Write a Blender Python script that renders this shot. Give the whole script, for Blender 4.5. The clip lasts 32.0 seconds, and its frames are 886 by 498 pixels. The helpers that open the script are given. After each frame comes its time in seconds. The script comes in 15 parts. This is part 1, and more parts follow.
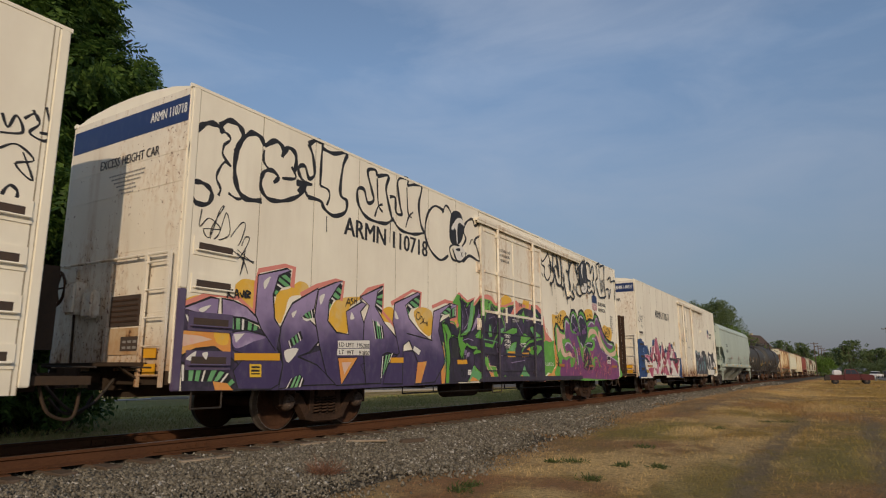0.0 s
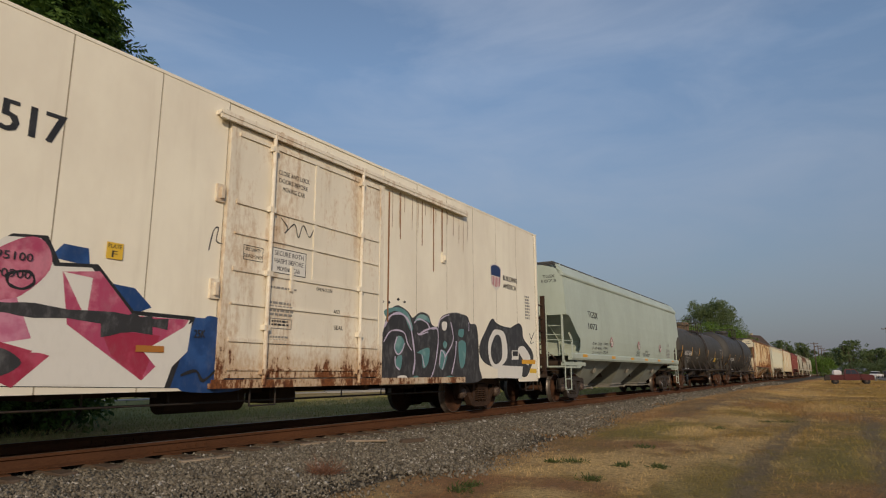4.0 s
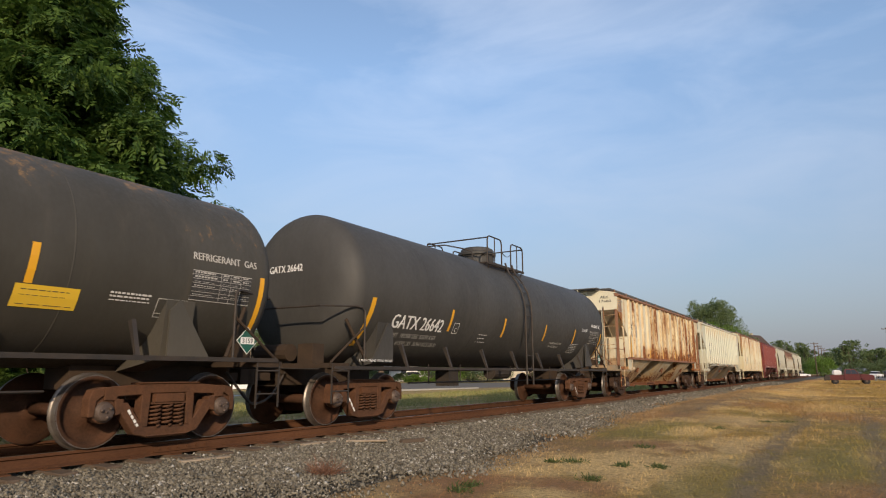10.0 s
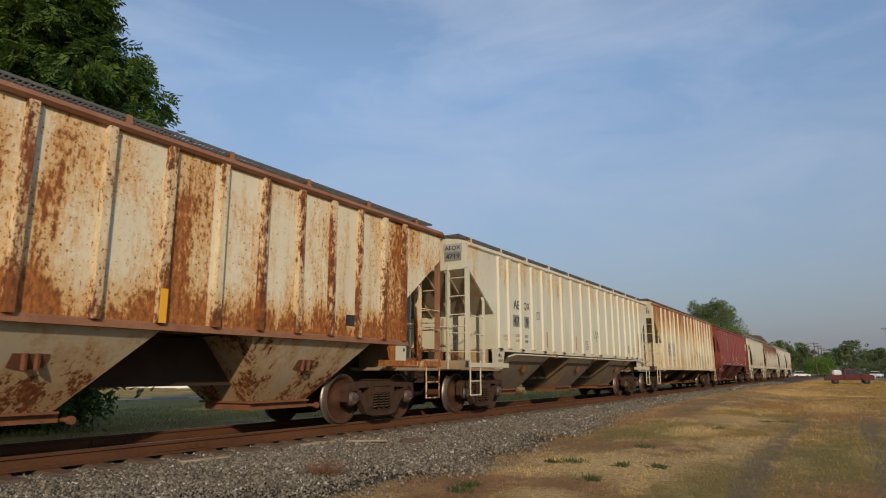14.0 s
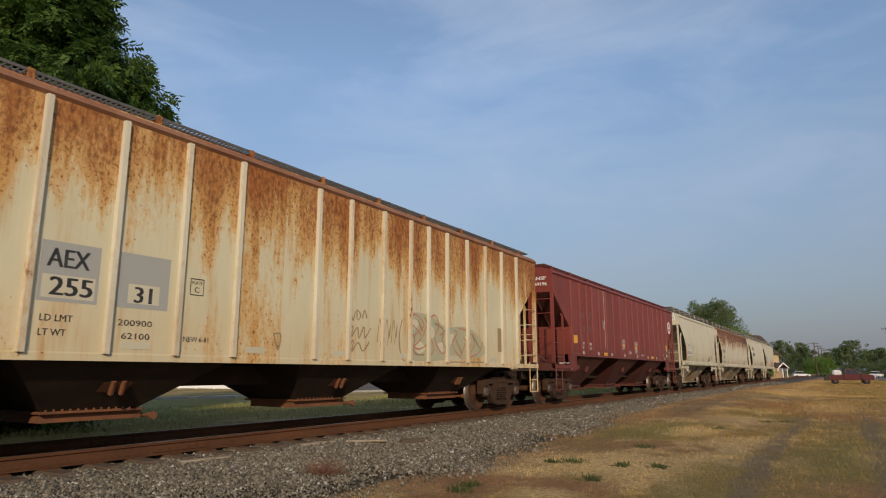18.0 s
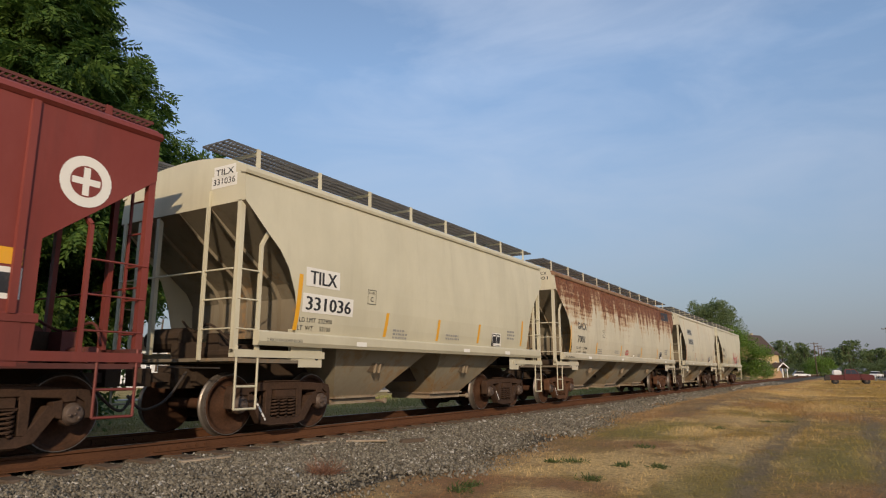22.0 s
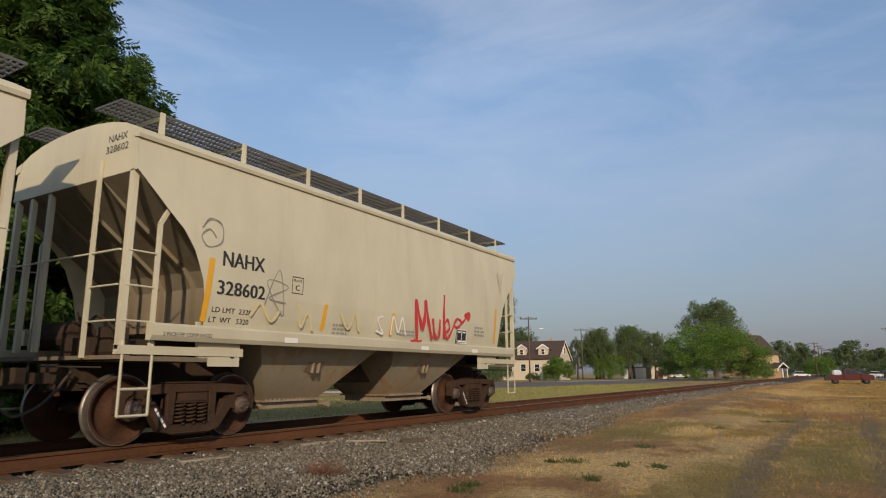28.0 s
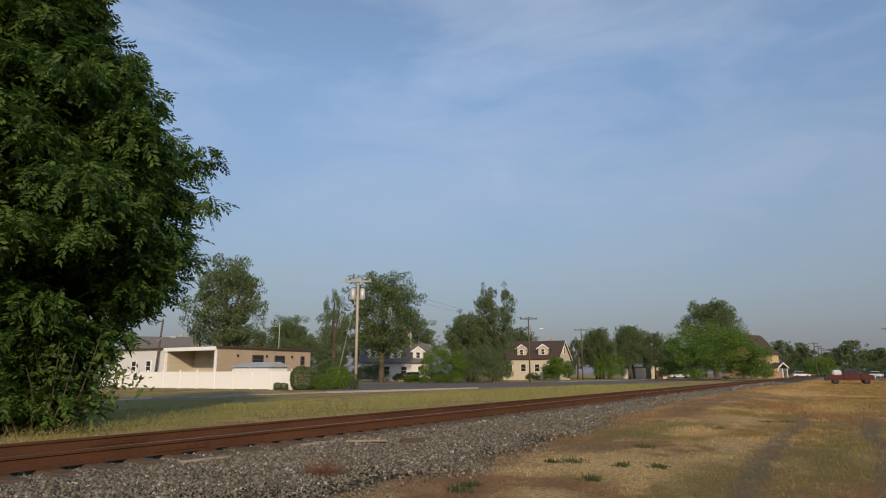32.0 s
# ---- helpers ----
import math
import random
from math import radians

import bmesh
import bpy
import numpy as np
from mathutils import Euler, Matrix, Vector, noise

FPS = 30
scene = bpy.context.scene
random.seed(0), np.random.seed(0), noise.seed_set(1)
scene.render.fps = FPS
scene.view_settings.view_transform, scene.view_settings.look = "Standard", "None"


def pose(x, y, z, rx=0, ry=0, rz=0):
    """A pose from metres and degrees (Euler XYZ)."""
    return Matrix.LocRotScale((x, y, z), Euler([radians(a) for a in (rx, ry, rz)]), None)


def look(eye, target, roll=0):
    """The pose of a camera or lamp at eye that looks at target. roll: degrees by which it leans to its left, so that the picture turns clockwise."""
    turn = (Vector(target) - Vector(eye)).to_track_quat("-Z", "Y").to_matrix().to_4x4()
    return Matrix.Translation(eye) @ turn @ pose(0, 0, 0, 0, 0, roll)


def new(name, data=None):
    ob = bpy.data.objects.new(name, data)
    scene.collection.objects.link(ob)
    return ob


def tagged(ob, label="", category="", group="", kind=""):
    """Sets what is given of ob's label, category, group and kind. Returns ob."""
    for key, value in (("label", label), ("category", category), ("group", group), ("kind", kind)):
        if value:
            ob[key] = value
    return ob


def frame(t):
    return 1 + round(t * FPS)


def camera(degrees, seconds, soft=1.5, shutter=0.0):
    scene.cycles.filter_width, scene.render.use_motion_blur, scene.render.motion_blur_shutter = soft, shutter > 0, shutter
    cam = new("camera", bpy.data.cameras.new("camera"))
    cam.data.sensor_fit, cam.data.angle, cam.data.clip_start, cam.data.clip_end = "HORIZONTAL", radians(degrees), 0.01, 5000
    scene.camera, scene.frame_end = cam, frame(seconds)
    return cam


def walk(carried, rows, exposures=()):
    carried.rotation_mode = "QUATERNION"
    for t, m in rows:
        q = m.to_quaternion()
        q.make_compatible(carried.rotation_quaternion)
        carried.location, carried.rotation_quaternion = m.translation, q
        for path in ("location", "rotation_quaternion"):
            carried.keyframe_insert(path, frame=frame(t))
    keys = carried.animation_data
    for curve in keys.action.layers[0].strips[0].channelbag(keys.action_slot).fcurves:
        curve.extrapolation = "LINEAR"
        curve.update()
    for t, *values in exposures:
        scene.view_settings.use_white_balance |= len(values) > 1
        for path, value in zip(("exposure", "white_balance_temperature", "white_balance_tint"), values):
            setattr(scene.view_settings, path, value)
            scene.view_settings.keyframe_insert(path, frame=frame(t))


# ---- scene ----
# ---------------------------------------------------------------- camera
# x: across the track towards the camera, y: along the track, z: up from the rail tops
EYE = Vector((8.935, 0.0, 0.923))
YAW, PITCH, LEAN = radians(31.73), radians(11.01), -0.10
cam = camera(69.5, 32.0, soft=1.1, shutter=0.05)
AIM = EYE + Vector((-math.sin(YAW) * math.cos(PITCH), math.cos(YAW) * math.cos(PITCH), math.sin(PITCH)))
stand = look(EYE, AIM, LEAN)
walk(cam, [(0.0, stand), (32.0, stand)],
     exposures=[(0.0, -0.37), (1.0, -0.18), (2.0, -0.18), (3.0, -0.29), (4.0, -0.38), (5.5, -0.2), (8.0, 0.10), (10.0, 0.38), (11.0, 0.33), (13.0, 0.24), (13.5, 0.10), (16.0, -0.12), (18.0, 0.0), (19.0, -0.04), (20.0, 0.36), (21.0, 0.30), (22.5, 0.08), (24.0, 0.03), (28.0, 0.05), (32.0, -0.02)])

# ---------------------------------------------------------------- light
SUN_TO = Vector((1.45, -1.70, 0.83)).normalized()   # towards the sun
sun_el = math.asin(SUN_TO.z)
world = bpy.data.worlds.new("sky")
scene.world = world
world.use_nodes = True
wn, wl = world.node_tree.nodes, world.node_tree.links
wn.clear()
w_out, w_bg = wn.new("ShaderNodeOutputWorld"), wn.new("ShaderNodeBackground")
w_sky = wn.new("ShaderNodeTexSky")
w_sky.sky_type, w_sky.sun_disc = 'NISHITA', False
w_sky.sun_elevation, w_sky.sun_rotation = sun_el, math.atan2(SUN_TO.x, SUN_TO.y)
w_sky.altitude, w_sky.air_density, w_sky.dust_density, w_sky.ozone_density = 0.0, 1.0, 0.6, 2.0
w_bg.inputs["Strength"].default_value = 0.15
# thin high cloud over the whole sky
w_co, w_map, w_noise, w_ramp = (wn.new(n) for n in ("ShaderNodeTexCoord", "ShaderNodeMapping", "ShaderNodeTexNoise", "ShaderNodeMapRange"))
w_map.inputs["Rotation"].default_value = (0.0, 0.16, 0.5)
w_map.inputs["Scale"].default_value = (1.3, 1.1, 4.2)
w_noise.inputs["Scale"].default_value, w_noise.inputs["Detail"].default_value = 2.2, 7.0
w_noise.inputs["Roughness"].default_value, w_noise.inputs["Distortion"].default_value = 0.55, 0.5
for k, v in (("From Min", 0.38), ("From Max", 0.72), ("To Min", 0.045), ("To Max", 0.28)):
    w_ramp.inputs[k].default_value = v
w_mix = wn.new("ShaderNodeMix")
w_mix.data_type = 'RGBA'
w_mix.inputs[7].default_value = (5.6, 5.9, 6.6, 1.0)
wl.new(w_co.outputs["Generated"], w_map.inputs["Vector"])
wl.new(w_map.outputs[0], w_noise.inputs["Vector"])
wl.new(w_noise.outputs["Fac"], w_ramp.inputs["Value"])
wl.new(w_ramp.outputs[0], w_mix.inputs[0])
wl.new(w_sky.outputs[0], w_mix.inputs[6])
# summer haze that greys the lowest sky all round
w_sep, w_low, w_haze = wn.new("ShaderNodeSeparateXYZ"), wn.new("ShaderNodeMapRange"), wn.new("ShaderNodeMix")
w_haze.data_type = 'RGBA'
w_haze.inputs[7].default_value = (1.13, 1.17, 1.50, 1.0)
for k, v in (("From Min", 0.0), ("From Max", 0.44), ("To Min", 0.96), ("To Max", 0.0)):
    w_low.inputs[k].default_value = v
wl.new(w_co.outputs["Generated"], w_sep.inputs[0])
wl.new(w_sep.outputs["Z"], w_low.inputs["Value"])
wl.new(w_low.outputs[0], w_haze.inputs[0])
wl.new(w_mix.outputs[2], w_haze.inputs[6])
wl.new(w_haze.outputs[2], w_bg.inputs["Color"])
wl.new(w_bg.outputs[0], w_out.inputs["Surface"])
sun = new("sun", bpy.data.lights.new("sun", 'SUN'))
sun.data.energy, sun.data.angle, sun.data.color = 3.1, radians(0.6), (1.0, 0.79, 0.56)
sun.matrix_world = look(SUN_TO * 60.0, Vector((0, 0, 0)))
# ---------------------------------------------------------------- materials
def node_mat(name):
    m = bpy.data.materials.new(name)
    m.use_nodes = True
    return m, m.node_tree.nodes, m.node_tree.links, m.node_tree.nodes["Principled BSDF"]


def rgba(c):
    return (c[0], c[1], c[2], 1.0)


def noise_tex(nodes, links, scale, stretch=(1, 1, 1), detail=4.0, rough=0.6, shift=0.0, space="Object", apart=False):
    """apart: every object has its own patch of the pattern."""
    co, mp, nz = nodes.new("ShaderNodeTexCoord"), nodes.new("ShaderNodeMapping"), nodes.new("ShaderNodeTexNoise")
    mp.inputs["Scale"].default_value = stretch
    mp.inputs["Location"].default_value = (shift, shift * 1.7, shift * 0.6)
    nz.inputs["Scale"].default_value, nz.inputs["Detail"].default_value, nz.inputs["Roughness"].default_value = scale, detail, rough
    source = co.outputs[space]
    if apart:
        info, add = nodes.new("ShaderNodeObjectInfo"), nodes.new("ShaderNodeVectorMath")
        add.operation = 'MULTIPLY_ADD'
        links.new(info.outputs["Random"], add.inputs[0])
        add.inputs[1].default_value = (0.0, 91.0, 0.0)
        links.new(source, add.inputs[2])
        source = add.outputs[0]
    links.new(source, mp.inputs["Vector"])
    links.new(mp.outputs[0], nz.inputs["Vector"])
    return nz.outputs["Fac"]


def ranged(nodes, links, value, a, b, c=0.0, d=1.0):
    r = nodes.new("ShaderNodeMapRange")
    r.interpolation_type = 'SMOOTHSTEP'
    for k, v in (("From Min", a), ("From Max", b), ("To Min", c), ("To Max", d)):
        r.inputs[k].default_value = v
    links.new(value, r.inputs["Value"])
    return r.outputs[0]


def calc(nodes, links, op, a, b):
    n = nodes.new("ShaderNodeMath")
    n.operation, n.use_clamp = op, False
    for i, v in enumerate((a, b)):
        if isinstance(v, (int, float)):
            n.inputs[i].default_value = v
        else:
            links.new(v, n.inputs[i])
    return n.outputs[0]


def blend(nodes, links, fac, a, b, mode='MIX'):
    n = nodes.new("ShaderNodeMix")
    n.data_type, n.blend_type, n.clamp_factor = 'RGBA', mode, True
    for i, v in ((0, fac), (6, a), (7, b)):
        if isinstance(v, (int, float)):
            n.inputs[i].default_value = v
        elif isinstance(v, tuple):
            n.inputs[i].default_value = rgba(v)
        else:
            links.new(v, n.inputs[i])
    return n.outputs[2]


def bump(nodes, links, bsdf, value, strength, distance):
    b = nodes.new("ShaderNodeBump")
    b.inputs["Strength"].default_value, b.inputs["Distance"].default_value = strength, distance
    links.new(value, b.inputs["Height"])
    links.new(b.outputs[0], bsdf.inputs["Normal"])


def surface(name, color, other=None, scale=3.0, rough=0.7, metal=0.0, amount=0.5, relief=0.15, fine=40.0, stretch=(1, 1, 1), depth=0.01, shift=0.0, vary=0.0, spec=0.4):
    """A plain surface with variation at two scales and a fine relief."""
    m, n, l, b = node_mat(name)
    other = other or tuple(c * 0.7 for c in color)
    big = noise_tex(n, l, scale, stretch, 5.0, 0.6, shift)
    small = noise_tex(n, l, fine, stretch, 3.0, 0.7, shift + 3.1)
    f = calc(n, l, 'ADD', calc(n, l, 'MULTIPLY', big, 0.65), calc(n, l, 'MULTIPLY', small, 0.35))
    col = blend(n, l, ranged(n, l, f, 0.5 - 0.28 / max(amount, 0.05) * 0.5, 0.5 + 0.28), color, other)
    if vary:
        info = n.new("ShaderNodeObjectInfo")
        hs = n.new("ShaderNodeHueSaturation")
        l.new(ranged(n, l, info.outputs["Random"], 0.0, 1.0, 1.0 - vary, 1.0 + vary), hs.inputs["Value"])
        l.new(col, hs.inputs["Color"])
        col = hs.outputs[0]
    l.new(col, b.inputs["Base Color"])
    l.new(ranged(n, l, small, 0.2, 0.8, max(rough - 0.12, 0.05), min(rough + 0.12, 1.0)), b.inputs["Roughness"])
    b.inputs["Metallic"].default_value = metal
    b.inputs["Specular IOR Level"].default_value = spec
    if relief:
        bump(n, l, b, small, relief, depth)
    return m


def car_paint(name, color, grime=(0.16, 0.12, 0.08), rust=0.0, streak=0.35, rust_top=0.0, shift=0.0, rough=0.5, top=4.0, low=1.5, dirt=0.3, speck=0.0, rust_low=0.0, clean_to=None, clean_end=False, apart=False, orange=False, smear=False, panels=0.0):
    """Weathered wagon paint: dirty streaks down the sheet, blotches of rust, splash dirt low down."""
    m, n, l, b = node_mat(name)
    wide = noise_tex(n, l, 0.9, (1, 1, 0.6), 5.0, 0.6, shift, apart=apart)
    runs = noise_tex(n, l, 3.2, (1, 1, 0.10), 4.0, 0.65, shift + 2.0, apart=apart)
    grain = noise_tex(n, l, 16.0, (1, 1, 0.5), 4.0, 0.7, shift + 5.0, apart=apart)
    sep = n.new("ShaderNodeSeparateXYZ")
    co = n.new("ShaderNodeTexCoord")
    l.new(co.outputs["Object"], sep.inputs[0])
    pale = tuple(min(c * 1.12 + 0.01, 0.9) for c in color)
    col = blend(n, l, ranged(n, l, wide, 0.3, 0.7), color, pale)
    s = calc(n, l, 'MULTIPLY', ranged(n, l, runs, 0.48, 0.78), streak)
    col = blend(n, l, s, col, grime)
    s = calc(n, l, 'MULTIPLY', ranged(n, l, calc(n, l, 'ADD', sep.outputs["Z"], calc(n, l, 'MULTIPLY', runs, 0.8)), low + 0.25, low + 1.15, 1.0, 0.0), dirt)
    col = blend(n, l, s, col, grime)
    if rust or rust_top or speck or rust_low:
        spot = calc(n, l, 'ADD', calc(n, l, 'MULTIPLY', wide, 0.45), calc(n, l, 'ADD', calc(n, l, 'MULTIPLY', runs, 0.33), calc(n, l, 'MULTIPLY', grain, 0.30)))
        if rust_top:
            drips = noise_tex(n, l, 2.2 if smear else 7.0, (1, 1, 0.12 if smear else 0.045), 5.0, 0.7, shift + 8.0, apart=apart)
            fall = ranged(n, l, calc(n, l, 'ADD', sep.outputs["Z"], calc(n, l, 'MULTIPLY', calc(n, l, 'SUBTRACT', drips, 0.5), 3.2)), top - 2.1, top, -0.16, rust_top)
            spot = calc(n, l, 'ADD', spot, fall)
        if smear and not panels:           # ragged bands rubbed along the sheet
            band = noise_tex(n, l, 3.0, (1, 0.12, 3.2), 5.0, 0.75, shift + 15.0)
            spot = calc(n, l, 'ADD', spot, calc(n, l, 'MULTIPLY', calc(n, l, 'SUBTRACT', band, 0.5), 0.52))
        if panels:          # some sheets have rusted more than their neighbours
            wn_, cell = n.new("ShaderNodeTexWhiteNoise"), calc(n, l, 'FLOOR', calc(n, l, 'DIVIDE', calc(n, l, 'SUBTRACT', sep.outputs["Y"], 1.45), panels), 0.0)
            wn_.noise_dimensions = '1D'
            l.new(calc(n, l, 'ADD', cell, shift), wn_.inputs["W"])
            spot = calc(n, l, 'ADD', spot, calc(n, l, 'MULTIPLY', calc(n, l, 'SUBTRACT', wn_.outputs["Value"], 0.5), 0.15))
        if rust_low:
            spot = calc(n, l, 'ADD', spot, ranged(n, l, sep.outputs["Z"], low, low + 0.85, rust_low, 0.0))
        if clean_to is not None:
            spot = calc(n, l, 'ADD', spot, ranged(n, l, sep.outputs["Y"], clean_to - 0.8, clean_to + 0.8, -0.13, 0.0))
            spot = calc(n, l, 'ADD', spot, ranged(n, l, sep.outputs["Y"], 0.9, 1.35, 0.13, 0.0))
        if clean_end:
            spot = calc(n, l, 'ADD', spot, ranged(n, l, sep.outputs["Y"], 0.01 if clean_end is True else clean_end - 0.6, 0.06 if clean_end is True else clean_end, -0.45, 0.0))
        a = 0.70 - rust * 0.25
        rust_col = blend(n, l, ranged(n, l, grain, 0.35, 0.68), (0.36, 0.135, 0.032) if orange else (0.23, 0.080, 0.022), (0.15, 0.052, 0.018) if orange else (0.085, 0.032, 0.015))
        halo = calc(n, l, 'MULTIPLY', ranged(n, l, spot, a - 0.13, a + 0.03), 0.85 if orange else 0.62)
        col = blend(n, l, halo, col, (0.52, 0.285, 0.075) if orange else (0.42, 0.225, 0.075))
        fac = ranged(n, l, spot, a - (0.03 if smear else 0.0), a + (0.20 if panels and smear else 0.13 if smear else 0.05))
        if speck:
            pits = noise_tex(n, l, 26.0, (1, 1, 0.8), 2.0, 0.55, shift + 12.0, apart=apart)
            pits = calc(n, l, 'ADD', pits, calc(n, l, 'MULTIPLY', calc(n, l, 'SUBTRACT', spot, a), 0.9))
            pits = calc(n, l, 'MULTIPLY', ranged(n, l, pits, 0.60 - 0.06 * speck, 0.64 - 0.06 * speck), 0.9)
            fac = calc(n, l, 'MAXIMUM', fac, pits)
        col = blend(n, l, fac, col, rust_col)
    l.new(col, b.inputs["Base Color"])
    l.new(ranged(n, l, grain, 0.2, 0.8, rough - 0.08, rough + 0.15), b.inputs["Roughness"])
    b.inputs["Specular IOR Level"].default_value = 0.3
    bump(n, l, b, calc(n, l, 'ADD', calc(n, l, 'MULTIPLY', grain, 0.25), calc(n, l, 'MULTIPLY', wide, 1.5)), 0.25, 0.02)
    return m


def ink(name, color, rough=0.55, wear=0.25, shift=0.0, fade=None, mottle=None):
    """Stencil or spray paint, a little worn."""
    m, n, l, b = node_mat(name)
    g = noise_tex(n, l, 9.0, (1, 1, 0.5), 4.0, 0.7, shift)
    f = calc(n, l, 'MULTIPLY', ranged(n, l, g, 0.45, 0.75), wear)
    col = color
    if fade:            # one can sprayed into another, from z0 up to z1
        sep, co = n.new("ShaderNodeSeparateXYZ"), n.new("ShaderNodeTexCoord")
        l.new(co.outputs["Object"], sep.inputs[0])
        wob = noise_tex(n, l, 1.6, (1, 1, 1), 3.0, 0.6, shift + 4.0)
        z = calc(n, l, 'ADD', sep.outputs["Z"], calc(n, l, 'MULTIPLY', calc(n, l, 'SUBTRACT', wob, 0.5), 1.1))
        col = blend(n, l, ranged(n, l, z, fade[1], fade[2]), color, fade[0])
    if mottle:
        col = blend(n, l, calc(n, l, 'MULTIPLY', ranged(n, l, noise_tex(n, l, 2.4, (1, 1, 1), 4.0, 0.65, shift + 7.0), 0.46, 0.66), 0.75), col, mottle)
    l.new(blend(n, l, f, col, tuple(0.6 * c + 0.12 for c in color)), b.inputs["Base Color"])
    b.inputs["Roughness"].default_value = rough
    return m


def ground_mat(name="dry_grass", gain=1.0):
    """Dry mown grass: olive, straw and red-brown stretches, wheel ruts and bare earth."""
    m, n, l, b = node_mat(name)
    big = noise_tex(n, l, 0.22, (1, 0.6, 1), 4.0, 0.6)
    mid = noise_tex(n, l, 0.75, (1, 0.55, 1), 6.0, 0.65, 4.0)
    patch_ = noise_tex(n, l, 0.55, (1, 0.5, 1), 6.0, 0.7, 14.0)
    fine = noise_tex(n, l, 3.4, (1, 0.6, 1), 5.0, 0.7, 6.0)
    small = noise_tex(n, l, 16.0, (1, 1, 1), 5.0, 0.75, 9.0)
    sep, co = n.new("ShaderNodeSeparateXYZ"), n.new("ShaderNodeTexCoord")
    l.new(co.outputs["Object"], sep.inputs[0])
    edge = calc(n, l, 'ADD', sep.outputs["X"], calc(n, l, 'MULTIPLY', calc(n, l, 'SUBTRACT', mid, 0.5), 5.0))

    def tone(c):
        return tuple(min(v * gain, 0.8) for v in c)
    col = blend(n, l, ranged(n, l, fine, 0.38, 0.64), tone((0.225, 0.148, 0.045)), tone((0.345, 0.225, 0.072)))
    col = blend(n, l, calc(n, l, 'MULTIPLY', ranged(n, l, patch_, 0.46, 0.64), 0.62), col, tone((0.270, 0.148, 0.066)))
    # straw, most of it close to the embankment
    near = ranged(n, l, sep.outputs["X"], 4.0, 9.5, 0.07, -0.03)
    col = blend(n, l, calc(n, l, 'MULTIPLY', ranged(n, l, calc(n, l, 'ADD', mid, near), 0.50, 0.66), 0.78), col, tone((0.54, 0.375, 0.170)))
    col = blend(n, l, calc(n, l, 'MULTIPLY', ranged(n, l, big, 0.50, 0.66), 0.5), col, tone((0.178, 0.148, 0.040)))
    # bare reddish earth along the foot of the embankment, greener lawn on the far side
    soil = calc(n, l, 'MULTIPLY', ranged(n, l, edge, 4.0, 5.8, 1.0, 0.0), ranged(n, l, edge, 1.0, 2.6))
    col = blend(n, l, calc(n, l, 'MULTIPLY', soil, 0.65), col, tone((0.225, 0.135, 0.078)))
    lawn = calc(n, l, 'MULTIPLY', ranged(n, l, edge, -10.5, -5.5, 1.0, 0.0), ranged(n, l, sep.outputs["Y"], 14.0, 34.0, 0.9, 0.18))
    col = blend(n, l, lawn, col, tone((0.215, 0.215, 0.058)))
    # worn patches with ragged rims: where, how wide, how long, colour, how strong
    STRAW, RED, OLIVE, EARTH = (0.54, 0.375, 0.165), (0.250, 0.128, 0.060), (0.185, 0.158, 0.042), (0.135, 0.108, 0.078)
    for cx, cy, rx, ry, c, k in ((5.0, 15.8, 1.1, 3.2, OLIVE, 0.8), (7.25, 9.0, 0.6, 3.2, OLIVE, 0.6), (8.6, 12.5, 0.7, 3.5, OLIVE, 0.55), (9.6, 17.0, 1.2, 5.0, OLIVE, 0.5), (4.7, 7.3, 0.75, 1.2, RED, 0.9), (5.7, 7.9, 0.9, 0.55, RED, 0.85), (5.6, 12.8, 1.0, 0.9, RED, 0.8),
                                 (9.1, 9.0, 0.45, 1.2, RED, 0.6), (8.9, 24.0, 1.6, 2.6, RED, 0.55), (6.8, 30.0, 1.5, 5.0, RED, 0.4), (5.6, 9.9, 1.25, 1.15, STRAW, 1.0), (4.9, 8.75, 0.5, 0.5, STRAW, 0.8), (5.8, 7.15, 0.4, 0.4, STRAW, 0.85), (5.8, 16.2, 0.55, 1.4, STRAW, 0.85),
                                 (6.2, 20.6, 1.1, 1.8, STRAW, 0.6), (6.2, 46.0, 2.0, 9.0, STRAW, 0.5), (8.2, 30.0, 1.0, 4.0, STRAW, 0.45), (9.4, 13.0, 0.5, 1.6, STRAW, 0.35), (5.0, 37.0, 2.2, 4.5, EARTH, 0.65), (8.2, 40.0, 2.0, 3.0, EARTH, 0.4), (4.2, 25.0, 0.7, 3.0, EARTH, 0.6)):
        mp, ln = n.new("ShaderNodeMapping"), n.new("ShaderNodeVectorMath")
        mp.vector_type, ln.operation = 'POINT', 'LENGTH'
        mp.inputs["Location"].default_value, mp.inputs["Scale"].default_value = (-cx / rx, -cy / ry, 0.0), (1 / rx, 1 / ry, 0.0)
        l.new(co.outputs["Object"], mp.inputs["Vector"])
        l.new(mp.outputs[0], ln.inputs[0])
        rag = calc(n, l, 'ADD', ln.outputs["Value"], calc(n, l, 'ADD', calc(n, l, 'MULTIPLY', calc(n, l, 'SUBTRACT', fine, 0.5), 2.2), calc(n, l, 'MULTIPLY', calc(n, l, 'SUBTRACT', mid, 0.5), 1.6)))
        col = blend(n, l, ranged(n, l, rag, 0.35, 1.45, k, 0.0), col, tone(c))
    # two worn wheel ruts
    worn = calc(n, l, 'ADD', sep.outputs["X"], calc(n, l, 'MULTIPLY', calc(n, l, 'SUBTRACT', mid, 0.5), 0.9))
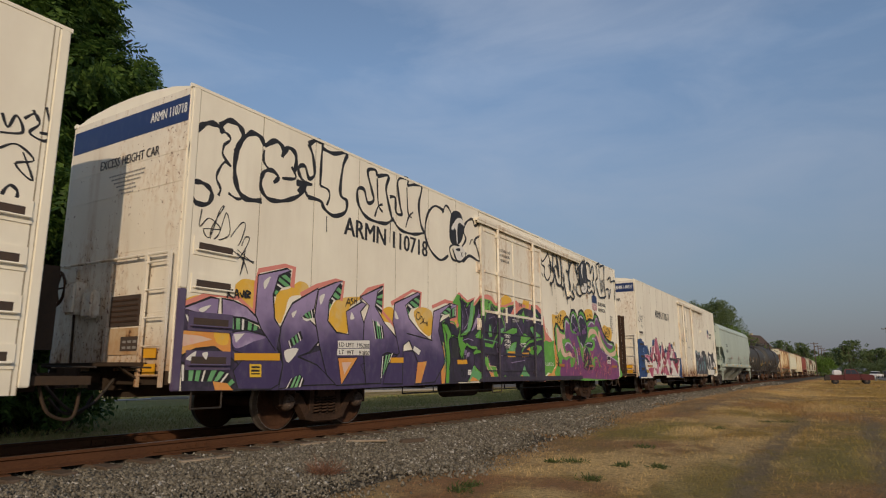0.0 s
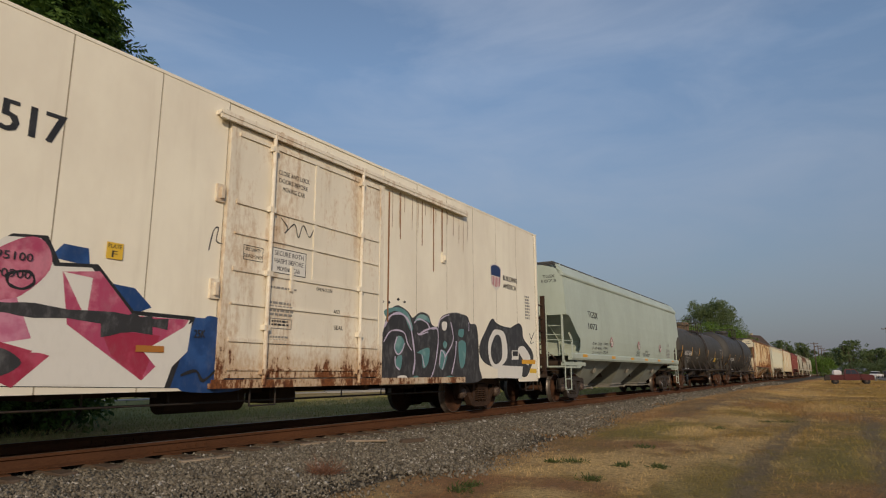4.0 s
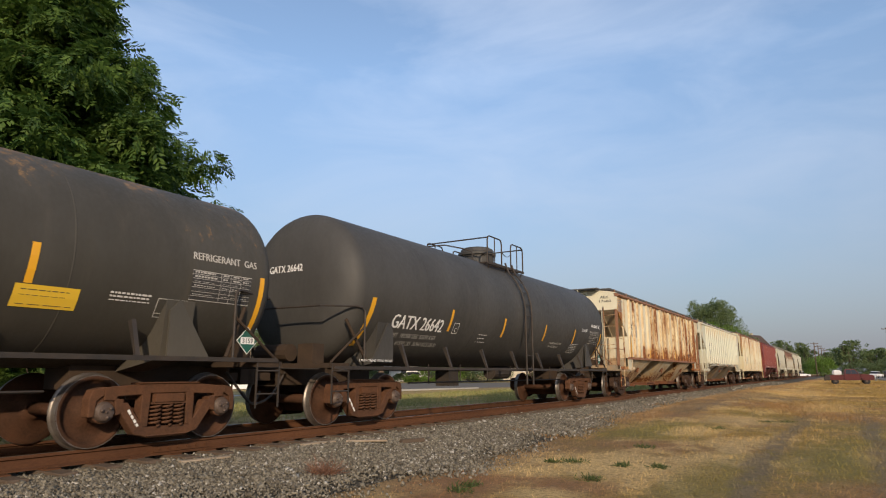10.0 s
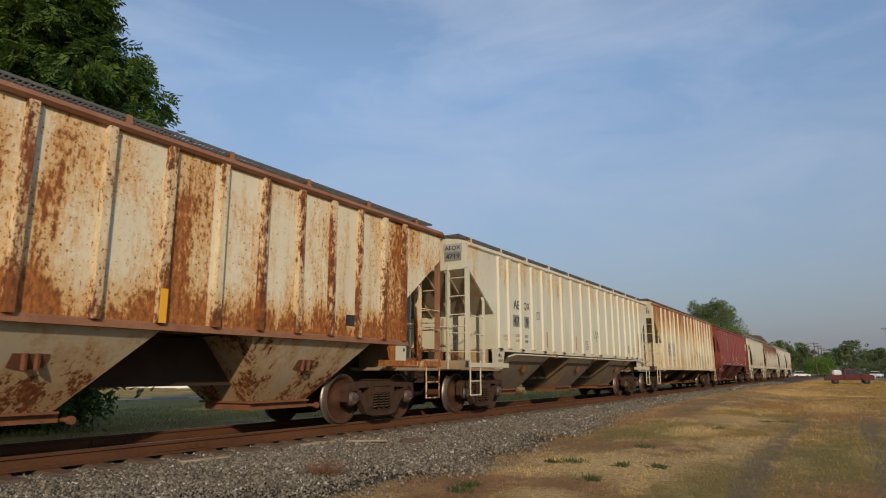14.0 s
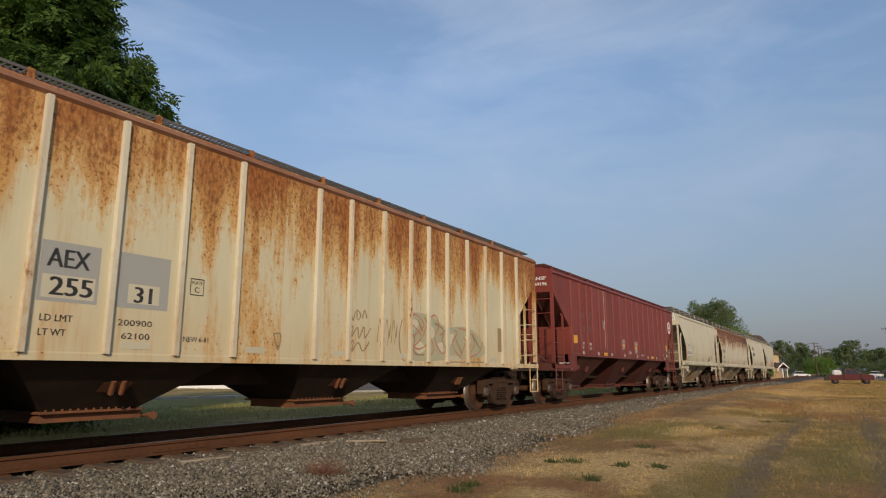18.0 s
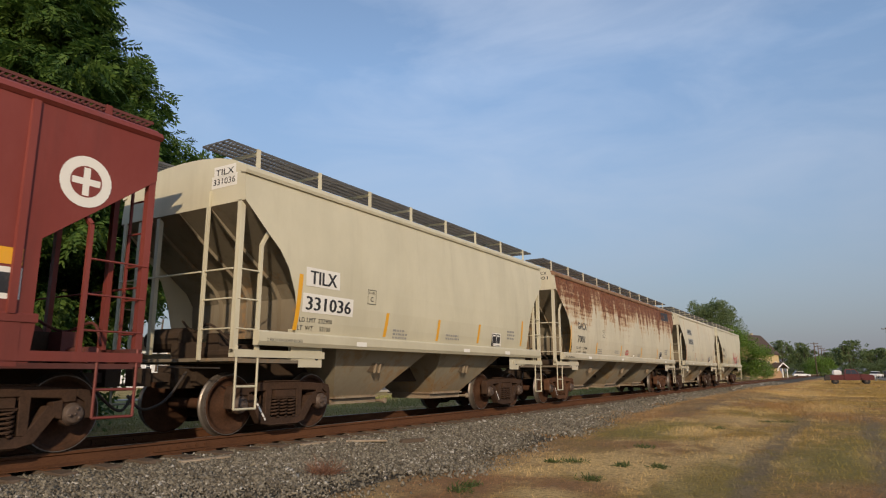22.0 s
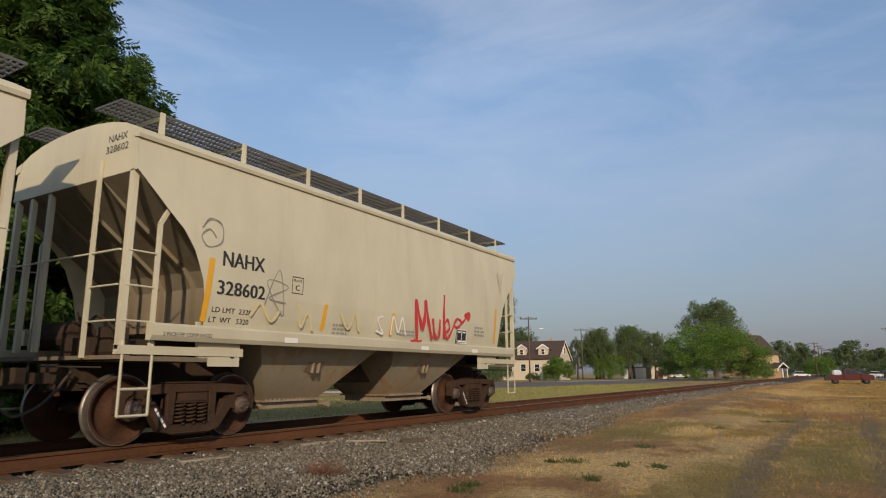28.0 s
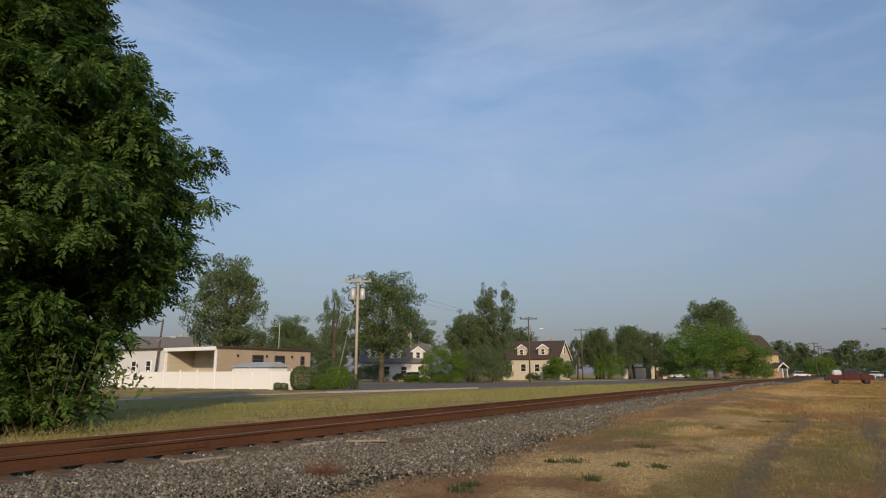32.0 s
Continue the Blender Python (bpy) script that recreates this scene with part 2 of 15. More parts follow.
    ruts = ranged(n, l, calc(n, l, 'ABSOLUTE', calc(n, l, 'SUBTRACT', calc(n, l, 'ABSOLUTE', calc(n, l, 'SUBTRACT', worn, 8.55), 0.0), 0.80), 0.0), 0.06, 0.30, 0.75, 0.0)
    ruts = calc(n, l, 'MULTIPLY', calc(n, l, 'MULTIPLY', ruts, ranged(n, l, sep.outputs["Y"], 15.0, 34.0, 1.0, 0.0)), ranged(n, l, fine, 0.30, 0.52))
    col = blend(n, l, ruts, col, tone((0.150, 0.118, 0.080)))
    col = blend(n, l, calc(n, l, 'MULTIPLY', ranged(n, l, small, 0.42, 0.72), 0.75), col, tone((0.085, 0.068, 0.030)))
    l.new(col, b.inputs["Base Color"])
    b.inputs["Roughness"].default_value = 0.95
    b.inputs["Specular IOR Level"].default_value = 0.2
    bump(n, l, b, small, 0.7, 0.06)
    return m


def leaf_mat(name, a, c, shift=0.0):
    m, n, l, b = node_mat(name)
    geo = n.new("ShaderNodeNewGeometry")
    big = noise_tex(n, l, 0.5, (1, 1, 1), 3.0, 0.6, shift)
    f = calc(n, l, 'ADD', calc(n, l, 'MULTIPLY', geo.outputs["Random Per Island"], 0.6), calc(n, l, 'MULTIPLY', big, 0.5))
    col = blend(n, l, ranged(n, l, f, 0.15, 0.9), a, c)
    l.new(col, b.inputs["Base Color"])
    b.inputs["Roughness"].default_value = 0.6
    b.inputs["Specular IOR Level"].default_value = 0.22
    tr = n.new("ShaderNodeBsdfTranslucent")
    hs = n.new("ShaderNodeHueSaturation")
    hs.inputs["Value"].default_value = 1.5
    l.new(col, hs.inputs["Color"])
    l.new(hs.outputs[0], tr.inputs["Color"])
    mx = n.new("ShaderNodeMixShader")
    mx.inputs[0].default_value = 0.28
    out = n["Material Output"]
    l.new(b.outputs[0], mx.inputs[1])
    l.new(tr.outputs[0], mx.inputs[2])
    l.new(mx.outputs[0], out.inputs["Surface"])
    return m


def stone_mat(name, a, c, d):
    m, n, l, b = node_mat(name)
    geo = n.new("ShaderNodeNewGeometry")
    g = noise_tex(n, l, 30.0, (1, 1, 1), 4.0, 0.7)
    r = geo.outputs["Random Per Island"]
    col = blend(n, l, ranged(n, l, r, 0.2, 0.8), a, c)
    col = blend(n, l, ranged(n, l, r, 0.945, 0.965), col, d)
    col = blend(n, l, calc(n, l, 'MULTIPLY', g, 0.5), col, tuple(x * 0.5 for x in a))
    l.new(col, b.inputs["Base Color"])
    b.inputs["Roughness"].default_value = 0.9
    b.inputs["Specular IOR Level"].default_value = 0.15
    bump(n, l, b, g, 0.5, 0.01)
    return m


GROUND = ground_mat()
BALLAST_BED = surface("ballast_bed", (0.100, 0.089, 0.070), (0.050, 0.044, 0.035), 6.0, 0.95, 0, 0.8, 0.8, 60.0, depth=0.04, spec=0.12)
STONE = stone_mat("ballast_stone", (0.115, 0.100, 0.076), (0.270, 0.240, 0.184), (0.50, 0.47, 0.41))
RAIL_RUST = surface("rail_rust", (0.125, 0.055, 0.026), (0.060, 0.029, 0.017), 2.0, 0.85, 0.0, 0.6, 0.3, 50.0, (1, 0.3, 1), spec=0.12)
RAIL_HEAD = surface("rail_head", (0.20, 0.135, 0.10), (0.28, 0.22, 0.18), 3.0, 0.4, 0.6, 0.6, 0.1, 60.0, (1, 0.05, 1))
TIE = surface("tie_wood", (0.085, 0.062, 0.045), (0.15, 0.11, 0.08), 4.0, 0.9, 0, 0.7, 0.6, 30.0, (0.2, 1, 1), spec=0.12)
ASPHALT = surface("asphalt", (0.105, 0.090, 0.070), (0.140, 0.120, 0.095), 0.5, 0.9, 0, 0.6, 0.3, 50.0)
CONCRETE = surface("concrete", (0.40, 0.38, 0.34), (0.28, 0.26, 0.23), 2.0, 0.85, 0, 0.5, 0.2, 40.0)
BLADE_GREEN = leaf_mat("verge_blades", (0.40, 0.34, 0.13), (0.20, 0.215, 0.064), 2.0)
DRY_WEED = surface("dry_weed", (0.20, 0.09, 0.05), (0.12, 0.06, 0.035), 5.0, 0.9)
POLE_PALE = surface("pale_splinter_wood", (0.36, 0.29, 0.21), (0.24, 0.18, 0.12), 5.0, 0.9)
BLADE = ground_mat("grass_blades", 1.35)
LEAF_NEAR = leaf_mat("walnut_leaves", (0.024, 0.060, 0.012), (0.098, 0.158, 0.030))
LEAF_BUSH = leaf_mat("vine_leaves", (0.050, 0.095, 0.022), (0.120, 0.175, 0.045), 3.0)
LEAF_WEED = leaf_mat("weed_leaves", (0.045, 0.068, 0.020), (0.095, 0.115, 0.036), 4.0)
LEAF_FAR = leaf_mat("distant_leaves", (0.062, 0.098, 0.036), (0.150, 0.188, 0.078), 5.0)
LEAF_BRIGHT = leaf_mat("bright_leaves", (0.070, 0.130, 0.018), (0.150, 0.235, 0.040), 7.0)
BARK = surface("bark", (0.13, 0.10, 0.075), (0.07, 0.053, 0.04), 3.0, 0.95, 0, 0.7, 0.8, 18.0, (1, 1, 0.25), 0.05, spec=0.12)
TRUCK_STEEL = surface("truck_steel", (0.070, 0.040, 0.026), (0.022, 0.016, 0.013), 2.2, 0.8, 0.0, 0.7, 0.4, 30.0, spec=0.12)
WHEEL_STEEL = surface("wheel_steel", (0.088, 0.042, 0.024), (0.036, 0.021, 0.014), 3.0, 0.75, 0.1, 0.7, 0.3, 30.0, spec=0.12)
TREAD = surface("wheel_tread", (0.26, 0.235, 0.21), (0.15, 0.12, 0.10), 8.0, 0.42, 0.7, 0.5, 0.05, 40.0)
TRUCK_RUST = surface("rusty_truck_steel", (0.120, 0.056, 0.030), (0.045, 0.027, 0.019), 2.2, 0.85, 0.0, 0.7, 0.4, 30.0, spec=0.12)
CAP_STEEL = surface("bearing_cap", (0.125, 0.092, 0.075), (0.06, 0.04, 0.03), 8.0, 0.6, 0.2, 0.6, 0.1, 40.0)
BLACK_STEEL = surface("black_steel", (0.030, 0.027, 0.025), (0.065, 0.048, 0.036), 3.0, 0.65, 0.2, 0.6, 0.3, 30.0)
UNDER = surface("underframe_grime", (0.036, 0.027, 0.021), (0.070, 0.046, 0.030), 2.0, 0.9, 0.0, 0.6, 0.3, 25.0, spec=0.12)
GRATING = surface("walkway_steel", (0.17, 0.165, 0.155), (0.10, 0.095, 0.09), 4.0, 0.6, 0.5, 0.6, 0.2, 40.0)
# ---------------------------------------------------------------- mesh tools
def finish(bm, smooth=False):
    me = bpy.data.meshes.new("mesh")
    bmesh.ops.recalc_face_normals(bm, faces=bm.faces[:])
    for f in bm.faces:
        f.smooth = smooth
    bm.to_mesh(me)
    bm.free()
    return me


def part(name, bm, material, parent, label="", smooth=False, kind=""):
    me = bm if isinstance(bm, bpy.types.Mesh) else finish(bm, smooth)
    if not me.materials:
        me.materials.append(material)
    ob = new(name, me)
    ob.parent = parent
    return tagged(ob, label=label, kind=kind)


def thing(name, label, category, group="", kind="", at=(0, 0, 0), turn=0.0):
    ob = new(name)
    ob.matrix_basis = pose(*at, 0, 0, turn)
    return tagged(ob, label, category, group, kind)


def single(name, bm, material, label, category, group="", kind="", smooth=False):
    me = bm if isinstance(bm, bpy.types.Mesh) else finish(bm, smooth)
    if not me.materials:
        me.materials.append(material)
    return tagged(new(name, me), label, category, group, kind)


def box(bm, x0, x1, y0, y1, z0, z1):
    v = [bm.verts.new((x, y, z)) for x in (x0, x1) for y in (y0, y1) for z in (z0, z1)]
    for a in ((0, 1, 3, 2), (4, 6, 7, 5), (0, 4, 5, 1), (2, 3, 7, 6), (0, 2, 6, 4), (1, 5, 7, 3)):
        bm.faces.new([v[i] for i in a])
    return v


def soft_box(x0, x1, y0, y1, z0, z1, r=0.01, seg=2):
    bm = bmesh.new()
    box(bm, x0, x1, y0, y1, z0, z1)
    bmesh.ops.bevel(bm, geom=bm.edges[:], offset=r, segments=seg, affect='EDGES')
    return bm


def prism(bm, pts, axis, a, b):
    """A flat outline pushed through from a to b. axis x: pts are (y, z); y: (x, z); z: (x, y)."""
    def at(p, d):
        return {"x": (d, p[0], p[1]), "y": (p[0], d, p[1]), "z": (p[0], p[1], d)}[axis]
    lo, hi = [bm.verts.new(at(p, a)) for p in pts], [bm.verts.new(at(p, b)) for p in pts]
    bm.faces.new(lo)
    bm.faces.new(hi[::-1])
    for i in range(len(pts)):
        j = (i + 1) % len(pts)
        bm.faces.new((lo[i], hi[i], hi[j], lo[j]))


def rod(bm, p, q, r, n=8, r2=None):
    p, q = Vector(p), Vector(q)
    d = (q - p).normalized()
    u = d.orthogonal().normalized()
    w = d.cross(u)
    r2 = r if r2 is None else r2
    rings = []
    for c, rr in ((p, r), (q, r2)):
        rings.append([bm.verts.new(c + (u * math.cos(a) + w * math.sin(a)) * rr) for a in (2 * math.pi * k / n for k in range(n))])
    for k in range(n):
        j = (k + 1) % n
        bm.faces.new((rings[0][k], rings[0][j], rings[1][j], rings[1][k]))
    bm.faces.new(rings[0][::-1])
    bm.faces.new(rings[1])


def tube(bm, pts, r, n=8):
    pts = [Vector(p) for p in pts]
    rings = []
    u = None
    for i, c in enumerate(pts):
        d = (pts[min(i + 1, len(pts) - 1)] - pts[max(i - 1, 0)]).normalized()
        u = d.orthogonal().normalized() if u is None else (u - d * u.dot(d)).normalized()
        w = d.cross(u)
        rings.append([bm.verts.new(c + (u * math.cos(a) + w * math.sin(a)) * r) for a in (2 * math.pi * k / n for k in range(n))])
    for a, b in zip(rings, rings[1:]):
        for k in range(n):
            j = (k + 1) % n
            bm.faces.new((a[k], a[j], b[j], b[k]))
    bm.faces.new(rings[0][::-1])
    bm.faces.new(rings[-1])


def lathe(bm, prof, axis="x", n=32, c=(0, 0, 0)):
    """Turns (along, radius) pairs round an axis through c."""
    c = Vector(c)
    rings = []
    for d, r in prof:
        ring = []
        for k in range(n):
            a = 2 * math.pi * k / n
            p = {"x": (d, r * math.cos(a), r * math.sin(a)), "y": (r * math.cos(a), d, r * math.sin(a)), "z": (r * math.cos(a), r * math.sin(a), d)}[axis]
            ring.append(bm.verts.new(c + Vector(p)))
        rings.append(ring)
    for a, b in zip(rings, rings[1:]):
        for k in range(n):
            j = (k + 1) % n
            bm.faces.new((a[k], a[j], b[j], b[k]))
    bm.faces.new(rings[0])
    bm.faces.new(rings[-1][::-1])


def smooth_path(pts, closed=False, n=6):
    """A rounded line through a few points."""
    out, m = [], len(pts)
    for i in range(m if closed else m - 1):
        p = [Vector(pts[(i + k) % m]) if closed else Vector(pts[min(max(i + k, 0), m - 1)]) for k in (-1, 0, 1, 2)]
        for s in range(n):
            t = s / n
            out.append(0.5 * ((2 * p[1]) + (p[2] - p[0]) * t + (2 * p[0] - 5 * p[1] + 4 * p[2] - p[3]) * t * t + (3 * p[1] - p[0] - 3 * p[2] + p[3]) * t ** 3))
    if not closed:
        out.append(Vector(pts[-1]))
    return out


def np_mesh(verts, faces, name="mesh"):
    """A mesh out of arrays: verts (n, 3), faces (m, 3 or 4)."""
    verts, faces = np.asarray(verts, dtype=np.float32), np.asarray(faces, dtype=np.int32)
    me = bpy.data.meshes.new(name)
    k = faces.shape[1]
    me.vertices.add(len(verts))
    me.vertices.foreach_set("co", verts.ravel())
    me.loops.add(faces.size)
    me.loops.foreach_set("vertex_index", faces.ravel())
    me.polygons.add(len(faces))
    me.polygons.foreach_set("loop_start", np.arange(0, faces.size, k, dtype=np.int32))
    me.update(calc_edges=True)
    me.validate()
    return me


def on_side(y, z, x, tilt=0.0):
    """Lettering on a flank that faces the camera: the line runs along +y."""
    return Matrix.Translation((x, y, z)) @ Matrix(((0, 0, 1, 0), (1, 0, 0, 0), (0, 1, 0, 0), (0, 0, 0, 1))) @ pose(0, 0, 0, 0, 0, tilt)


def bars(bm, y, z, w, h, x, rows=1, gap=1.7):
    """Small writing as plain bars on a flank."""
    for k in range(rows):
        zz = z - k * h * gap
        ww = w * (0.75 + 0.25 * random.random())
        yy, end = y, y + ww
        while yy < end - h:
            step = h * random.uniform(1.2, 3.2)
            y2 = min(yy + step, end)
            vs = [bm.verts.new((x, a, b)) for a, b in ((yy, zz), (y2, zz), (y2, zz + h), (yy, zz + h))]
            bm.faces.new(vs)
            yy = y2 + h * 0.5


def patch(bm, y0, y1, z0, z1, x):
    bm.faces.new([bm.verts.new((x, a, b)) for a, b in ((y0, z0), (y1, z0), (y1, z1), (y0, z1))])


def ribbon(bm, pts, width, x, closed=False, n=6, taper=False, lift=0.0):
    """A sprayed line on a flank through (y, z) points."""
    path = smooth_path([(p[0], p[1], 0) for p in pts], closed, n)
    m = len(path)
    left, right = [], []
    for i, p in enumerate(path):
        a, b = path[(i - 1) % m if closed else max(i - 1, 0)], path[(i + 1) % m if closed else min(i + 1, m - 1)]
        d = (b - a)
        d = d.normalized() if d.length > 1e-6 else Vector((1, 0, 0))
        nrm = Vector((-d.y, d.x, 0)) * width * 0.5 * (1 + 0.25 * math.sin(i * 0.9 + p.x * 3))
        left.append(bm.verts.new((x, p.x + nrm.x, p.y + nrm.y)))
        right.append(bm.verts.new((x, p.x - nrm.x, p.y - nrm.y)))
    for i in range(m if closed else m - 1):
        j = (i + 1) % m
        bm.faces.new((left[i], left[j], right[j], right[i]))


def area(bm, pts, x, n=6, rounded=True):
    """A sprayed field on a flank inside (y, z) points."""
    path = [(p.x, p.y) for p in smooth_path([(p[0], p[1], 0) for p in pts], True, n)] if rounded else pts
    vs = [bm.verts.new((x, a, b)) for a, b in path]
    es = [bm.edges.new((vs[i], vs[(i + 1) % len(vs)])) for i in range(len(vs))]
    bmesh.ops.triangle_fill(bm, use_beauty=True, edges=es, normal=(1, 0, 0))
# ---------------------------------------------------------------- ground, track, street
GZ = -0.45                      # general ground level below the rail tops


def ground_height(x, y):
    h = 0.05 * noise.noise(Vector((x * 0.12, y * 0.08, 0.3))) + 0.025 * noise.noise(Vector((x * 0.5, y * 0.4, 3.0)))
    h *= min(1.0, max(0.0, (abs(x) - 3.2) / 2.0))
    # soil heaped against the stone shoulder further along the near side
    def ease(v, a, b):
        v = min(1.0, max(0.0, (v - a) / (b - a)))
        return v * v * (3 - 2 * v)
    if x > 1.5 and y > 8:
        h += 0.22 * ease(x, 2.2, 3.4) * (1 - ease(x, 4.2, 7.5)) * ease(y, 10, 32) * (1 - 0.7 * ease(y, 60, 110))
    return h


def build_ground():
    xs = sorted(set([-900, -400, -200, -120, -80, -60] + [-50 + 3 * k for k in range(12)] + [-16 + 1.0 * k for k in range(17)] + [1.5 + 0.25 * k for k in range(15)] + [5.5 + 0.5 * k for k in range(6)] + [9 + 1.0 * k for k in range(9)] + [20, 25, 32, 45, 70, 120, 200, 400, 900]))
    ys = sorted(set([-400, -250, -150, -90, -60, -45, -35, -28] + [-20 + 1.0 * k for k in range(70)] + [50 + 4 * k for k in range(30)] + [180, 220, 300, 420, 600, 900, 1600]))
    verts = [(x, y, GZ + ground_height(x, y)) for y in ys for x in xs]
    w = len(xs)
    faces = [(j * w + i, j * w + i + 1, (j + 1) * w + i + 1, (j + 1) * w + i) for j in range(len(ys) - 1) for i in range(w - 1)]
    g = single("ground", np_mesh(verts, faces), GROUND, "dry mown grass, yellow with greener patches", "ground", kind="structure", smooth=True)
    for f in g.data.polygons:
        f.use_smooth = True


build_ground()
Y0, Y1 = -330.0, 700.0
bm = bmesh.new()
prism(bm, [(-3.3, GZ - 0.1), (4.0, GZ - 0.1), (3.8, GZ - 0.005), (3.0, GZ + 0.09), (1.75, -0.225), (-1.75, -0.225), (-2.9, GZ + 0.06), (-3.2, GZ - 0.005)], "y", Y0, Y1)
single("ballast_bed", bm, BALLAST_BED, "grey crushed-stone railway embankment", "railway bed", kind="structure")


def build_ballast_stones():
    """Loose stones on the near shoulder and between the rails."""
    rng = np.random.default_rng(4)
    # an angular chip: a skewed block
    base = np.array([[-1, -1, -1], [1, -1, -1], [1, 1, -1], [-1, 1, -1], [-1, -1, 1], [1, -1, 1], [1, 1, 1], [-1, 1, 1]]) * 0.66
    tri = np.array([[0, 2, 1], [0, 3, 2], [4, 5, 6], [4, 6, 7], [0, 1, 5], [0, 5, 4], [1, 2, 6], [1, 6, 5], [2, 3, 7], [2, 7, 6], [3, 0, 4], [3, 4, 7]])
    V, F, off = [], [], 0

    def top(x):
        return np.interp(x, [-3.4, -2.9, -1.75, 1.75, 3.2, 4.1, 4.6], [GZ, GZ + .06, -.225, -.225, GZ + .10, GZ + .02, GZ])
    for (x0, x1, y0, y1, count, size) in ((0.83, 4.6, 1.5, 13, 72000, 0.0155), (0.83, 4.4, 13, 26, 40000, 0.0195), (0.83, 4.2, 26, 46, 13000, 0.033), (0.83, 4.0, 46, 90, 6000, 0.045),
                                         (-0.6, 0.6, 2, 30, 5000, 0.030), (-3.2, -0.85, 3, 40, 5000, 0.036), (3.6, 5.8, 2, 30, 5000, 0.02)):
        x = rng.uniform(x0, x1, count)
        y = rng.uniform(y0, y1, count)
        keep = (x < np.interp(y, [0, 9, 14, 20, 30, 90], [3.55, 3.6, 3.35, 2.9, 2.7, 2.6]) + 0.28 * np.sin(y * 0.9) + 0.25 * np.sin(y * 2.3 + 1) + rng.normal(0, 0.42, count))
        x, y = x[keep], y[keep]
        n = len(x)
        s = size * rng.lognormal(0, 0.33, n)
        q = rng.normal(size=(n, 4))
        q /= np.linalg.norm(q, axis=1)[:, None]
        a, b, c, d = q.T
        R = np.stack([np.stack([a*a+b*b-c*c-d*d, 2*(b*c-a*d), 2*(b*d+a*c)], -1), np.stack([2*(b*c+a*d), a*a-b*b+c*c-d*d, 2*(c*d-a*b)], -1),
                      np.stack([2*(b*d-a*c), 2*(c*d+a*b), a*a-b*b-c*c+d*d], -1)], 1)
        shape = base[None] * rng.uniform(0.55, 1.25, (n, 1, 3)) * rng.uniform(0.55, 1.3, (n, len(base), 1))
        P = np.einsum('nij,nkj->nki', R, shape) * s[:, None, None]
        P += np.stack([x, y, top(x) + s * rng.uniform(-0.1, 0.45, n)], -1)[:, None]
        V.append(P.reshape(-1, 3))
        F.append((tri[None] + (off + np.arange(n) * len(base))[:, None, None]).reshape(-1, 3))
        off += n * len(base)
    single("ballast_stones", np_mesh(np.concatenate(V), np.concatenate(F)), STONE, "loose grey crushed ballast stones beside the rails", "gravel", kind="stuff")


build_ballast_stones()


def build_rails():
    prof = [(-0.07, -0.172), (0.07, -0.172), (0.07, -0.160), (0.012, -0.138), (0.009, -0.045), (0.034, -0.034), (0.036, -0.006), (0.028, 0.0),
            (-0.028, 0.0), (-0.036, -0.006), (-0.034, -0.034), (-0.009, -0.045), (-0.012, -0.138), (-0.07, -0.160)]
    for side, x in (("near", 0.753), ("far", -0.753)):
        bm = bmesh.new()
        prism(bm, [(x + a, b) for a, b in prof], "y", Y0, Y1)
        r = single("rail", bm, RAIL_RUST, "rusty brown steel running rail on wooden ties", "rail", "running rails", kind="structure")
        bm = bmesh.new()
        prism(bm, [(x - 0.026, 0.0), (x + 0.026, 0.0), (x + 0.026, 0.0015), (x - 0.026, 0.0015)], "y", Y0, Y1)
        part("running_surface", bm, RAIL_HEAD, r, "worn brighter rail top")
        for y in (6.1, 17.7, 29.3, 41.0):
            for s in (-1, 1):
                bm = bmesh.new()
                box(bm, x + s * 0.016, x + s * 0.04, y - 0.45, y + 0.45, -0.135, -0.05)
                for k in range(6):
                    rod(bm, (x + s * 0.03, y - 0.38 + k * 0.152, -0.09), (x + s * 0.06, y - 0.38 + k * 0.152, -0.09), 0.018, 6)
                part("joint_bar", bm, RAIL_RUST, r, "bolted rail joint bar")


build_rails()


def build_ties():
    meshes = []
    for k in range(4):
        bm = soft_box(-1.3, 1.3, -0.115, 0.115, -0.36, -0.176, 0.012, 1)
        for v in bm.verts:
            v.co += Vector(noise.noise_vector(v.co * 3 + Vector((k * 7, 0, 0)))) * 0.012
        me = finish(bm)
        me.materials.append(TIE)
        meshes.append(me)
    plate = bmesh.new()
    for x in (-0.753, 0.753):
        box(plate, x - 0.19, x + 0.19, -0.09, 0.09, -0.18, -0.165)
        for s in (-1, 1):
            box(plate, x + s * 0.09 - 0.015, x + s * 0.09 + 0.015, -0.05, -0.02, -0.18, -0.145)
    plate = finish(plate)
    plate.materials.append(RAIL_RUST)
    for k in range(118):
        y = -4.0 + k * 0.55
        t = tagged(new("tie", meshes[k % 4]), "weathered dark wooden railway tie in ballast", "railway tie", "railway ties", "structure")
        t.matrix_basis = pose(0.05 * math.sin(k * 7.3), y, 0.004 * math.sin(k * 3.1), 0, 0, 0.8 * math.sin(k * 5.7))
        p = part("tie_plate", plate, RAIL_RUST, t)


build_ties()


def strip(name, pts, z, mat, label, cat, thick=0.12):
    bm = bmesh.new()
    prism(bm, pts, "z", GZ + z - thick, GZ + z)
    return single(name, bm, mat, label, cat, kind="structure")


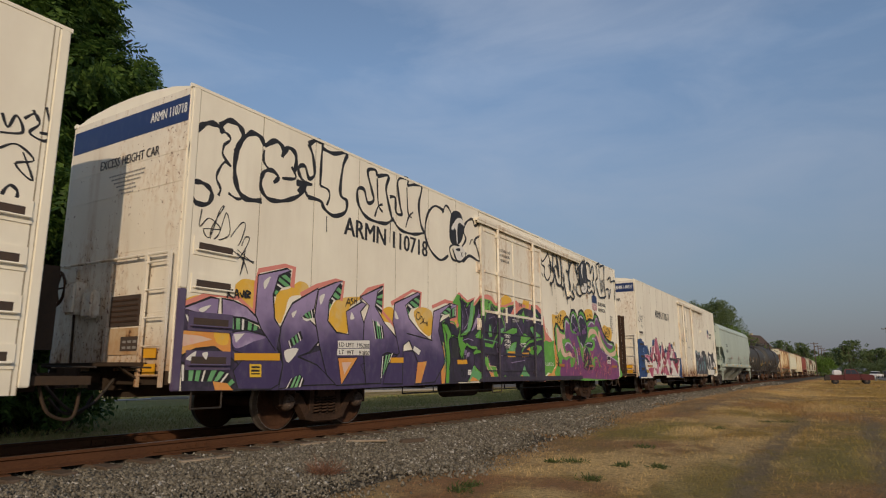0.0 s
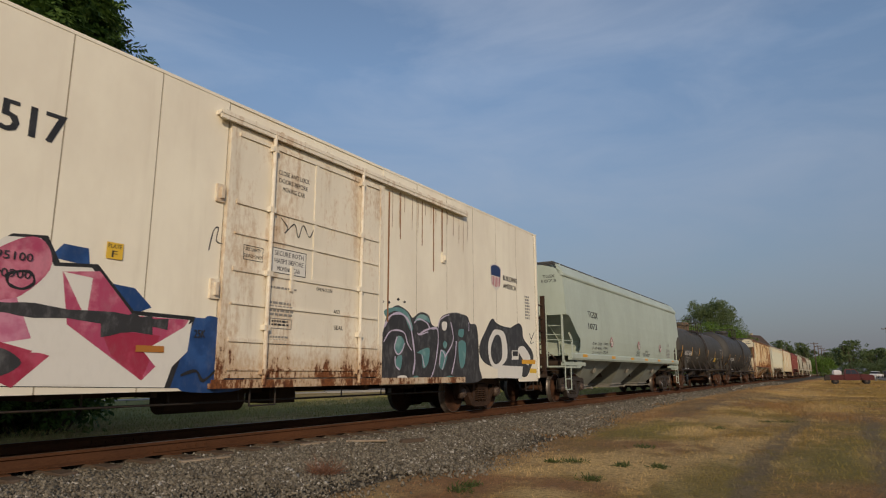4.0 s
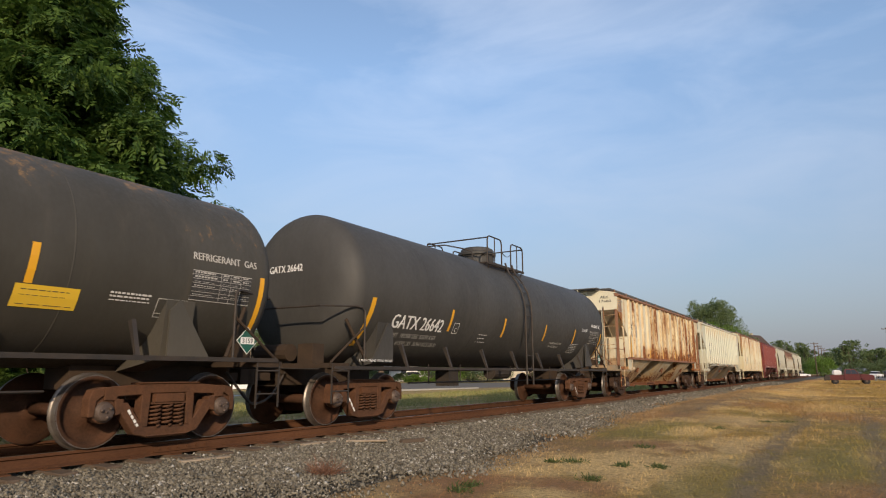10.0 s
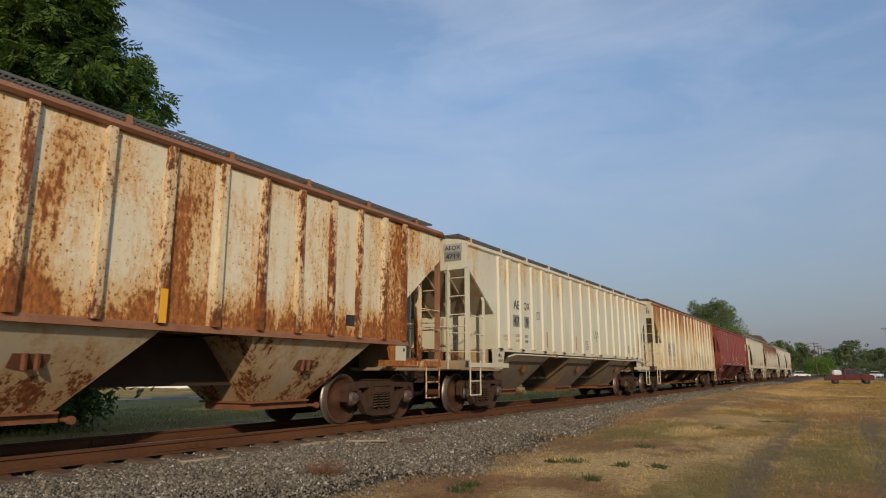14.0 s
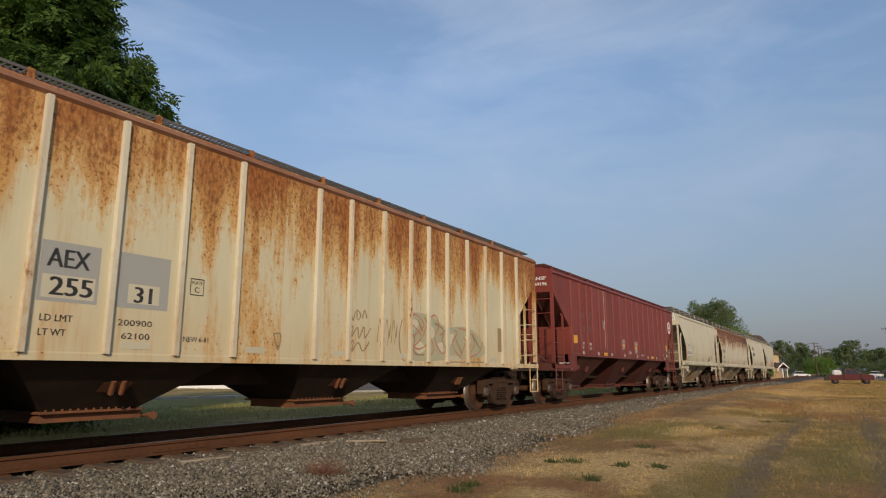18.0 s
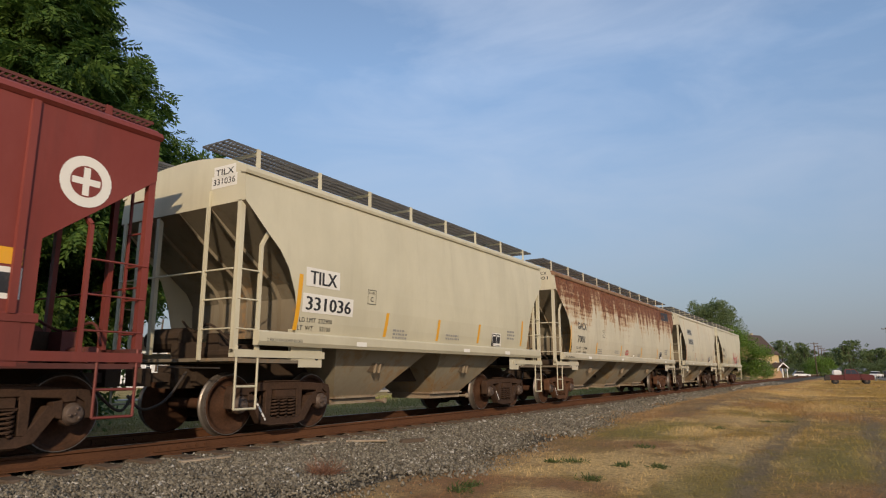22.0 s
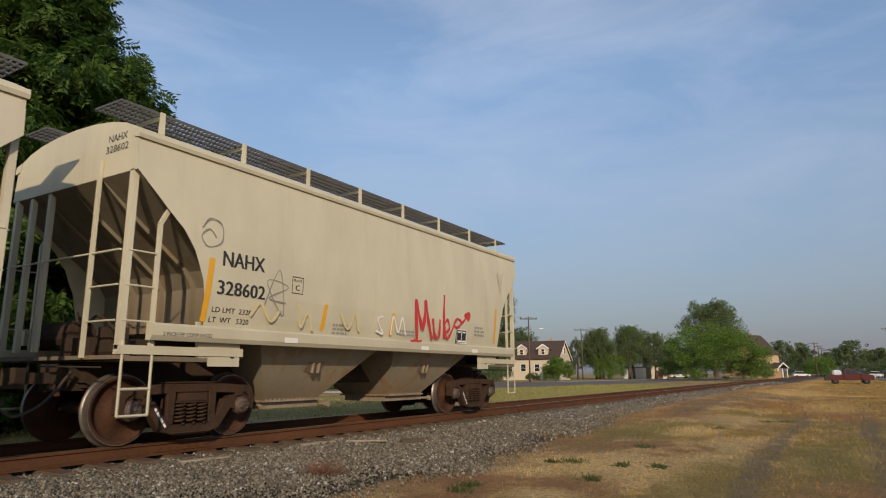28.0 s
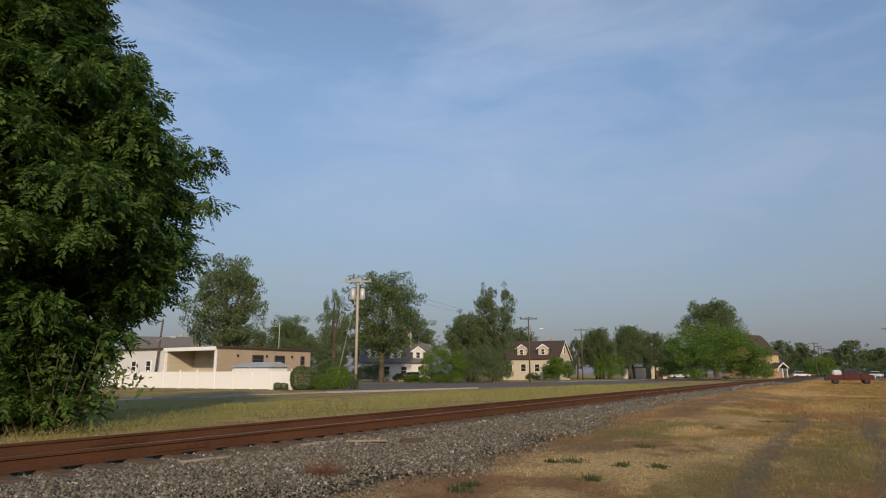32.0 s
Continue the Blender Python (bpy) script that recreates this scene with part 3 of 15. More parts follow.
strip("road", [(-22.8, 35.5), (-19.6, 52), (-15.3, 82), (-12.5, 150), (-10.0, 260), (-18.0, 260), (-21.0, 150), (-27.0, 95), (-34.0, 80), (-48.0, 63), (-62.0, 58), (-62.0, 51), (-40.0, 47.5), (-28.5, 42), (-24.5, 37)], 0.075, ASPHALT, "grey asphalt street beside the railway", "street")
strip("footpath", [(-23.6, 12), (-22.7, 12), (-23.2, 37), (-24.2, 37)], 0.05, CONCRETE, "narrow pale concrete path beside the lawn", "footpath")
strip("road_right", [(14, 60), (34, 60), (26, 360), (16, 360)], 0.06, ASPHALT, "distant asphalt street", "street")
strip("kerb_1", [(-22.8, 35.3), (-22.6, 35.3), (-19.45, 52), (-19.6, 52)], 0.12, CONCRETE, "pale concrete street kerb", "kerb", 0.2)
strip("pavement", [(-29.5, 96), (-27.6, 96), (-21.6, 150), (-23.4, 150)], 0.085, CONCRETE, "pale concrete pavement", "pavement")


def build_grass(name, rng, x0, x1, y0, y1, count, height, mat, label, dense=None):
    """Short mown blades, thicker in tufts."""
    x, y = rng.uniform(x0, x1, count), y0 + (y1 - y0) * rng.uniform(0, 1, count) ** 1.5
    n = np.array([noise.noise(Vector((a * 0.35, b * 0.22, 2.0))) + 0.6 * noise.noise(Vector((a * 1.3, b * 0.9, 7.0))) for a, b in zip(x, y)])
    keep = (n > rng.uniform(-0.8, 0.30, count)) & ~((x > 3.0) & (x < 3.55 + 0.45 * np.sin(y * 1.1) + rng.normal(0, 0.35, count)) & (height < 0.05))
    x, y, n = x[keep], y[keep], n[keep]
    k = len(x)
    z = np.maximum(np.array([GZ + ground_height(a, b) for a, b in zip(x, y)]), GZ + np.interp(x, [1.9, 3.0, 3.8, 4.0], [0.19, 0.10, 0.0, -0.2]))
    h = height * rng.uniform(0.4, 1.3, k) * (1 + 0.5 * np.clip(n, 0, 1)) * (1 + 0.02 * (y - y0))
    a = rng.uniform(0, 2 * np.pi, k)
    lean = rng.normal(0, 0.6, (k, 2)) * h[:, None]
    w = 0.0036 * (1 + 0.09 * np.maximum(y - 4, 0))
    p = np.stack([x, y, z - 0.01], -1)
    side = np.stack([np.cos(a) * w, np.sin(a) * w, np.zeros(k)], -1)
    tip = p + np.stack([lean[:, 0], lean[:, 1], h], -1)
    V = np.stack([p - side, p + side, tip], 1).reshape(-1, 3)
    single(name, np_mesh(V, np.arange(len(V)).reshape(-1, 3)), mat, label, "grass", kind="stuff")


rng_grass = np.random.default_rng(21)
build_grass("grass_blades", rng_grass, 3.6, 18.0, 4.0, 48.0, 190000, 0.040, BLADE, "short dry yellow grass blades on the verge")
build_grass("far_grass", rng_grass, 3.4, 26.0, 44.0, 125.0, 70000, 0.06, BLADE, "dry yellow grass further along the verge")
build_grass("shoulder_grass", rng_grass, 2.35, 4.3, 13.0, 62.0, 26000, 0.055, BLADE, "dry grass creeping up the stone shoulder")
build_grass("grass_verge", rng_grass, -12.0, -3.1, 4.0, 60.0, 70000, 0.08, BLADE_GREEN, "green and yellow grass beyond the track")


def build_weeds():
    """Green weeds and a dry brown tuft among the grass."""
    rng = np.random.default_rng(8)
    low_green, brown = "low green broadleaf weed in dry grass", "dry brown weed tuft on ballast"
    for x, y, r, mat, lab in ((5.20, 9.87, 0.11, LEAF_WEED, low_green), (4.84, 7.24, 0.07, LEAF_WEED, low_green), (4.93, 6.85, 0.08, LEAF_WEED, low_green), (5.64, 12.33, 0.12, LEAF_WEED, low_green), (5.97, 9.84, 0.07, LEAF_WEED, low_green), (6.50, 9.96, 0.08, LEAF_WEED, low_green), (6.00, 8.43, 0.08, LEAF_WEED, low_green), (6.88, 20.41, 0.16, LEAF_WEED, low_green), (7.40, 20.96, 0.16, LEAF_WEED, low_green), (6.14, 17.16, 0.14, LEAF_WEED, low_green), (4.93, 9.71, 0.06, LEAF_WEED, low_green),
                              (3.15, 6.45, 0.30, DRY_WEED, brown)):
        k = 260 if mat is DRY_WEED else 110
        d = rng.normal(size=(k, 3)) * np.array([1, 1, 0.6])
        d[:, 2] = abs(d[:, 2]) + 0.25
        d /= np.linalg.norm(d, axis=1)[:, None]
        p0 = rng.normal(0, r * (0.25 if mat is DRY_WEED else 0.9), (k, 3)) * np.array([1, 1, 0])
        tip = p0 + d * ((r if mat is DRY_WEED else 0.10) * rng.uniform(0.3, 1.2, (k, 1)))
        w = np.cross(d, rng.normal(size=(k, 3)))
        w = w / np.linalg.norm(w, axis=1)[:, None] * (0.007 if mat is LEAF_WEED else 0.003)
        mid = (p0 + tip) / 2
        V = np.stack([p0, mid + w, tip, mid - w], 1).reshape(-1, 3)
        t = single("weed", np_mesh(V, np.arange(len(V)).reshape(-1, 4)), mat, lab, "weed", "weeds", "stuff")
        t.matrix_basis = pose(x, y, GZ + ground_height(x, y) + (0.10 if mat is DRY_WEED else 0.0))
    bm = soft_box(-0.27, 0.27, -0.05, 0.05, 0, 0.07, 0.012)
    for v in bm.verts:
        v.co += Vector(noise.noise_vector(v.co * 6)) * 0.02
    b = single("wood_scrap", bm, TIE, "rotten brown tie fragment lying on ballast", "wood scrap")
    b.matrix_basis = pose(2.35, 9.6, -0.27, 4, 0, 78)
    for x, y, a in ((1.55, 5.9, 80), (1.45, 8.2, 84), (1.9, 8.9, 40)):
        bm = soft_box(-0.35, 0.35, -0.05, 0.05, 0, 0.03, 0.008, 1)
        b = single("wood_scrap", bm, POLE_PALE, "pale splintered wood on ballast", "wood scrap")
        b.matrix_basis = pose(x, y, -0.215, 2, 0, a)


build_weeds()
# ---------------------------------------------------------------- trees
def limb(bm, pts, r0, r1, n=8):
    path = smooth_path(pts, False, 4)
    rings, u = [], None
    for i, c in enumerate(path):
        r = r0 + (r1 - r0) * i / (len(path) - 1)
        d = (path[min(i + 1, len(path) - 1)] - path[max(i - 1, 0)]).normalized()
        u = d.orthogonal().normalized() if u is None else (u - d * u.dot(d)).normalized()
        w = d.cross(u)
        rings.append([bm.verts.new(c + (u * math.cos(a) + w * math.sin(a)) * r * (1 + 0.12 * math.sin(3 * a + i))) for a in (2 * math.pi * k / n for k in range(n))])
    for a, b in zip(rings, rings[1:]):
        for k in range(n):
            bm.faces.new((a[k], a[(k + 1) % n], b[(k + 1) % n], b[k]))
    bm.faces.new(rings[-1])


def frond_leaves(rng, centres, radius, per, length, leaflets, droop):
    """Feather-shaped leaves of many drooping leaflets, scattered through clumps."""
    V, n_all = [], 0
    for c, rad in zip(centres, radius):
        k = max(4, int(per * rad * rad))
        d = rng.normal(size=(k, 3))
        d /= np.linalg.norm(d, axis=1)[:, None]
        d[:, 2] = d[:, 2] * 0.6 + 0.35      # more leaves on top of a clump than under it
        p = c + d * rad * rng.uniform(0.55, 1.0, (k, 1)) * np.array([1, 1, 0.8])
        out = d * np.array([1, 1, 0.3]) + rng.normal(0, 0.5, (k, 3)) + np.array([0, 0, -droop])
        out /= np.linalg.norm(out, axis=1)[:, None]
        side = np.cross(out, rng.normal(0, 0.35, (k, 3)) + np.array([0, 0, 1.0]))
        side /= np.linalg.norm(side, axis=1)[:, None]
        L = length * rng.uniform(0.6, 1.25, k)
        for j in range(leaflets):
            t = (j // 2 + 0.6) / (leaflets / 2)
            s = 1 if j % 2 else -1
            base = p + out * (L * t)[:, None] + np.array([0, 0, -1]) * (droop * 0.35 * L * t * t)[:, None]
            ll = L * 0.42 * (1 - 0.35 * abs(t - 0.5))
            dirv = side * s * 0.8 + out * 0.55 + np.array([0, 0, -0.45 * droop]) + rng.normal(0, 0.15, (k, 3))
            dirv /= np.linalg.norm(dirv, axis=1)[:, None]
            wv = np.cross(dirv, np.cross(out, side)) + rng.normal(0, 0.2, (k, 3))
            wv /= np.linalg.norm(wv, axis=1)[:, None]
            wd = ll * 0.20
            quad = np.stack([base, base + dirv * (ll * 0.45)[:, None] + wv * wd[:, None], base + dirv * ll[:, None], base + dirv * (ll * 0.45)[:, None] - wv * wd[:, None]], 1)
            V.append(quad.reshape(-1, 3))
    V = np.concatenate(V)
    return np_mesh(V, np.arange(len(V)).reshape(-1, 4))


def blade_leaves(rng, centres, radius, per, size, flat=0.8):
    """Single leaves scattered in clumps."""
    V = []
    for c, rad in zip(centres, radius):
        k = max(6, int(per * rad * rad))
        d = rng.normal(size=(k, 3))
        d /= np.linalg.norm(d, axis=1)[:, None]
        p = c + d * rad * (rng.uniform(0.25, 1.0, (k, 1)) ** 0.6) * np.array([1, 1, flat])
        u = rng.normal(size=(k, 3))
        u /= np.linalg.norm(u, axis=1)[:, None]
        w = np.cross(u, rng.normal(size=(k, 3)))
        w /= np.linalg.norm(w, axis=1)[:, None]
        s = size * rng.uniform(0.6, 1.4, (k, 1))
        V.append(np.stack([p - u * s, p + w * s * 0.45, p + u * s, p - w * s * 0.45], 1).reshape(-1, 3))
    V = np.concatenate(V)
    return np_mesh(V, np.arange(len(V)).reshape(-1, 4))


def build_near_tree():
    """The tall walnut beyond the track with vines and scrub round its foot."""
    rng = np.random.default_rng(11)
    base = Vector((-8.4, 7.7, GZ))
    tree = thing("walnut_tree", "tall leafy green walnut tree close beyond the track", "tree", at=base)
    bm = bmesh.new()
    limb(bm, [(0, 0, -0.2), (0.1, 0.2, 3), (-0.3, 0.1, 7), (-0.6, 0.3, 10.5), (-0.8, 0.2, 13)], 0.36, 0.08, 10)
    part("trunk", bm, BARK, tree, smooth=True)
    ends = [(2.4, 2.8, 6.6), (1.6, 2.4, 9.2), (0.8, 3.0, 4.2), (0.2, 3.4, 11.2), (-1.5, -2.6, 8.0), (2.6, -1.2, 7.4), (-3.2, 1.0, 9.5), (0.9, 0.8, 12.0), (-2.4, -1.4, 11.5), (1.4, -2.4, 10.6), (2.2, 1.0, 3.4)]
    for e in [(a * 0.62, b * 0.62, c) for a, b, c in ends]:
        bm = bmesh.new()
        z0 = max(1.6, e[2] * 0.62)
        limb(bm, [(-0.05 * z0 * 0.4, 0.1, z0), (e[0] * 0.5, e[1] * 0.5, z0 + (e[2] - z0) * 0.7), e], 0.12, 0.03, 6)
        part("limb", bm, BARK, tree, smooth=True)
    cs, rs = [], []
    # boughs that stand out from the stem with gaps between, each a few drooping clumps
    for z, reach, boughs in ((0.9, 2.0, 9), (1.7, 2.2, 9), (2.5, 2.3, 9), (3.4, 3.6, 11), (4.3, 4.3, 13), (5.2, 4.2, 13), (6.1, 4.1, 12), (7.0, 4.2, 12), (7.9, 3.5, 11), (8.8, 2.8, 10), (9.8, 2.2, 8), (10.8, 1.6, 7), (11.7, 1.1, 6), (12.6, 0.8, 5)):
        for k in range(boughs):
            a = 2 * math.pi * (k + rng.uniform(-0.35, 0.35)) / boughs + z
            tip = reach * rng.uniform(0.78, 1.06)
            lift = rng.uniform(-0.35, 0.45)
            for q, u in enumerate((1.0, 0.84, 0.70, 0.50, 0.28)):
                rr = tip * u
                cs.append(np.array([math.cos(a) * rr - 0.04 * z, math.sin(a) * rr, z + lift - 0.22 * u * u]) + rng.normal(0, 0.20, 3))
                rs.append(rng.uniform(0.36, 0.62) + 0.12 * (q in (1, 2)))
    for z, reach, a in ((7.4, 4.5, 64), (7.0, 4.3, 84), (6.0, 4.3, 60), (5.4, 4.1, 76), (4.7, 4.1, 62), (4.0, 3.7, 72), (3.5, 3.5, 56), (8.3, 3.4, 70), (9.2, 2.8, 58), (10.2, 2.2, 74), (11.2, 1.3, 62)):
        a = radians(a)
        for u in (1.0, 0.9, 0.78, 0.62, 0.45):
            cs.append(np.array([math.cos(a) * reach * u - 0.04 * z, math.sin(a) * reach * u, z + 0.25 - 0.35 * u * u]) + rng.normal(0, 0.18, 3))
            rs.append(rng.uniform(0.38, 0.62))
    part("crown", frond_leaves(rng, cs, rs, 150, 0.46, 12, 0.62), LEAF_NEAR, tree, "drooping feather-shaped green leaves")
    scrub = thing("scrub_bush", "tangled green vines and scrub at a tree's foot", "bush", at=(-6.9, 8.0, GZ))
    bm = bmesh.new()
    for k in range(14):
        bm = bmesh.new()
        a = k * 2.4
        limb(bm, [(0.3 * math.cos(a), 0.5 * math.sin(a), -0.1), (0.9 * math.cos(a), 1.1 * math.sin(a), 0.9), (1.2 * math.cos(a), 1.7 * math.sin(a), 1.9 + 0.4 * math.sin(k))], 0.025, 0.008, 5)
        part("stem", bm, BARK, scrub)
    cs, rs = [], []
    for k in range(70):
        cs.append(np.array([rng.uniform(-2.2, 1.2), rng.uniform(-4.5, 1.3), abs(rng.normal(0.9, 0.9)) + 0.25]))
        rs.append(rng.uniform(0.4, 0.8))
    part("leaves", blade_leaves(rng, cs, rs, 160, 0.085), LEAF_BUSH, scrub, "small broad green leaves")
    return tree, base


WALNUT, WALNUT_FOOT = build_near_tree()


def far_tree_mesh(seed, lobes, leaf, per):
    """Leaf clumps gathered round a few limbs, with gaps of sky between."""
    rng = np.random.default_rng(seed)
    cs, rs = [], []
    for k in range(lobes):
        z = 0.30 + 0.62 * (k + rng.uniform(0, 0.8)) / lobes
        prof = math.sin(math.pi * min(1, (z - 0.14) / 0.88)) ** 0.6
        a = 2.4 * k + rng.uniform(-0.5, 0.5)
        r = prof * 0.34 * rng.uniform(0.45, 1.1)
        c = np.array([math.cos(a) * r, math.sin(a) * r, z])
        for q in range(9):
            cs.append(c + rng.normal(0, 1, 3) * np.array([0.060, 0.060, 0.045]))
            rs.append(rng.uniform(0.035, 0.085))
    return blade_leaves(rng, cs, rs, per, leaf, 0.75)


def low_bush_mesh(seed, leaf):
    rng = np.random.default_rng(seed)
    cs, rs = [], []
    for k in range(150):
        a, u = rng.uniform(0, 2 * math.pi), rng.uniform(0, 1) ** 0.5
        z = rng.uniform(0.03, 1.0) ** 0.6 * math.sqrt(max(0.02, 1 - (u * 0.85) ** 2))
        cs.append(np.array([math.cos(a) * u * 0.5, math.sin(a) * u * 0.5, z * 0.9]))
        rs.append(rng.uniform(0.06, 0.14))
    return blade_leaves(rng, cs, rs, 21000, leaf * 0.72, 0.8)


def clipped_mesh(seed):
    """A close-clipped bush: a shell of small leaves over a rounded block."""
    rng = np.random.default_rng(seed)
    d = rng.normal(size=(5200, 3))
    d /= np.linalg.norm(d, axis=1)[:, None]
    r = (np.abs(d) ** 3.2).sum(1) ** (-1 / 3.2) * rng.uniform(0.86, 1.0, 5200) * (1 + 0.05 * np.sin(d[:, 0] * 5 + d[:, 1] * 4))
    p = d * r[:, None] * np.array([0.5, 0.5, 0.5]) + np.array([0, 0, 0.5])
    u = rng.normal(size=p.shape)
    u /= np.linalg.norm(u, axis=1)[:, None]
    w = np.cross(u, rng.normal(size=p.shape))
    w /= np.linalg.norm(w, axis=1)[:, None]
    V = np.stack([p - u * 0.035, p + w * 0.018, p + u * 0.035, p - w * 0.018], 1).reshape(-1, 3)
    return np_mesh(V, np.arange(len(V)).reshape(-1, 4))


TREE_MESH = {"clipped": clipped_mesh(9), "broad": far_tree_mesh(1, 34, 0.0100, 22000), "airy": far_tree_mesh(2, 15, 0.009, 24000), "tall": far_tree_mesh(3, 26, 0.0100, 26000), "dense": far_tree_mesh(7, 64, 0.0100, 16000), "distant": far_tree_mesh(6, 22, 0.024, 6500), "bush": low_bush_mesh(4, 0.014), "shrub": low_bush_mesh(5, 0.020)}
TRUNKS = {}


def tree(kind, x, y, height, width, mat=None, label="", turn=0.0, trunk=0.03, group="trees along the street"):
    shrub = kind in ("bush", "shrub", "clipped")
    t = thing("bush" if shrub else "tree", label or ("rounded green bush on the lawn" if shrub else "leafy green tree beside the street"), "bush" if shrub else "tree", group, at=(x, y, GZ), turn=turn)
    if not shrub:
        bm = bmesh.new()
        h = height
        limb(bm, [(0, 0, -0.1), (0.01 * h, 0, 0.25 * h), (-0.01 * h, 0.01 * h, 0.6 * h), (0, 0, 0.85 * h)], trunk * h, 0.006 * h, 7)
        for k in range(5):
            a = k * 1.35 + x
            limb(bm, [(0, 0, (0.24 + 0.06 * k) * h), (0.09 * width * math.cos(a) * 2, 0.18 * width * math.sin(a), (0.36 + 0.07 * k) * h), (0.3 * width * math.cos(a), 0.3 * width * math.sin(a), (0.50 + 0.08 * k) * h)], trunk * 0.5 * h, 0.004 * h, 5)
        part("trunk", bm, BARK, t, smooth=True)
    if y > 180 and kind in ("broad", "tall"):
        kind = "distant"
    me = TREE_MESH[kind]
    key = (kind, (mat or LEAF_FAR).name)
    if key not in TRUNKS:
        TRUNKS[key] = me.copy()
        TRUNKS[key].materials.clear()
        TRUNKS[key].materials.append(mat or LEAF_FAR)
    c = part("crown", TRUNKS[key], mat, t)
    c.matrix_basis = Matrix.Diagonal((width, width, height, 1))
    return t
# ---------------------------------------------------------------- wagon running gear
WHEEL_R = 0.457
GEAR = {}


def wheel_mesh():
    bm = bmesh.new()
    for s in (-1, 1):
        prof = [(0.60, 0.09), (0.60, 0.13), (0.665, 0.16), (0.665, 0.36), (0.675, 0.395), (0.683, 0.415), (0.683, 0.478), (0.695, 0.485), (0.710, 0.482), (0.722, 0.462),
                (0.730, WHEEL_R), (0.820, WHEEL_R - 0.006), (0.825, WHEEL_R - 0.02), (0.825, 0.40), (0.800, 0.385), (0.760, 0.36), (0.745, 0.30), (0.770, 0.17), (0.800, 0.15), (0.800, 0.11), (0.86, 0.095)]
        lathe(bm, [(s * a, r) for a, r in prof], "x", 40)
    rod(bm, (-0.9, 0, 0), (0.9, 0, 0), 0.085, 14)
    return finish(bm, True)


def ring(bm, prof, n):
    """An open band turned round the axle."""
    rows = [[bm.verts.new((d, r * math.cos(2 * math.pi * k / n), r * math.sin(2 * math.pi * k / n))) for k in range(n)] for d, r in prof]
    for a, b in zip(rows, rows[1:]):
        for k in range(n):
            bm.faces.new((a[k], a[(k + 1) % n], b[(k + 1) % n], b[k]))


def tread_mesh():
    bm = bmesh.new()
    for s in (-1, 1):
        ring(bm, [(s * 0.684, 0.4795), (s * 0.697, 0.4865), (s * 0.711, 0.4835), (s * 0.723, 0.4635), (s * 0.731, WHEEL_R + 0.0012), (s * 0.819, WHEEL_R - 0.0045)], 40)
        ring(bm, [(s * 0.8262, 0.452), (s * 0.8266, 0.440)], 40)
    return finish(bm, True)


def cap_mesh():
    bm = bmesh.new()
    for s in (-1, 1):
        lathe(bm, [(s * 0.90, 0.13), (s * 1.07, 0.13), (s * 1.08, 0.115), (s * 1.115, 0.11), (s * 1.125, 0.095), (s * 1.13, 0.03)], "x", 20)
        for k in range(3):
            a = 2 * math.pi * k / 3
            rod(bm, (s * 1.12, 0.065 * math.cos(a), 0.065 * math.sin(a)), (s * 1.15, 0.065 * math.cos(a), 0.065 * math.sin(a)), 0.021, 6)
        rod(bm, (s * 1.125, 0, 0), (s * 1.14, 0, 0), 0.018, 6)
    return finish(bm, True)


def frame_mesh(s):
    """A cast side frame: pedestal jaws over both bearings, top and tension members, two columns round the spring nest."""
    bm = bmesh.new()
    a, b = s * 0.93, s * 1.09
    lo, hi = min(a, b), max(a, b)
    W = 0.889
    outlines = [
        [(-W - 0.21, 0.40), (-W - 0.13, 0.40), (-W - 0.13, 0.60), (-W - 0.02, 0.66), (-W - 0.02, 0.76), (-W - 0.17, 0.73), (-W - 0.21, 0.62)],
        [(-W - 0.02, 0.60), (-W + 0.13, 0.59), (-W + 0.16, 0.66), (-W + 0.22, 0.76), (-W - 0.02, 0.76)],
        [(-W + 0.13, 0.40), (-W + 0.21, 0.42), (-W + 0.25, 0.60), (-W + 0.13, 0.62)],
        [(-W + 0.10, 0.64), (-0.30, 0.66), (-0.28, 0.80), (-W + 0.14, 0.765)],
        [(-0.32, 0.67), (0.32, 0.67), (0.30, 0.815), (-0.30, 0.815)],
        [(-W + 0.17, 0.56), (-W + 0.22, 0.42), (-0.47, 0.15), (-0.30, 0.12), (-0.36, 0.26), (-W + 0.30, 0.56)],
        [(-0.48, 0.17), (-0.28, 0.10), (0.28, 0.10), (0.48, 0.17), (0.34, 0.24), (-0.34, 0.24)],
        [(-0.40, 0.24), (-0.29, 0.24), (-0.27, 0.68), (-0.40, 0.68)],
    ]
    for o in outlines:
        prism(bm, o, "x", lo, hi)
        if o[0][0] < -0.4 or o is outlines[-1] or o is outlines[3]:
            prism(bm, [(-p, q) for p, q in o][::-1], "x", lo, hi)
    # raised ribs and a lower flange give the casting its depth
    for y0, y1, z in ((-0.46, 0.46, 0.79), (-0.30, 0.30, 0.115)):
        box(bm, lo - 0.02, hi + 0.02, y0, y1, z, z + 0.022)
    for k in (-1, 1):
        lathe(bm, [(s * 0.94, 0.165), (s * 1.06, 0.165)], "x", 18, (0, k * W, WHEEL_R + 0.02))
    bmesh.ops.bevel(bm, geom=[e for e in bm.edges if e.calc_length() > 0.05], offset=0.009, segments=1, affect='EDGES')
    return finish(bm)


def spring_mesh():
    bm = bmesh.new()
    tube(bm, [(0.058 * math.cos(t), 0.068 * math.sin(t), 0.245 + 0.28 * t / (5.5 * 2 * math.pi)) for t in (2 * math.pi * 5.5 * k / 54 for k in range(55))], 0.0165, 5)
    return finish(bm, True)


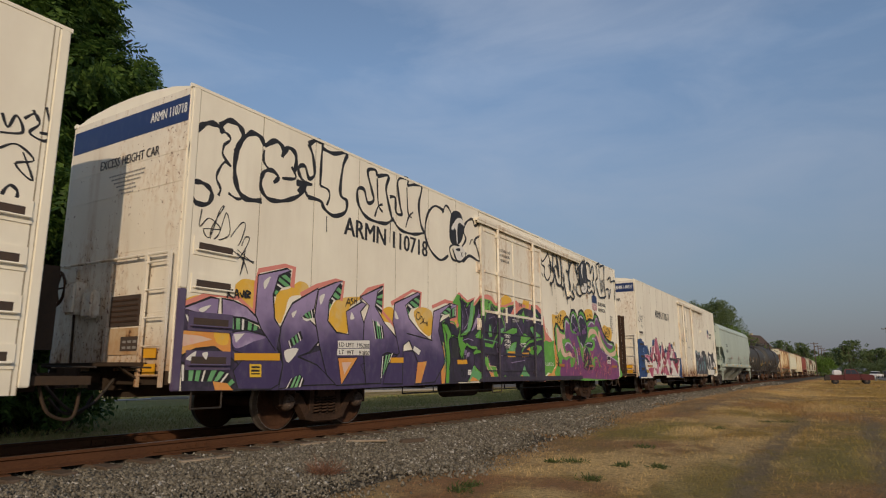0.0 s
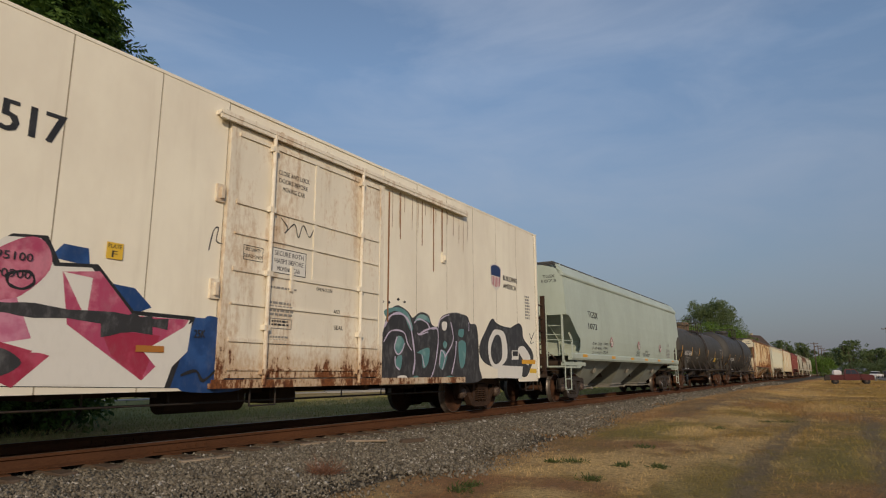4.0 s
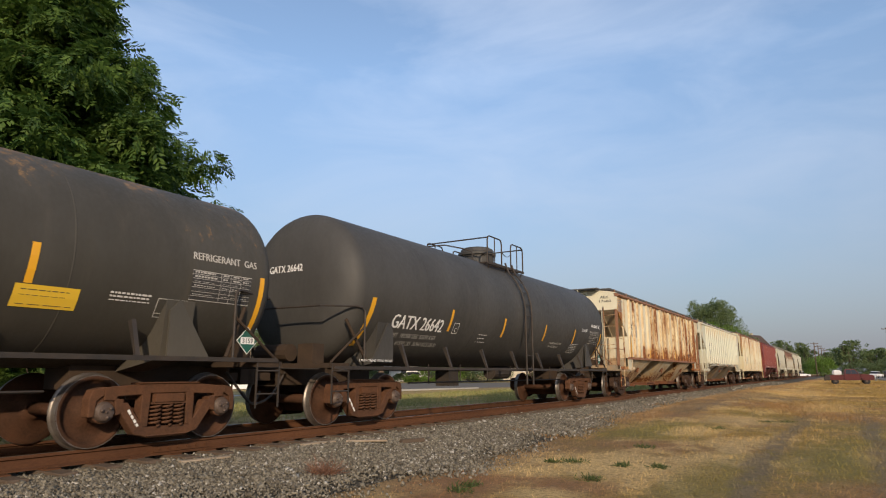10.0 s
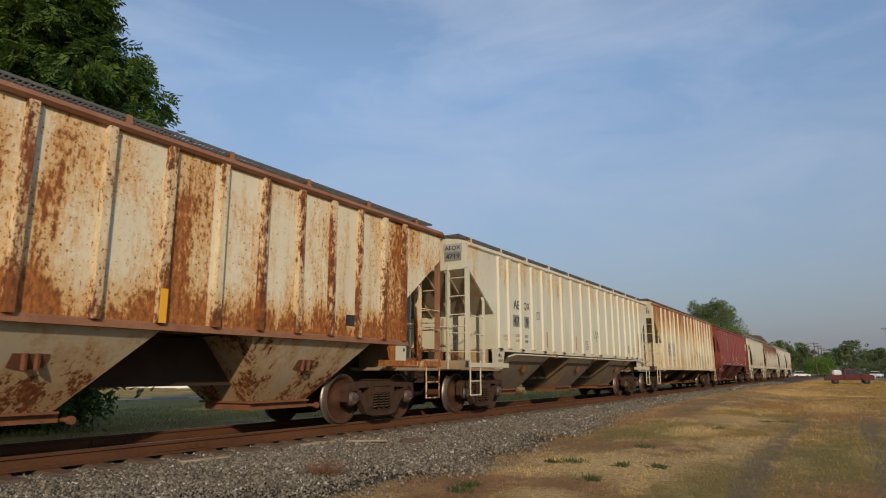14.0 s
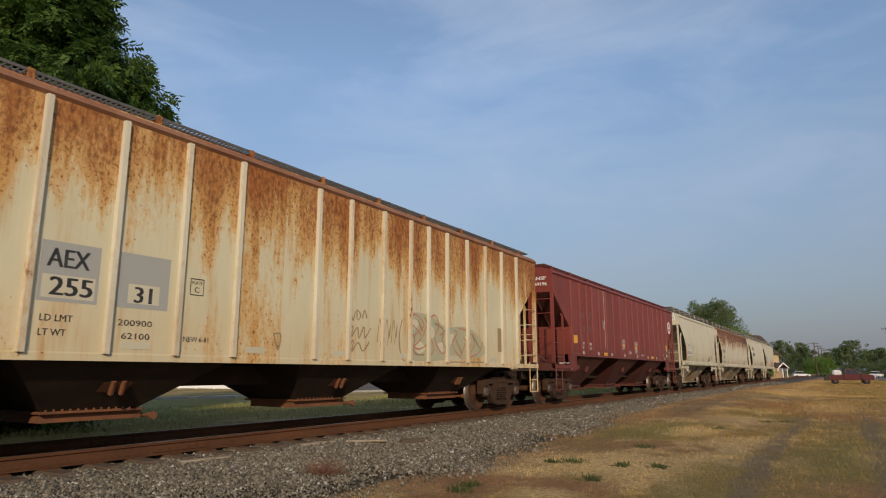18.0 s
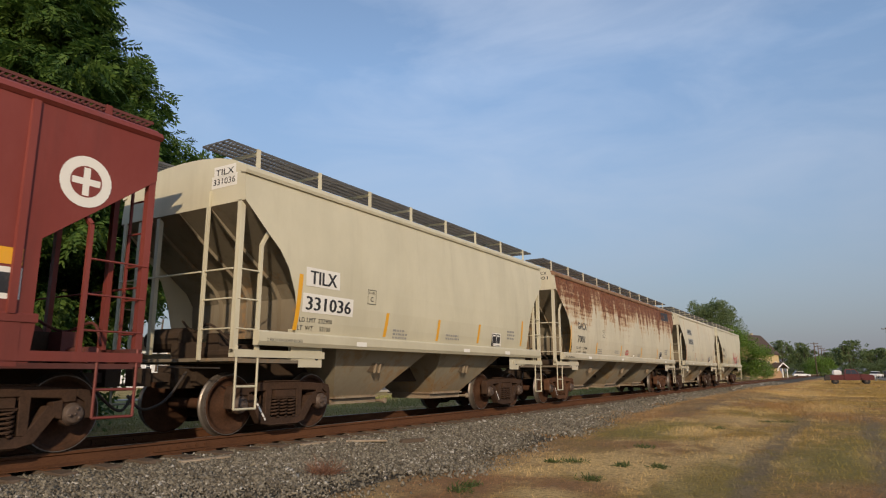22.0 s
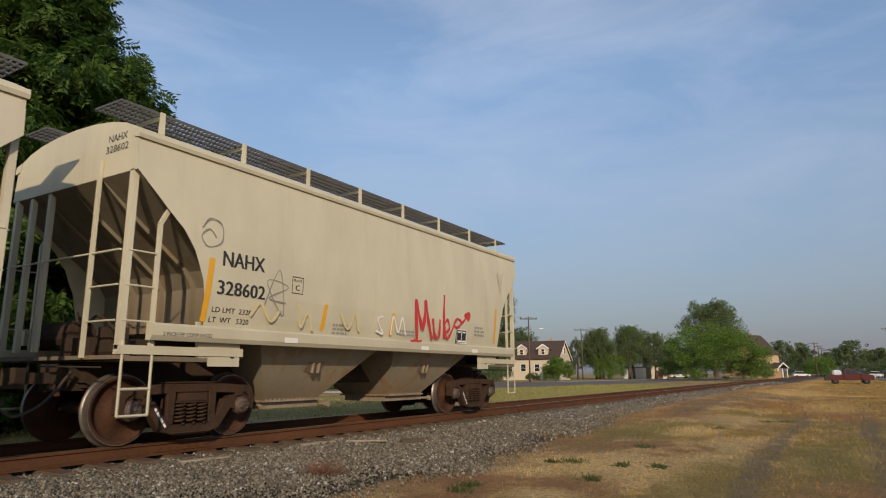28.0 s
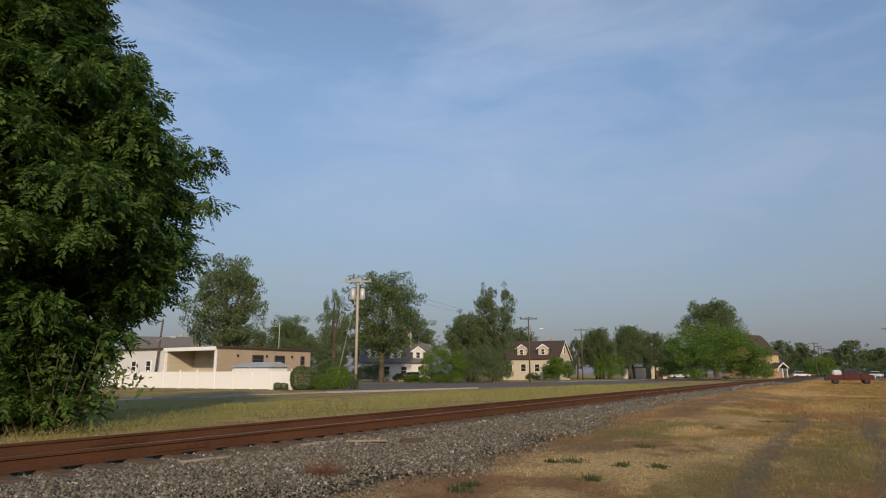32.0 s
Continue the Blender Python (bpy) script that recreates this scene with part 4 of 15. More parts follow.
def bolster_mesh():
    bm = bmesh.new()
    prism(bm, [(-1.12, 0.555), (1.12, 0.555), (1.12, 0.66), (0.5, 0.74), (-0.5, 0.74), (-1.12, 0.66)], "y", -0.22, 0.22)
    lathe(bm, [(0.70, 0.20), (0.80, 0.20)], "z", 20)
    for s in (-1, 1):
        box(bm, min(s * 0.86, s * 1.1), max(s * 0.86, s * 1.1), -0.26, 0.26, 0.525, 0.554)
    for s in (-1, 1):
        prism(bm, [(s * 0.35, 0.2), (s * 0.45, 0.2), (s * 0.62, 0.5), (s * 0.5, 0.5)], "x", -0.75, 0.75)   # brake beams
        for x in (-0.74, 0.74):
            box(bm, x - 0.05, x + 0.05, s * 0.36 - 0.05, s * 0.36 + 0.05, 0.28, 0.58)
    return finish(bm)


def init_gear():
    GEAR["wheelset"] = wheel_mesh()
    GEAR["tread"] = tread_mesh()
    GEAR["cap"] = cap_mesh()
    GEAR["frame"] = (frame_mesh(-1), frame_mesh(1))
    GEAR["spring"] = (spring_mesh(),)
    GEAR["bolster"] = bolster_mesh()


init_gear()
WHEELSETS = []
MARK_WHITE = ink("stencil_white", (0.72, 0.71, 0.68))
MARK_BLACK = ink("stencil_black", (0.022, 0.022, 0.024))
MARK_YELLOW = ink("reflective_yellow", (0.72, 0.36, 0.02), 0.35, 0.15)
MARK_RUSTY = ink("faded_orange_reflector", (0.42, 0.16, 0.06), 0.5, 0.3)
LABEL_GREY = ink("faded_grey_lettering", (0.25, 0.24, 0.22))


def truck(car, y, steel=None, marks=False, tint=""):
    steel = steel or TRUCK_STEEL
    key = steel.name
    if key not in GEAR:
        GEAR[key] = {}
        for k in ("frame", "spring"):
            GEAR[key][k] = [m.copy() for m in GEAR[k]]
        GEAR[key]["bolster"] = GEAR["bolster"].copy()
        for m in GEAR[key]["frame"] + GEAR[key]["spring"] + [GEAR[key]["bolster"]]:
            m.materials.append(steel)
    g = GEAR[key]
    b = part("truck", g["bolster"], steel, car, tint)
    b.matrix_basis = pose(0, y, 0)
    for k in (0, 1):
        part("side_frame", g["frame"][k], steel, b)
        for y2 in (-0.175, 0.0, 0.175):
            for x2 in (0.95, 1.06):
                part("spring", g["spring"][0], steel, b).matrix_basis = pose((2 * k - 1) * x2, y2, 0)
    for s in (-1, 1):
        w = part("wheelset", GEAR["wheelset"], WHEEL_STEEL, b)
        if len(w.data.materials) < 3:
            me = GEAR["wheelset"]
            tm, cm = GEAR["tread"], GEAR["cap"]
            joined = bmesh.new()
            for idx, m in enumerate((me, tm, cm)):
                n0 = len(joined.faces)
                joined.from_mesh(m)
                joined.faces.ensure_lookup_table()
                for f in joined.faces[n0:]:
                    f.material_index = idx
                    f.smooth = True
            joined.to_mesh(me)
            joined.free()
            me.materials.append(TREAD)
            me.materials.append(CAP_STEEL)
        w.matrix_basis = pose(0, s * 0.889, WHEEL_R)
        WHEELSETS.append((w, s * 0.889))
    if marks:
        m = on_side(-0.60, 0.46, 1.1) @ pose(0, 0, 0, 0, 0, -55)
        lab = bmesh.new()
        bars(lab, 0.0, 0.0, 0.34, 0.032, 0.0)
        lab.transform(m @ Matrix(((0, 1, 0, 0), (0, 0, 1, 0), (1, 0, 0, 0), (0, 0, 0, 1))))
        part("stencil", lab, MARK_WHITE, b, "white stencilled marks")
    return b


def coupler(car, y, s, mat):
    """A knuckle coupler with its draft box; s: -1 at the front, 1 at the rear."""
    bm = bmesh.new()
    box(bm, -0.22, 0.22, min(y, y - s * 0.9), max(y, y - s * 0.9), 0.70, 1.05)
    box(bm, -0.09, 0.09, min(y, y + s * 0.38), max(y, y + s * 0.38), 0.80, 0.94)
    prism(bm, [(-0.19, y + s * 0.36), (0.16, y + s * 0.36), (0.20, y + s * 0.50), (0.10, y + s * 0.62), (0.02, y + s * 0.52), (-0.10, y + s * 0.60), (-0.21, y + s * 0.5)], "z", 0.74, 1.0)
    c = part("coupler", bm, mat, car)
    bm = bmesh.new()
    tube(bm, smooth_path([(0.35, y - s * 0.1, 0.95), (0.40, y + s * 0.25, 0.55), (0.30, y + s * 0.55, 0.42), (0.22, y + s * 0.75, 0.62)], False, 5), 0.022, 6)
    rod(bm, (0.1, y + s * 0.18, 1.02), (1.35, y + s * 0.10, 1.0), 0.012, 6)
    part("air_hose", bm, BLACK_STEEL, c, "black rubber air hose")


def ladder(bm, x, y0, y1, z0, z1, rungs, along="y", r=0.013, stile=0.022, end=0.05):
    """Two stiles and rungs in the flank (along y) or in the end (along x: then y0, y1 are x values and x is y)."""
    def at(u, z, off=0.0):
        return (x + off, u, z) if along == "y" else (u, x + off, z)
    for u in (y0, y1):
        rod(bm, at(u, z0), at(u, z1), stile, 4)
    for k in range(rungs):
        z = z0 + (z1 - z0) * (k + 0.6) / rungs
        rod(bm, at(y0, z), at(y1, z), r, 6)
# ---------------------------------------------------------------- wagons
CARS = []


def wagon(name, label, s0, category):
    """s0: where its front end stands along the track at the start."""
    c = thing(name, label, category, "wagons of the freight train", at=(0, s0, 0))
    CARS.append((c, s0))
    return c


def lerp_cut(table):
    zs, vs = [p[0] for p in table], [p[1] for p in table]
    return lambda z: float(np.interp(z, zs, vs))


def hopper_body(L, prof, cut, roof_rise, ny=2, inner=None):
    """Flanks that follow a cross-section, cut back at both ends, with sloped end sheets."""
    bm = bmesh.new()
    rows = []
    for x, z in prof:
        a = cut(z)
        rows.append([[bm.verts.new((s * x, y, z)) for y in np.linspace(a, L - a, ny)] for s in (1, -1)])
    for r, q in zip(rows, rows[1:]):
        for s in (0, 1):
            for k in range(ny - 1):
                f = (r[s][k], r[s][k + 1], q[s][k + 1], q[s][k])
                bm.faces.new(f if s == 0 else f[::-1])
        if not inner:
            for k in (0, ny - 1):
                bm.faces.new((r[0][k], q[0][k], q[1][k], r[1][k]))
    if inner:           # the upright head above the slope sheets
        for side in (0, 1):
            line_ = [[bm.verts.new((s * (x - 0.002), 0.0 if side == 0 else L, z)) for s in (1, -1)] for x, z in prof if inner(z) == 0.0]
            for a, b in zip(line_, line_[1:]):
                bm.faces.new((a[0], b[0], b[1], a[1]))
    bm.faces.new([*rows[0][0], *rows[0][1][::-1]])
    # arched roof
    top = rows[-1]
    xe, ze = prof[-1]
    arcs = []
    for k, y in ((0, 0.0), (ny - 1, L)):
        arc = [bm.verts.new((xe * math.cos(math.pi * j / 10), y, ze + roof_rise * math.sin(math.pi * j / 10))) for j in range(1, 10)]
        arcs.append([top[0][k], *arc, top[1][k]])
        bm.faces.new(arcs[-1])
    for j in range(10):
        a, b = arcs
        if j == 0:
            bm.faces.new((*top[0], b[1], a[1]))
        elif j == 9:
            bm.faces.new((a[9], b[9], *top[1][::-1]))
        else:
            bm.faces.new((a[j], b[j], b[j + 1], a[j + 1]))
    return bm


def walkway(car, L, z, x0, x1, mat, post_mat, posts, overhang=0.25, base=0.25, post_w=0.05, cross=True):
    """Roof walkways of open grating on posts, along both roof edges, with crossovers at the ends."""
    for s in (1, -1):
        bm = bmesh.new()
        n = int((L + 2 * overhang) / 0.07)
        for k in range(n + 1):
            y = -overhang + (L + 2 * overhang) * k / n
            box(bm, min(s * x0, s * x1), max(s * x0, s * x1), y - 0.004, y + 0.004, z - 0.028, z)
        for k in range(5):
            x = s * (x0 + (x1 - x0) * k / 4)
            box(bm, x - 0.005, x + 0.005, -overhang, L + overhang, z - 0.034, z + 0.004)
        w = part("walkway", bm, mat, car, "open steel roof walkway grating")
        for k in range(posts):
            y = L * (k + 0.35) / (posts - 0.3)
            bm = bmesh.new()
            prism(bm, [(y - post_w, z - base - 0.10), (y + post_w, z - base - 0.10), (y + post_w * 0.8, z + 0.012), (y - post_w * 0.8, z + 0.012)], "x", min(s * (x1 + 0.006), s * (x1 + 0.016)), max(s * (x1 + 0.006), s * (x1 + 0.016)))
            box(bm, min(s * x0, s * x1), max(s * x0, s * x1), y - 0.02, y + 0.02, z - 0.075, z - 0.036)
            part("walkway_bracket", bm, post_mat, w)
    for y0, y1 in ((-overhang * 0.5, 0.22), (L - 0.22, L + overhang * 0.5)) if cross else ():
        bm = bmesh.new()
        for k in range(22):
            x = -x0 + 2 * x0 * k / 21
            box(bm, x - 0.004, x + 0.004, y0, y1, z - 0.028, z)
        for k in range(5):
            y = y0 + (y1 - y0) * k / 4
            box(bm, -x0, x0, y - 0.005, y + 0.005, z - 0.034, z + 0.004)
        part("crossover", bm, mat, car)


def bays(car, L, n, first, zt, mat, gate_mat, xt=1.46, xb=0.60, zb=0.48, bolts=True, box_mat=None, top=1.55, foot=0.64):
    length = (L - 2 * first) / n
    for k in range(n):
        ya, yb = first + k * length, first + (k + 1) * length
        yc = (ya + yb) / 2
        ya, yb = yc - top, yc + top
        bm = bmesh.new()
        t = [bm.verts.new(p) for p in ((-xt, ya, zt), (xt, ya, zt), (xt, yb, zt), (-xt, yb, zt))]
        b = [bm.verts.new(p) for p in ((-xb, yc - foot, zb), (xb, yc - foot, zb), (xb, yc + foot, zb), (-xb, yc + foot, zb))]
        for i in range(4):
            j = (i + 1) % 4
            bm.faces.new((t[i], t[j], b[j], b[i]))
        bm.faces.new(b[::-1])
        bm.faces.new(t)
        h = part("hopper_bay", bm, mat, car)
        bm = bmesh.new()
        box(bm, -xb - 0.05, xb + 0.05, yc - foot - 0.05, yc + foot + 0.05, zb - 0.03, zb + 0.0)
        box(bm, -xb + 0.05, xb - 0.05, yc - foot, yc + foot + 0.1, zb - 0.14, zb - 0.03)
        rod(bm, (-xb - 0.1, yc + foot + 0.16, zb - 0.11), (xb + 0.14, yc + foot + 0.16, zb - 0.11), 0.03, 8)
        rod(bm, (xb + 0.10, yc + foot + 0.16, zb - 0.11), (xb + 0.16, yc + foot + 0.16, zb - 0.11), 0.055, 8)
        for q in range(13):
            rod(bm, (xb + 0.03, yc - 0.6 + 0.1 * q, zb), (xb + 0.03, yc - 0.6 + 0.1 * q, zb + 0.025), 0.014, 5)
        part("outlet_gate", bm, gate_mat, h, "discharge gate with its rack and shaft")
        if bolts:
            # a vibrator bracket on the bay's sloping face
            u = Vector((xb - xt, 0, zb - zt)).normalized()
            nrm = Vector((-u.z, 0, u.x)) * (-1 if -u.z < 0 else 1)
            c = Vector((xt, yc + 0.02, zt)) + u * 0.55
            bm = bmesh.new()
            for dy in (-0.07, 0.07):
                rod(bm, c + Vector((0, dy, 0)) + nrm * 0.0 - u * 0.10, c + Vector((0, dy + 0.03, 0)) + nrm * 0.07 + u * 0.08, 0.035, 6)
            vs = [bm.verts.new(c + u * a + Vector((0, b2, 0)) + nrm * 0.012) for a, b2 in ((-0.10, -0.2), (0.10, -0.2), (0.14, 0), (0.10, 0.2), (-0.10, 0.2))]
            bm.faces.new(vs)
            part("bracket", bm, gate_mat, h)
    bm = bmesh.new()
    box(bm, -0.34, 0.34, 0.3, L - 0.3, 0.74, zt - 0.05)
    part("centre_sill", bm, box_mat or UNDER, car)


def end_gear(car, L, s, mat, zplat, ztop, cut, steel, near_ladder=True, post_x=1.46, side_post=0.78, rail_mat=None, posts=(0.45, -0.45, -1.3), slim=1.0, deck=None, corner_mat=None, neck=None, rungs=(0.30, 0.42, 4), stile=0.95):
    """Platform, posts, ladders, steps, brake gear on one end. s: -1 front, 1 rear."""
    rail_mat = rail_mat or mat
    top = neck or ztop - 0.75

    def Y(v):
        return v if s < 0 else L - v
    bm = bmesh.new()
    box(bm, -1.5, 1.5, min(Y(0.0), Y(0.16)), max(Y(0.0), Y(0.16)), zplat - 0.12, zplat - 0.07 + 0.17 * (slim > 0.95))
    part("end_sill", bm, deck or mat, car)
    bm = bmesh.new()
    box(bm, -1.5, 1.5, min(Y(0.1), Y(cut + 0.3)), max(Y(0.1), Y(cut + 0.3)), zplat - 0.14, zplat - 0.08)
    part("end_platform", bm, deck or mat, car)
    for sx in (-1, 1):
        bm = bmesh.new()
        box(bm, min(sx * 1.40, sx * 1.52), max(sx * 1.40, sx * 1.52), min(Y(0.0), Y(cut + 0.75)), max(Y(0.0), Y(cut + 0.75)), zplat - 0.06, zplat + 0.05)
        prism(bm, [(Y(cut + 0.0), zplat - 0.10), (Y(cut + 0.42), zplat - 0.10), (Y(cut + 0.58), zplat + 0.40), (Y(cut - 0.04), zplat + 0.40)], "x", sx * 1.44, sx * 1.50)
        part("corner_bracket", bm, mat, car)
    for sx in (1, -1):
        bm = bmesh.new()
        box(bm, min(sx * (post_x + 0.03 - 0.09 * slim), sx * (post_x + 0.03)), max(sx * (post_x + 0.03 - 0.09 * slim), sx * (post_x + 0.03)), min(Y(0.0), Y(0.09 * slim)), max(Y(0.0), Y(0.09 * slim)), zplat, ztop)
        part("corner_post", bm, corner_mat or mat, car)
        bm = bmesh.new()
        rod(bm, (sx * (post_x + 0.02), Y(side_post), zplat - 0.05), (sx * (post_x + 0.02), Y(side_post), top), 0.035, 4)
        rod(bm, (sx * (post_x + 0.02), Y(side_post), top), (sx * (post_x + 0.05 if neck else post_x - 0.1), Y(side_post + 0.10), top + 0.22), 0.035, 4)
        for k in range(rungs[2]):
            z = zplat + rungs[0] + k * rungs[1]
            if z < top - 0.05:
                rod(bm, (sx * (post_x + 0.03), Y(0.03), z), (sx * (post_x + 0.03), Y(side_post), z), 0.013, 6)
        part("side_ladder", bm, rail_mat, car)
        bm = bmesh.new()
        for u in (0.06, max(side_post - 0.22, 0.46)):
            rod(bm, (sx * (post_x + 0.04), Y(u), zplat + 0.1), (sx * (post_x + 0.04), Y(u), 0.42), 0.018, 6)
        for z in (0.42, 0.74):
            rod(bm, (sx * (post_x + 0.04), Y(0.06), z), (sx * (post_x + 0.04), Y(max(side_post - 0.22, 0.46)), z), 0.018, 6)
        part("stirrup_step", bm, rail_mat, car)
    for px in posts:
        bm = bmesh.new()
        box(bm, px - 0.045 * slim, px + 0.045 * slim, min(Y(0.02), Y(0.09)), max(Y(0.02), Y(0.09)), zplat, ztop - 0.02)
        part("end_post", bm, mat, car)
    bm = bmesh.new()
    for k in range(rungs[2] + 1 if neck is None else rungs[2]):
        z = zplat + rungs[0] + k * (0.44 if neck is None else rungs[1])
        if z < ztop:
            rod(bm, (stile, Y(-0.03), z), (1.42, Y(-0.03), z), 0.013, 6)
    rail = zplat + (0.9 if neck is None else rungs[0] + 2 * rungs[1])
    rod(bm, (-1.4, Y(-0.04), rail), (1.42, Y(-0.04), rail), 0.014, 6)
    rod(bm, (stile, Y(-0.03), zplat - 0.1), (stile, Y(-0.03), ztop + (0.1 if neck is None else 0.22)), 0.022 if neck is None else 0.034, 4)
    part("end_ladder", bm, rail_mat, car)
    bm = bmesh.new()
    rod(bm, (0.25, Y(0.45), zplat + 0.02), (1.2, Y(0.45), zplat + 0.02), 0.11, 12)
    rod(bm, (-1.1, Y(0.5), zplat + 0.25), (-0.2, Y(0.5), zplat + 0.25), 0.2, 14)
    box(bm, 0.45, 0.75, min(Y(0.35), Y(0.6)), max(Y(0.35), Y(0.6)), zplat + 0.02, zplat + 0.32)
    tube(bm, smooth_path([(1.1, Y(0.3), zplat + 0.15), (0.7, Y(0.2), zplat + 0.45), (0.2, Y(0.3), zplat + 0.35), (-0.3, Y(0.45), zplat + 0.55)], False, 5), 0.02, 6)
    part("brake_gear", bm, steel, car, "brake valve, reservoir and pipes")
    coupler(car, Y(0.0), -1 if s < 0 else 1, UNDER)


# ---- curved-side covered hoppers
CURVE = [(1.545, 1.50), (1.585, 1.75), (1.612, 2.05), (1.622, 2.4), (1.617, 2.75), (1.600, 3.1), (1.575, 3.45), (1.545, 3.75), (1.52, 3.93)]


def flank(z, prof=None):
    prof = prof or CURVE
    return float(np.interp(z, [p[1] for p in prof], [p[0] for p in prof]))


def curved_hopper(name, label, s0, L, n_bays, paint, trucks, posts, gate_mat, sill_mat=None, eave=3.96, cut_y=1.15, zs=1.44, seam_step=1.45, walk_z=0.51, roof_rise=0.36, tab=None, high_edge=False, steel=None, bay_first=2.1, inner=((1.5, 1.60), (2.30, 1.60), (3.46, 0.02), (3.48, 0.0)), end_mat=None, bay_mat=None, edge_mat=None):
    car = wagon(name, label, s0, "covered hopper")
    k = (eave - 1.50) / (3.93 - 1.50)
    prof = [(x, 1.50 + (z - 1.50) * k) for x, z in CURVE]
    # the flank is cut back along a straight slope that runs into an arc
    tab = tab or [(1.50, cut_y), (1.75, cut_y - 0.01), (2.18, cut_y - 0.09), (2.56, cut_y - 0.25), (2.82, cut_y - 0.44), (3.05, cut_y - 0.70), (3.48, 0.0)]
    zz = sorted(set([p[1] for p in prof] + [t[0] for t in tab]))
    full = [(flank(z, prof), z) for z in zz]
    body = part("body", hopper_body(L, full, lerp_cut(tab), roof_rise, 2, lerp_cut(inner)), paint, car, smooth=False)
    # slope sheets set in behind the cut edge of the flanks, with their stiffeners
    sunk = lerp_cut(inner)
    z_top = min(z for z in zz if sunk(z) == 0.0)
    for side in (0, 1):
        bm = bmesh.new()
        row = [[bm.verts.new((s * (flank(z, prof) - 0.004), sunk(z) if side == 0 else L - sunk(z), z)) for s in (1, -1)] for z in zz if z <= z_top]
        for a, b in zip(row, row[1:]):
            bm.faces.new((a[0], b[0], b[1], a[1]))
        # end_mat has the recess's shade in its colour
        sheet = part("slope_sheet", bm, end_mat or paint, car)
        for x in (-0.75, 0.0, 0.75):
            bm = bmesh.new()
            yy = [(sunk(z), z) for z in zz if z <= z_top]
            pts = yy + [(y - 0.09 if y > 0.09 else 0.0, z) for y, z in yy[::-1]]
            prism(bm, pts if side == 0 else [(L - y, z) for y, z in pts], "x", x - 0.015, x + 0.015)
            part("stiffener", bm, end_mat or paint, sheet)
    # weld seams between the side sheets
    m = int((L - 2.6) / seam_step)
    for j in range(1, m + 1):
        y = 1.3 + (L - 2.6) * j / (m + 1)
        bm = bmesh.new()
        for (xa, za), (xb, zb) in zip(full, full[1:]):
            bm.faces.new([bm.verts.new(p) for p in ((xa + 0.003, y - 0.012, za), (xa + 0.003, y + 0.012, za), (xb + 0.003, y + 0.012, zb), (xb + 0.003, y - 0.012, zb))])
        part("weld_seam", bm, paint, body)
    for s in (1, -1):
        bm = bmesh.new()
        prism(bm, [(s * 1.50, zs - 0.10), (s * 1.60, zs - 0.10), (s * 1.635, zs - 0.04), (s * 1.635, zs + 0.09), (s * 1.60, zs + 0.12), (s * 1.50, zs + 0.12)], "y", 0.35, L - 0.35)
        part("side_sill", bm, sill_mat or paint, car)
        bm = bmesh.new()
        prism(bm, [(s * 1.46, eave - 0.03), (s * 1.56, eave - 0.05), (s * 1.575, eave + 0.0), (s * 1.56, eave + 0.06), (s * 1.40, eave + 0.11)], "y", -0.02, L + 0.02)
        if high_edge:
            prism(bm, [(s * 1.40, eave + 0.05), (s * 1.555, eave + 0.062), (s * 1.38, eave + 0.34), (s * 1.30, eave + 0.36)], "y", 0.0, L)
        part("roof_edge", bm, edge_mat or sill_mat or paint, car)
    bm = bmesh.new()
    box(bm, -0.42, 0.42, 0.5, L - 0.5, eave + 0.15, eave + 0.36)
    t = part("hatch_trough", bm, sill_mat or paint, car)
    for j in range(int(L / 1.4)):
        y = 0.7 + j * 1.4
        part("hatch_cover", soft_box(-0.48, 0.48, y, y + 1.3, eave + 0.36, eave + 0.42, 0.01, 1), sill_mat or paint, t)
    walkway(car, L, eave + walk_z, 0.62, 1.22, GRATING, sill_mat or paint, posts, 0.02 if high_edge else 0.10, 0.08 if high_edge else 0.25, cross=high_edge)
    bays(car, L, n_bays, bay_first, 1.46, bay_mat or paint, gate_mat)
    for s in (-1, 1):
        end_gear(car, L, s, sill_mat or paint, 1.22, 2.75 if high_edge else 3.50, cut_y, UNDER, posts=(-1.3,) if high_edge else (-0.55, -1.05), slim=0.6 if high_edge else 0.9, deck=end_mat, **({} if high_edge else dict(side_post=0.44, neck=2.86, rungs=(0.35, 0.44, 3), stile=0.78)))
    for t in trucks:
        truck(car, t, steel, marks=True)
    return car


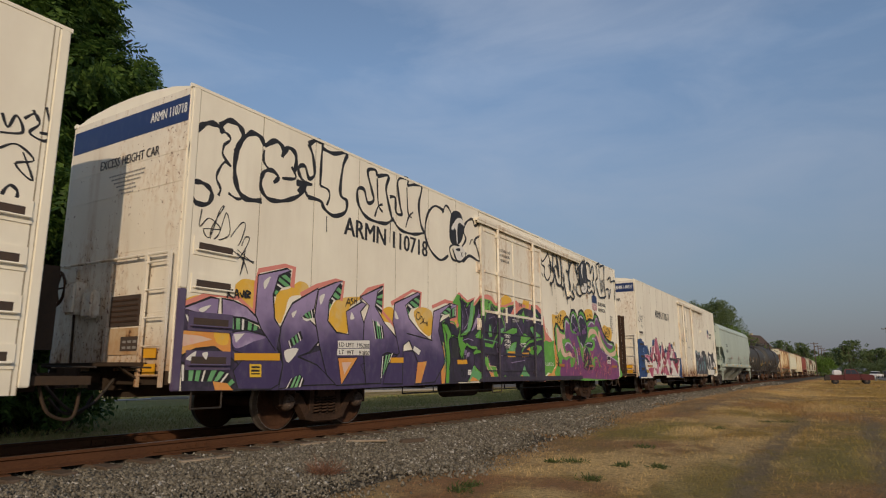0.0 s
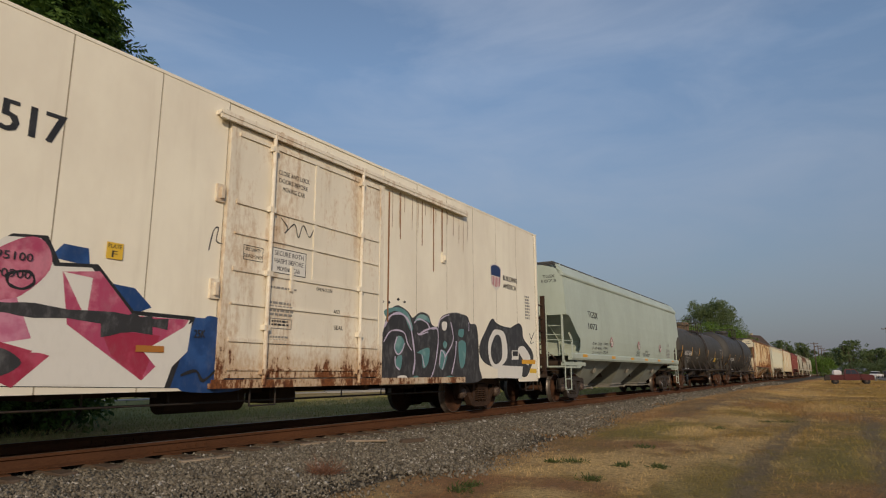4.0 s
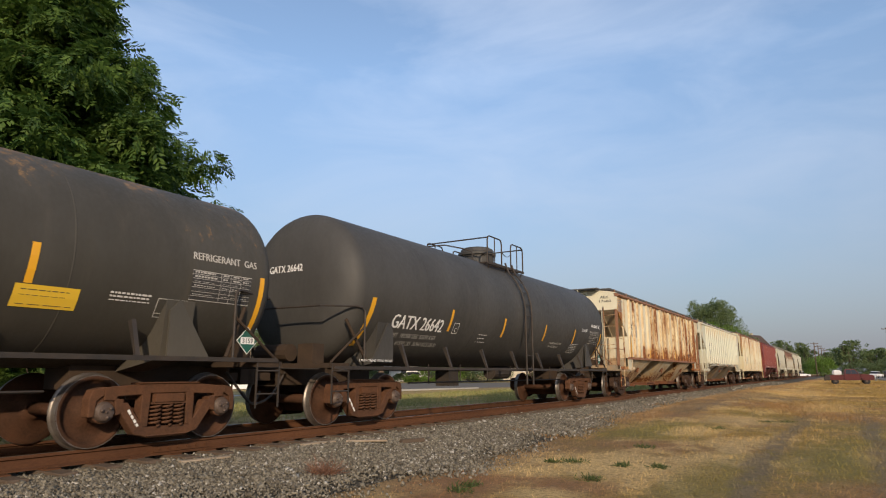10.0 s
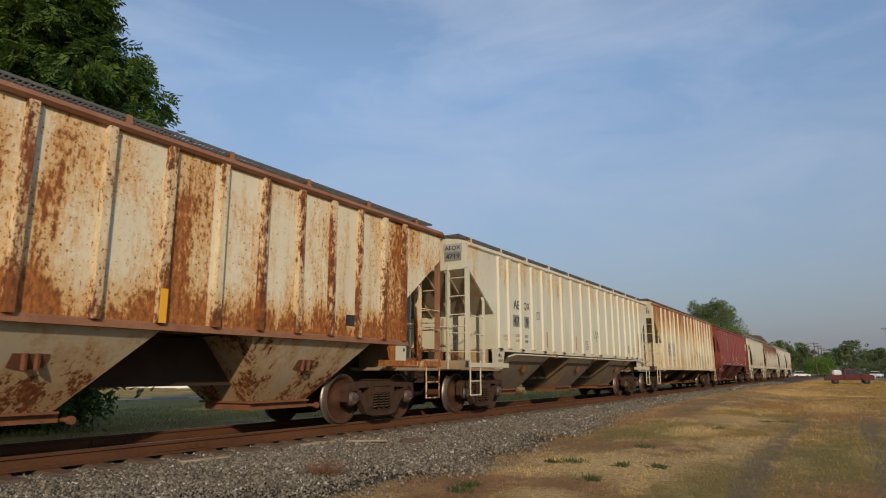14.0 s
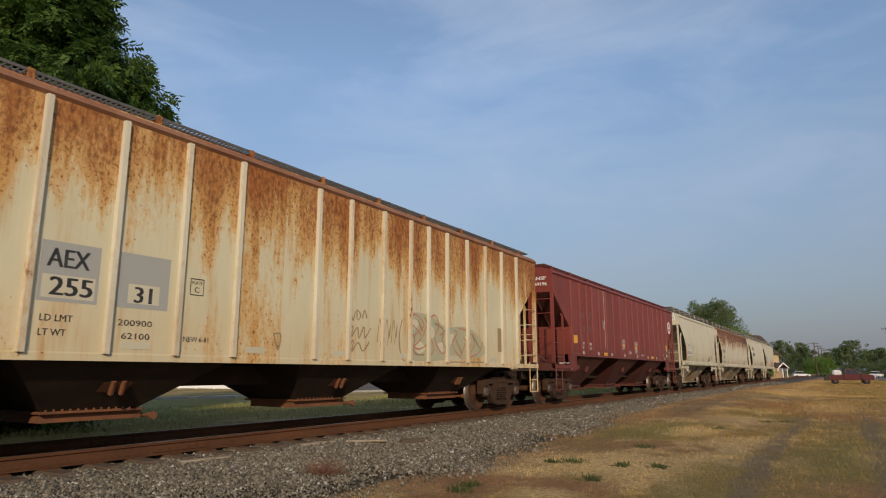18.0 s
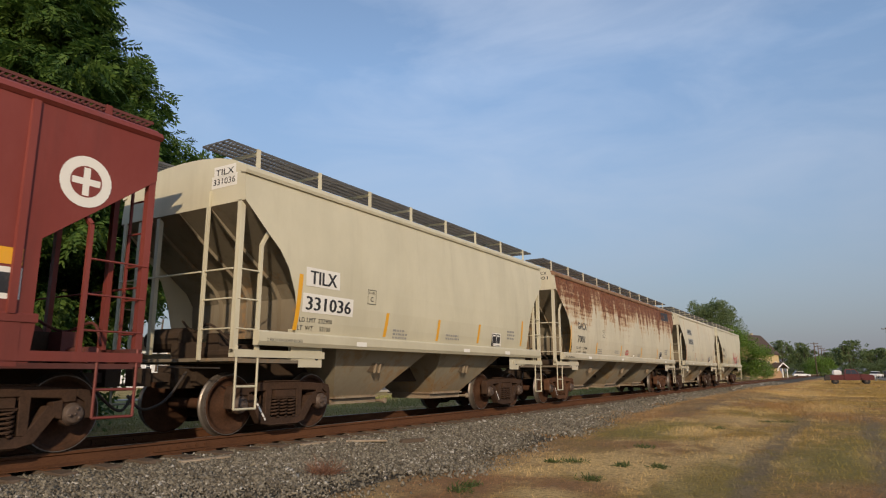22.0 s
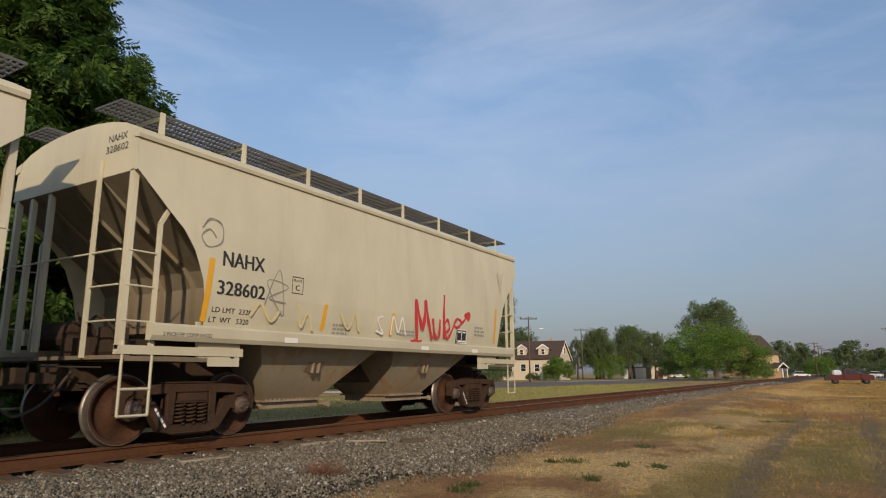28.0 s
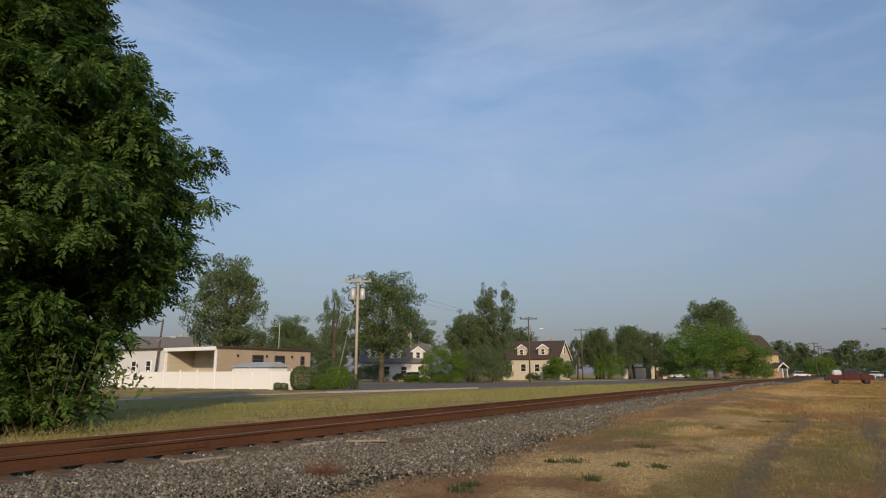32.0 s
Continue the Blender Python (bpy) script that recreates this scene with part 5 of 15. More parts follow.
# ---- rib-side covered hoppers
def rib_hopper(name, label, s0, L, ribs, paint, bay_paint, trucks, gate_mat, eave=4.02, rib_mat=None, chord_mat=None, zlow=1.52, cut_y=1.32, rib_w=0.065, walk_mat=None, zcut=2.40, apex=3.40, posts=10, clean_mat=None, clean=0, rib_d=0.085, end_mat=None, corner_mat=None, sill=0.03, end_posts=(0.90, -0.25, -1.3), lip=0.06, deck_mat=None, top_mat=None):
    """ribs: where the side posts stand along the wagon."""
    car = wagon(name, label, s0, "covered hopper")
    tab = [(zlow, cut_y), (zcut, cut_y), (apex, 0.0)]
    prof = [(1.50, z) for z in (zlow, zcut, apex, eave)]
    body = part("body", hopper_body(L, prof, lerp_cut(tab), 0.20), paint, car)
    for s in (1, -1):
        bm = bmesh.new()
        prism(bm, [(s * 1.42, zlow - 0.05), (s * (1.50 + sill), zlow - 0.05), (s * (1.50 + sill), zlow + 0.03), (s * 1.50, zlow + 0.05)], "y", cut_y - 0.05, L - cut_y + 0.05)
        part("side_sill", bm, chord_mat or paint, car)
        bm = bmesh.new()
        prism(bm, [(s * 1.44, eave - 0.10), (s * (1.50 + lip), eave - 0.10), (s * (1.54 + lip), eave - 0.06), (s * (1.50 + lip), eave + 0.01), (s * 1.40, eave + 0.03)], "y", -0.02, L + 0.02)
        part("top_chord", bm, top_mat or chord_mat or paint, car)
        bm = bmesh.new()
        prism(bm, [(s * 1.50, -rib_w), (s * (1.50 + rib_d), -rib_w * 0.80), (s * (1.50 + rib_d), rib_w * 0.80), (s * 1.50, rib_w)], "z", zlow + 0.035, eave - 0.10)
        rib = finish(bm)
        neat = rib.copy()
        for k, y in enumerate(ribs):
            p = part("side_post", neat if k < clean else rib, clean_mat if k < clean else rib_mat or paint, body)
            p.matrix_basis = pose(0, y, 0)
    bm = bmesh.new()
    box(bm, -0.42, 0.42, 0.5, L - 0.5, eave + 0.10, eave + 0.24)
    t = part("hatch_trough", bm, chord_mat or paint, car)
    for j in range(int(L / 2.2)):
        y = 0.7 + j * 2.2
        part("hatch_cover", soft_box(-0.48, 0.48, y, y + 2.05, eave + 0.24, eave + 0.29, 0.01, 1), chord_mat or paint, t)
    walkway(car, L, eave + 0.24, 0.60, 1.25, walk_mat or GRATING, chord_mat or paint, posts, overhang=0.04, base=0.12)
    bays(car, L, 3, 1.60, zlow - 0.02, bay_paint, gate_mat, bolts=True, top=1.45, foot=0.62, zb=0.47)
    for s in (-1, 1):
        end_gear(car, L, s, paint, 1.12, apex + 0.02, cut_y, gate_mat, posts=end_posts, rail_mat=clean_mat or paint, deck=deck_mat or end_mat, corner_mat=corner_mat)

        def Y(v):
            return v if s < 0 else L - v
        # crossover step at the roof's end, on two sloping struts
        bm = bmesh.new()
        for k in range(9):
            y = Y(-0.45 + 0.42 * k / 8)
            box(bm, -0.85, 0.85, y - 0.008, y + 0.008, eave + 0.20, eave + 0.235)
        for x in (-0.85, 0.0, 0.85):
            box(bm, x - 0.012, x + 0.012, min(Y(-0.46), Y(0.0)), max(Y(-0.46), Y(0.0)), eave + 0.19, eave + 0.24)
        step = part("end_step", bm, walk_mat or GRATING, car, "grated step over the end", kind="stuff")
        for x in (-0.62, 0.05):
            bm = bmesh.new()
            rod(bm, (x, Y(-0.42), eave + 0.19), (x, Y(0.0), eave - 0.22), 0.03, 4)
            part("strut", bm, paint, step)
        # the upright sheet below the slope, and the sloping sheet over it, both stiffened
        ya = Y(cut_y + 0.02)
        bm = bmesh.new()
        box(bm, -1.3, 1.3, ya - 0.015, ya + 0.015, 1.0, zcut)
        # end_mat carries the shade of the recessed end in its base colour
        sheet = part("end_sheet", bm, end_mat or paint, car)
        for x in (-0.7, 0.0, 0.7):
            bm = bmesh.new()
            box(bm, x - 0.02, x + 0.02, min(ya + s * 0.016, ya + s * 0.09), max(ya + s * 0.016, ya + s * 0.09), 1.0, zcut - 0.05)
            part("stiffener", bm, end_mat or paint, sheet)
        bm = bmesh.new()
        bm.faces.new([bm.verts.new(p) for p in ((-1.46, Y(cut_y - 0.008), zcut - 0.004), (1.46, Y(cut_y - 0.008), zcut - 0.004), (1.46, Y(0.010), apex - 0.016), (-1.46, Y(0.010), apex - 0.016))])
        sheet = part("slope_sheet", bm, end_mat or paint, car, "sloping end sheet with shade in its dark colour")
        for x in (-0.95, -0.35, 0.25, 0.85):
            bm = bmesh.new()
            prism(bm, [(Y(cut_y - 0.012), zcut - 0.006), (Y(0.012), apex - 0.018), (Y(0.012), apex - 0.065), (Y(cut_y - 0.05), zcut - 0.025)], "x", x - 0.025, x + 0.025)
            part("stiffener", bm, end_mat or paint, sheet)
    for t in trucks:
        truck(car, t)
    return car


# ---- tank wagons
def tank_car(label, s0, L, trucks, paint, radius=1.37, zc=2.40, ladder_y=7.0, loops=((-1.80, -0.42), (0.17, 1.50)), rail_z=1.13):
    car = wagon("tank_car", label, s0, "tank wagon")
    bm = bmesh.new()
    # shallow heads: the front one set back behind the platform, the rear one close to the end
    arc = [math.pi / 2 * k / 12 for k in range(13)]
    prof = [(0.52 + 0.46 * (1 - math.cos(a)), max(radius * math.sin(a) ** 0.55, 0.01)) for a in arc]
    prof += [(L + 0.08 - 0.40 * (1 - math.cos(a)), max(radius * math.sin(a) ** 0.55, 0.01)) for a in arc[::-1]]
    lathe(bm, prof, "y", 48, (0, 0, zc))
    shell = part("tank_shell", bm, paint, car, smooth=True)
    for k in range(1, 6):
        seams = bmesh.new()
        y = 0.95 + (L - 1.9) * k / 6
        lathe(seams, [(y - 0.012, radius), (y - 0.008, radius + 0.002), (y + 0.008, radius + 0.002), (y + 0.012, radius)], "y", 48, (0, 0, zc))
        part("weld_seam", seams, paint, shell, smooth=True)
    dome_y = ladder_y
    zt = zc + radius
    bm = bmesh.new()
    lathe(bm, [(zt - 0.12, 0.50), (zt + 0.22, 0.50), (zt + 0.23, 0.56), (zt + 0.30, 0.56), (zt + 0.33, 0.50), (zt + 0.42, 0.47), (zt + 0.46, 0.40), (zt + 0.47, 0.02)], "z", 24, (0, dome_y - 0.05, 0))
    dome = part("dome", bm, paint, car, "bolted manway and valve housing", smooth=False)
    for k in range(10):
        a = k * math.pi / 5
        bm = bmesh.new()
        rod(bm, (0.53 * math.cos(a), dome_y - 0.05 + 0.53 * math.sin(a), zt + 0.19), (0.53 * math.cos(a), dome_y - 0.05 + 0.53 * math.sin(a), zt + 0.35), 0.022, 5)
        part("bolt", bm, BLACK_STEEL, dome)
    half = 0.98
    y_front, y_back = dome_y + loops[0][0], dome_y + loops[1][1]
    for s in (1, -1):
        plat = bmesh.new()
        xa, xb = s * 0.60, s * (half + 0.02)
        for k in range(40):
            y = y_front + (y_back - y_front) * k / 39
            box(plat, min(xa, xb), max(xa, xb), y - 0.006, y + 0.006, zt - 0.20, zt - 0.175)
        for x in (xa, xb):
            box(plat, x - 0.02, x + 0.02, y_front, y_back, zt - 0.24, zt - 0.17)
        for y in (y_front + 0.1, (y_front + y_back) / 2, y_back - 0.1):
            rod(plat, (xb - s * 0.02, y, zt - 0.22), (s * 0.9, y, zt - 0.46), 0.018, 5)
        part("platform", plat, BLACK_STEEL, car, "black grated top platform")
        # two guard hoops a side, one before and one behind the ladder
        x, z0, z1 = s * half, zt - 0.22, zt + 0.55
        for ya, yb in loops:
            bm = bmesh.new()
            ya, yb = dome_y + ya, dome_y + yb
            tube(bm, [(x, ya, z0), (x, ya, z1 - 0.12), (x, ya + 0.04, z1 - 0.03), (x, ya + 0.12, z1), (x, yb - 0.12, z1), (x, yb - 0.04, z1 - 0.03), (x, yb, z1 - 0.12), (x, yb, z0)], 0.021, 6)
            rod(bm, (x, (ya + yb) / 2, z0), (x, (ya + yb) / 2, z1), 0.016, 6)
            if yb - ya > 1.0:
                rod(bm, (x, ya, (z0 + z1) / 2), (x, ya + 0.30, (z0 + z1) / 2), 0.014, 6)
            part("handrail", bm, BLACK_STEEL, car)
        bm = bmesh.new()
        a, b = dome_y + loops[0][1], dome_y + loops[1][0]
        tube(bm, [(x, a + (b - a) * k / 6, z1 - 0.33 - 0.10 * math.sin(math.pi * k / 6)) for k in range(7)], 0.010, 5)
        part("guard_chain", bm, BLACK_STEEL, car)
    for y in (y_front + 0.02, y_back - 0.02):
        bm = bmesh.new()
        rod(bm, (-half, y, zt + 0.50), (half, y, zt + 0.50), 0.019, 6)
        part("handrail", bm, BLACK_STEEL, car)
    bm = bmesh.new()
    yf = y_front - 0.75
    tube(bm, [(-0.62, yf, zt - 0.12), (-0.62, yf, zt + 0.20), (-0.58, yf + 0.03, zt + 0.27), (0.0, yf + 0.12, zt + 0.27), (0.35, yf + 0.5, zt + 0.20), (0.52, y_front - 0.05, zt + 0.14), (0.55, y_front, zt - 0.15)], 0.018, 6)
    part("front_rail", bm, BLACK_STEEL, car)
    # side ladder that bends round the shell
    flanks = {1: bmesh.new(), -1: bmesh.new()}
    for dy in (-0.21, 0.21):
        arc = [(1.0 + 0.0, ladder_y + dy, zt - 0.08)] + [((radius + 0.09) * math.cos(a), ladder_y + dy, zc + (radius + 0.09) * math.sin(a)) for a in (radians(46), radians(34), radians(22), radians(10), radians(0))] + [(radius + 0.09, ladder_y + dy, 1.15), (radius + 0.09, ladder_y + dy, 0.62)]
        tube(flanks[1], arc, 0.026, 6)
        tube(flanks[-1], [(-p[0], p[1], p[2]) for p in arc], 0.026, 6)
    for k in range(9):
        if k < 4:
            a = radians(44 - 12 * k)
            x, z = (radius + 0.09) * math.cos(a), zc + (radius + 0.09) * math.sin(a)
        else:
            x, z = radius + 0.09, zc - 0.1 - (k - 4) * 0.36
        for s in (1, -1):
            rod(flanks[s], (s * x, ladder_y - 0.21, z), (s * x, ladder_y + 0.21, z), 0.016, 6)
    for s in (1, -1):
        part("ladder", flanks[s], BLACK_STEEL, car)
    # walkway rail, saddles, end frames
    bm = bmesh.new()
    for s in (1, -1):
        box(bm, min(s * 1.36, s * 1.52), max(s * 1.36, s * 1.52), 0.1, L - 0.1, rail_z - 0.04, rail_z + 0.02)
        for k in range(7):
            y = 2.4 + (L - 4.8) * k / 6
            prism(bm, [(s * 1.42, rail_z), (s * 1.46, rail_z), (s * 1.30, rail_z + 0.48), (s * 1.22, rail_z + 0.46)], "y", y - 0.03, y + 0.03)
    part("side_rail", bm, BLACK_STEEL, car)
    for y, s in ((1.75, 1), (L - 1.75, -1)):
        for sx in (1, -1):
            bm = bmesh.new()
            prism(bm, [(sx * 0.3, 0.95), (sx * 1.25, 1.12), (sx * 1.34, 1.9), (sx * 1.05, 1.5), (sx * 0.6, 1.2)], "y", y - 0.22, y + 0.22)
            prism(bm, [(y - 0.45, 1.15), (y + 0.2, 1.15), (y + 0.2, 1.75), (y + 0.05, 1.9)] if s > 0 else [(y + 0.45, 1.15), (y - 0.2, 1.15), (y - 0.2, 1.75), (y - 0.05, 1.9)], "x", sx * 1.36, sx * 1.40)
            part("saddle", bm, paint, car)
        ye = 0.0 if s > 0 else L

        def Y(v):
            return ye + s * v
        bm = bmesh.new()
        box(bm, -1.5, 1.5, min(Y(0), Y(0.5)), max(Y(0), Y(0.5)), 1.02, 1.10)
        box(bm, -0.3, 0.3, min(Y(0), Y(2.6)), max(Y(0), Y(2.6)), 0.72, 1.08)
        for sx in (1, -1):
            rod(bm, (sx * 1.30, Y(0.62), 1.9), (sx * 1.45, Y(1.05), 1.15), 0.03, 6)
            rod(bm, (sx * 1.46, Y(0.05), 1.1), (sx * 1.46, Y(0.95), 1.75), 0.022, 6)
        part("end_sill", bm, UNDER, car)
        bm = bmesh.new()
        for sx in (1, -1):
            tube(bm, [(sx * 1.48, Y(0.95), 1.1), (sx * 1.48, Y(0.95), 2.05), (sx * 1.46, Y(0.90), 2.12), (sx * 1.40, Y(0.80), 2.14), (sx * 1.2, Y(0.05), 2.10), (0, Y(-0.02), 2.10)], 0.020, 6)
            ladder(bm, sx * 1.5, Y(0.06), Y(0.5), 0.42, 1.1, 2, stile=0.016)
        part("grab_rail", bm, BLACK_STEEL, car)
        bm = bmesh.new()
        rod(bm, (-0.5, Y(0.28), 1.3), (0.3, Y(0.28), 1.3), 0.16, 12)
        box(bm, 0.6, 0.95, min(Y(0.15), Y(0.45)), max(Y(0.15), Y(0.45)), 1.1, 1.45)
        part("brake_gear", bm, UNDER, car)
        coupler(car, Y(0.0), -s, UNDER)
    bm = bmesh.new()
    for k in range(6):
        y = 4.0 + k * (L - 8.0) / 5
        rod(bm, (0.9, y, 1.12), (0.9, y, 0.72), 0.014, 5)
    rod(bm, (0.9, 3.2, 0.72), (0.9, L - 3.2, 0.72), 0.018, 6)
    rod(bm, (0.2, L * 0.55, 0.95), (0.2, L * 0.55 + 1.0, 0.95), 0.2, 12)
    box(bm, -0.2, 0.2, L * 0.4, L * 0.4 + 0.5, 0.6, 1.02)
    part("brake_rigging", bm, BLACK_STEEL, car)
    for t in trucks:
        truck(car, t, TRUCK_RUST, marks=True)
    return car
# ---- insulated box wagons
REEFER_WHITE = car_paint("reefer_white", (0.81, 0.755, 0.625), (0.30, 0.22, 0.12), rust=0.0, streak=0.10, shift=1.0, rough=0.45, low=0.6, dirt=0.12)
REEFER_DOOR = car_paint("reefer_door_white", (0.75, 0.70, 0.58), (0.26, 0.16, 0.08), rust=0.22, streak=0.34, shift=4.0, rough=0.5, low=0.75, dirt=0.34, rust_low=0.12)
REEFER_END = car_paint("reefer_end_white", (0.70, 0.65, 0.55), (0.35, 0.18, 0.07), rust=0.20, streak=0.32, shift=7.0, rough=0.5, low=0.9, dirt=0.55, rust_low=0.10, speck=0.3)
BAND_BLUE = ink("band_blue", (0.012, 0.030, 0.115), 0.4, 0.15)
GRILLE_DARK = surface("grille_dark", (0.045, 0.036, 0.030), (0.08, 0.05, 0.035), 5.0, 0.7)


REEFER_RUST = car_paint("reefer_rusty_hatch", (0.52, 0.40, 0.26), (0.30, 0.13, 0.05), rust=0.55, streak=0.5, shift=9.0, rough=0.6, low=0.9, dirt=0.5)
SEAM_SHADE_DIRT = surface("seam_shade_dirt", (0.27, 0.23, 0.165), (0.40, 0.34, 0.25), 3.0, 0.9)
END_SHEETS = []


def reefer(label, s0, number, vents_front=True, L=19.65, low_mat=None, pocket_mat=None, pocket_up=0.0, rear_post=0.62):
    car = wagon("box_car", label, s0, "box wagon")
    H, X = 4.93, 1.50
    bm = bmesh.new()
    prism(bm, [(-X, 0.80), (X, 0.80), (X, H), (1.05, H + 0.10), (0.5, H + 0.155), (0, H + 0.17), (-0.5, H + 0.155), (-1.05, H + 0.10), (-X, H)], "y", 0.0, L)
    body = part("body", bm, REEFER_WHITE, car)
    d0, d1 = 8.40, 12.15          # door opening
    # side sheets with fine joints
    edges = [0.12] + [0.12 + 1.19 * k for k in range(1, 7)] + [d0 - 0.02]
    edges2 = [d1 + 0.02] + [d1 + 1.22 * k for k in range(1, 7)] + [L - 0.12]
    for es in (edges, edges2):
        for a, b in zip(es, es[1:]):
            for s in (1, -1):
                bm = bmesh.new()
                zb = 0.80 if 1.7 < (a + b) / 2 < 5.3 or L - 4.9 < (a + b) / 2 < L - 1.3 else 0.70
                box(bm, min(s * X, s * (X + 0.014)), max(s * X, s * (X + 0.014)), a + 0.009, b - 0.009, zb, H - 0.015)
                part("side_sheet", bm, REEFER_WHITE, body)
                # a thin dark strip draws the joint's shadow line and its dirt
                bm = bmesh.new()
                box(bm, min(s * X, s * (X + 0.0152)), max(s * X, s * (X + 0.0152)), b - 0.008, b + 0.002, zb, H - 0.02)
                part("joint", bm, SEAM_SHADE_DIRT, body)
    for s in (1, -1):
        bm = bmesh.new()
        prism(bm, [(s * 1.44, H - 0.02), (s * 1.522, H - 0.02), (s * 1.522, H + 0.025), (s * 1.46, H + 0.05)], "y", -0.02, L + 0.02)
        part("roof_edge", bm, REEFER_WHITE, car)
        for y in (0.0, L - 0.12):
            zp = 2.05 + pocket_up if pocket_mat and y == 0.0 else 0.78
            bm = soft_box(min(s * 1.47, s * 1.53), max(s * 1.47, s * 1.53), y, y + 0.12, zp, H - 0.02, 0.012)
            post = part("corner_post", bm, REEFER_WHITE, car)
            if zp > 1.0:
                bm = soft_box(min(s * 1.47, s * 1.53), max(s * 1.47, s * 1.53), y, y + 0.12, 0.70, zp, 0.012)
                part("painted_foot", bm, pocket_mat, post)
    # plug door
    for s in (1, -1):
        x = s * (X + 0.02)

        def bx(bm, a, b, y0, y1, z0, z1):
            box(bm, min(s * a, s * b), max(s * a, s * b), y0, y1, z0, z1)
        bm = bmesh.new()
        bx(bm, X - 0.02, X + 0.06, d0 + 0.12, d1 - 0.12, 0.86, 4.58)
        door = part("door", bm, REEFER_DOOR, car, "sliding plug door with locking rods")
        for z in (0.98, 1.40, 1.92, 2.42, 2.95, 3.42, 4.46):
            bm = bmesh.new()
            t = 0.030 if z in (2.42, 3.42, 4.46, 1.40) else 0.014
            bx(bm, X + 0.06, X + 0.085, d0 + 0.16, d1 - 0.16, z - t, z + t)
            part("door_rib", bm, low_mat if low_mat and z < 2.2 else REEFER_DOOR, door)
        bm = bmesh.new()
        bx(bm, X + 0.06, X + 0.078, d0 + 1.80, d0 + 1.87, 2.45, 4.5)
        part("door_divider", bm, REEFER_DOOR, door)
        for y in (9.21, 11.42):
            for za, zb, m in ((0.76, 2.30, low_mat or REEFER_DOOR), (2.30, 4.66, REEFER_DOOR)):
                bm = bmesh.new()
                rod(bm, (s * (X + 0.12), y, za), (s * (X + 0.12), y, zb), 0.034, 10)
                for z in (0.95, 1.6, 2.42, 3.42, 4.4):
                    if za < z < zb:
                        bx(bm, X + 0.05, X + 0.15, y - 0.06, y + 0.06, z - 0.04, z + 0.04)
                part("locking_rod", bm, m, door)
        for y in (d0, d1 - 0.12):
            bm = bmesh.new()
            bx(bm, X, X + 0.07, y, y + 0.12, 2.30 if low_mat else 0.80, 4.62)
            post = part("door_post", bm, REEFER_DOOR, car)
            if low_mat:
                bm = bmesh.new()
                bx(bm, X, X + 0.07, y, y + 0.12, 0.80, 2.30)
                part("painted_foot", bm, low_mat, post)
        bm = bmesh.new()
        bx(bm, X, X + 0.15, d0 - 0.25, 15.36, 4.64, 4.70)
        bx(bm, X + 0.10, X + 0.14, d0 - 0.25, 15.36, 4.58, 4.66)
        for k in range(14):
            y = d0 - 0.15 + k * 0.54
            bx(bm, X, X + 0.13, y, y + 0.05, 4.60, 4.73)
        part("door_rail", bm, REEFER_DOOR, car, "rusty upper door track")
        bm = bmesh.new()
        bx(bm, X, X + 0.12, d0 - 0.1, 15.2, 0.72, 0.79)
        bx(bm, X + 0.08, X + 0.12, d0 - 0.1, 15.2, 0.79, 0.84)
        part("door_track", bm, low_mat or REEFER_DOOR, car)
        for y, z, h in ((d0 + 1.25, 2.15, 0.5), (d0 - 0.18, 3.35, 0.26), (d0 - 0.18, 1.95, 0.28), (d1 + 2.2, 3.35, 0.22)):
            bm = bmesh.new()
            bx(bm, X + 0.015, X + 0.05, y, y + 0.15, z, z + h)
            bx(bm, X + 0.05, X + 0.10, y + 0.05, y + 0.10, z + 0.05, z + h - 0.05)
            part("latch", bm, REEFER_DOOR, car)
        # hand holds set into pressed pockets at one corner
        for z in (1.10, 1.62, 2.14, 2.66):
            y = 0.18 if vents_front else L - 0.92
            bm = bmesh.new()
            bx(bm, X + 0.012, X + 0.028, y, y + 0.74, z - 0.13, z + 0.13)
            fr = part("step_pocket", bm, pocket_mat if pocket_mat and z < 2.0 + pocket_up else REEFER_WHITE, body)
            bm = bmesh.new()
            bx(bm, X + 0.026, X + 0.031, y + 0.08, y + 0.66, z - 0.06, z + 0.05)
            part("recess", bm, GRILLE_DARK, fr)
            bm = bmesh.new()
            rod(bm, (s * (X + 0.06), y + 0.04, z - 0.06), (s * (X + 0.06), y + 0.70, z - 0.06), 0.014, 6)
            rod(bm, (s * (X + 0.02), y + 0.04, z - 0.06), (s * (X + 0.06), y + 0.04, z - 0.06), 0.014, 6)
            rod(bm, (s * (X + 0.02), y + 0.70, z - 0.06), (s * (X + 0.06), y + 0.70, z - 0.06), 0.014, 6)
            part("grab_iron", bm, pocket_mat if pocket_mat and z < 2.0 + pocket_up else REEFER_WHITE, fr)
    # the end that meets the eye first
    bm = bmesh.new()
    box(bm, -1.46, 1.46, -0.012, 0.0, 0.95, H - 0.02)
    e = part("end_sheet", bm, REEFER_END, car)
    for z in (1.75, 2.65, 3.55, 4.0):
        bm = bmesh.new()
        box(bm, -1.46, 1.46, -0.0165, -0.012, z - 0.006, z + 0.006)
        part("joint", bm, REEFER_END, e)
    bm = bmesh.new()
    box(bm, -1.46, 1.46, -0.016, -0.012, 4.42, 4.80)
    part("blue_band", bm, BAND_BLUE, e, "dark blue painted band")
    END_SHEETS.append((e, number))
    for k in range(6):
        bm = bmesh.new()
        bars(bm, -0.35 + 0.07 * k, 3.86 - k * 0.062, 1.0 - 0.13 * k, 0.024, 0.0)
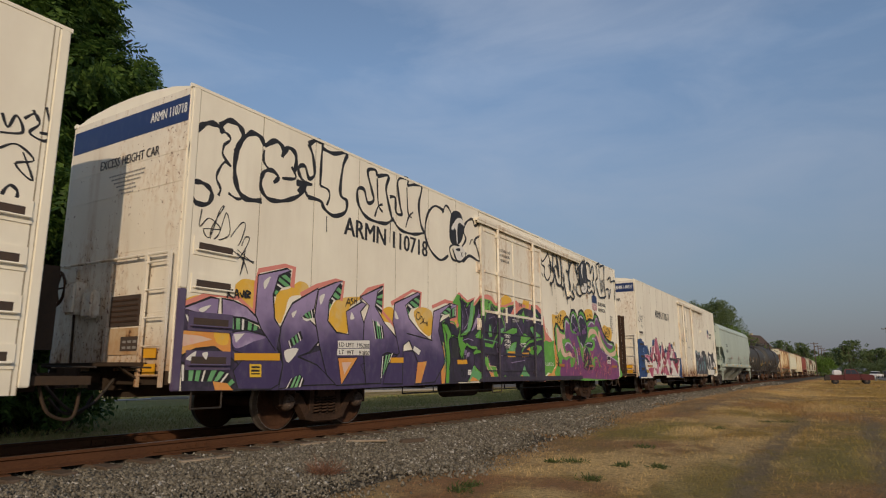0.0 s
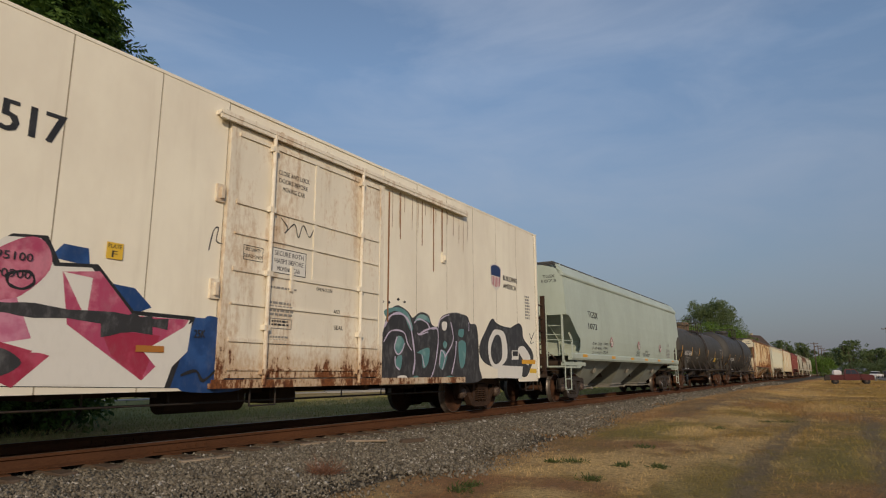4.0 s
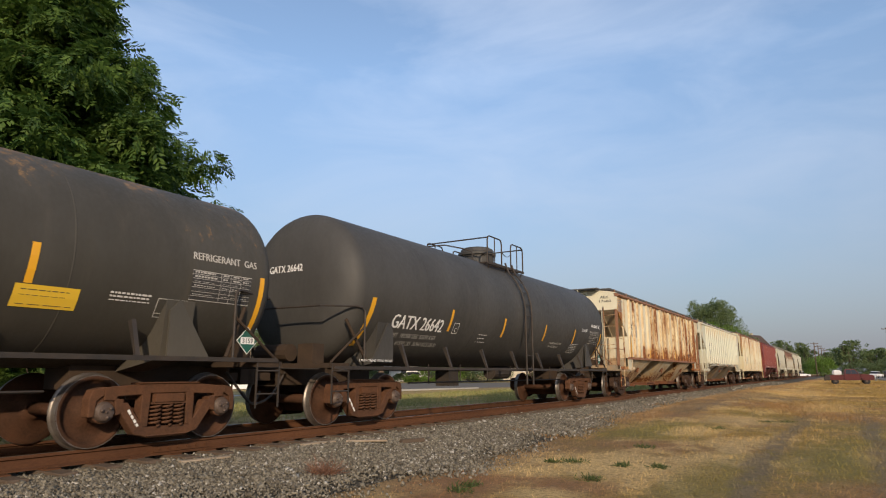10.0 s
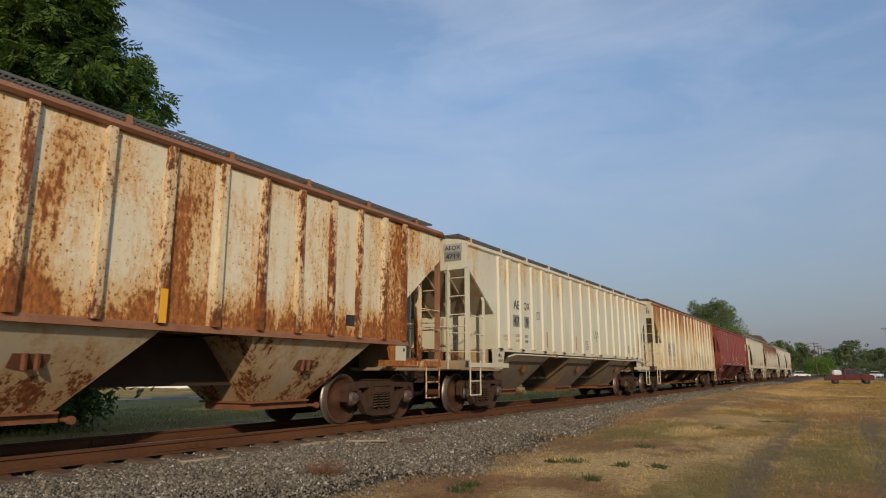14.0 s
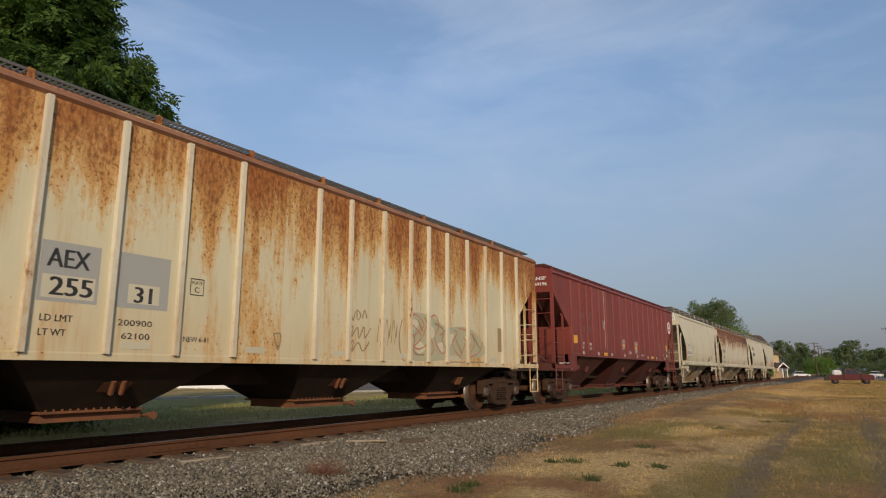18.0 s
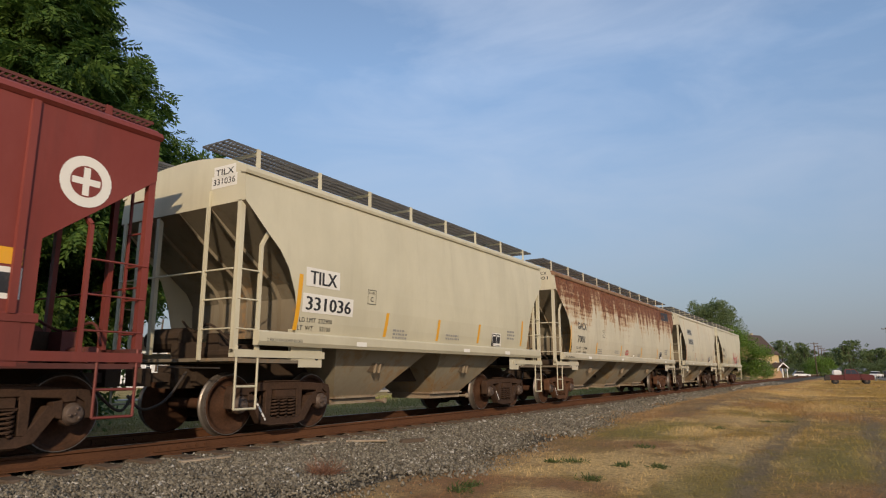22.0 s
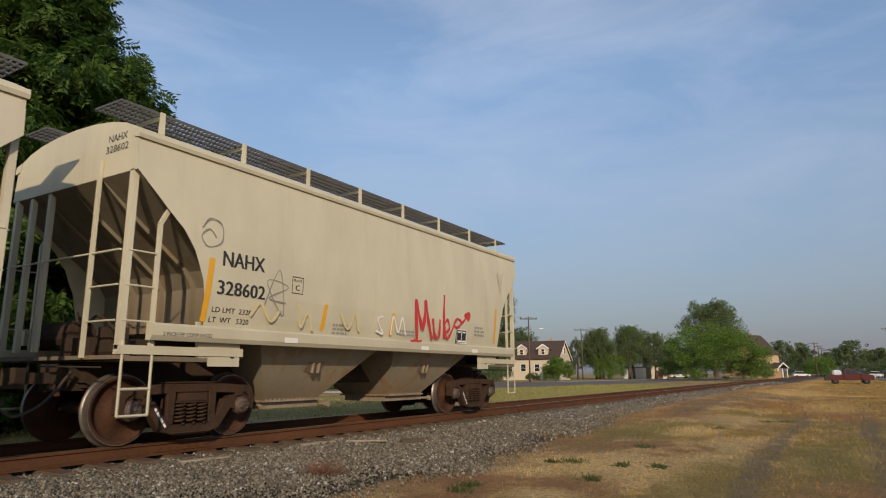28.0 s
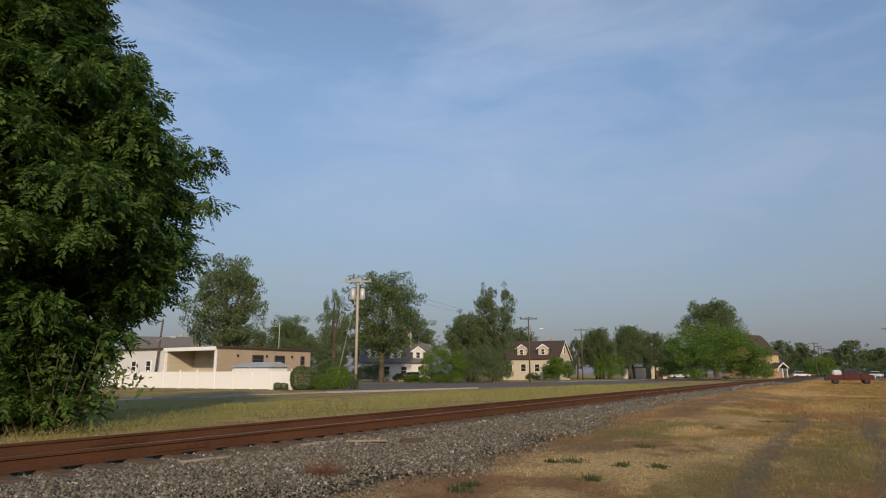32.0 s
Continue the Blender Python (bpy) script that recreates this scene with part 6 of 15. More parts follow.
        bm.transform(Matrix.Translation((0, -0.018, 0)) @ Matrix(((0, 1, 0, 0), (1, 0, 0, 0), (0, 0, 1, 0), (0, 0, 0, 1))))
        part("small_lettering", bm, LABEL_GREY, e)
    bm = bmesh.new()
    tube(bm, [(-1.25, -0.10, 2.55), (1.40, -0.10, 2.53)], 0.02, 6)
    for x in (-1.2, -0.55, 0.05, 0.62, 1.35):
        rod(bm, (x, -0.01, 2.54), (x, -0.10, 2.54), 0.016, 6)
    part("grab_rail", bm, REEFER_END, car)
    bm = bmesh.new()
    for x in (0.92, 1.42):
        box(bm, x - 0.028, x + 0.028, -0.12, -0.08, 0.75, 2.56)
    for k in range(5):
        rod(bm, (0.92, -0.10, 0.90 + 0.38 * k), (1.42, -0.10, 0.90 + 0.38 * k), 0.014, 6)
    part("end_ladder", bm, REEFER_END, car)
    # upright sheet edges under the rail, with the equipment between them
    for x in (-0.92, -0.02, 0.84):
        bm = bmesh.new()
        box(bm, x - 0.022, x + 0.022, -0.045, -0.012, 1.08, 2.50)
        part("stiffener", bm, REEFER_END, e)
    bm = bmesh.new()
    box(bm, 0.05, 0.74, -0.035, -0.012, 1.58, 2.01)
    vent = part("vent_panel", bm, GRILLE_DARK, car, "dark rusty equipment hatch")
    for k in range(5):
        bm = bmesh.new()
        box(bm, 0.08, 0.71, -0.045, -0.036, 1.63 + 0.075 * k, 1.655 + 0.075 * k)
        part("louvre", bm, TRUCK_STEEL, vent)
    bm = bmesh.new()
    box(bm, 0.06, 0.82, -0.028, -0.012, 1.18, 1.55)
    hatch = part("lower_hatch", bm, REEFER_RUST, car, "rust-streaked lower hatch")
    bm = bmesh.new()
    box(bm, 0.36, 0.76, -0.033, -0.029, 1.23, 1.43)
    plate = part("data_plate", bm, GRILLE_DARK, hatch)
    for k in range(6):
        bm = bmesh.new()
        xa, za = 0.41 + 0.12 * (k % 3), 1.26 + 0.08 * (k // 3)
        box(bm, xa, xa + 0.08, -0.035, -0.0335, za, za + 0.035)
        part("plate_line", bm, LABEL_GREY, plate)
    for za, zb in ((1.13, 1.26), (0.88, 1.05)):
        bm = bmesh.new()
        box(bm, 0.97, 1.24, -0.070, -0.066, za, zb)
        part("reflector", bm, MARK_YELLOW, car, "amber reflective patch")
    bm = bmesh.new()
    tube(bm, [(-1.15 + 0.27 * math.cos(a), -0.22, 2.19 + 0.27 * math.sin(a)) for a in (2 * math.pi * k / 24 for k in range(25))], 0.022, 6)
    rim = part("brake_wheel", bm, WHEEL_STEEL, car, "rusty spoked brake wheel")
    for k in range(6):
        a = k * math.pi / 3
        bm = bmesh.new()
        rod(bm, (-1.15, -0.20, 2.19), (-1.15 + 0.27 * math.cos(a), -0.22, 2.19 + 0.27 * math.sin(a)), 0.015, 5)
        part("spoke", bm, WHEEL_STEEL, rim)
    part("brake_housing", soft_box(-0.84, -0.56, -0.25, -0.014, 1.78, 2.26, 0.03, 2), REEFER_END, car, "stained white brake gear housing")
    part("valve_box", soft_box(-0.52, -0.24, -0.16, -0.014, 1.72, 2.12, 0.03, 2), REEFER_END, car, "stained white valve box")
    bm = bmesh.new()
    rod(bm, (-0.70, -0.14, 1.80), (-0.62, -0.16, 1.05), 0.018, 6)
    part("brake_rod", bm, TRUCK_STEEL, car)
    bm = bmesh.new()
    box(bm, -1.45, 1.45, -0.02, 0.35, 0.78, 0.96)
    box(bm, -0.9, 1.0, -0.42, -0.02, 1.02, 1.07)
    for x in (-0.8, 0.9):
        prism(bm, [(-0.40, 1.02), (-0.36, 1.02), (0.0, 0.82), (0.0, 0.78)], "x", x - 0.03, x + 0.03)
    part("end_platform", bm, UNDER, car)
    # rear end: climbing frame, platform and equipment
    bm = bmesh.new()
    box(bm, -1.45, 1.45, L, L + rear_post + 0.08, 0.80, 0.90)
    box(bm, -1.2, 1.0, L, L + 0.45, 1.2, 2.2)
    tube(bm, smooth_path([(1.3, L + 0.2, 0.8), (1.35, L + 0.3, 0.5), (1.3, L + 0.6, 0.42), (1.2, L + 0.72, 0.7)], False, 5), 0.02, 6)
    part("end_machinery", bm, UNDER, car, "dark end platform and machinery")
    if vents_front:
        for x in (1.40, -1.40):
            bm = bmesh.new()
            for y, w in ((L + rear_post - 0.45, 0.045), (L + rear_post, 0.055)):
                box(bm, x - w, x + w, y - w, y + w, 0.86, 3.20)
            for z in (1.0, 1.38, 1.76, 2.14, 2.52, 2.90):
                box(bm, x - 0.02, x + 0.02, L + rear_post - 0.45, L + rear_post, z - 0.02, z + 0.02)
            part("end_frame", bm, TRUCK_STEEL, car, "dark rusty climbing frame")
    bm = bmesh.new()
    box(bm, -0.3, 0.3, 0.2, L - 0.2, 0.60, 0.82)
    for y in (6.2, 7.6, 12.0, 13.4):
        box(bm, -1.3, 1.3, y, y + 0.1, 0.62, 0.80)
    rod(bm, (0.6, 8.2, 0.55), (0.6, 9.6, 0.55), 0.2, 12)
    box(bm, -0.1, 0.5, 10.4, 11.0, 0.42, 0.8)
    part("underframe", bm, UNDER, car)
    bm = bmesh.new()
    rod(bm, (1.2, 5.6, 0.52), (1.2, 15.0, 0.52), 0.016, 6)
    for k in range(9):
        rod(bm, (1.2, 5.6 + 1.17 * k, 0.52), (1.2, 5.6 + 1.17 * k, 0.80), 0.014, 5)
    for y in (0.35, L - 0.85, 9.1):
        tube(bm, [(1.46, y, 0.80), (1.46, y, 0.46), (1.46, y + 0.5, 0.46), (1.46, y + 0.5, 0.80)], 0.016, 6)
    part("brake_rigging", bm, BLACK_STEEL, car)
    coupler(car, -0.1, -1, UNDER)
    coupler(car, L + rear_post + 0.08, 1, UNDER)
    truck(car, 3.42)
    truck(car, L - 2.75)
    return car
# ---------------------------------------------------------------- the train, front to rear
REEFERS = [reefer("white insulated box wagon with graffiti at its louvred corner", 3.60 - 19.65, "110600", vents_front=False),
           reefer("white insulated box wagon covered in purple and green graffiti", 5.32, "110718", rear_post=1.14, low_mat=ink("door_overspray", (0.040, 0.032, 0.052), 0.45, 0.3), pocket_mat=ink("pocket_overspray", (0.10, 0.075, 0.14), 0.45, 0.4)),
           reefer("white insulated box wagon with a pink graffiti piece", 27.88, "110517", pocket_mat=ink("pocket_blue", (0.015, 0.060, 0.20), 0.45, 0.3), pocket_up=0.3)]

GREY_PAINT = car_paint("pale_grey_green_paint", (0.415, 0.48, 0.415), (0.19, 0.19, 0.15), streak=0.10, shift=11.0, rough=0.45, dirt=0.10)
GREY_GATE = surface("grey_gate_steel", (0.30, 0.30, 0.27), (0.18, 0.16, 0.13), 4.0, 0.6)
BEIGE_PAINT = car_paint("beige_paint", (0.52, 0.485, 0.36), (0.20, 0.16, 0.10), streak=0.12, shift=15.0, rough=0.45, dirt=0.16)
BEIGE_PAINT_2 = car_paint("beige_paint_worn", (0.53, 0.49, 0.375), (0.20, 0.16, 0.10), rust=0.02, streak=0.16, shift=19.0, rough=0.5, dirt=0.2)
GACX_PAINT = car_paint("rust_streaked_beige", (0.52, 0.48, 0.365), (0.22, 0.15, 0.09), rust=0.31, rust_top=0.30, smear=True, clean_end=True, streak=0.24, shift=23.0, rough=0.55, dirt=0.22, top=4.0)
BEIGE_GATE = surface("beige_gate_steel", (0.34, 0.29, 0.21), (0.18, 0.12, 0.08), 4.0, 0.7)
GACX_EDGE = surface("rusted_roof_edge", (0.20, 0.105, 0.055), (0.36, 0.24, 0.15), 2.0, 0.8, 0.0, 0.7, 0.3, 30.0)
# darker copy of the oxide red; the shade on bays and ends is coloured in
RED_BAY = car_paint("shaded_red_bays_ends", (0.080, 0.024, 0.019), (0.040, 0.020, 0.017), streak=0.5, shift=44.0, rough=0.65, low=0.4, dirt=0.5)
AEX_PAINT = car_paint("rusted_cream_paint", (0.60, 0.56, 0.42), (0.38, 0.21, 0.08), orange=True, panels=0.80, rust=0.42, streak=0.40, shift=27.0, rough=0.6, dirt=0.25, speck=0.55, rust_low=0.15, clean_to=4.6, clean_end=True)
AEX_RIB = car_paint("rusted_cream_posts", (0.60, 0.545, 0.38), (0.30, 0.17, 0.07), rust=0.62, streak=0.6, shift=28.0, rough=0.7, dirt=0.3, speck=0.5, rust_low=0.06, apart=True)
AEX_RIB_CLEAN = car_paint("cream_posts", (0.62, 0.55, 0.39), (0.40, 0.22, 0.08), rust=0.42, streak=0.5, shift=29.0, rough=0.6, dirt=0.2, rust_low=0.10, apart=True)
RUST_CHORD = surface("rusted_chord", (0.20, 0.085, 0.045), (0.30, 0.16, 0.09), 2.0, 0.8, 0, 0.7, 0.3, 25.0)
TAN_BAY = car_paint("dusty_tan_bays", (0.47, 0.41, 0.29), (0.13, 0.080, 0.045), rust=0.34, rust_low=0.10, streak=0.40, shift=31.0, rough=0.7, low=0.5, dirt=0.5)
RUST_GATE = surface("rusted_gate", (0.22, 0.085, 0.035), (0.11, 0.05, 0.03), 4.0, 0.85)
# bays under the chalky white hopper: the sill's shade is in this dark base
AEQX_BAY = car_paint("shaded_bays", (0.185, 0.152, 0.108), (0.045, 0.032, 0.024), rust=0.12, streak=0.5, shift=33.0, rough=0.75, low=0.5, dirt=0.4)
# recessed cream ends: rust and dirt over a base darkened for their shade
RIB_END = car_paint("shaded_grimy_cream_ends", (0.33, 0.28, 0.20), (0.13, 0.080, 0.045), rust=0.25, streak=0.55, shift=37.0, rough=0.7, low=0.9, dirt=0.6)
AEQX_PAINT = car_paint("chalky_white_paint", (0.505, 0.505, 0.405), (0.42, 0.27, 0.10), orange=True, rust=0.10, rust_top=0.06, rust_low=0.07, streak=0.22, shift=35.0, rough=0.55, dirt=0.22)
# the neighbouring wagon's shade on this end, put into a very dark colour
SHADED_END = car_paint("shaded_end_sheets", (0.130, 0.112, 0.082), (0.050, 0.036, 0.026), rust=0.15, streak=0.6, shift=67.0, rough=0.75, low=0.9, dirt=0.5)
AEX2_RIB = car_paint("chalky_posts", (0.54, 0.51, 0.40), (0.34, 0.22, 0.11), rust=0.22, streak=0.45, shift=71.0, rough=0.6, dirt=0.25, apart=True)
AEX2_PAINT = car_paint("rust_stained_cream_paint", (0.54, 0.50, 0.345), (0.44, 0.25, 0.08), orange=True, smear=True, panels=0.93, rust=0.66, rust_top=0.16, rust_low=0.04, speck=0.1, clean_end=True, streak=0.85, shift=39.0, rough=0.6, dirt=0.2, top=4.1)
RED_PAINT = car_paint("oxide_red_paint", (0.180, 0.036, 0.027), (0.075, 0.028, 0.022), streak=0.40, shift=43.0, rough=0.5, dirt=0.3)
RED_GATE = surface("oxide_red_steel", (0.15, 0.040, 0.030), (0.08, 0.03, 0.025), 4.0, 0.7)
TANK_PAINT = car_paint("tank_black_paint", (0.046, 0.042, 0.034), (0.105, 0.088, 0.065), rust=0.0, rust_top=0.05, clean_end=1.6, top=3.95, streak=0.32, shift=47.0, rough=0.6, low=1.2, dirt=0.35)
TANK_PAINT_2 = car_paint("tank_black_paint_cleaner", (0.044, 0.042, 0.039), (0.09, 0.08, 0.066), streak=0.25, shift=51.0, rough=0.58, low=1.2, dirt=0.25)

# beige hopper ends: shade under the overhang darkens the base colour, dirt on top
SHADED_GRIMY_END = car_paint("shaded_grimy_end_sheets", (0.215, 0.185, 0.135), (0.085, 0.060, 0.040), rust=0.10, streak=0.6, shift=61.0, rough=0.7, low=1.6, dirt=0.45)
# a darker, more streaked grey than the body for the bays
GREY_BAY = car_paint("darker_grey_bays", (0.33, 0.35, 0.30), (0.13, 0.12, 0.095), streak=0.45, shift=63.0, rough=0.65, low=0.3, dirt=0.6)
# beige bays: base lowered for the underside's shade, dust and rust over it
BEIGE_BAY = car_paint("shaded_dusty_beige_bays", (0.35, 0.305, 0.22), (0.14, 0.095, 0.055), rust=0.10, streak=0.45, shift=65.0, rough=0.65, low=0.25, dirt=0.7)
TGSX_CUT = [(1.50, 1.30), (1.62, 1.18), (1.70, 1.27), (1.98, 1.26), (2.06, 1.18), (2.24, 0.87), (2.70, 0.31), (2.74, 0.20), (2.75, 0.0)]
TGSX = curved_hopper("covered_hopper", "pale grey-green covered hopper wagon with curved sides", 49.52, 16.18, 3, GREY_PAINT, (1.75, 14.75), 10, GREY_GATE, eave=4.04, roof_rise=0.42, walk_z=0.45, tab=TGSX_CUT, high_edge=True, steel=BLACK_STEEL, bay_first=1.79, inner=((1.5, 1.62), (1.95, 1.62), (2.74, 0.22), (2.75, 0.0)), bay_mat=GREY_BAY)
TANK_A = tank_car("grimy black tank wagon with yellow reflector strips", 66.55, 15.7, (1.60, 14.05), TANK_PAINT, radius=1.36, zc=2.36, ladder_y=8.1)
TANK_B = tank_car("dark grey tank wagon with yellow reflector strips", 83.35, 15.1, (1.60, 13.40), TANK_PAINT_2, radius=1.50, zc=2.58, ladder_y=8.05, loops=((-1.25, -0.39), (0.20, 1.02)), rail_z=1.03)
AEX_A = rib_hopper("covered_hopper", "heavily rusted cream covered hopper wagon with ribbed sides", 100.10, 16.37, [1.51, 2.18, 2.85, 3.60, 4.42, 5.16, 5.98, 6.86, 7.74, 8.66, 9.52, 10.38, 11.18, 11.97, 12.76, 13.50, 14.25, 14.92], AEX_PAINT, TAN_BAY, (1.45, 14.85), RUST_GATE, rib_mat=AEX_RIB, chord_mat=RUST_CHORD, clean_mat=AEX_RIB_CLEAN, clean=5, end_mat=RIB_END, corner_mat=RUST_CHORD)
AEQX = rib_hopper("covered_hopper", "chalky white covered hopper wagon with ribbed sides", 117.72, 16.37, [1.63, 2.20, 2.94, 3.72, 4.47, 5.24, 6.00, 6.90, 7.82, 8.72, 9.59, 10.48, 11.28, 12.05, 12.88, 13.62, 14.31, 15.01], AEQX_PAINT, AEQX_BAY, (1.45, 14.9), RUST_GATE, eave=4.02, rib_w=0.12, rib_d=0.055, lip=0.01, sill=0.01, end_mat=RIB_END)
AEX_B = rib_hopper("covered_hopper", "rust-stained cream covered hopper wagon with ribbed sides", 135.45, 16.05, [1.45, 2.35, 3.29, 4.23, 5.17, 6.85, 7.70, 8.70, 9.62, 10.30, 11.06, 11.98, 12.90, 13.80, 14.70], AEX2_PAINT, UNDER, (1.2, 14.55), RUST_GATE, eave=4.16, zlow=1.12, zcut=2.35, apex=3.48, rib_w=0.042, rib_d=0.06, lip=0.0, sill=0.006, rib_mat=AEX2_RIB, top_mat=RUST_CHORD, end_mat=SHADED_END, end_posts=(0.62, -0.20, -1.3), deck_mat=UNDER)
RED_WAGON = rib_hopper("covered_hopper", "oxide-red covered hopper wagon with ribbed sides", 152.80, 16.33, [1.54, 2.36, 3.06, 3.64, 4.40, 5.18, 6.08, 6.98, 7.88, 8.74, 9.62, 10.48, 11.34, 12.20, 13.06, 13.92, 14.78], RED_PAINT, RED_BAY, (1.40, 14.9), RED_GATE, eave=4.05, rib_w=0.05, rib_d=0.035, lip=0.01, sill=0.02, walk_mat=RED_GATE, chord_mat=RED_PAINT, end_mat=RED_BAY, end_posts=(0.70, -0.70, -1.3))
TILX = curved_hopper("covered_hopper", "clean beige two-bay covered hopper wagon", 170.55, 11.12, 2, BEIGE_PAINT, (1.45, 9.6), 8, BEIGE_GATE, end_mat=SHADED_GRIMY_END, bay_mat=BEIGE_BAY)
GACX = curved_hopper("covered_hopper", "beige covered hopper wagon streaked with brown rust", 182.80, 16.08, 3, GACX_PAINT, (1.42, 14.95), 11, BEIGE_GATE, sill_mat=BEIGE_PAINT_2, edge_mat=GACX_EDGE, end_mat=SHADED_GRIMY_END, bay_mat=BEIGE_BAY, steel=TRUCK_RUST)
BEIGE_12 = curved_hopper("covered_hopper", "dusty beige two-bay covered hopper wagon", 200.45, 11.12, 2, BEIGE_PAINT_2, (1.45, 9.9), 8, BEIGE_GATE, end_mat=SHADED_GRIMY_END, bay_mat=BEIGE_BAY)
NAHX = curved_hopper("covered_hopper", "beige two-bay covered hopper wagon with red tag", 212.92, 11.10, 2, BEIGE_PAINT, (1.43, 9.60), 8, BEIGE_GATE, end_mat=SHADED_GRIMY_END, bay_mat=BEIGE_BAY)
# ---------------------------------------------------------------- spray paint and stencils
SPRAY_BLACK = ink("spray_black", (0.018, 0.017, 0.017), 0.5, 0.2)
SPRAY_WHITE = ink("spray_white", (0.74, 0.72, 0.66), 0.5, 0.2)
SPRAY_LAVENDER = ink("spray_lavender", (0.27, 0.20, 0.36), 0.45, 0.5, mottle=(0.46, 0.38, 0.54))
SPRAY_PURPLE = ink("spray_purple", (0.060, 0.042, 0.115), 0.45, 0.35, fade=((0.35, 0.27, 0.45), 1.20, 2.20))
SPRAY_DARK = ink("spray_dark_violet", (0.030, 0.024, 0.044), 0.45, 0.25, mottle=(0.075, 0.050, 0.105))
SPRAY_VIOLET = ink("spray_violet", (0.20, 0.050, 0.16), 0.45, 0.3, fade=((0.15, 0.06, 0.19), 0.9, 2.1), mottle=(0.30, 0.085, 0.22))
SPRAY_GREEN = ink("spray_mint_green", (0.14, 0.38, 0.15), 0.45, 0.4, mottle=(0.26, 0.52, 0.26))
SPRAY_LIME = ink("spray_lime", (0.12, 0.37, 0.05), 0.45, 0.4, mottle=(0.20, 0.50, 0.09))
SPRAY_ORANGE = ink("spray_orange", (0.72, 0.30, 0.07), 0.5, 0.35, mottle=(0.74, 0.46, 0.12))
SPRAY_YELLOW = ink("spray_yellow", (0.78, 0.46, 0.05), 0.5, 0.3, mottle=(0.72, 0.52, 0.20))
SPRAY_PINK = ink("spray_salmon", (0.70, 0.25, 0.20), 0.5, 0.3)
SPRAY_CREAM = ink("spray_cream", (0.70, 0.50, 0.38), 0.5, 0.3, mottle=(0.72, 0.36, 0.30))
SPRAY_BLUE = ink("spray_blue", (0.012, 0.050, 0.17), 0.45, 0.3, mottle=(0.030, 0.095, 0.28))
SPRAY_ROSE = ink("spray_rose", (0.42, 0.060, 0.13), 0.45, 0.4, mottle=(0.66, 0.26, 0.33))
SPRAY_CRIMSON = ink("spray_crimson", (0.34, 0.026, 0.06), 0.45, 0.3, mottle=(0.52, 0.09, 0.15))
SPRAY_DARKGREY = ink("spray_dark_grey", (0.050, 0.050, 0.052), 0.5, 0.6)
SPRAY_CHARCOAL = ink("spray_charcoal", (0.035, 0.034, 0.035), 0.5, 0.7)
SPRAY_TEAL = ink("spray_teal", (0.10, 0.24, 0.24), 0.5, 0.4, mottle=(0.26, 0.42, 0.40))
SPRAY_RUST = ink("rust_run", (0.28, 0.13, 0.05), 0.7, 0.5)
SPRAY_RED = ink("spray_red", (0.50, 0.030, 0.035), 0.5, 0.25)
SPRAY_LILAC = ink("spray_lilac", (0.52, 0.46, 0.58), 0.45, 0.3)
SPRAY_PINKRUN = ink("spray_pink_run", (0.48, 0.10, 0.22), 0.5, 0.3)
SPRAY_PALEBLUE = ink("spray_pale_blue", (0.28, 0.42, 0.62), 0.5, 0.3)
SPRAY_PALEROSE = ink("spray_pale_rose", (0.62, 0.26, 0.36), 0.5, 0.3, mottle=(0.45, 0.10, 0.20))
SPRAY_DULLGREEN = ink("spray_bottle_green", (0.06, 0.24, 0.14), 0.5, 0.3)
MARK_AMBER = ink("amber_reflector", (0.42, 0.17, 0.03), 0.4, 0.3)
LABEL_YELLOW = ink("label_yellow", (0.75, 0.48, 0.04), 0.4, 0.15)
PIECE = {}


def start_piece(car, x=1.5155):
    PIECE["car"], PIECE["x"] = car, x


def field(mat, pts, rounded=True):
    PIECE["x"] += 0.00012
    bm = bmesh.new()
    area(bm, pts, PIECE["x"], 5, rounded)
    part("painted_field", bm, mat, PIECE["car"])


def line(mat, width, pts, closed=False, n=5):
    PIECE["x"] += 0.00012
    bm = bmesh.new()
    ribbon(bm, pts, width, PIECE["x"], closed, n)
    part("painted_line", bm, mat, PIECE["car"])


# graffiti on the three box wagons, as (along, up) outlines in metres on the flank
start_piece(REEFERS[1])
line(SPRAY_BLACK, 0.080, [(0.06, 3.50), (0.03, 3.79), (0.05, 4.13), (0.15, 4.36), (0.31, 4.47), (0.47, 4.47), (0.55, 4.39)])
line(SPRAY_BLACK, 0.080, [(0.48, 4.49), (0.63, 4.62), (0.81, 4.61), (0.91, 4.49), (0.84, 4.29), (0.77, 4.18)])
line(SPRAY_BLACK, 0.068, [(0.07, 3.39), (0.09, 3.52), (0.22, 3.56), (0.36, 3.52), (0.42, 3.42), (0.36, 3.28), (0.18, 3.25), (0.08, 3.35)])
line(SPRAY_BLACK, 0.040, [(0.48, 4.41), (0.61, 4.41), (0.68, 4.34), (0.58, 4.23)])
line(SPRAY_BLACK, 0.040, [(0.58, 4.24), (0.56, 4.07), (0.72, 3.93), (0.61, 3.97), (0.51, 3.82), (0.48, 3.68), (0.56, 3.55), (0.53, 3.44)])
line(SPRAY_BLACK, 0.040, [(0.70, 3.52), (0.86, 3.47), (0.98, 3.51)])
line(SPRAY_BLACK, 0.080, [(0.91, 4.43), (1.07, 4.57), (1.25, 4.56), (1.34, 4.44)])
line(SPRAY_BLACK, 0.080, [(0.91, 4.43), (0.81, 4.19), (0.79, 3.89), (0.87, 3.62), (1.04, 3.51), (1.34, 3.55)])
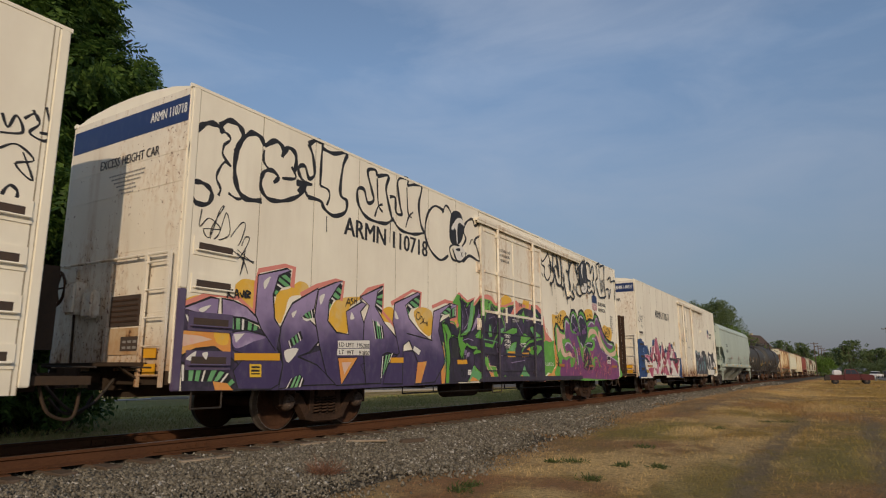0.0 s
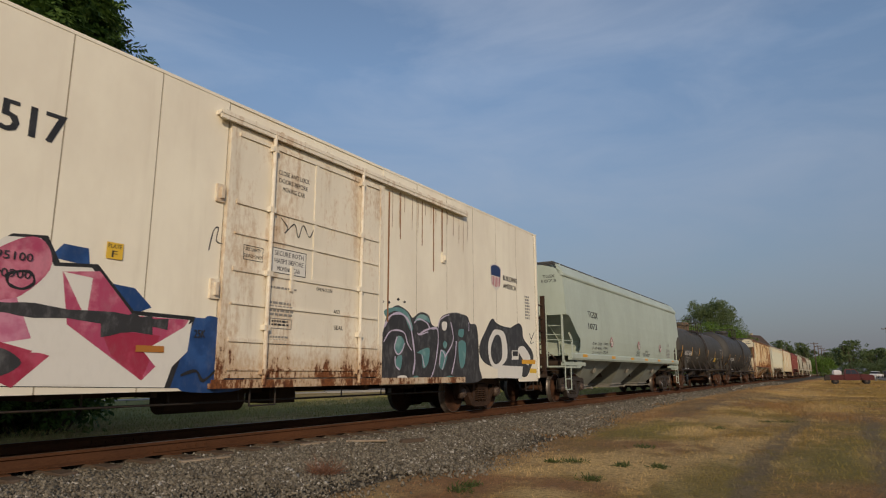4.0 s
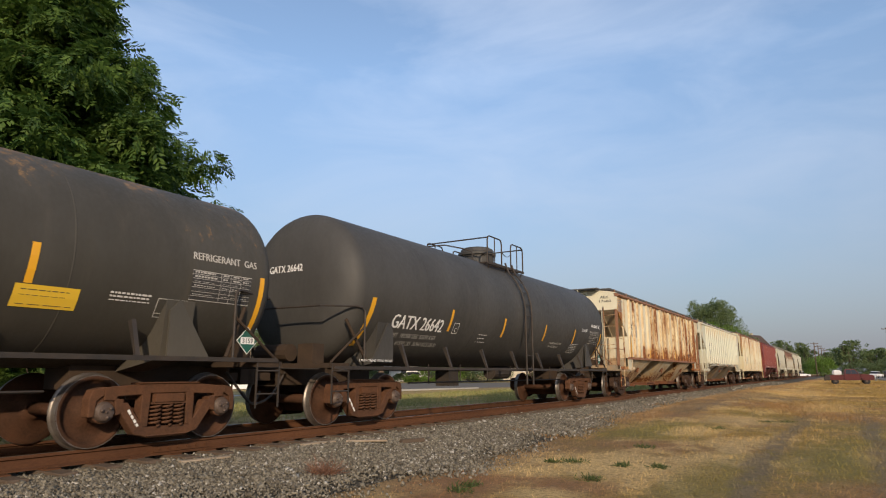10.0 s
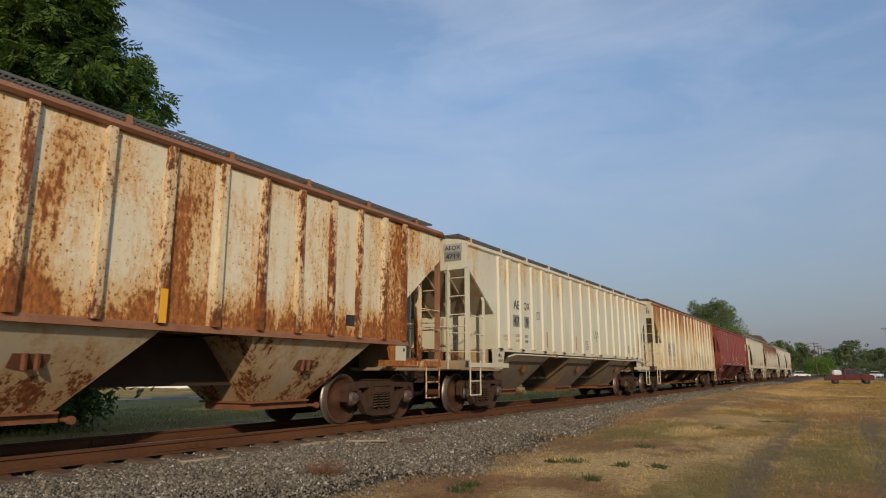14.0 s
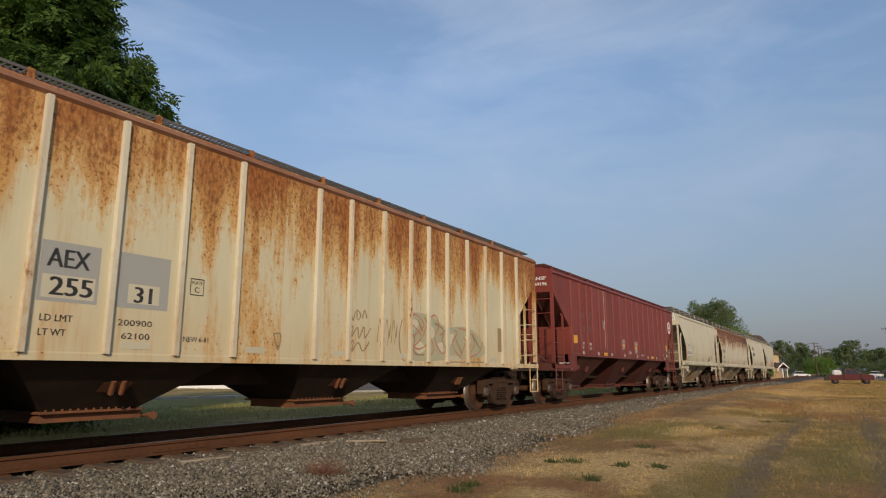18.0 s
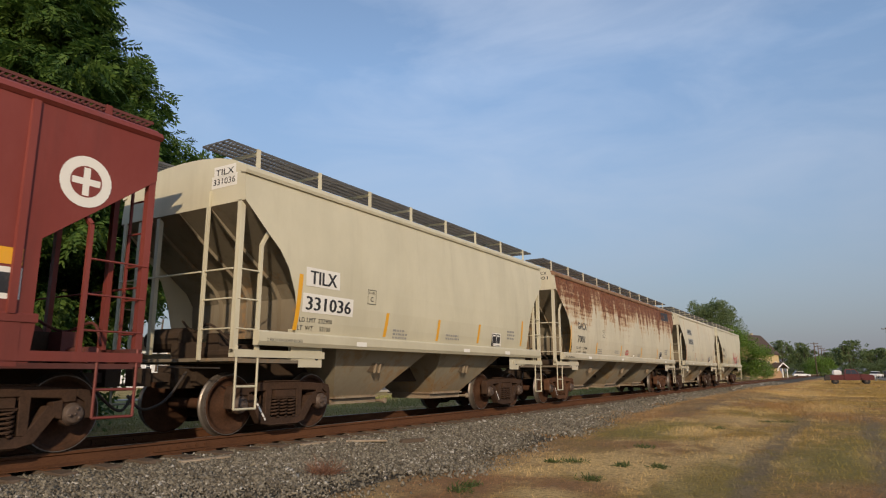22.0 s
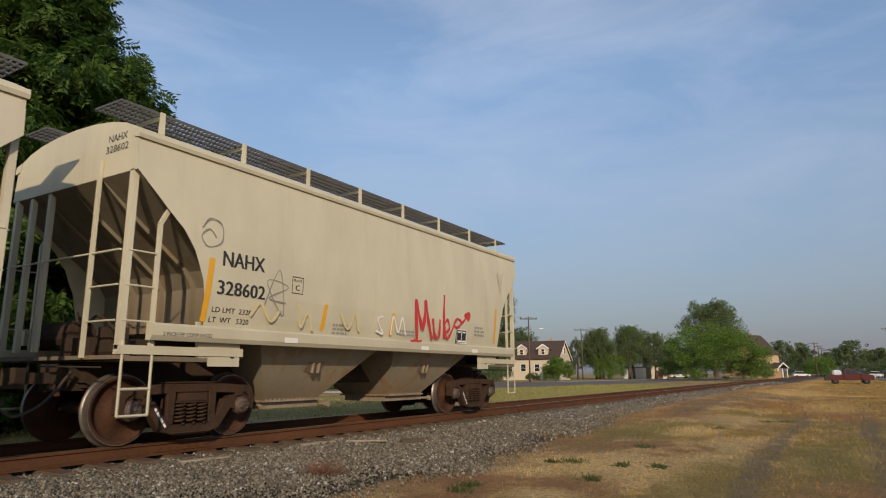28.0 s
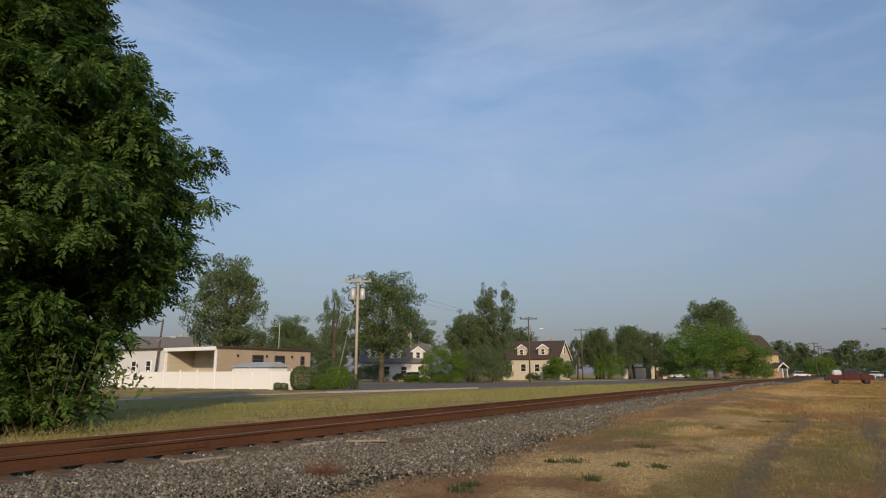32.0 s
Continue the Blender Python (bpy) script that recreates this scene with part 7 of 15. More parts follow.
line(SPRAY_BLACK, 0.080, [(1.34, 4.44), (1.57, 4.60), (1.74, 4.52), (1.72, 4.37)])
line(SPRAY_BLACK, 0.080, [(1.74, 4.42), (1.85, 4.57), (2.01, 4.52), (2.04, 4.33), (2.01, 4.21)])
line(SPRAY_BLACK, 0.068, [(1.56, 3.90), (1.66, 4.01), (1.53, 4.09), (1.38, 4.04), (1.31, 3.91), (1.32, 3.73), (1.49, 3.61), (1.81, 3.66), (2.14, 3.83), (2.26, 4.03), (2.08, 4.06)])
line(SPRAY_BLACK, 0.048, [(1.34, 4.38), (1.34, 4.19), (1.47, 4.08)])
line(SPRAY_BLACK, 0.048, [(1.74, 4.02), (2.04, 4.10), (1.94, 4.27)])
line(SPRAY_BLACK, 0.096, [(2.06, 4.03), (2.24, 4.03), (2.12, 3.87)])
line(SPRAY_BLACK, 0.080, [(2.31, 4.78), (2.50, 4.91), (2.66, 4.91)])
line(SPRAY_BLACK, 0.056, [(2.66, 4.91), (2.64, 4.61), (2.63, 4.12)])
line(SPRAY_BLACK, 0.064, [(2.31, 4.78), (2.42, 4.61), (2.48, 4.29), (2.35, 4.18), (2.25, 4.36), (2.11, 4.32), (2.12, 4.19), (2.26, 4.08), (2.44, 4.09)])
line(SPRAY_BLACK, 0.068, [(2.66, 4.81), (2.94, 4.80), (3.31, 4.91), (3.21, 4.63), (3.16, 4.11), (3.34, 4.01), (3.30, 3.79), (3.00, 3.66), (2.75, 3.74), (2.65, 3.85), (2.34, 3.85)])
line(SPRAY_BLACK, 0.040, [(2.63, 4.12), (2.83, 4.10), (2.88, 3.98), (2.81, 3.81)])
line(SPRAY_BLACK, 0.024, [(2.82, 3.61), (2.83, 3.34)])
line(SPRAY_BLACK, 0.048, [(2.32, 4.11), (2.27, 3.96), (2.34, 3.85)])
line(SPRAY_BLACK, 0.064, [(4.23, 4.72), (4.16, 4.83), (3.93, 4.74), (4.06, 4.41), (4.13, 4.21), (3.95, 4.12), (3.83, 4.35), (3.64, 4.30), (3.68, 4.02), (3.96, 3.82), (4.50, 3.82), (4.75, 3.95)])
line(SPRAY_BLACK, 0.068, [(4.23, 4.72), (4.60, 4.82), (4.52, 4.52), (4.68, 4.09), (4.75, 3.91)])
line(SPRAY_BLACK, 0.040, [(4.23, 4.68), (4.28, 4.16), (4.43, 4.04)])
line(SPRAY_BLACK, 0.040, [(4.42, 4.19), (4.28, 4.12), (4.17, 3.89)])
line(SPRAY_BLACK, 0.064, [(5.26, 4.79), (5.26, 4.94), (4.92, 4.81), (5.00, 4.32), (5.07, 4.13), (4.87, 4.13), (4.83, 4.42), (4.65, 4.40)])
line(SPRAY_BLACK, 0.068, [(5.26, 4.79), (5.79, 4.92), (5.69, 4.48), (5.77, 4.07), (5.92, 3.89)])
line(SPRAY_BLACK, 0.040, [(5.24, 4.74), (5.29, 4.22), (5.43, 4.13)])
line(SPRAY_BLACK, 0.060, [(4.74, 3.99), (5.01, 3.80), (5.49, 3.79), (5.89, 3.89)])
line(SPRAY_BLACK, 0.024, [(4.68, 3.86), (4.67, 3.47)])
line(SPRAY_BLACK, 0.040, [(5.48, 4.26), (5.32, 4.13), (5.21, 3.88)])
line(SPRAY_BLACK, 0.060, [(6.72, 4.56), (6.33, 4.59), (6.03, 4.32), (5.94, 3.87), (6.17, 3.55), (6.56, 3.40), (6.90, 3.55)])
line(SPRAY_BLACK, 0.050, [(6.65, 4.50), (6.81, 4.71), (7.02, 4.59), (7.07, 4.40)])
field(SPRAY_BLACK, [(7.00, 4.45), (7.17, 4.66), (7.49, 4.65), (7.61, 4.31), (7.48, 3.97), (7.14, 3.83), (6.96, 4.00)])
line(SPRAY_BLACK, 0.050, [(6.97, 3.75), (7.26, 3.87), (7.53, 3.78), (7.40, 3.53), (7.09, 3.50)], True)
line(SPRAY_BLACK, 0.060, [(7.61, 4.24), (7.72, 4.48), (8.03, 4.64), (8.17, 4.49), (8.39, 4.60), (8.46, 4.33), (8.16, 4.14), (8.29, 3.91), (8.39, 3.64), (7.88, 3.70), (7.57, 3.51), (7.45, 3.76), (7.71, 4.06)], True)
line(SPRAY_BLACK, 0.030, [(7.89, 3.97), (8.02, 4.13), (8.15, 4.02)])
line(SPRAY_BLACK, 0.016, [(0.27, 3.18), (0.25, 2.93), (0.40, 3.08), (0.60, 2.96), (0.32, 2.91), (0.43, 2.81), (0.57, 3.23), (0.64, 3.29), (0.46, 2.97), (0.45, 2.78), (0.58, 2.88), (0.69, 3.22), (0.77, 2.92), (0.56, 2.78)])
line(SPRAY_BLACK, 0.016, [(0.79, 2.88), (0.97, 3.12), (1.05, 3.09), (0.95, 2.79), (0.81, 2.75), (0.96, 2.59), (1.14, 2.90), (1.06, 2.92), (1.00, 2.78)])
line(SPRAY_BLACK, 0.014, [(0.93, 2.71), (1.24, 2.55)])
line(SPRAY_BLACK, 0.014, [(1.06, 2.67), (1.02, 2.42)])
start_piece(REEFERS[1])
field(SPRAY_YELLOW, [(0.89, 2.12), (1.04, 2.28), (1.22, 2.30), (1.38, 2.24), (1.36, 1.83), (1.02, 1.97)])
field(SPRAY_YELLOW, [(1.71, 1.92), (1.77, 2.17), (2.02, 2.26), (2.23, 2.40), (2.44, 2.35), (2.35, 2.20), (2.03, 2.12), (1.94, 1.88), (1.85, 1.69), (1.74, 1.77)])
field(SPRAY_YELLOW, [(2.97, 1.93), (3.13, 2.17), (3.45, 2.26), (3.81, 2.28), (3.46, 2.03), (3.45, 1.62), (3.03, 1.70)])
field(SPRAY_YELLOW, [(4.46, 1.92), (4.46, 2.11), (4.77, 2.19), (4.94, 1.91)])
field(SPRAY_YELLOW, [(5.53, 2.14), (5.79, 2.28), (6.22, 2.20), (6.17, 1.71), (5.75, 1.84)])
field(SPRAY_YELLOW, [(0.05, 1.84), (0.21, 1.95), (0.47, 1.99), (0.28, 1.82)])
line(SPRAY_PINK, 0.075, [(0.05, 1.81), (0.50, 2.01), (0.69, 2.02), (1.01, 2.00), (1.31, 1.83), (1.33, 2.27), (1.37, 2.46), (1.89, 2.61), (2.10, 2.60), (2.07, 2.28)], False, 1)
line(SPRAY_PINK, 0.075, [(2.27, 2.18), (2.63, 2.36), (3.12, 2.53), (3.32, 2.52), (3.26, 2.18)], False, 1)
line(SPRAY_PINK, 0.075, [(3.79, 2.28), (4.00, 2.45), (4.48, 2.60), (4.47, 2.08), (4.86, 1.83)], False, 1)
line(SPRAY_PINK, 0.075, [(4.75, 2.26), (5.48, 2.60), (5.79, 2.58), (5.74, 2.26)], False, 1)
line(SPRAY_PINK, 0.075, [(6.22, 2.32), (6.77, 2.50), (7.10, 2.48)], False, 1)
field(SPRAY_DARK, [(0.06, 1.77), (0.65, 1.71), (1.41, 1.59), (2.68, 1.38), (4.71, 1.31), (6.76, 1.52), (6.76, 0.69), (3.20, 0.65), (0.15, 0.70)], False)
field(SPRAY_PURPLE, [(0.88, 1.50), (1.94, 1.09), (3.17, 1.40), (6.66, 1.31), (6.71, 0.70), (3.20, 0.66), (1.00, 0.69)], False)
field(SPRAY_ORANGE, [(0.08, 1.48), (0.46, 1.52), (0.90, 1.52), (0.92, 1.18), (0.60, 1.30), (0.33, 1.26), (0.11, 1.16)], False)
field(SPRAY_YELLOW, [(0.62, 1.49), (0.85, 1.50), (0.85, 1.33), (0.68, 1.34)])
field(SPRAY_CREAM, [(0.08, 1.44), (0.39, 1.43), (0.59, 1.39), (0.10, 1.27)], False)
field(SPRAY_DARK, [(0.11, 1.15), (0.33, 1.25), (0.64, 1.29), (1.04, 1.08), (1.38, 0.69), (1.00, 0.69), (0.71, 0.94), (0.12, 1.07)], False)
line(SPRAY_BLACK, 0.028, [(0.11, 1.15), (0.33, 1.25), (0.64, 1.29), (1.04, 1.08), (1.38, 0.69), (1.00, 0.69), (0.71, 0.94), (0.12, 1.07)], True, 1)
field(SPRAY_BLACK, [(0.12, 1.04), (0.50, 1.02), (0.90, 0.93), (1.04, 0.77), (0.96, 0.72), (0.72, 0.82), (0.52, 0.82), (0.14, 0.83)], False)
field(SPRAY_WHITE, [(0.13, 1.04), (0.17, 1.04), (0.18, 0.83), (0.15, 0.83)], False)
field(SPRAY_GREEN, [(0.25, 1.03), (0.33, 1.03), (0.31, 0.83), (0.25, 0.83)], False)
field(SPRAY_GREEN, [(0.37, 1.02), (0.45, 1.02), (0.41, 0.82), (0.35, 0.83)], False)
field(SPRAY_WHITE, [(0.50, 1.02), (0.53, 1.01), (0.48, 0.82), (0.45, 0.82)], False)
field(SPRAY_GREEN, [(0.62, 0.99), (0.70, 0.97), (0.62, 0.82), (0.55, 0.82)], False)
field(SPRAY_GREEN, [(0.75, 0.96), (0.83, 0.94), (0.73, 0.82), (0.66, 0.82)], False)
field(SPRAY_WHITE, [(0.88, 0.93), (0.91, 0.92), (0.79, 0.79), (0.76, 0.80)], False)
field(SPRAY_GREEN, [(0.97, 0.85), (1.02, 0.80), (0.93, 0.74), (0.87, 0.76)], False)
field(SPRAY_ORANGE, [(0.64, 0.82), (0.89, 0.79), (1.00, 0.69), (0.69, 0.70)], False)
field(SPRAY_LAVENDER, [(0.07, 1.78), (0.52, 1.97), (0.66, 1.96), (0.65, 1.72), (0.29, 1.74)], False)
line(SPRAY_BLACK, 0.028, [(0.07, 1.78), (0.52, 1.97), (0.66, 1.96), (0.65, 1.72), (0.29, 1.74)], True, 1)
field(SPRAY_LAVENDER, [(0.71, 1.97), (0.91, 1.96), (1.16, 1.89), (1.41, 1.72), (1.45, 1.64), (1.12, 1.72), (0.73, 1.72)], False)
line(SPRAY_BLACK, 0.028, [(0.71, 1.97), (0.91, 1.96), (1.16, 1.89), (1.41, 1.72), (1.45, 1.64), (1.12, 1.72), (0.73, 1.72)], True, 1)
field(SPRAY_BLACK, [(0.12, 1.70), (0.65, 1.69), (0.66, 1.54), (0.19, 1.56)], False)
field(SPRAY_WHITE, [(0.13, 1.70), (0.16, 1.70), (0.23, 1.55), (0.20, 1.56)], False)
field(SPRAY_GREEN, [(0.23, 1.70), (0.30, 1.70), (0.35, 1.55), (0.29, 1.55)], False)
field(SPRAY_GREEN, [(0.34, 1.70), (0.40, 1.69), (0.44, 1.55), (0.38, 1.55)], False)
field(SPRAY_WHITE, [(0.44, 1.69), (0.48, 1.69), (0.51, 1.54), (0.48, 1.54)], False)
field(SPRAY_GREEN, [(0.55, 1.69), (0.62, 1.69), (0.64, 1.54), (0.58, 1.54)], False)
field(SPRAY_BLACK, [(0.73, 1.70), (1.10, 1.71), (1.42, 1.61), (1.40, 1.56), (1.09, 1.55), (0.78, 1.55)], False)
field(SPRAY_WHITE, [(0.75, 1.71), (0.78, 1.71), (0.82, 1.55), (0.79, 1.55)], False)
field(SPRAY_GREEN, [(0.86, 1.71), (0.93, 1.71), (0.95, 1.55), (0.89, 1.55)], False)
field(SPRAY_GREEN, [(0.98, 1.71), (1.05, 1.71), (1.06, 1.55), (0.99, 1.55)], False)
field(SPRAY_WHITE, [(1.09, 1.71), (1.13, 1.70), (1.13, 1.55), (1.09, 1.55)], False)
field(SPRAY_GREEN, [(1.21, 1.68), (1.28, 1.65), (1.27, 1.55), (1.20, 1.55)], False)
field(SPRAY_GREEN, [(1.32, 1.64), (1.39, 1.62), (1.38, 1.56), (1.31, 1.55)], False)
field(SPRAY_PURPLE, [(0.88, 1.50), (1.18, 1.55), (1.56, 1.49), (1.83, 1.28), (1.94, 1.06), (1.87, 0.76), (1.71, 0.69), (1.09, 0.70), (0.98, 0.96), (1.20, 1.19), (0.96, 1.25)], False)
line(SPRAY_BLACK, 0.028, [(0.88, 1.50), (1.18, 1.55), (1.56, 1.49), (1.83, 1.28), (1.94, 1.06), (1.87, 0.76), (1.71, 0.69), (1.09, 0.70), (0.98, 0.96), (1.20, 1.19), (0.96, 1.25)], True, 1)
field(SPRAY_LAVENDER, [(0.94, 1.48), (1.18, 1.51), (1.54, 1.46), (1.33, 1.39), (1.00, 1.28)])
field(SPRAY_WHITE, [(0.95, 1.48), (1.15, 1.50), (1.00, 1.36)], False)
field(SPRAY_BLACK, [(2.03, 2.53), (2.02, 2.30), (1.84, 2.25), (1.71, 2.09), (1.66, 2.12), (1.73, 2.28), (1.79, 2.44), (2.01, 2.55)], False)
field(SPRAY_WHITE, [(2.03, 2.52), (2.03, 2.49), (1.96, 2.53), (2.00, 2.54)], False)
field(SPRAY_GREEN, [(2.02, 2.41), (2.02, 2.34), (1.80, 2.44), (1.88, 2.48)], False)
field(SPRAY_GREEN, [(2.02, 2.30), (1.93, 2.27), (1.76, 2.35), (1.78, 2.41)], False)
field(SPRAY_WHITE, [(1.87, 2.26), (1.83, 2.24), (1.73, 2.28), (1.74, 2.31)], False)
field(SPRAY_GREEN, [(1.78, 2.18), (1.73, 2.12), (1.67, 2.15), (1.70, 2.21)], False)
field(SPRAY_PURPLE, [(1.35, 2.39), (1.95, 2.57), (2.03, 2.54), (1.77, 2.43), (1.67, 2.12), (1.72, 1.75), (1.86, 1.61), (1.78, 1.26), (1.46, 1.58), (1.33, 1.80)], False)
line(SPRAY_BLACK, 0.028, [(1.35, 2.39), (1.95, 2.57), (2.03, 2.54), (1.77, 2.43), (1.67, 2.12), (1.72, 1.75), (1.86, 1.61), (1.78, 1.26), (1.46, 1.58), (1.33, 1.80)], True, 1)
field(SPRAY_PURPLE, [(1.99, 1.88), (2.09, 2.03), (2.66, 2.33), (2.59, 1.98), (2.43, 1.82), (2.70, 1.66), (2.74, 1.46), (2.52, 1.26), (2.25, 1.19), (2.70, 1.06), (3.20, 0.74), (2.22, 0.73), (1.87, 0.69), (1.94, 1.06), (1.84, 1.42), (1.86, 1.64)], False)
line(SPRAY_BLACK, 0.028, [(1.99, 1.88), (2.09, 2.03), (2.66, 2.33), (2.59, 1.98), (2.43, 1.82), (2.70, 1.66), (2.74, 1.46), (2.52, 1.26), (2.25, 1.19), (2.70, 1.06), (3.20, 0.74), (2.22, 0.73), (1.87, 0.69), (1.94, 1.06), (1.84, 1.42), (1.86, 1.64)], True, 1)
field(SPRAY_BLACK, [(2.29, 1.81), (2.43, 1.91), (2.58, 1.98), (2.60, 1.83), (2.50, 1.82), (2.39, 1.80)], False)
field(SPRAY_WHITE, [(2.30, 1.82), (2.32, 1.83), (2.41, 1.80), (2.39, 1.80)], False)
field(SPRAY_GREEN, [(2.36, 1.86), (2.40, 1.90), (2.48, 1.81), (2.45, 1.81)], False)
field(SPRAY_GREEN, [(2.43, 1.91), (2.48, 1.93), (2.53, 1.82), (2.50, 1.82)], False)
field(SPRAY_WHITE, [(2.51, 1.95), (2.53, 1.96), (2.57, 1.82), (2.55, 1.82)], False)
field(SPRAY_BLACK, [(2.02, 1.42), (2.29, 1.60), (2.35, 1.48), (2.07, 1.31)], False)
field(SPRAY_WHITE, [(2.03, 1.42), (2.05, 1.44), (2.10, 1.33), (2.08, 1.32)], False)
field(SPRAY_GREEN, [(2.09, 1.47), (2.13, 1.49), (2.19, 1.38), (2.15, 1.36)], False)
field(SPRAY_GREEN, [(2.16, 1.51), (2.20, 1.54), (2.26, 1.42), (2.22, 1.40)], False)
field(SPRAY_WHITE, [(2.23, 1.56), (2.25, 1.57), (2.31, 1.45), (2.29, 1.44)], False)
field(SPRAY_BLACK, [(2.11, 0.83), (2.32, 0.91), (2.43, 0.81), (2.38, 0.72), (2.22, 0.71), (2.01, 0.69)], False)
field(SPRAY_WHITE, [(2.12, 0.84), (2.14, 0.85), (2.05, 0.70), (2.02, 0.69)], False)
field(SPRAY_GREEN, [(2.21, 0.87), (2.26, 0.89), (2.17, 0.71), (2.11, 0.70)], False)
field(SPRAY_GREEN, [(2.30, 0.90), (2.34, 0.88), (2.26, 0.71), (2.20, 0.71)], False)
field(SPRAY_WHITE, [(2.37, 0.86), (2.39, 0.84), (2.33, 0.71), (2.30, 0.71)], False)
field(SPRAY_BLACK, [(3.29, 2.52), (3.23, 2.20), (3.06, 2.16), (2.94, 1.97), (2.93, 2.02), (2.99, 2.20), (3.12, 2.38), (3.26, 2.52)], False)
field(SPRAY_WHITE, [(3.29, 2.50), (3.28, 2.46), (3.22, 2.48), (3.25, 2.51)], False)
field(SPRAY_GREEN, [(3.26, 2.37), (3.25, 2.29), (3.11, 2.35), (3.16, 2.41)], False)
field(SPRAY_GREEN, [(3.24, 2.24), (3.18, 2.19), (3.03, 2.25), (3.08, 2.32)], False)
field(SPRAY_WHITE, [(3.11, 2.17), (3.06, 2.16), (2.99, 2.19), (3.01, 2.22)], False)
field(SPRAY_GREEN, [(3.01, 2.08), (2.96, 2.00), (2.94, 2.05), (2.96, 2.11)], False)
field(SPRAY_PURPLE, [(2.67, 2.31), (3.09, 2.48), (3.28, 2.53), (3.15, 2.41), (2.95, 2.15), (2.93, 1.80), (3.16, 1.62), (3.48, 1.60), (3.40, 2.00), (3.83, 2.21), (3.97, 2.18), (3.80, 2.03), (3.95, 1.73), (4.19, 1.21), (3.84, 1.07), (4.06, 0.74), (3.20, 0.72), (2.94, 0.90), (2.74, 1.38), (2.60, 1.86)], False)
line(SPRAY_BLACK, 0.028, [(2.67, 2.31), (3.09, 2.48), (3.28, 2.53), (3.15, 2.41), (2.95, 2.15), (2.93, 1.80), (3.16, 1.62), (3.48, 1.60), (3.40, 2.00), (3.83, 2.21), (3.97, 2.18), (3.80, 2.03), (3.95, 1.73), (4.19, 1.21), (3.84, 1.07), (4.06, 0.74), (3.20, 0.72), (2.94, 0.90), (2.74, 1.38), (2.60, 1.86)], True, 1)
field(SPRAY_BLACK, [(4.47, 2.58), (4.44, 2.03), (4.23, 2.16), (4.31, 2.44)], False)
field(SPRAY_WHITE, [(4.47, 2.56), (4.47, 2.52), (4.30, 2.41), (4.31, 2.43)], False)
field(SPRAY_GREEN, [(4.46, 2.42), (4.46, 2.34), (4.28, 2.32), (4.29, 2.36)], False)
field(SPRAY_GREEN, [(4.45, 2.28), (4.45, 2.20), (4.26, 2.25), (4.27, 2.29)], False)
field(SPRAY_WHITE, [(4.44, 2.15), (4.44, 2.11), (4.24, 2.20), (4.25, 2.22)], False)
field(SPRAY_PURPLE, [(3.79, 2.30), (4.45, 2.57), (4.30, 2.44), (4.23, 2.16), (4.54, 1.86), (4.94, 1.60), (5.03, 1.27), (4.63, 1.31), (4.48, 1.26), (4.44, 0.74), (3.99, 0.74), (3.89, 1.42), (3.91, 1.86), (4.05, 2.16)], False)
line(SPRAY_BLACK, 0.028, [(3.79, 2.30), (4.45, 2.57), (4.30, 2.44), (4.23, 2.16), (4.54, 1.86), (4.94, 1.60), (5.03, 1.27), (4.63, 1.31), (4.48, 1.26), (4.44, 0.74), (3.99, 0.74), (3.89, 1.42), (3.91, 1.86), (4.05, 2.16)], True, 1)
field(SPRAY_BLACK, [(4.14, 1.91), (4.48, 1.81), (4.53, 1.57), (4.25, 1.56)], False)
field(SPRAY_WHITE, [(4.15, 1.91), (4.18, 1.90), (4.28, 1.56), (4.26, 1.56)], False)
field(SPRAY_GREEN, [(4.24, 1.89), (4.29, 1.87), (4.37, 1.57), (4.33, 1.56)], False)
field(SPRAY_GREEN, [(4.32, 1.86), (4.37, 1.84), (4.44, 1.57), (4.40, 1.57)], False)
field(SPRAY_WHITE, [(4.41, 1.83), (4.43, 1.82), (4.49, 1.57), (4.47, 1.57)], False)
field(SPRAY_BLACK, [(4.47, 1.24), (4.87, 1.32), (4.64, 1.04), (4.43, 0.81)], False)
field(SPRAY_WHITE, [(4.48, 1.24), (4.51, 1.25), (4.46, 0.84), (4.44, 0.82)], False)
field(SPRAY_GREEN, [(4.58, 1.26), (4.64, 1.27), (4.52, 0.91), (4.49, 0.87)], False)
field(SPRAY_GREEN, [(4.68, 1.28), (4.74, 1.29), (4.57, 0.97), (4.54, 0.93)], False)
field(SPRAY_WHITE, [(4.78, 1.30), (4.81, 1.30), (4.61, 1.00), (4.59, 0.99)], False)
field(SPRAY_BLACK, [(5.76, 2.57), (5.71, 2.29), (5.42, 2.21), (5.27, 2.03), (5.23, 2.14), (5.28, 2.27), (5.44, 2.40), (5.66, 2.57)], False)
field(SPRAY_WHITE, [(5.75, 2.55), (5.75, 2.51), (5.61, 2.54), (5.64, 2.56)], False)
field(SPRAY_GREEN, [(5.73, 2.42), (5.72, 2.34), (5.47, 2.43), (5.53, 2.48)], False)
field(SPRAY_GREEN, [(5.71, 2.29), (5.58, 2.25), (5.36, 2.34), (5.43, 2.39)], False)
field(SPRAY_WHITE, [(5.50, 2.23), (5.43, 2.21), (5.30, 2.28), (5.33, 2.31)], False)
field(SPRAY_GREEN, [(5.36, 2.13), (5.29, 2.06), (5.24, 2.16), (5.26, 2.22)], False)
field(SPRAY_BLACK, [(7.05, 2.47), (6.93, 2.23), (6.64, 2.18), (6.50, 2.01), (6.44, 2.03), (6.56, 2.20), (6.71, 2.35), (6.97, 2.46)], False)
field(SPRAY_WHITE, [(7.04, 2.46), (7.02, 2.42), (6.91, 2.43), (6.96, 2.45)], False)
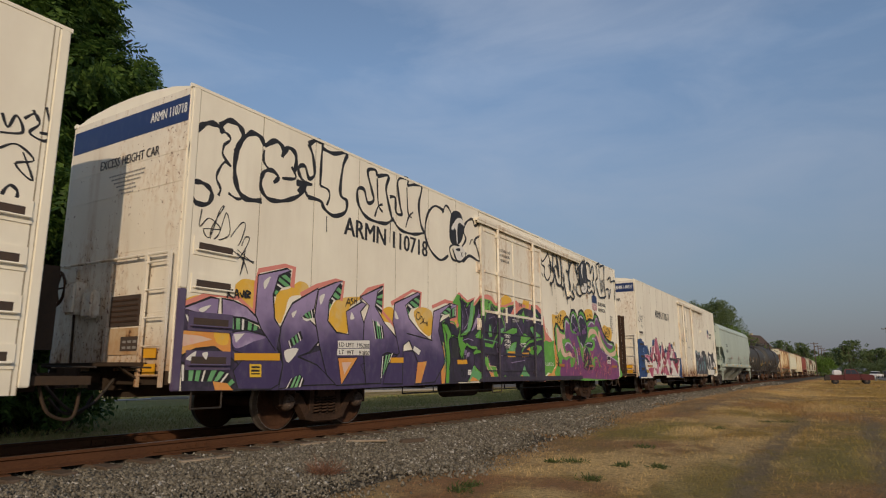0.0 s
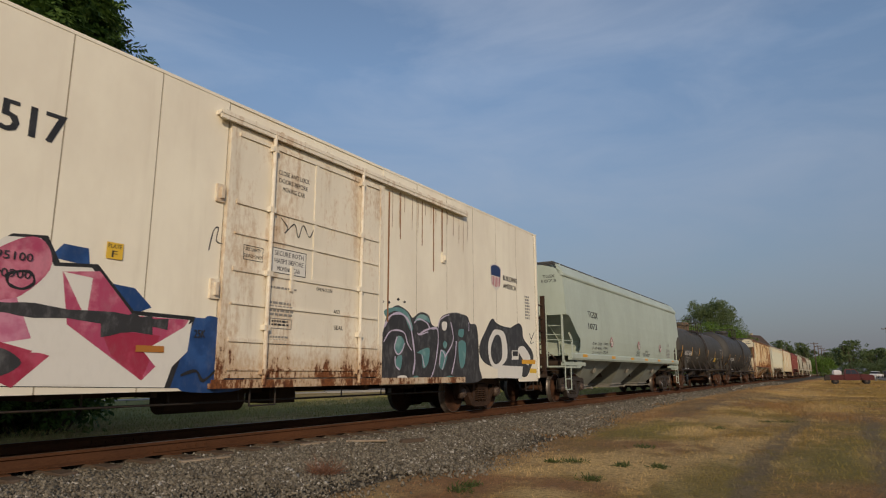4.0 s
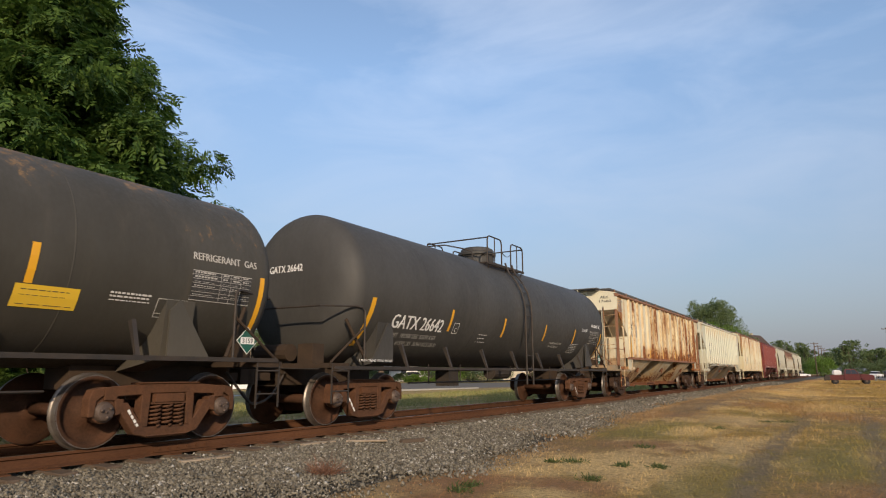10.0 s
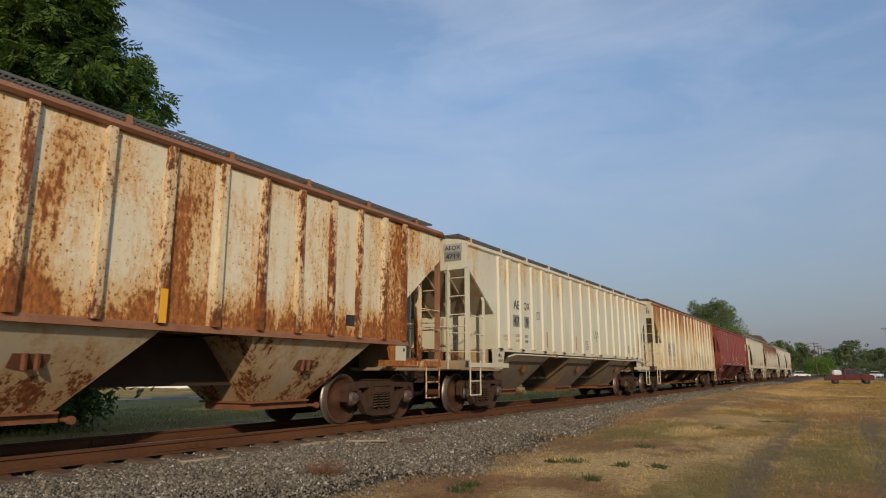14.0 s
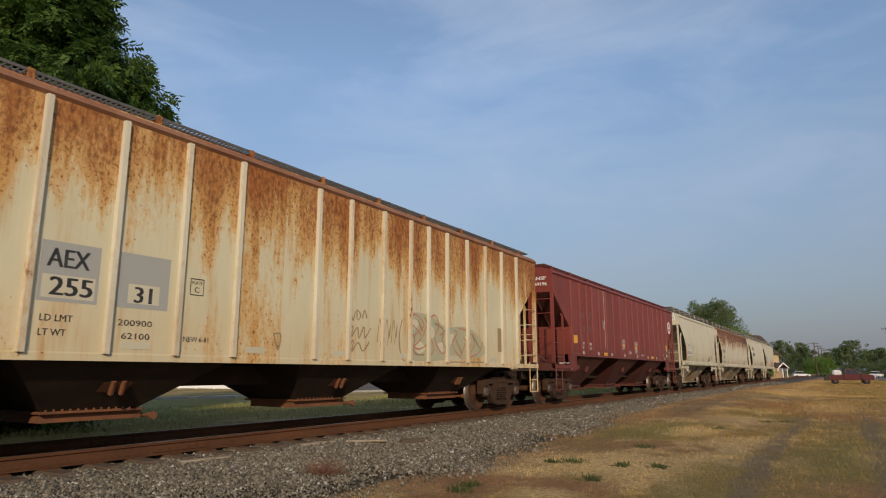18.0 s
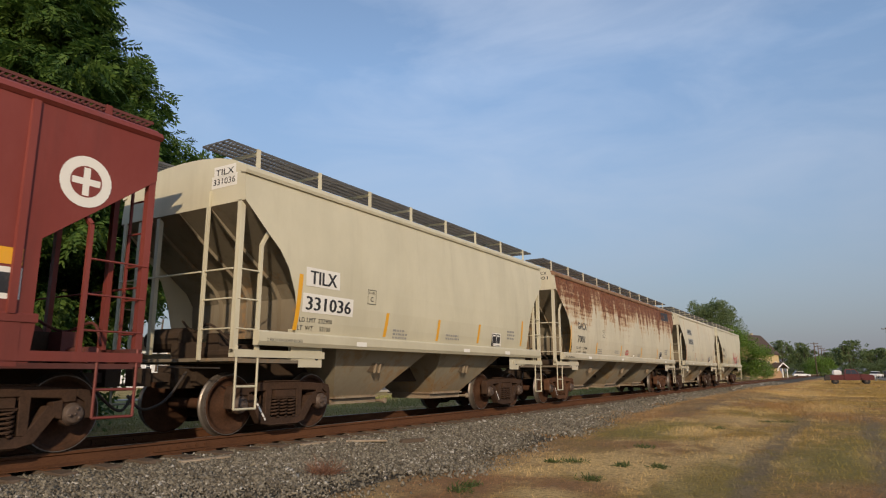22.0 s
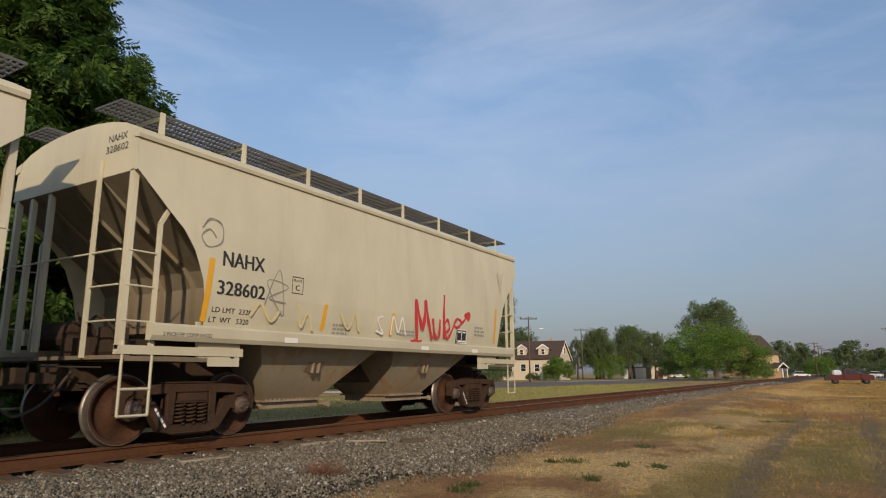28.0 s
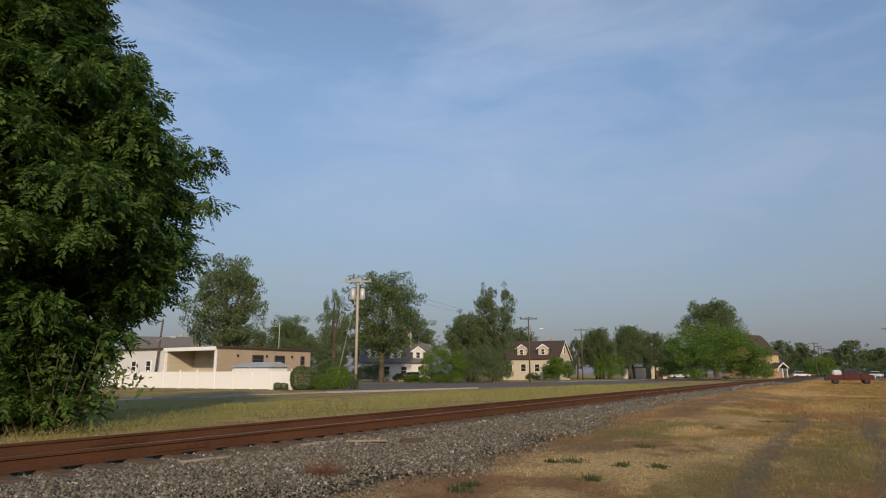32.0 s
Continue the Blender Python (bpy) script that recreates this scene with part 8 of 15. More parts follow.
field(SPRAY_GREEN, [(6.99, 2.34), (6.95, 2.27), (6.70, 2.34), (6.80, 2.38)], False)
field(SPRAY_GREEN, [(6.93, 2.23), (6.79, 2.20), (6.61, 2.24), (6.67, 2.30)], False)
field(SPRAY_WHITE, [(6.71, 2.19), (6.65, 2.18), (6.55, 2.18), (6.57, 2.21)], False)
field(SPRAY_GREEN, [(6.58, 2.10), (6.52, 2.04), (6.46, 2.06), (6.50, 2.12)], False)
field(SPRAY_PURPLE, [(4.85, 2.28), (5.66, 2.58), (5.75, 2.54), (5.48, 2.42), (5.22, 2.27), (5.35, 2.01), (5.71, 1.78), (6.17, 1.60), (6.27, 2.23), (7.03, 2.48), (6.56, 2.20), (6.46, 1.82), (6.66, 1.41), (6.74, 1.16), (6.32, 0.74), (5.54, 0.71), (5.72, 1.09), (5.36, 1.57), (5.15, 1.47), (5.14, 0.72), (4.51, 0.73), (4.64, 1.08), (5.03, 1.32), (4.90, 1.65), (4.79, 1.92)], False)
line(SPRAY_BLACK, 0.028, [(4.85, 2.28), (5.66, 2.58), (5.75, 2.54), (5.48, 2.42), (5.22, 2.27), (5.35, 2.01), (5.71, 1.78), (6.17, 1.60), (6.27, 2.23), (7.03, 2.48), (6.56, 2.20), (6.46, 1.82), (6.66, 1.41), (6.74, 1.16), (6.32, 0.74), (5.54, 0.71), (5.72, 1.09), (5.36, 1.57), (5.15, 1.47), (5.14, 0.72), (4.51, 0.73), (4.64, 1.08), (5.03, 1.32), (4.90, 1.65), (4.79, 1.92)], True, 1)
field(SPRAY_WHITE, [(5.53, 1.48), (5.78, 1.39), (5.71, 1.28), (5.49, 1.38)], False)
line(SPRAY_BLACK, 0.015, [(5.53, 1.48), (5.78, 1.39), (5.71, 1.28), (5.49, 1.38)], True, 1)
field(SPRAY_ORANGE, [(5.67, 1.14), (6.01, 1.17), (5.79, 0.73), (5.59, 0.73)], False)
line(SPRAY_BLACK, 0.025, [(5.27, 1.71), (6.22, 1.61)], False, 1)
field(SPRAY_ORANGE, [(3.21, 1.19), (3.74, 1.20), (3.32, 0.73)], False)
line(SPRAY_BLACK, 0.028, [(3.21, 1.19), (3.74, 1.20), (3.32, 0.73)], True, 1)
field(SPRAY_CREAM, [(3.31, 1.11), (3.57, 1.12), (3.39, 0.90)], False)
field(SPRAY_WHITE, [(1.46, 2.30), (1.59, 2.39), (1.49, 2.19)])
field(SPRAY_WHITE, [(2.83, 2.25), (2.74, 2.06), (2.70, 2.19)])
field(SPRAY_WHITE, [(3.54, 2.00), (3.62, 1.90), (3.51, 1.87)])
field(SPRAY_WHITE, [(1.95, 1.27), (2.25, 1.31), (2.04, 1.09)])
field(SPRAY_WHITE, [(4.85, 2.14), (4.98, 1.99), (4.87, 1.99)])
field(SPRAY_WHITE, [(2.07, 1.86), (2.18, 1.92), (2.11, 1.80)])
field(SPRAY_WHITE, [(0.33, 1.79), (0.52, 1.86), (0.40, 1.75)])
field(SPRAY_WHITE, [(4.30, 1.89), (4.39, 1.80), (4.30, 1.81)])
field(SPRAY_WHITE, [(0.18, 1.12), (0.33, 1.22), (0.29, 1.10)])
field(SPRAY_WHITE, [(0.43, 1.19), (0.52, 1.21), (0.50, 1.11)])
field(SPRAY_WHITE, [(2.32, 1.80), (2.49, 1.80), (2.41, 1.76)])
line(SPRAY_BLACK, 0.028, [(0.79, 1.99), (0.79, 2.11), (0.79, 2.05), (0.88, 2.12), (0.80, 2.05), (0.90, 2.00)])
line(SPRAY_BLACK, 0.028, [(0.92, 2.00), (0.95, 2.12), (1.00, 2.00)])
line(SPRAY_BLACK, 0.028, [(0.93, 2.04), (1.00, 2.06)])
line(SPRAY_BLACK, 0.028, [(1.01, 2.09), (1.06, 2.03), (1.08, 2.13)])
line(SPRAY_BLACK, 0.028, [(1.10, 2.11), (1.11, 2.03), (1.17, 2.04)])
line(SPRAY_BLACK, 0.028, [(1.12, 2.01), (1.13, 2.12), (1.21, 2.10), (1.14, 2.06), (1.21, 2.03)])
line(SPRAY_BLACK, 0.02, [(3.37, 2.08), (3.45, 2.23), (3.51, 2.11)])
line(SPRAY_BLACK, 0.02, [(3.39, 2.15), (3.50, 2.16)])
line(SPRAY_BLACK, 0.02, [(3.57, 2.25), (3.51, 2.22), (3.58, 2.18), (3.53, 2.13)])
line(SPRAY_BLACK, 0.02, [(3.61, 2.26), (3.62, 2.15)])
line(SPRAY_BLACK, 0.02, [(3.68, 2.29), (3.67, 2.17)])
line(SPRAY_BLACK, 0.02, [(3.62, 2.21), (3.68, 2.23)])
line(SPRAY_BLACK, 0.02, [(3.78, 2.33), (3.78, 2.22), (3.84, 2.28)])
line(SPRAY_BLACK, 0.018, [(5.63, 2.17), (5.60, 2.05), (5.71, 2.02), (5.74, 2.14), (5.63, 2.17)])
line(SPRAY_BLACK, 0.018, [(5.76, 2.04), (5.80, 2.09), (5.85, 1.99), (5.74, 1.93)])
line(SPRAY_BLACK, 0.018, [(5.89, 2.07), (5.87, 1.97), (5.96, 1.97)])
line(SPRAY_BLACK, 0.018, [(5.98, 1.91), (6.00, 2.00), (6.04, 1.91)])
line(SPRAY_BLACK, 0.016, [(0.81, 2.69), (1.01, 2.61), (1.24, 2.57)])
line(SPRAY_BLACK, 0.016, [(1.06, 2.75), (1.04, 2.53), (0.99, 2.35)])
line(SPRAY_BLACK, 0.016, [(1.13, 2.38), (1.05, 2.55), (0.92, 2.66)])
field(MARK_YELLOW, [(0.97, 1.21), (1.85, 1.23), (1.86, 1.12), (0.98, 1.11)], False)
field(MARK_YELLOW, [(4.73, 1.22), (5.16, 1.23), (5.16, 1.13), (4.73, 1.12)], False)
field(LABEL_YELLOW, [(1.26, 1.06), (1.49, 1.06), (1.50, 0.87), (1.28, 0.87)], False)
field(SPRAY_BLACK, [(1.30, 1.03), (1.46, 1.03), (1.46, 1.00), (1.30, 1.00)], False)
field(SPRAY_BLACK, [(1.30, 0.98), (1.46, 0.98), (1.46, 0.95), (1.30, 0.95)], False)
field(SPRAY_BLACK, [(1.30, 0.93), (1.47, 0.93), (1.47, 0.91), (1.31, 0.91)], False)
field(SPRAY_WHITE, [(3.19, 1.48), (4.07, 1.52), (4.07, 1.38), (3.20, 1.35)], False)
field(SPRAY_WHITE, [(3.18, 1.34), (4.07, 1.37), (4.08, 1.25), (3.18, 1.23)], False)
start_piece(REEFERS[1])
field(SPRAY_PINK, [(12.30, 2.60), (12.46, 2.12), (13.00, 1.85), (13.05, 1.74), (12.18, 1.75), (12.12, 2.46)], False)
field(SPRAY_LIME, [(12.15, 2.52), (12.32, 2.18), (12.37, 1.88), (13.00, 1.79), (13.13, 1.24), (12.60, 0.97), (12.16, 0.76), (12.22, 1.05)], False)
start_piece(REEFERS[1])
line(SPRAY_BLACK, 0.030, [(12.18, 4.55), (12.10, 4.14), (12.39, 3.75)])
start_piece(REEFERS[2])
field(SPRAY_BLUE, [(7.90, 0.70), (7.96, 0.93), (8.19, 1.22), (8.18, 1.67), (8.48, 1.67), (8.73, 1.49), (8.89, 1.28), (8.92, 0.93), (8.86, 0.69)])
line(SPRAY_BLACK, 0.018, [(8.17, 2.62), (8.23, 2.91), (8.31, 2.97), (8.29, 2.78), (8.40, 2.75)])
start_piece(REEFERS[2])
field(SPRAY_DARKGREY, [(11.96, 0.83), (12.08, 1.46), (12.23, 1.68), (12.39, 2.08), (12.76, 2.25), (13.17, 2.03), (13.52, 2.16), (13.87, 1.93), (14.15, 1.86), (14.38, 2.16), (15.14, 2.28), (15.60, 2.01), (15.85, 1.81), (15.86, 0.98), (15.64, 0.72), (13.59, 0.72)])
field(SPRAY_CHARCOAL, [(16.07, 1.50), (16.32, 1.84), (16.76, 2.25), (17.04, 2.14), (17.69, 2.08), (17.92, 2.12), (18.28, 2.23), (18.52, 2.15), (18.60, 1.85), (19.17, 1.50), (19.16, 1.24), (18.68, 0.83), (17.87, 1.03), (17.00, 1.06), (16.30, 1.20)]); line(SPRAY_BLACK, 0.035, [(16.07, 1.50), (16.32, 1.84), (16.76, 2.25), (17.04, 2.14), (17.69, 2.08), (17.92, 2.12), (18.28, 2.23), (18.52, 2.15), (18.60, 1.85), (19.17, 1.50), (19.16, 1.24), (18.68, 0.83), (17.87, 1.03), (17.00, 1.06), (16.30, 1.20)], True)
field(SPRAY_WHITE, [(16.53, 1.62), (16.72, 1.90), (16.95, 2.01), (17.46, 1.92), (17.57, 1.32), (16.95, 1.03), (16.60, 1.21)])
field(SPRAY_CHARCOAL, [(16.69, 1.58), (16.95, 1.87), (17.24, 1.79), (17.27, 1.31), (16.92, 1.14), (16.70, 1.30)])
field(SPRAY_WHITE, [(18.24, 1.53), (18.61, 1.64), (19.03, 1.35), (18.82, 1.14)])
field(SPRAY_WHITE, [(17.86, 1.51), (18.28, 1.52), (18.26, 1.28), (17.85, 1.27)], False)
field(MARK_BLACK, [(17.90, 1.49), (18.23, 1.50), (18.22, 1.37), (17.90, 1.36)], False)
field(SPRAY_WHITE, [(17.02, 1.12), (18.52, 1.10), (18.44, 0.78), (17.01, 0.81)], False)
field(MARK_YELLOW, [(18.47, 1.28), (19.37, 1.29), (19.36, 1.17), (18.46, 1.17)], False)
field(LABEL_YELLOW, [(18.98, 1.05), (19.43, 1.04), (19.42, 0.92), (18.97, 0.93)], False)
line(SPRAY_BLACK, 0.025, [(19.01, 2.02), (19.13, 1.87), (19.34, 2.07), (19.06, 1.76), (19.28, 1.77)])
start_piece(REEFERS[2])
line(SPRAY_BLACK, 0.030, [(0.37, 3.57), (0.42, 3.37), (0.27, 3.18), (0.47, 3.12)])
line(SPRAY_BLACK, 0.030, [(0.40, 3.41), (0.55, 3.31), (0.62, 3.12)])
line(SPRAY_BLACK, 0.030, [(0.61, 3.40), (0.68, 3.22), (0.78, 3.47), (0.76, 3.12)])
line(SPRAY_BLACK, 0.025, [(0.93, 3.26), (1.07, 3.45), (0.96, 3.21), (0.98, 2.92)])
line(SPRAY_BLACK, 0.025, [(0.65, 3.78), (0.72, 3.70), (0.79, 3.74)])
line(SPRAY_BLACK, 0.020, [(0.61, 2.98), (0.70, 2.96), (0.86, 2.87), (0.74, 3.06)])
start_piece(REEFERS[0])
line(SPRAY_BLACK, 0.030, [(19.05, 3.68), (19.12, 3.54), (19.19, 3.70), (19.27, 3.53), (19.05, 3.46)])
line(SPRAY_BLACK, 0.030, [(19.27, 3.69), (19.37, 3.78), (19.43, 3.68), (19.34, 3.55), (19.50, 3.50), (19.57, 3.59), (19.44, 3.58)])
line(SPRAY_BLACK, 0.030, [(19.35, 3.82), (19.41, 3.71)])
line(SPRAY_BLACK, 0.030, [(19.48, 3.90), (19.53, 3.75)])
line(SPRAY_BLACK, 0.025, [(19.07, 3.29), (19.23, 3.38), (19.42, 3.25), (19.24, 3.16), (19.43, 3.02), (19.30, 3.31)])
line(SPRAY_BLACK, 0.035, [(19.15, 2.79), (19.21, 2.91), (19.29, 2.87), (19.29, 2.78), (19.21, 2.72)], True)
# the middle of the same wagon: the rest of the violet piece, its haloes and a second masked face
start_piece(REEFERS[1], 1.5270)
field(SPRAY_ORANGE, [(12.12, 0.74), (12.56, 0.88), (13.25, 1.14), (13.37, 0.72)], False)
field(SPRAY_LIME, [(12.14, 1.73), (13.05, 1.89), (12.93, 1.46), (13.2, 1.23), (12.77, 0.91), (12.26, 0.97), (12.11, 1.36)], False)
line(SPRAY_PINK, 0.03, [(12.14, 1.77), (12.45, 1.94), (12.59, 2.1), (12.47, 2.23)])
line(SPRAY_BLACK, 0.05, [(12.15, 4.39), (12.26, 4.14), (12.5, 4.06), (12.46, 3.85), (12.69, 3.69), (12.95, 3.91), (12.92, 4.33), (12.77, 4.57)])
line(SPRAY_BLACK, 0.05, [(12.17, 4.39), (12.36, 4.22), (12.81, 4.55)])
field(SPRAY_WHITE, [(7.03, 4.23), (7.15, 4.37), (7.31, 4.51), (7.51, 4.53), (7.64, 4.4), (7.52, 4.4), (7.4, 4.42), (7.32, 4.33), (7.3, 4.16), (7.31, 3.93), (7.27, 3.92), (7.24, 4.16), (7.18, 4.24), (7.09, 4.18)])
field(SPRAY_WHITE, [(7.12, 3.72), (7.28, 3.81), (7.48, 3.87), (7.64, 3.77), (7.6, 3.61), (7.46, 3.52), (7.27, 3.52), (7.16, 3.6)])
field(SPRAY_BLACK, [(7.22, 3.74), (7.31, 3.79), (7.42, 3.8), (7.43, 3.75), (7.33, 3.72)])
line(SPRAY_BLACK, 0.025, [(7.45, 3.72), (7.49, 3.68), (7.54, 3.63)])
line(SPRAY_BLACK, 0.025, [(7.53, 3.73), (7.49, 3.68), (7.47, 3.62)])
line(SPRAY_BLACK, 0.05, [(7.09, 3.74), (7.18, 3.59), (7.29, 3.49), (7.46, 3.5), (7.66, 3.62), (7.69, 3.75)])
# bubbles, drips and a masked face on the second wagon's rear half
random.seed(5)
start_piece(REEFERS[1], 1.5345)
for y, z, r in ((14.89, 2.31, 0.05), (15.00, 2.34, 0.075), (15.14, 2.20, 0.085), (15.14, 2.51, 0.05), (14.82, 2.47, 0.04), (15.64, 2.28, 0.085), (15.81, 2.30, 0.09), (15.65, 2.50, 0.05), (15.34, 2.20, 0.06), (15.87, 2.47, 0.055), (14.86, 2.10, 0.08), (15.01, 2.16, 0.06)):
    field(SPRAY_VIOLET, [(y + r * math.cos(a), z + r * math.sin(a)) for a in (2 * math.pi * k / 8 for k in range(8))])
for k in range(64):
    y = 14.5 + 4.0 * random.random()
    z = random.uniform(0.92, 2.0 - 0.13 * (y - 14.5))
    h = random.uniform(0.10, 0.26)
    line(SPRAY_PINK, 0.018, [(y, z), (y + 0.01, z - h * 0.5), (y - 0.01, z - h)])
    if k % 2:
        line(SPRAY_PINK, 0.014, [(y - 0.05, z - h * 0.75), (y, z - h * 0.72), (y + 0.05, z - h * 0.77)])
for y, z, h in ((14.95, 4.50, 0.55), (16.21, 3.72, 0.5), (16.16, 3.70, 0.35), (9.1, 4.55, 0.5), (13.9, 4.6, 0.7)):
    line(SPRAY_RUST, 0.022, [(y, z), (y + 0.015, z - h * 0.5), (y + 0.005, z - h)])
# hanging runs of dirt under the upper track of the third wagon
start_piece(REEFERS[2], 1.532)
for k in range(14):
    y = 12.4 + 0.24 * k + 0.1 * random.random()
    line(SPRAY_RUST, 0.012, [(y, 4.55), (y + 0.01, 4.35), (y, 4.55 - random.uniform(0.25, 0.9))])
# fuller letters of the pink piece on the third wagon
start_piece(REEFERS[2], 1.5275)
# strokes over the purple piece
start_piece(REEFERS[1], 1.5400)
field(SPRAY_LIME, [(7.04, 2.49), (7.26, 2.71), (7.39, 2.69), (7.33, 2.59), (7.39, 2.32), (7.38, 1.94), (7.27, 2.10), (7.29, 2.45)], False)
field(SPRAY_GREEN, [(7.89, 2.55), (8.04, 2.63), (7.98, 2.24), (7.85, 1.90), (7.45, 1.80), (7.71, 1.94), (7.84, 2.30)], False)
field(SPRAY_LIME, [(6.60, 1.96), (6.79, 1.98), (7.00, 1.76), (6.89, 1.61), (6.94, 1.27), (6.90, 1.00), (6.79, 1.34), (6.82, 1.75), (6.69, 1.90)], False)
field(SPRAY_GREEN, [(8.17, 1.76), (8.33, 1.94), (8.27, 1.78)], False)
field(SPRAY_GREEN, [(7.99, 1.09), (8.08, 0.97), (8.42, 0.78), (7.91, 0.74), (7.75, 0.72), (7.89, 0.94)], False)
field(SPRAY_ORANGE, [(7.80, 0.74), (7.94, 0.85), (8.25, 0.75)], False)
line(SPRAY_LIME, 0.050, [(7.48, 1.28), (7.62, 1.52), (7.68, 1.58), (7.88, 1.52), (8.17, 1.51), (8.01, 1.37)])
line(SPRAY_BLACK, 0.035, [(7.39, 2.69), (7.45, 2.25), (7.40, 1.80), (7.47, 1.76), (7.86, 1.87), (8.09, 2.32), (8.31, 2.61)])
line(SPRAY_BLACK, 0.035, [(6.61, 2.00), (6.80, 2.00), (7.00, 1.76), (6.89, 1.61), (6.95, 1.26), (6.90, 0.99)])
line(SPRAY_BLACK, 0.030, [(6.91, 1.65), (7.23, 1.74), (7.34, 1.36), (7.47, 1.21)])
line(SPRAY_BLACK, 0.030, [(7.46, 1.24), (7.62, 1.48), (7.69, 1.54), (7.88, 1.47), (8.14, 1.47)])
line(SPRAY_BLACK, 0.035, [(7.48, 2.63), (7.66, 2.42), (7.86, 2.56), (8.04, 2.65)])
line(SPRAY_LAVENDER, 0.018, [(7.58, 2.48), (7.75, 2.14), (7.55, 1.92)])
line(SPRAY_LAVENDER, 0.018, [(7.50, 1.66), (7.74, 1.71), (7.97, 1.68)])
line(SPRAY_LAVENDER, 0.018, [(8.27, 2.44), (8.25, 2.03)])
line(SPRAY_LAVENDER, 0.018, [(7.55, 1.37), (7.60, 1.46), (7.58, 1.34), (7.65, 1.45), (7.63, 1.33)])
line(SPRAY_GREEN, 0.022, [(6.62, 1.59), (6.72, 1.33), (6.70, 0.94)])
start_piece(REEFERS[1], 1.5680)
field(SPRAY_YELLOW, [(9.44, 2.82), (9.68, 2.94), (10.01, 2.89), (9.90, 2.75), (9.51, 2.68)], False)
field(SPRAY_YELLOW, [(10.73, 2.79), (10.80, 2.90), (11.11, 2.91), (11.07, 2.77)], False)
field(SPRAY_PINK, [(9.97, 2.43), (10.30, 2.59), (10.54, 2.66), (10.44, 2.54), (10.17, 2.43)], False)
field(SPRAY_GREEN, [(8.70, 1.86), (8.79, 2.14), (8.88, 1.86)], False)
field(SPRAY_GREEN, [(9.31, 1.64), (9.25, 1.84), (9.54, 1.81)], False)
field(SPRAY_GREEN, [(9.28, 2.00), (9.62, 2.08), (9.55, 1.98), (9.37, 1.92)], False)
field(SPRAY_LIME, [(9.72, 1.99), (10.34, 2.11), (10.28, 1.98), (9.88, 1.90)], False)
field(SPRAY_GREEN, [(9.70, 1.53), (9.96, 1.47), (10.23, 1.74), (10.22, 1.49), (9.96, 1.33), (9.71, 1.37)], False)
field(SPRAY_LIME, [(10.54, 1.73), (10.79, 1.99), (11.10, 1.84), (10.77, 1.69)], False)
field(SPRAY_GREEN, [(11.23, 2.13), (11.46, 2.22), (11.84, 1.86), (11.47, 1.94)], False)
field(SPRAY_LIME, [(11.07, 1.60), (11.56, 1.70), (11.91, 1.69), (11.75, 1.50), (11.42, 1.38), (11.16, 1.47)], False)
field(SPRAY_ORANGE, [(10.96, 1.56), (11.14, 1.63), (11.21, 1.51)], False)
field(SPRAY_LIME, [(8.41, 1.36), (8.64, 1.27), (8.72, 1.10), (8.95, 0.92), (8.72, 0.98), (8.46, 1.19)], False)
field(SPRAY_GREEN, [(10.61, 0.94), (10.77, 1.13), (10.89, 0.98), (11.14, 0.83), (10.50, 0.82)], False)
field(SPRAY_ORANGE, [(10.34, 0.73), (10.60, 0.88), (10.83, 0.79), (11.09, 0.70)], False)
line(SPRAY_LIME, 0.035, [(8.87, 2.70), (8.61, 2.39), (8.48, 2.06), (8.37, 1.75)])
line(SPRAY_LIME, 0.025, [(8.83, 2.69), (9.04, 2.50), (9.28, 2.49)])
line(SPRAY_LAVENDER, 0.018, [(9.40, 2.49), (9.67, 2.18), (9.56, 1.81)])
line(SPRAY_LAVENDER, 0.018, [(10.17, 2.40), (10.77, 1.90)])
line(SPRAY_LAVENDER, 0.018, [(11.36, 2.54), (11.56, 2.16)])
line(SPRAY_LAVENDER, 0.018, [(9.97, 1.19), (10.79, 1.26)])
line(SPRAY_LAVENDER, 0.018, [(9.09, 1.78), (9.21, 1.44), (9.47, 1.35)])
line(SPRAY_GREEN, 0.022, [(8.46, 1.73), (8.88, 1.71), (9.21, 1.68)])
line(SPRAY_WHITE, 0.014, [(9.58, 1.87), (9.65, 1.92), (9.70, 1.87), (9.78, 1.93), (9.84, 1.89)])
line(SPRAY_WHITE, 0.014, [(9.59, 1.73), (9.68, 1.78), (9.76, 1.74), (9.85, 1.79)])
line(SPRAY_WHITE, 0.014, [(9.57, 1.62), (9.67, 1.66), (9.77, 1.62), (9.87, 1.66), (9.97, 1.62)])
line(SPRAY_WHITE, 0.014, [(10.52, 1.67), (10.63, 1.71), (10.57, 1.65), (10.80, 1.71)])
# black specks on the yellow clouds
start_piece(REEFERS[1], 1.5460)
for k in range(34):
    y, z, r = random.uniform(13.1, 13.9), random.uniform(2.38, 2.75), random.uniform(0.015, 0.035)
    if k > 24:
        y, z = random.uniform(17.8, 18.5), random.uniform(2.25, 2.65)
    field(SPRAY_BLACK, [(y + r * math.cos(a), z + r * math.sin(a)) for a in (0.0, 1.05, 2.1, 3.14, 4.2, 5.25)], False)
# middle of the second wagon: dark violet letters with green edges, on the flank and over the door
start_piece(REEFERS[1], 1.5240)
field(SPRAY_DARK, [(6.44, 1.98), (6.92, 2.18), (7.18, 1.64), (7.32, 0.70), (6.58, 0.69)], False)
field(SPRAY_LIME, [(6.60, 2.00), (6.71, 2.08), (6.81, 1.61), (6.94, 1.07), (6.91, 0.72), (6.79, 0.71), (6.78, 1.34)], False)
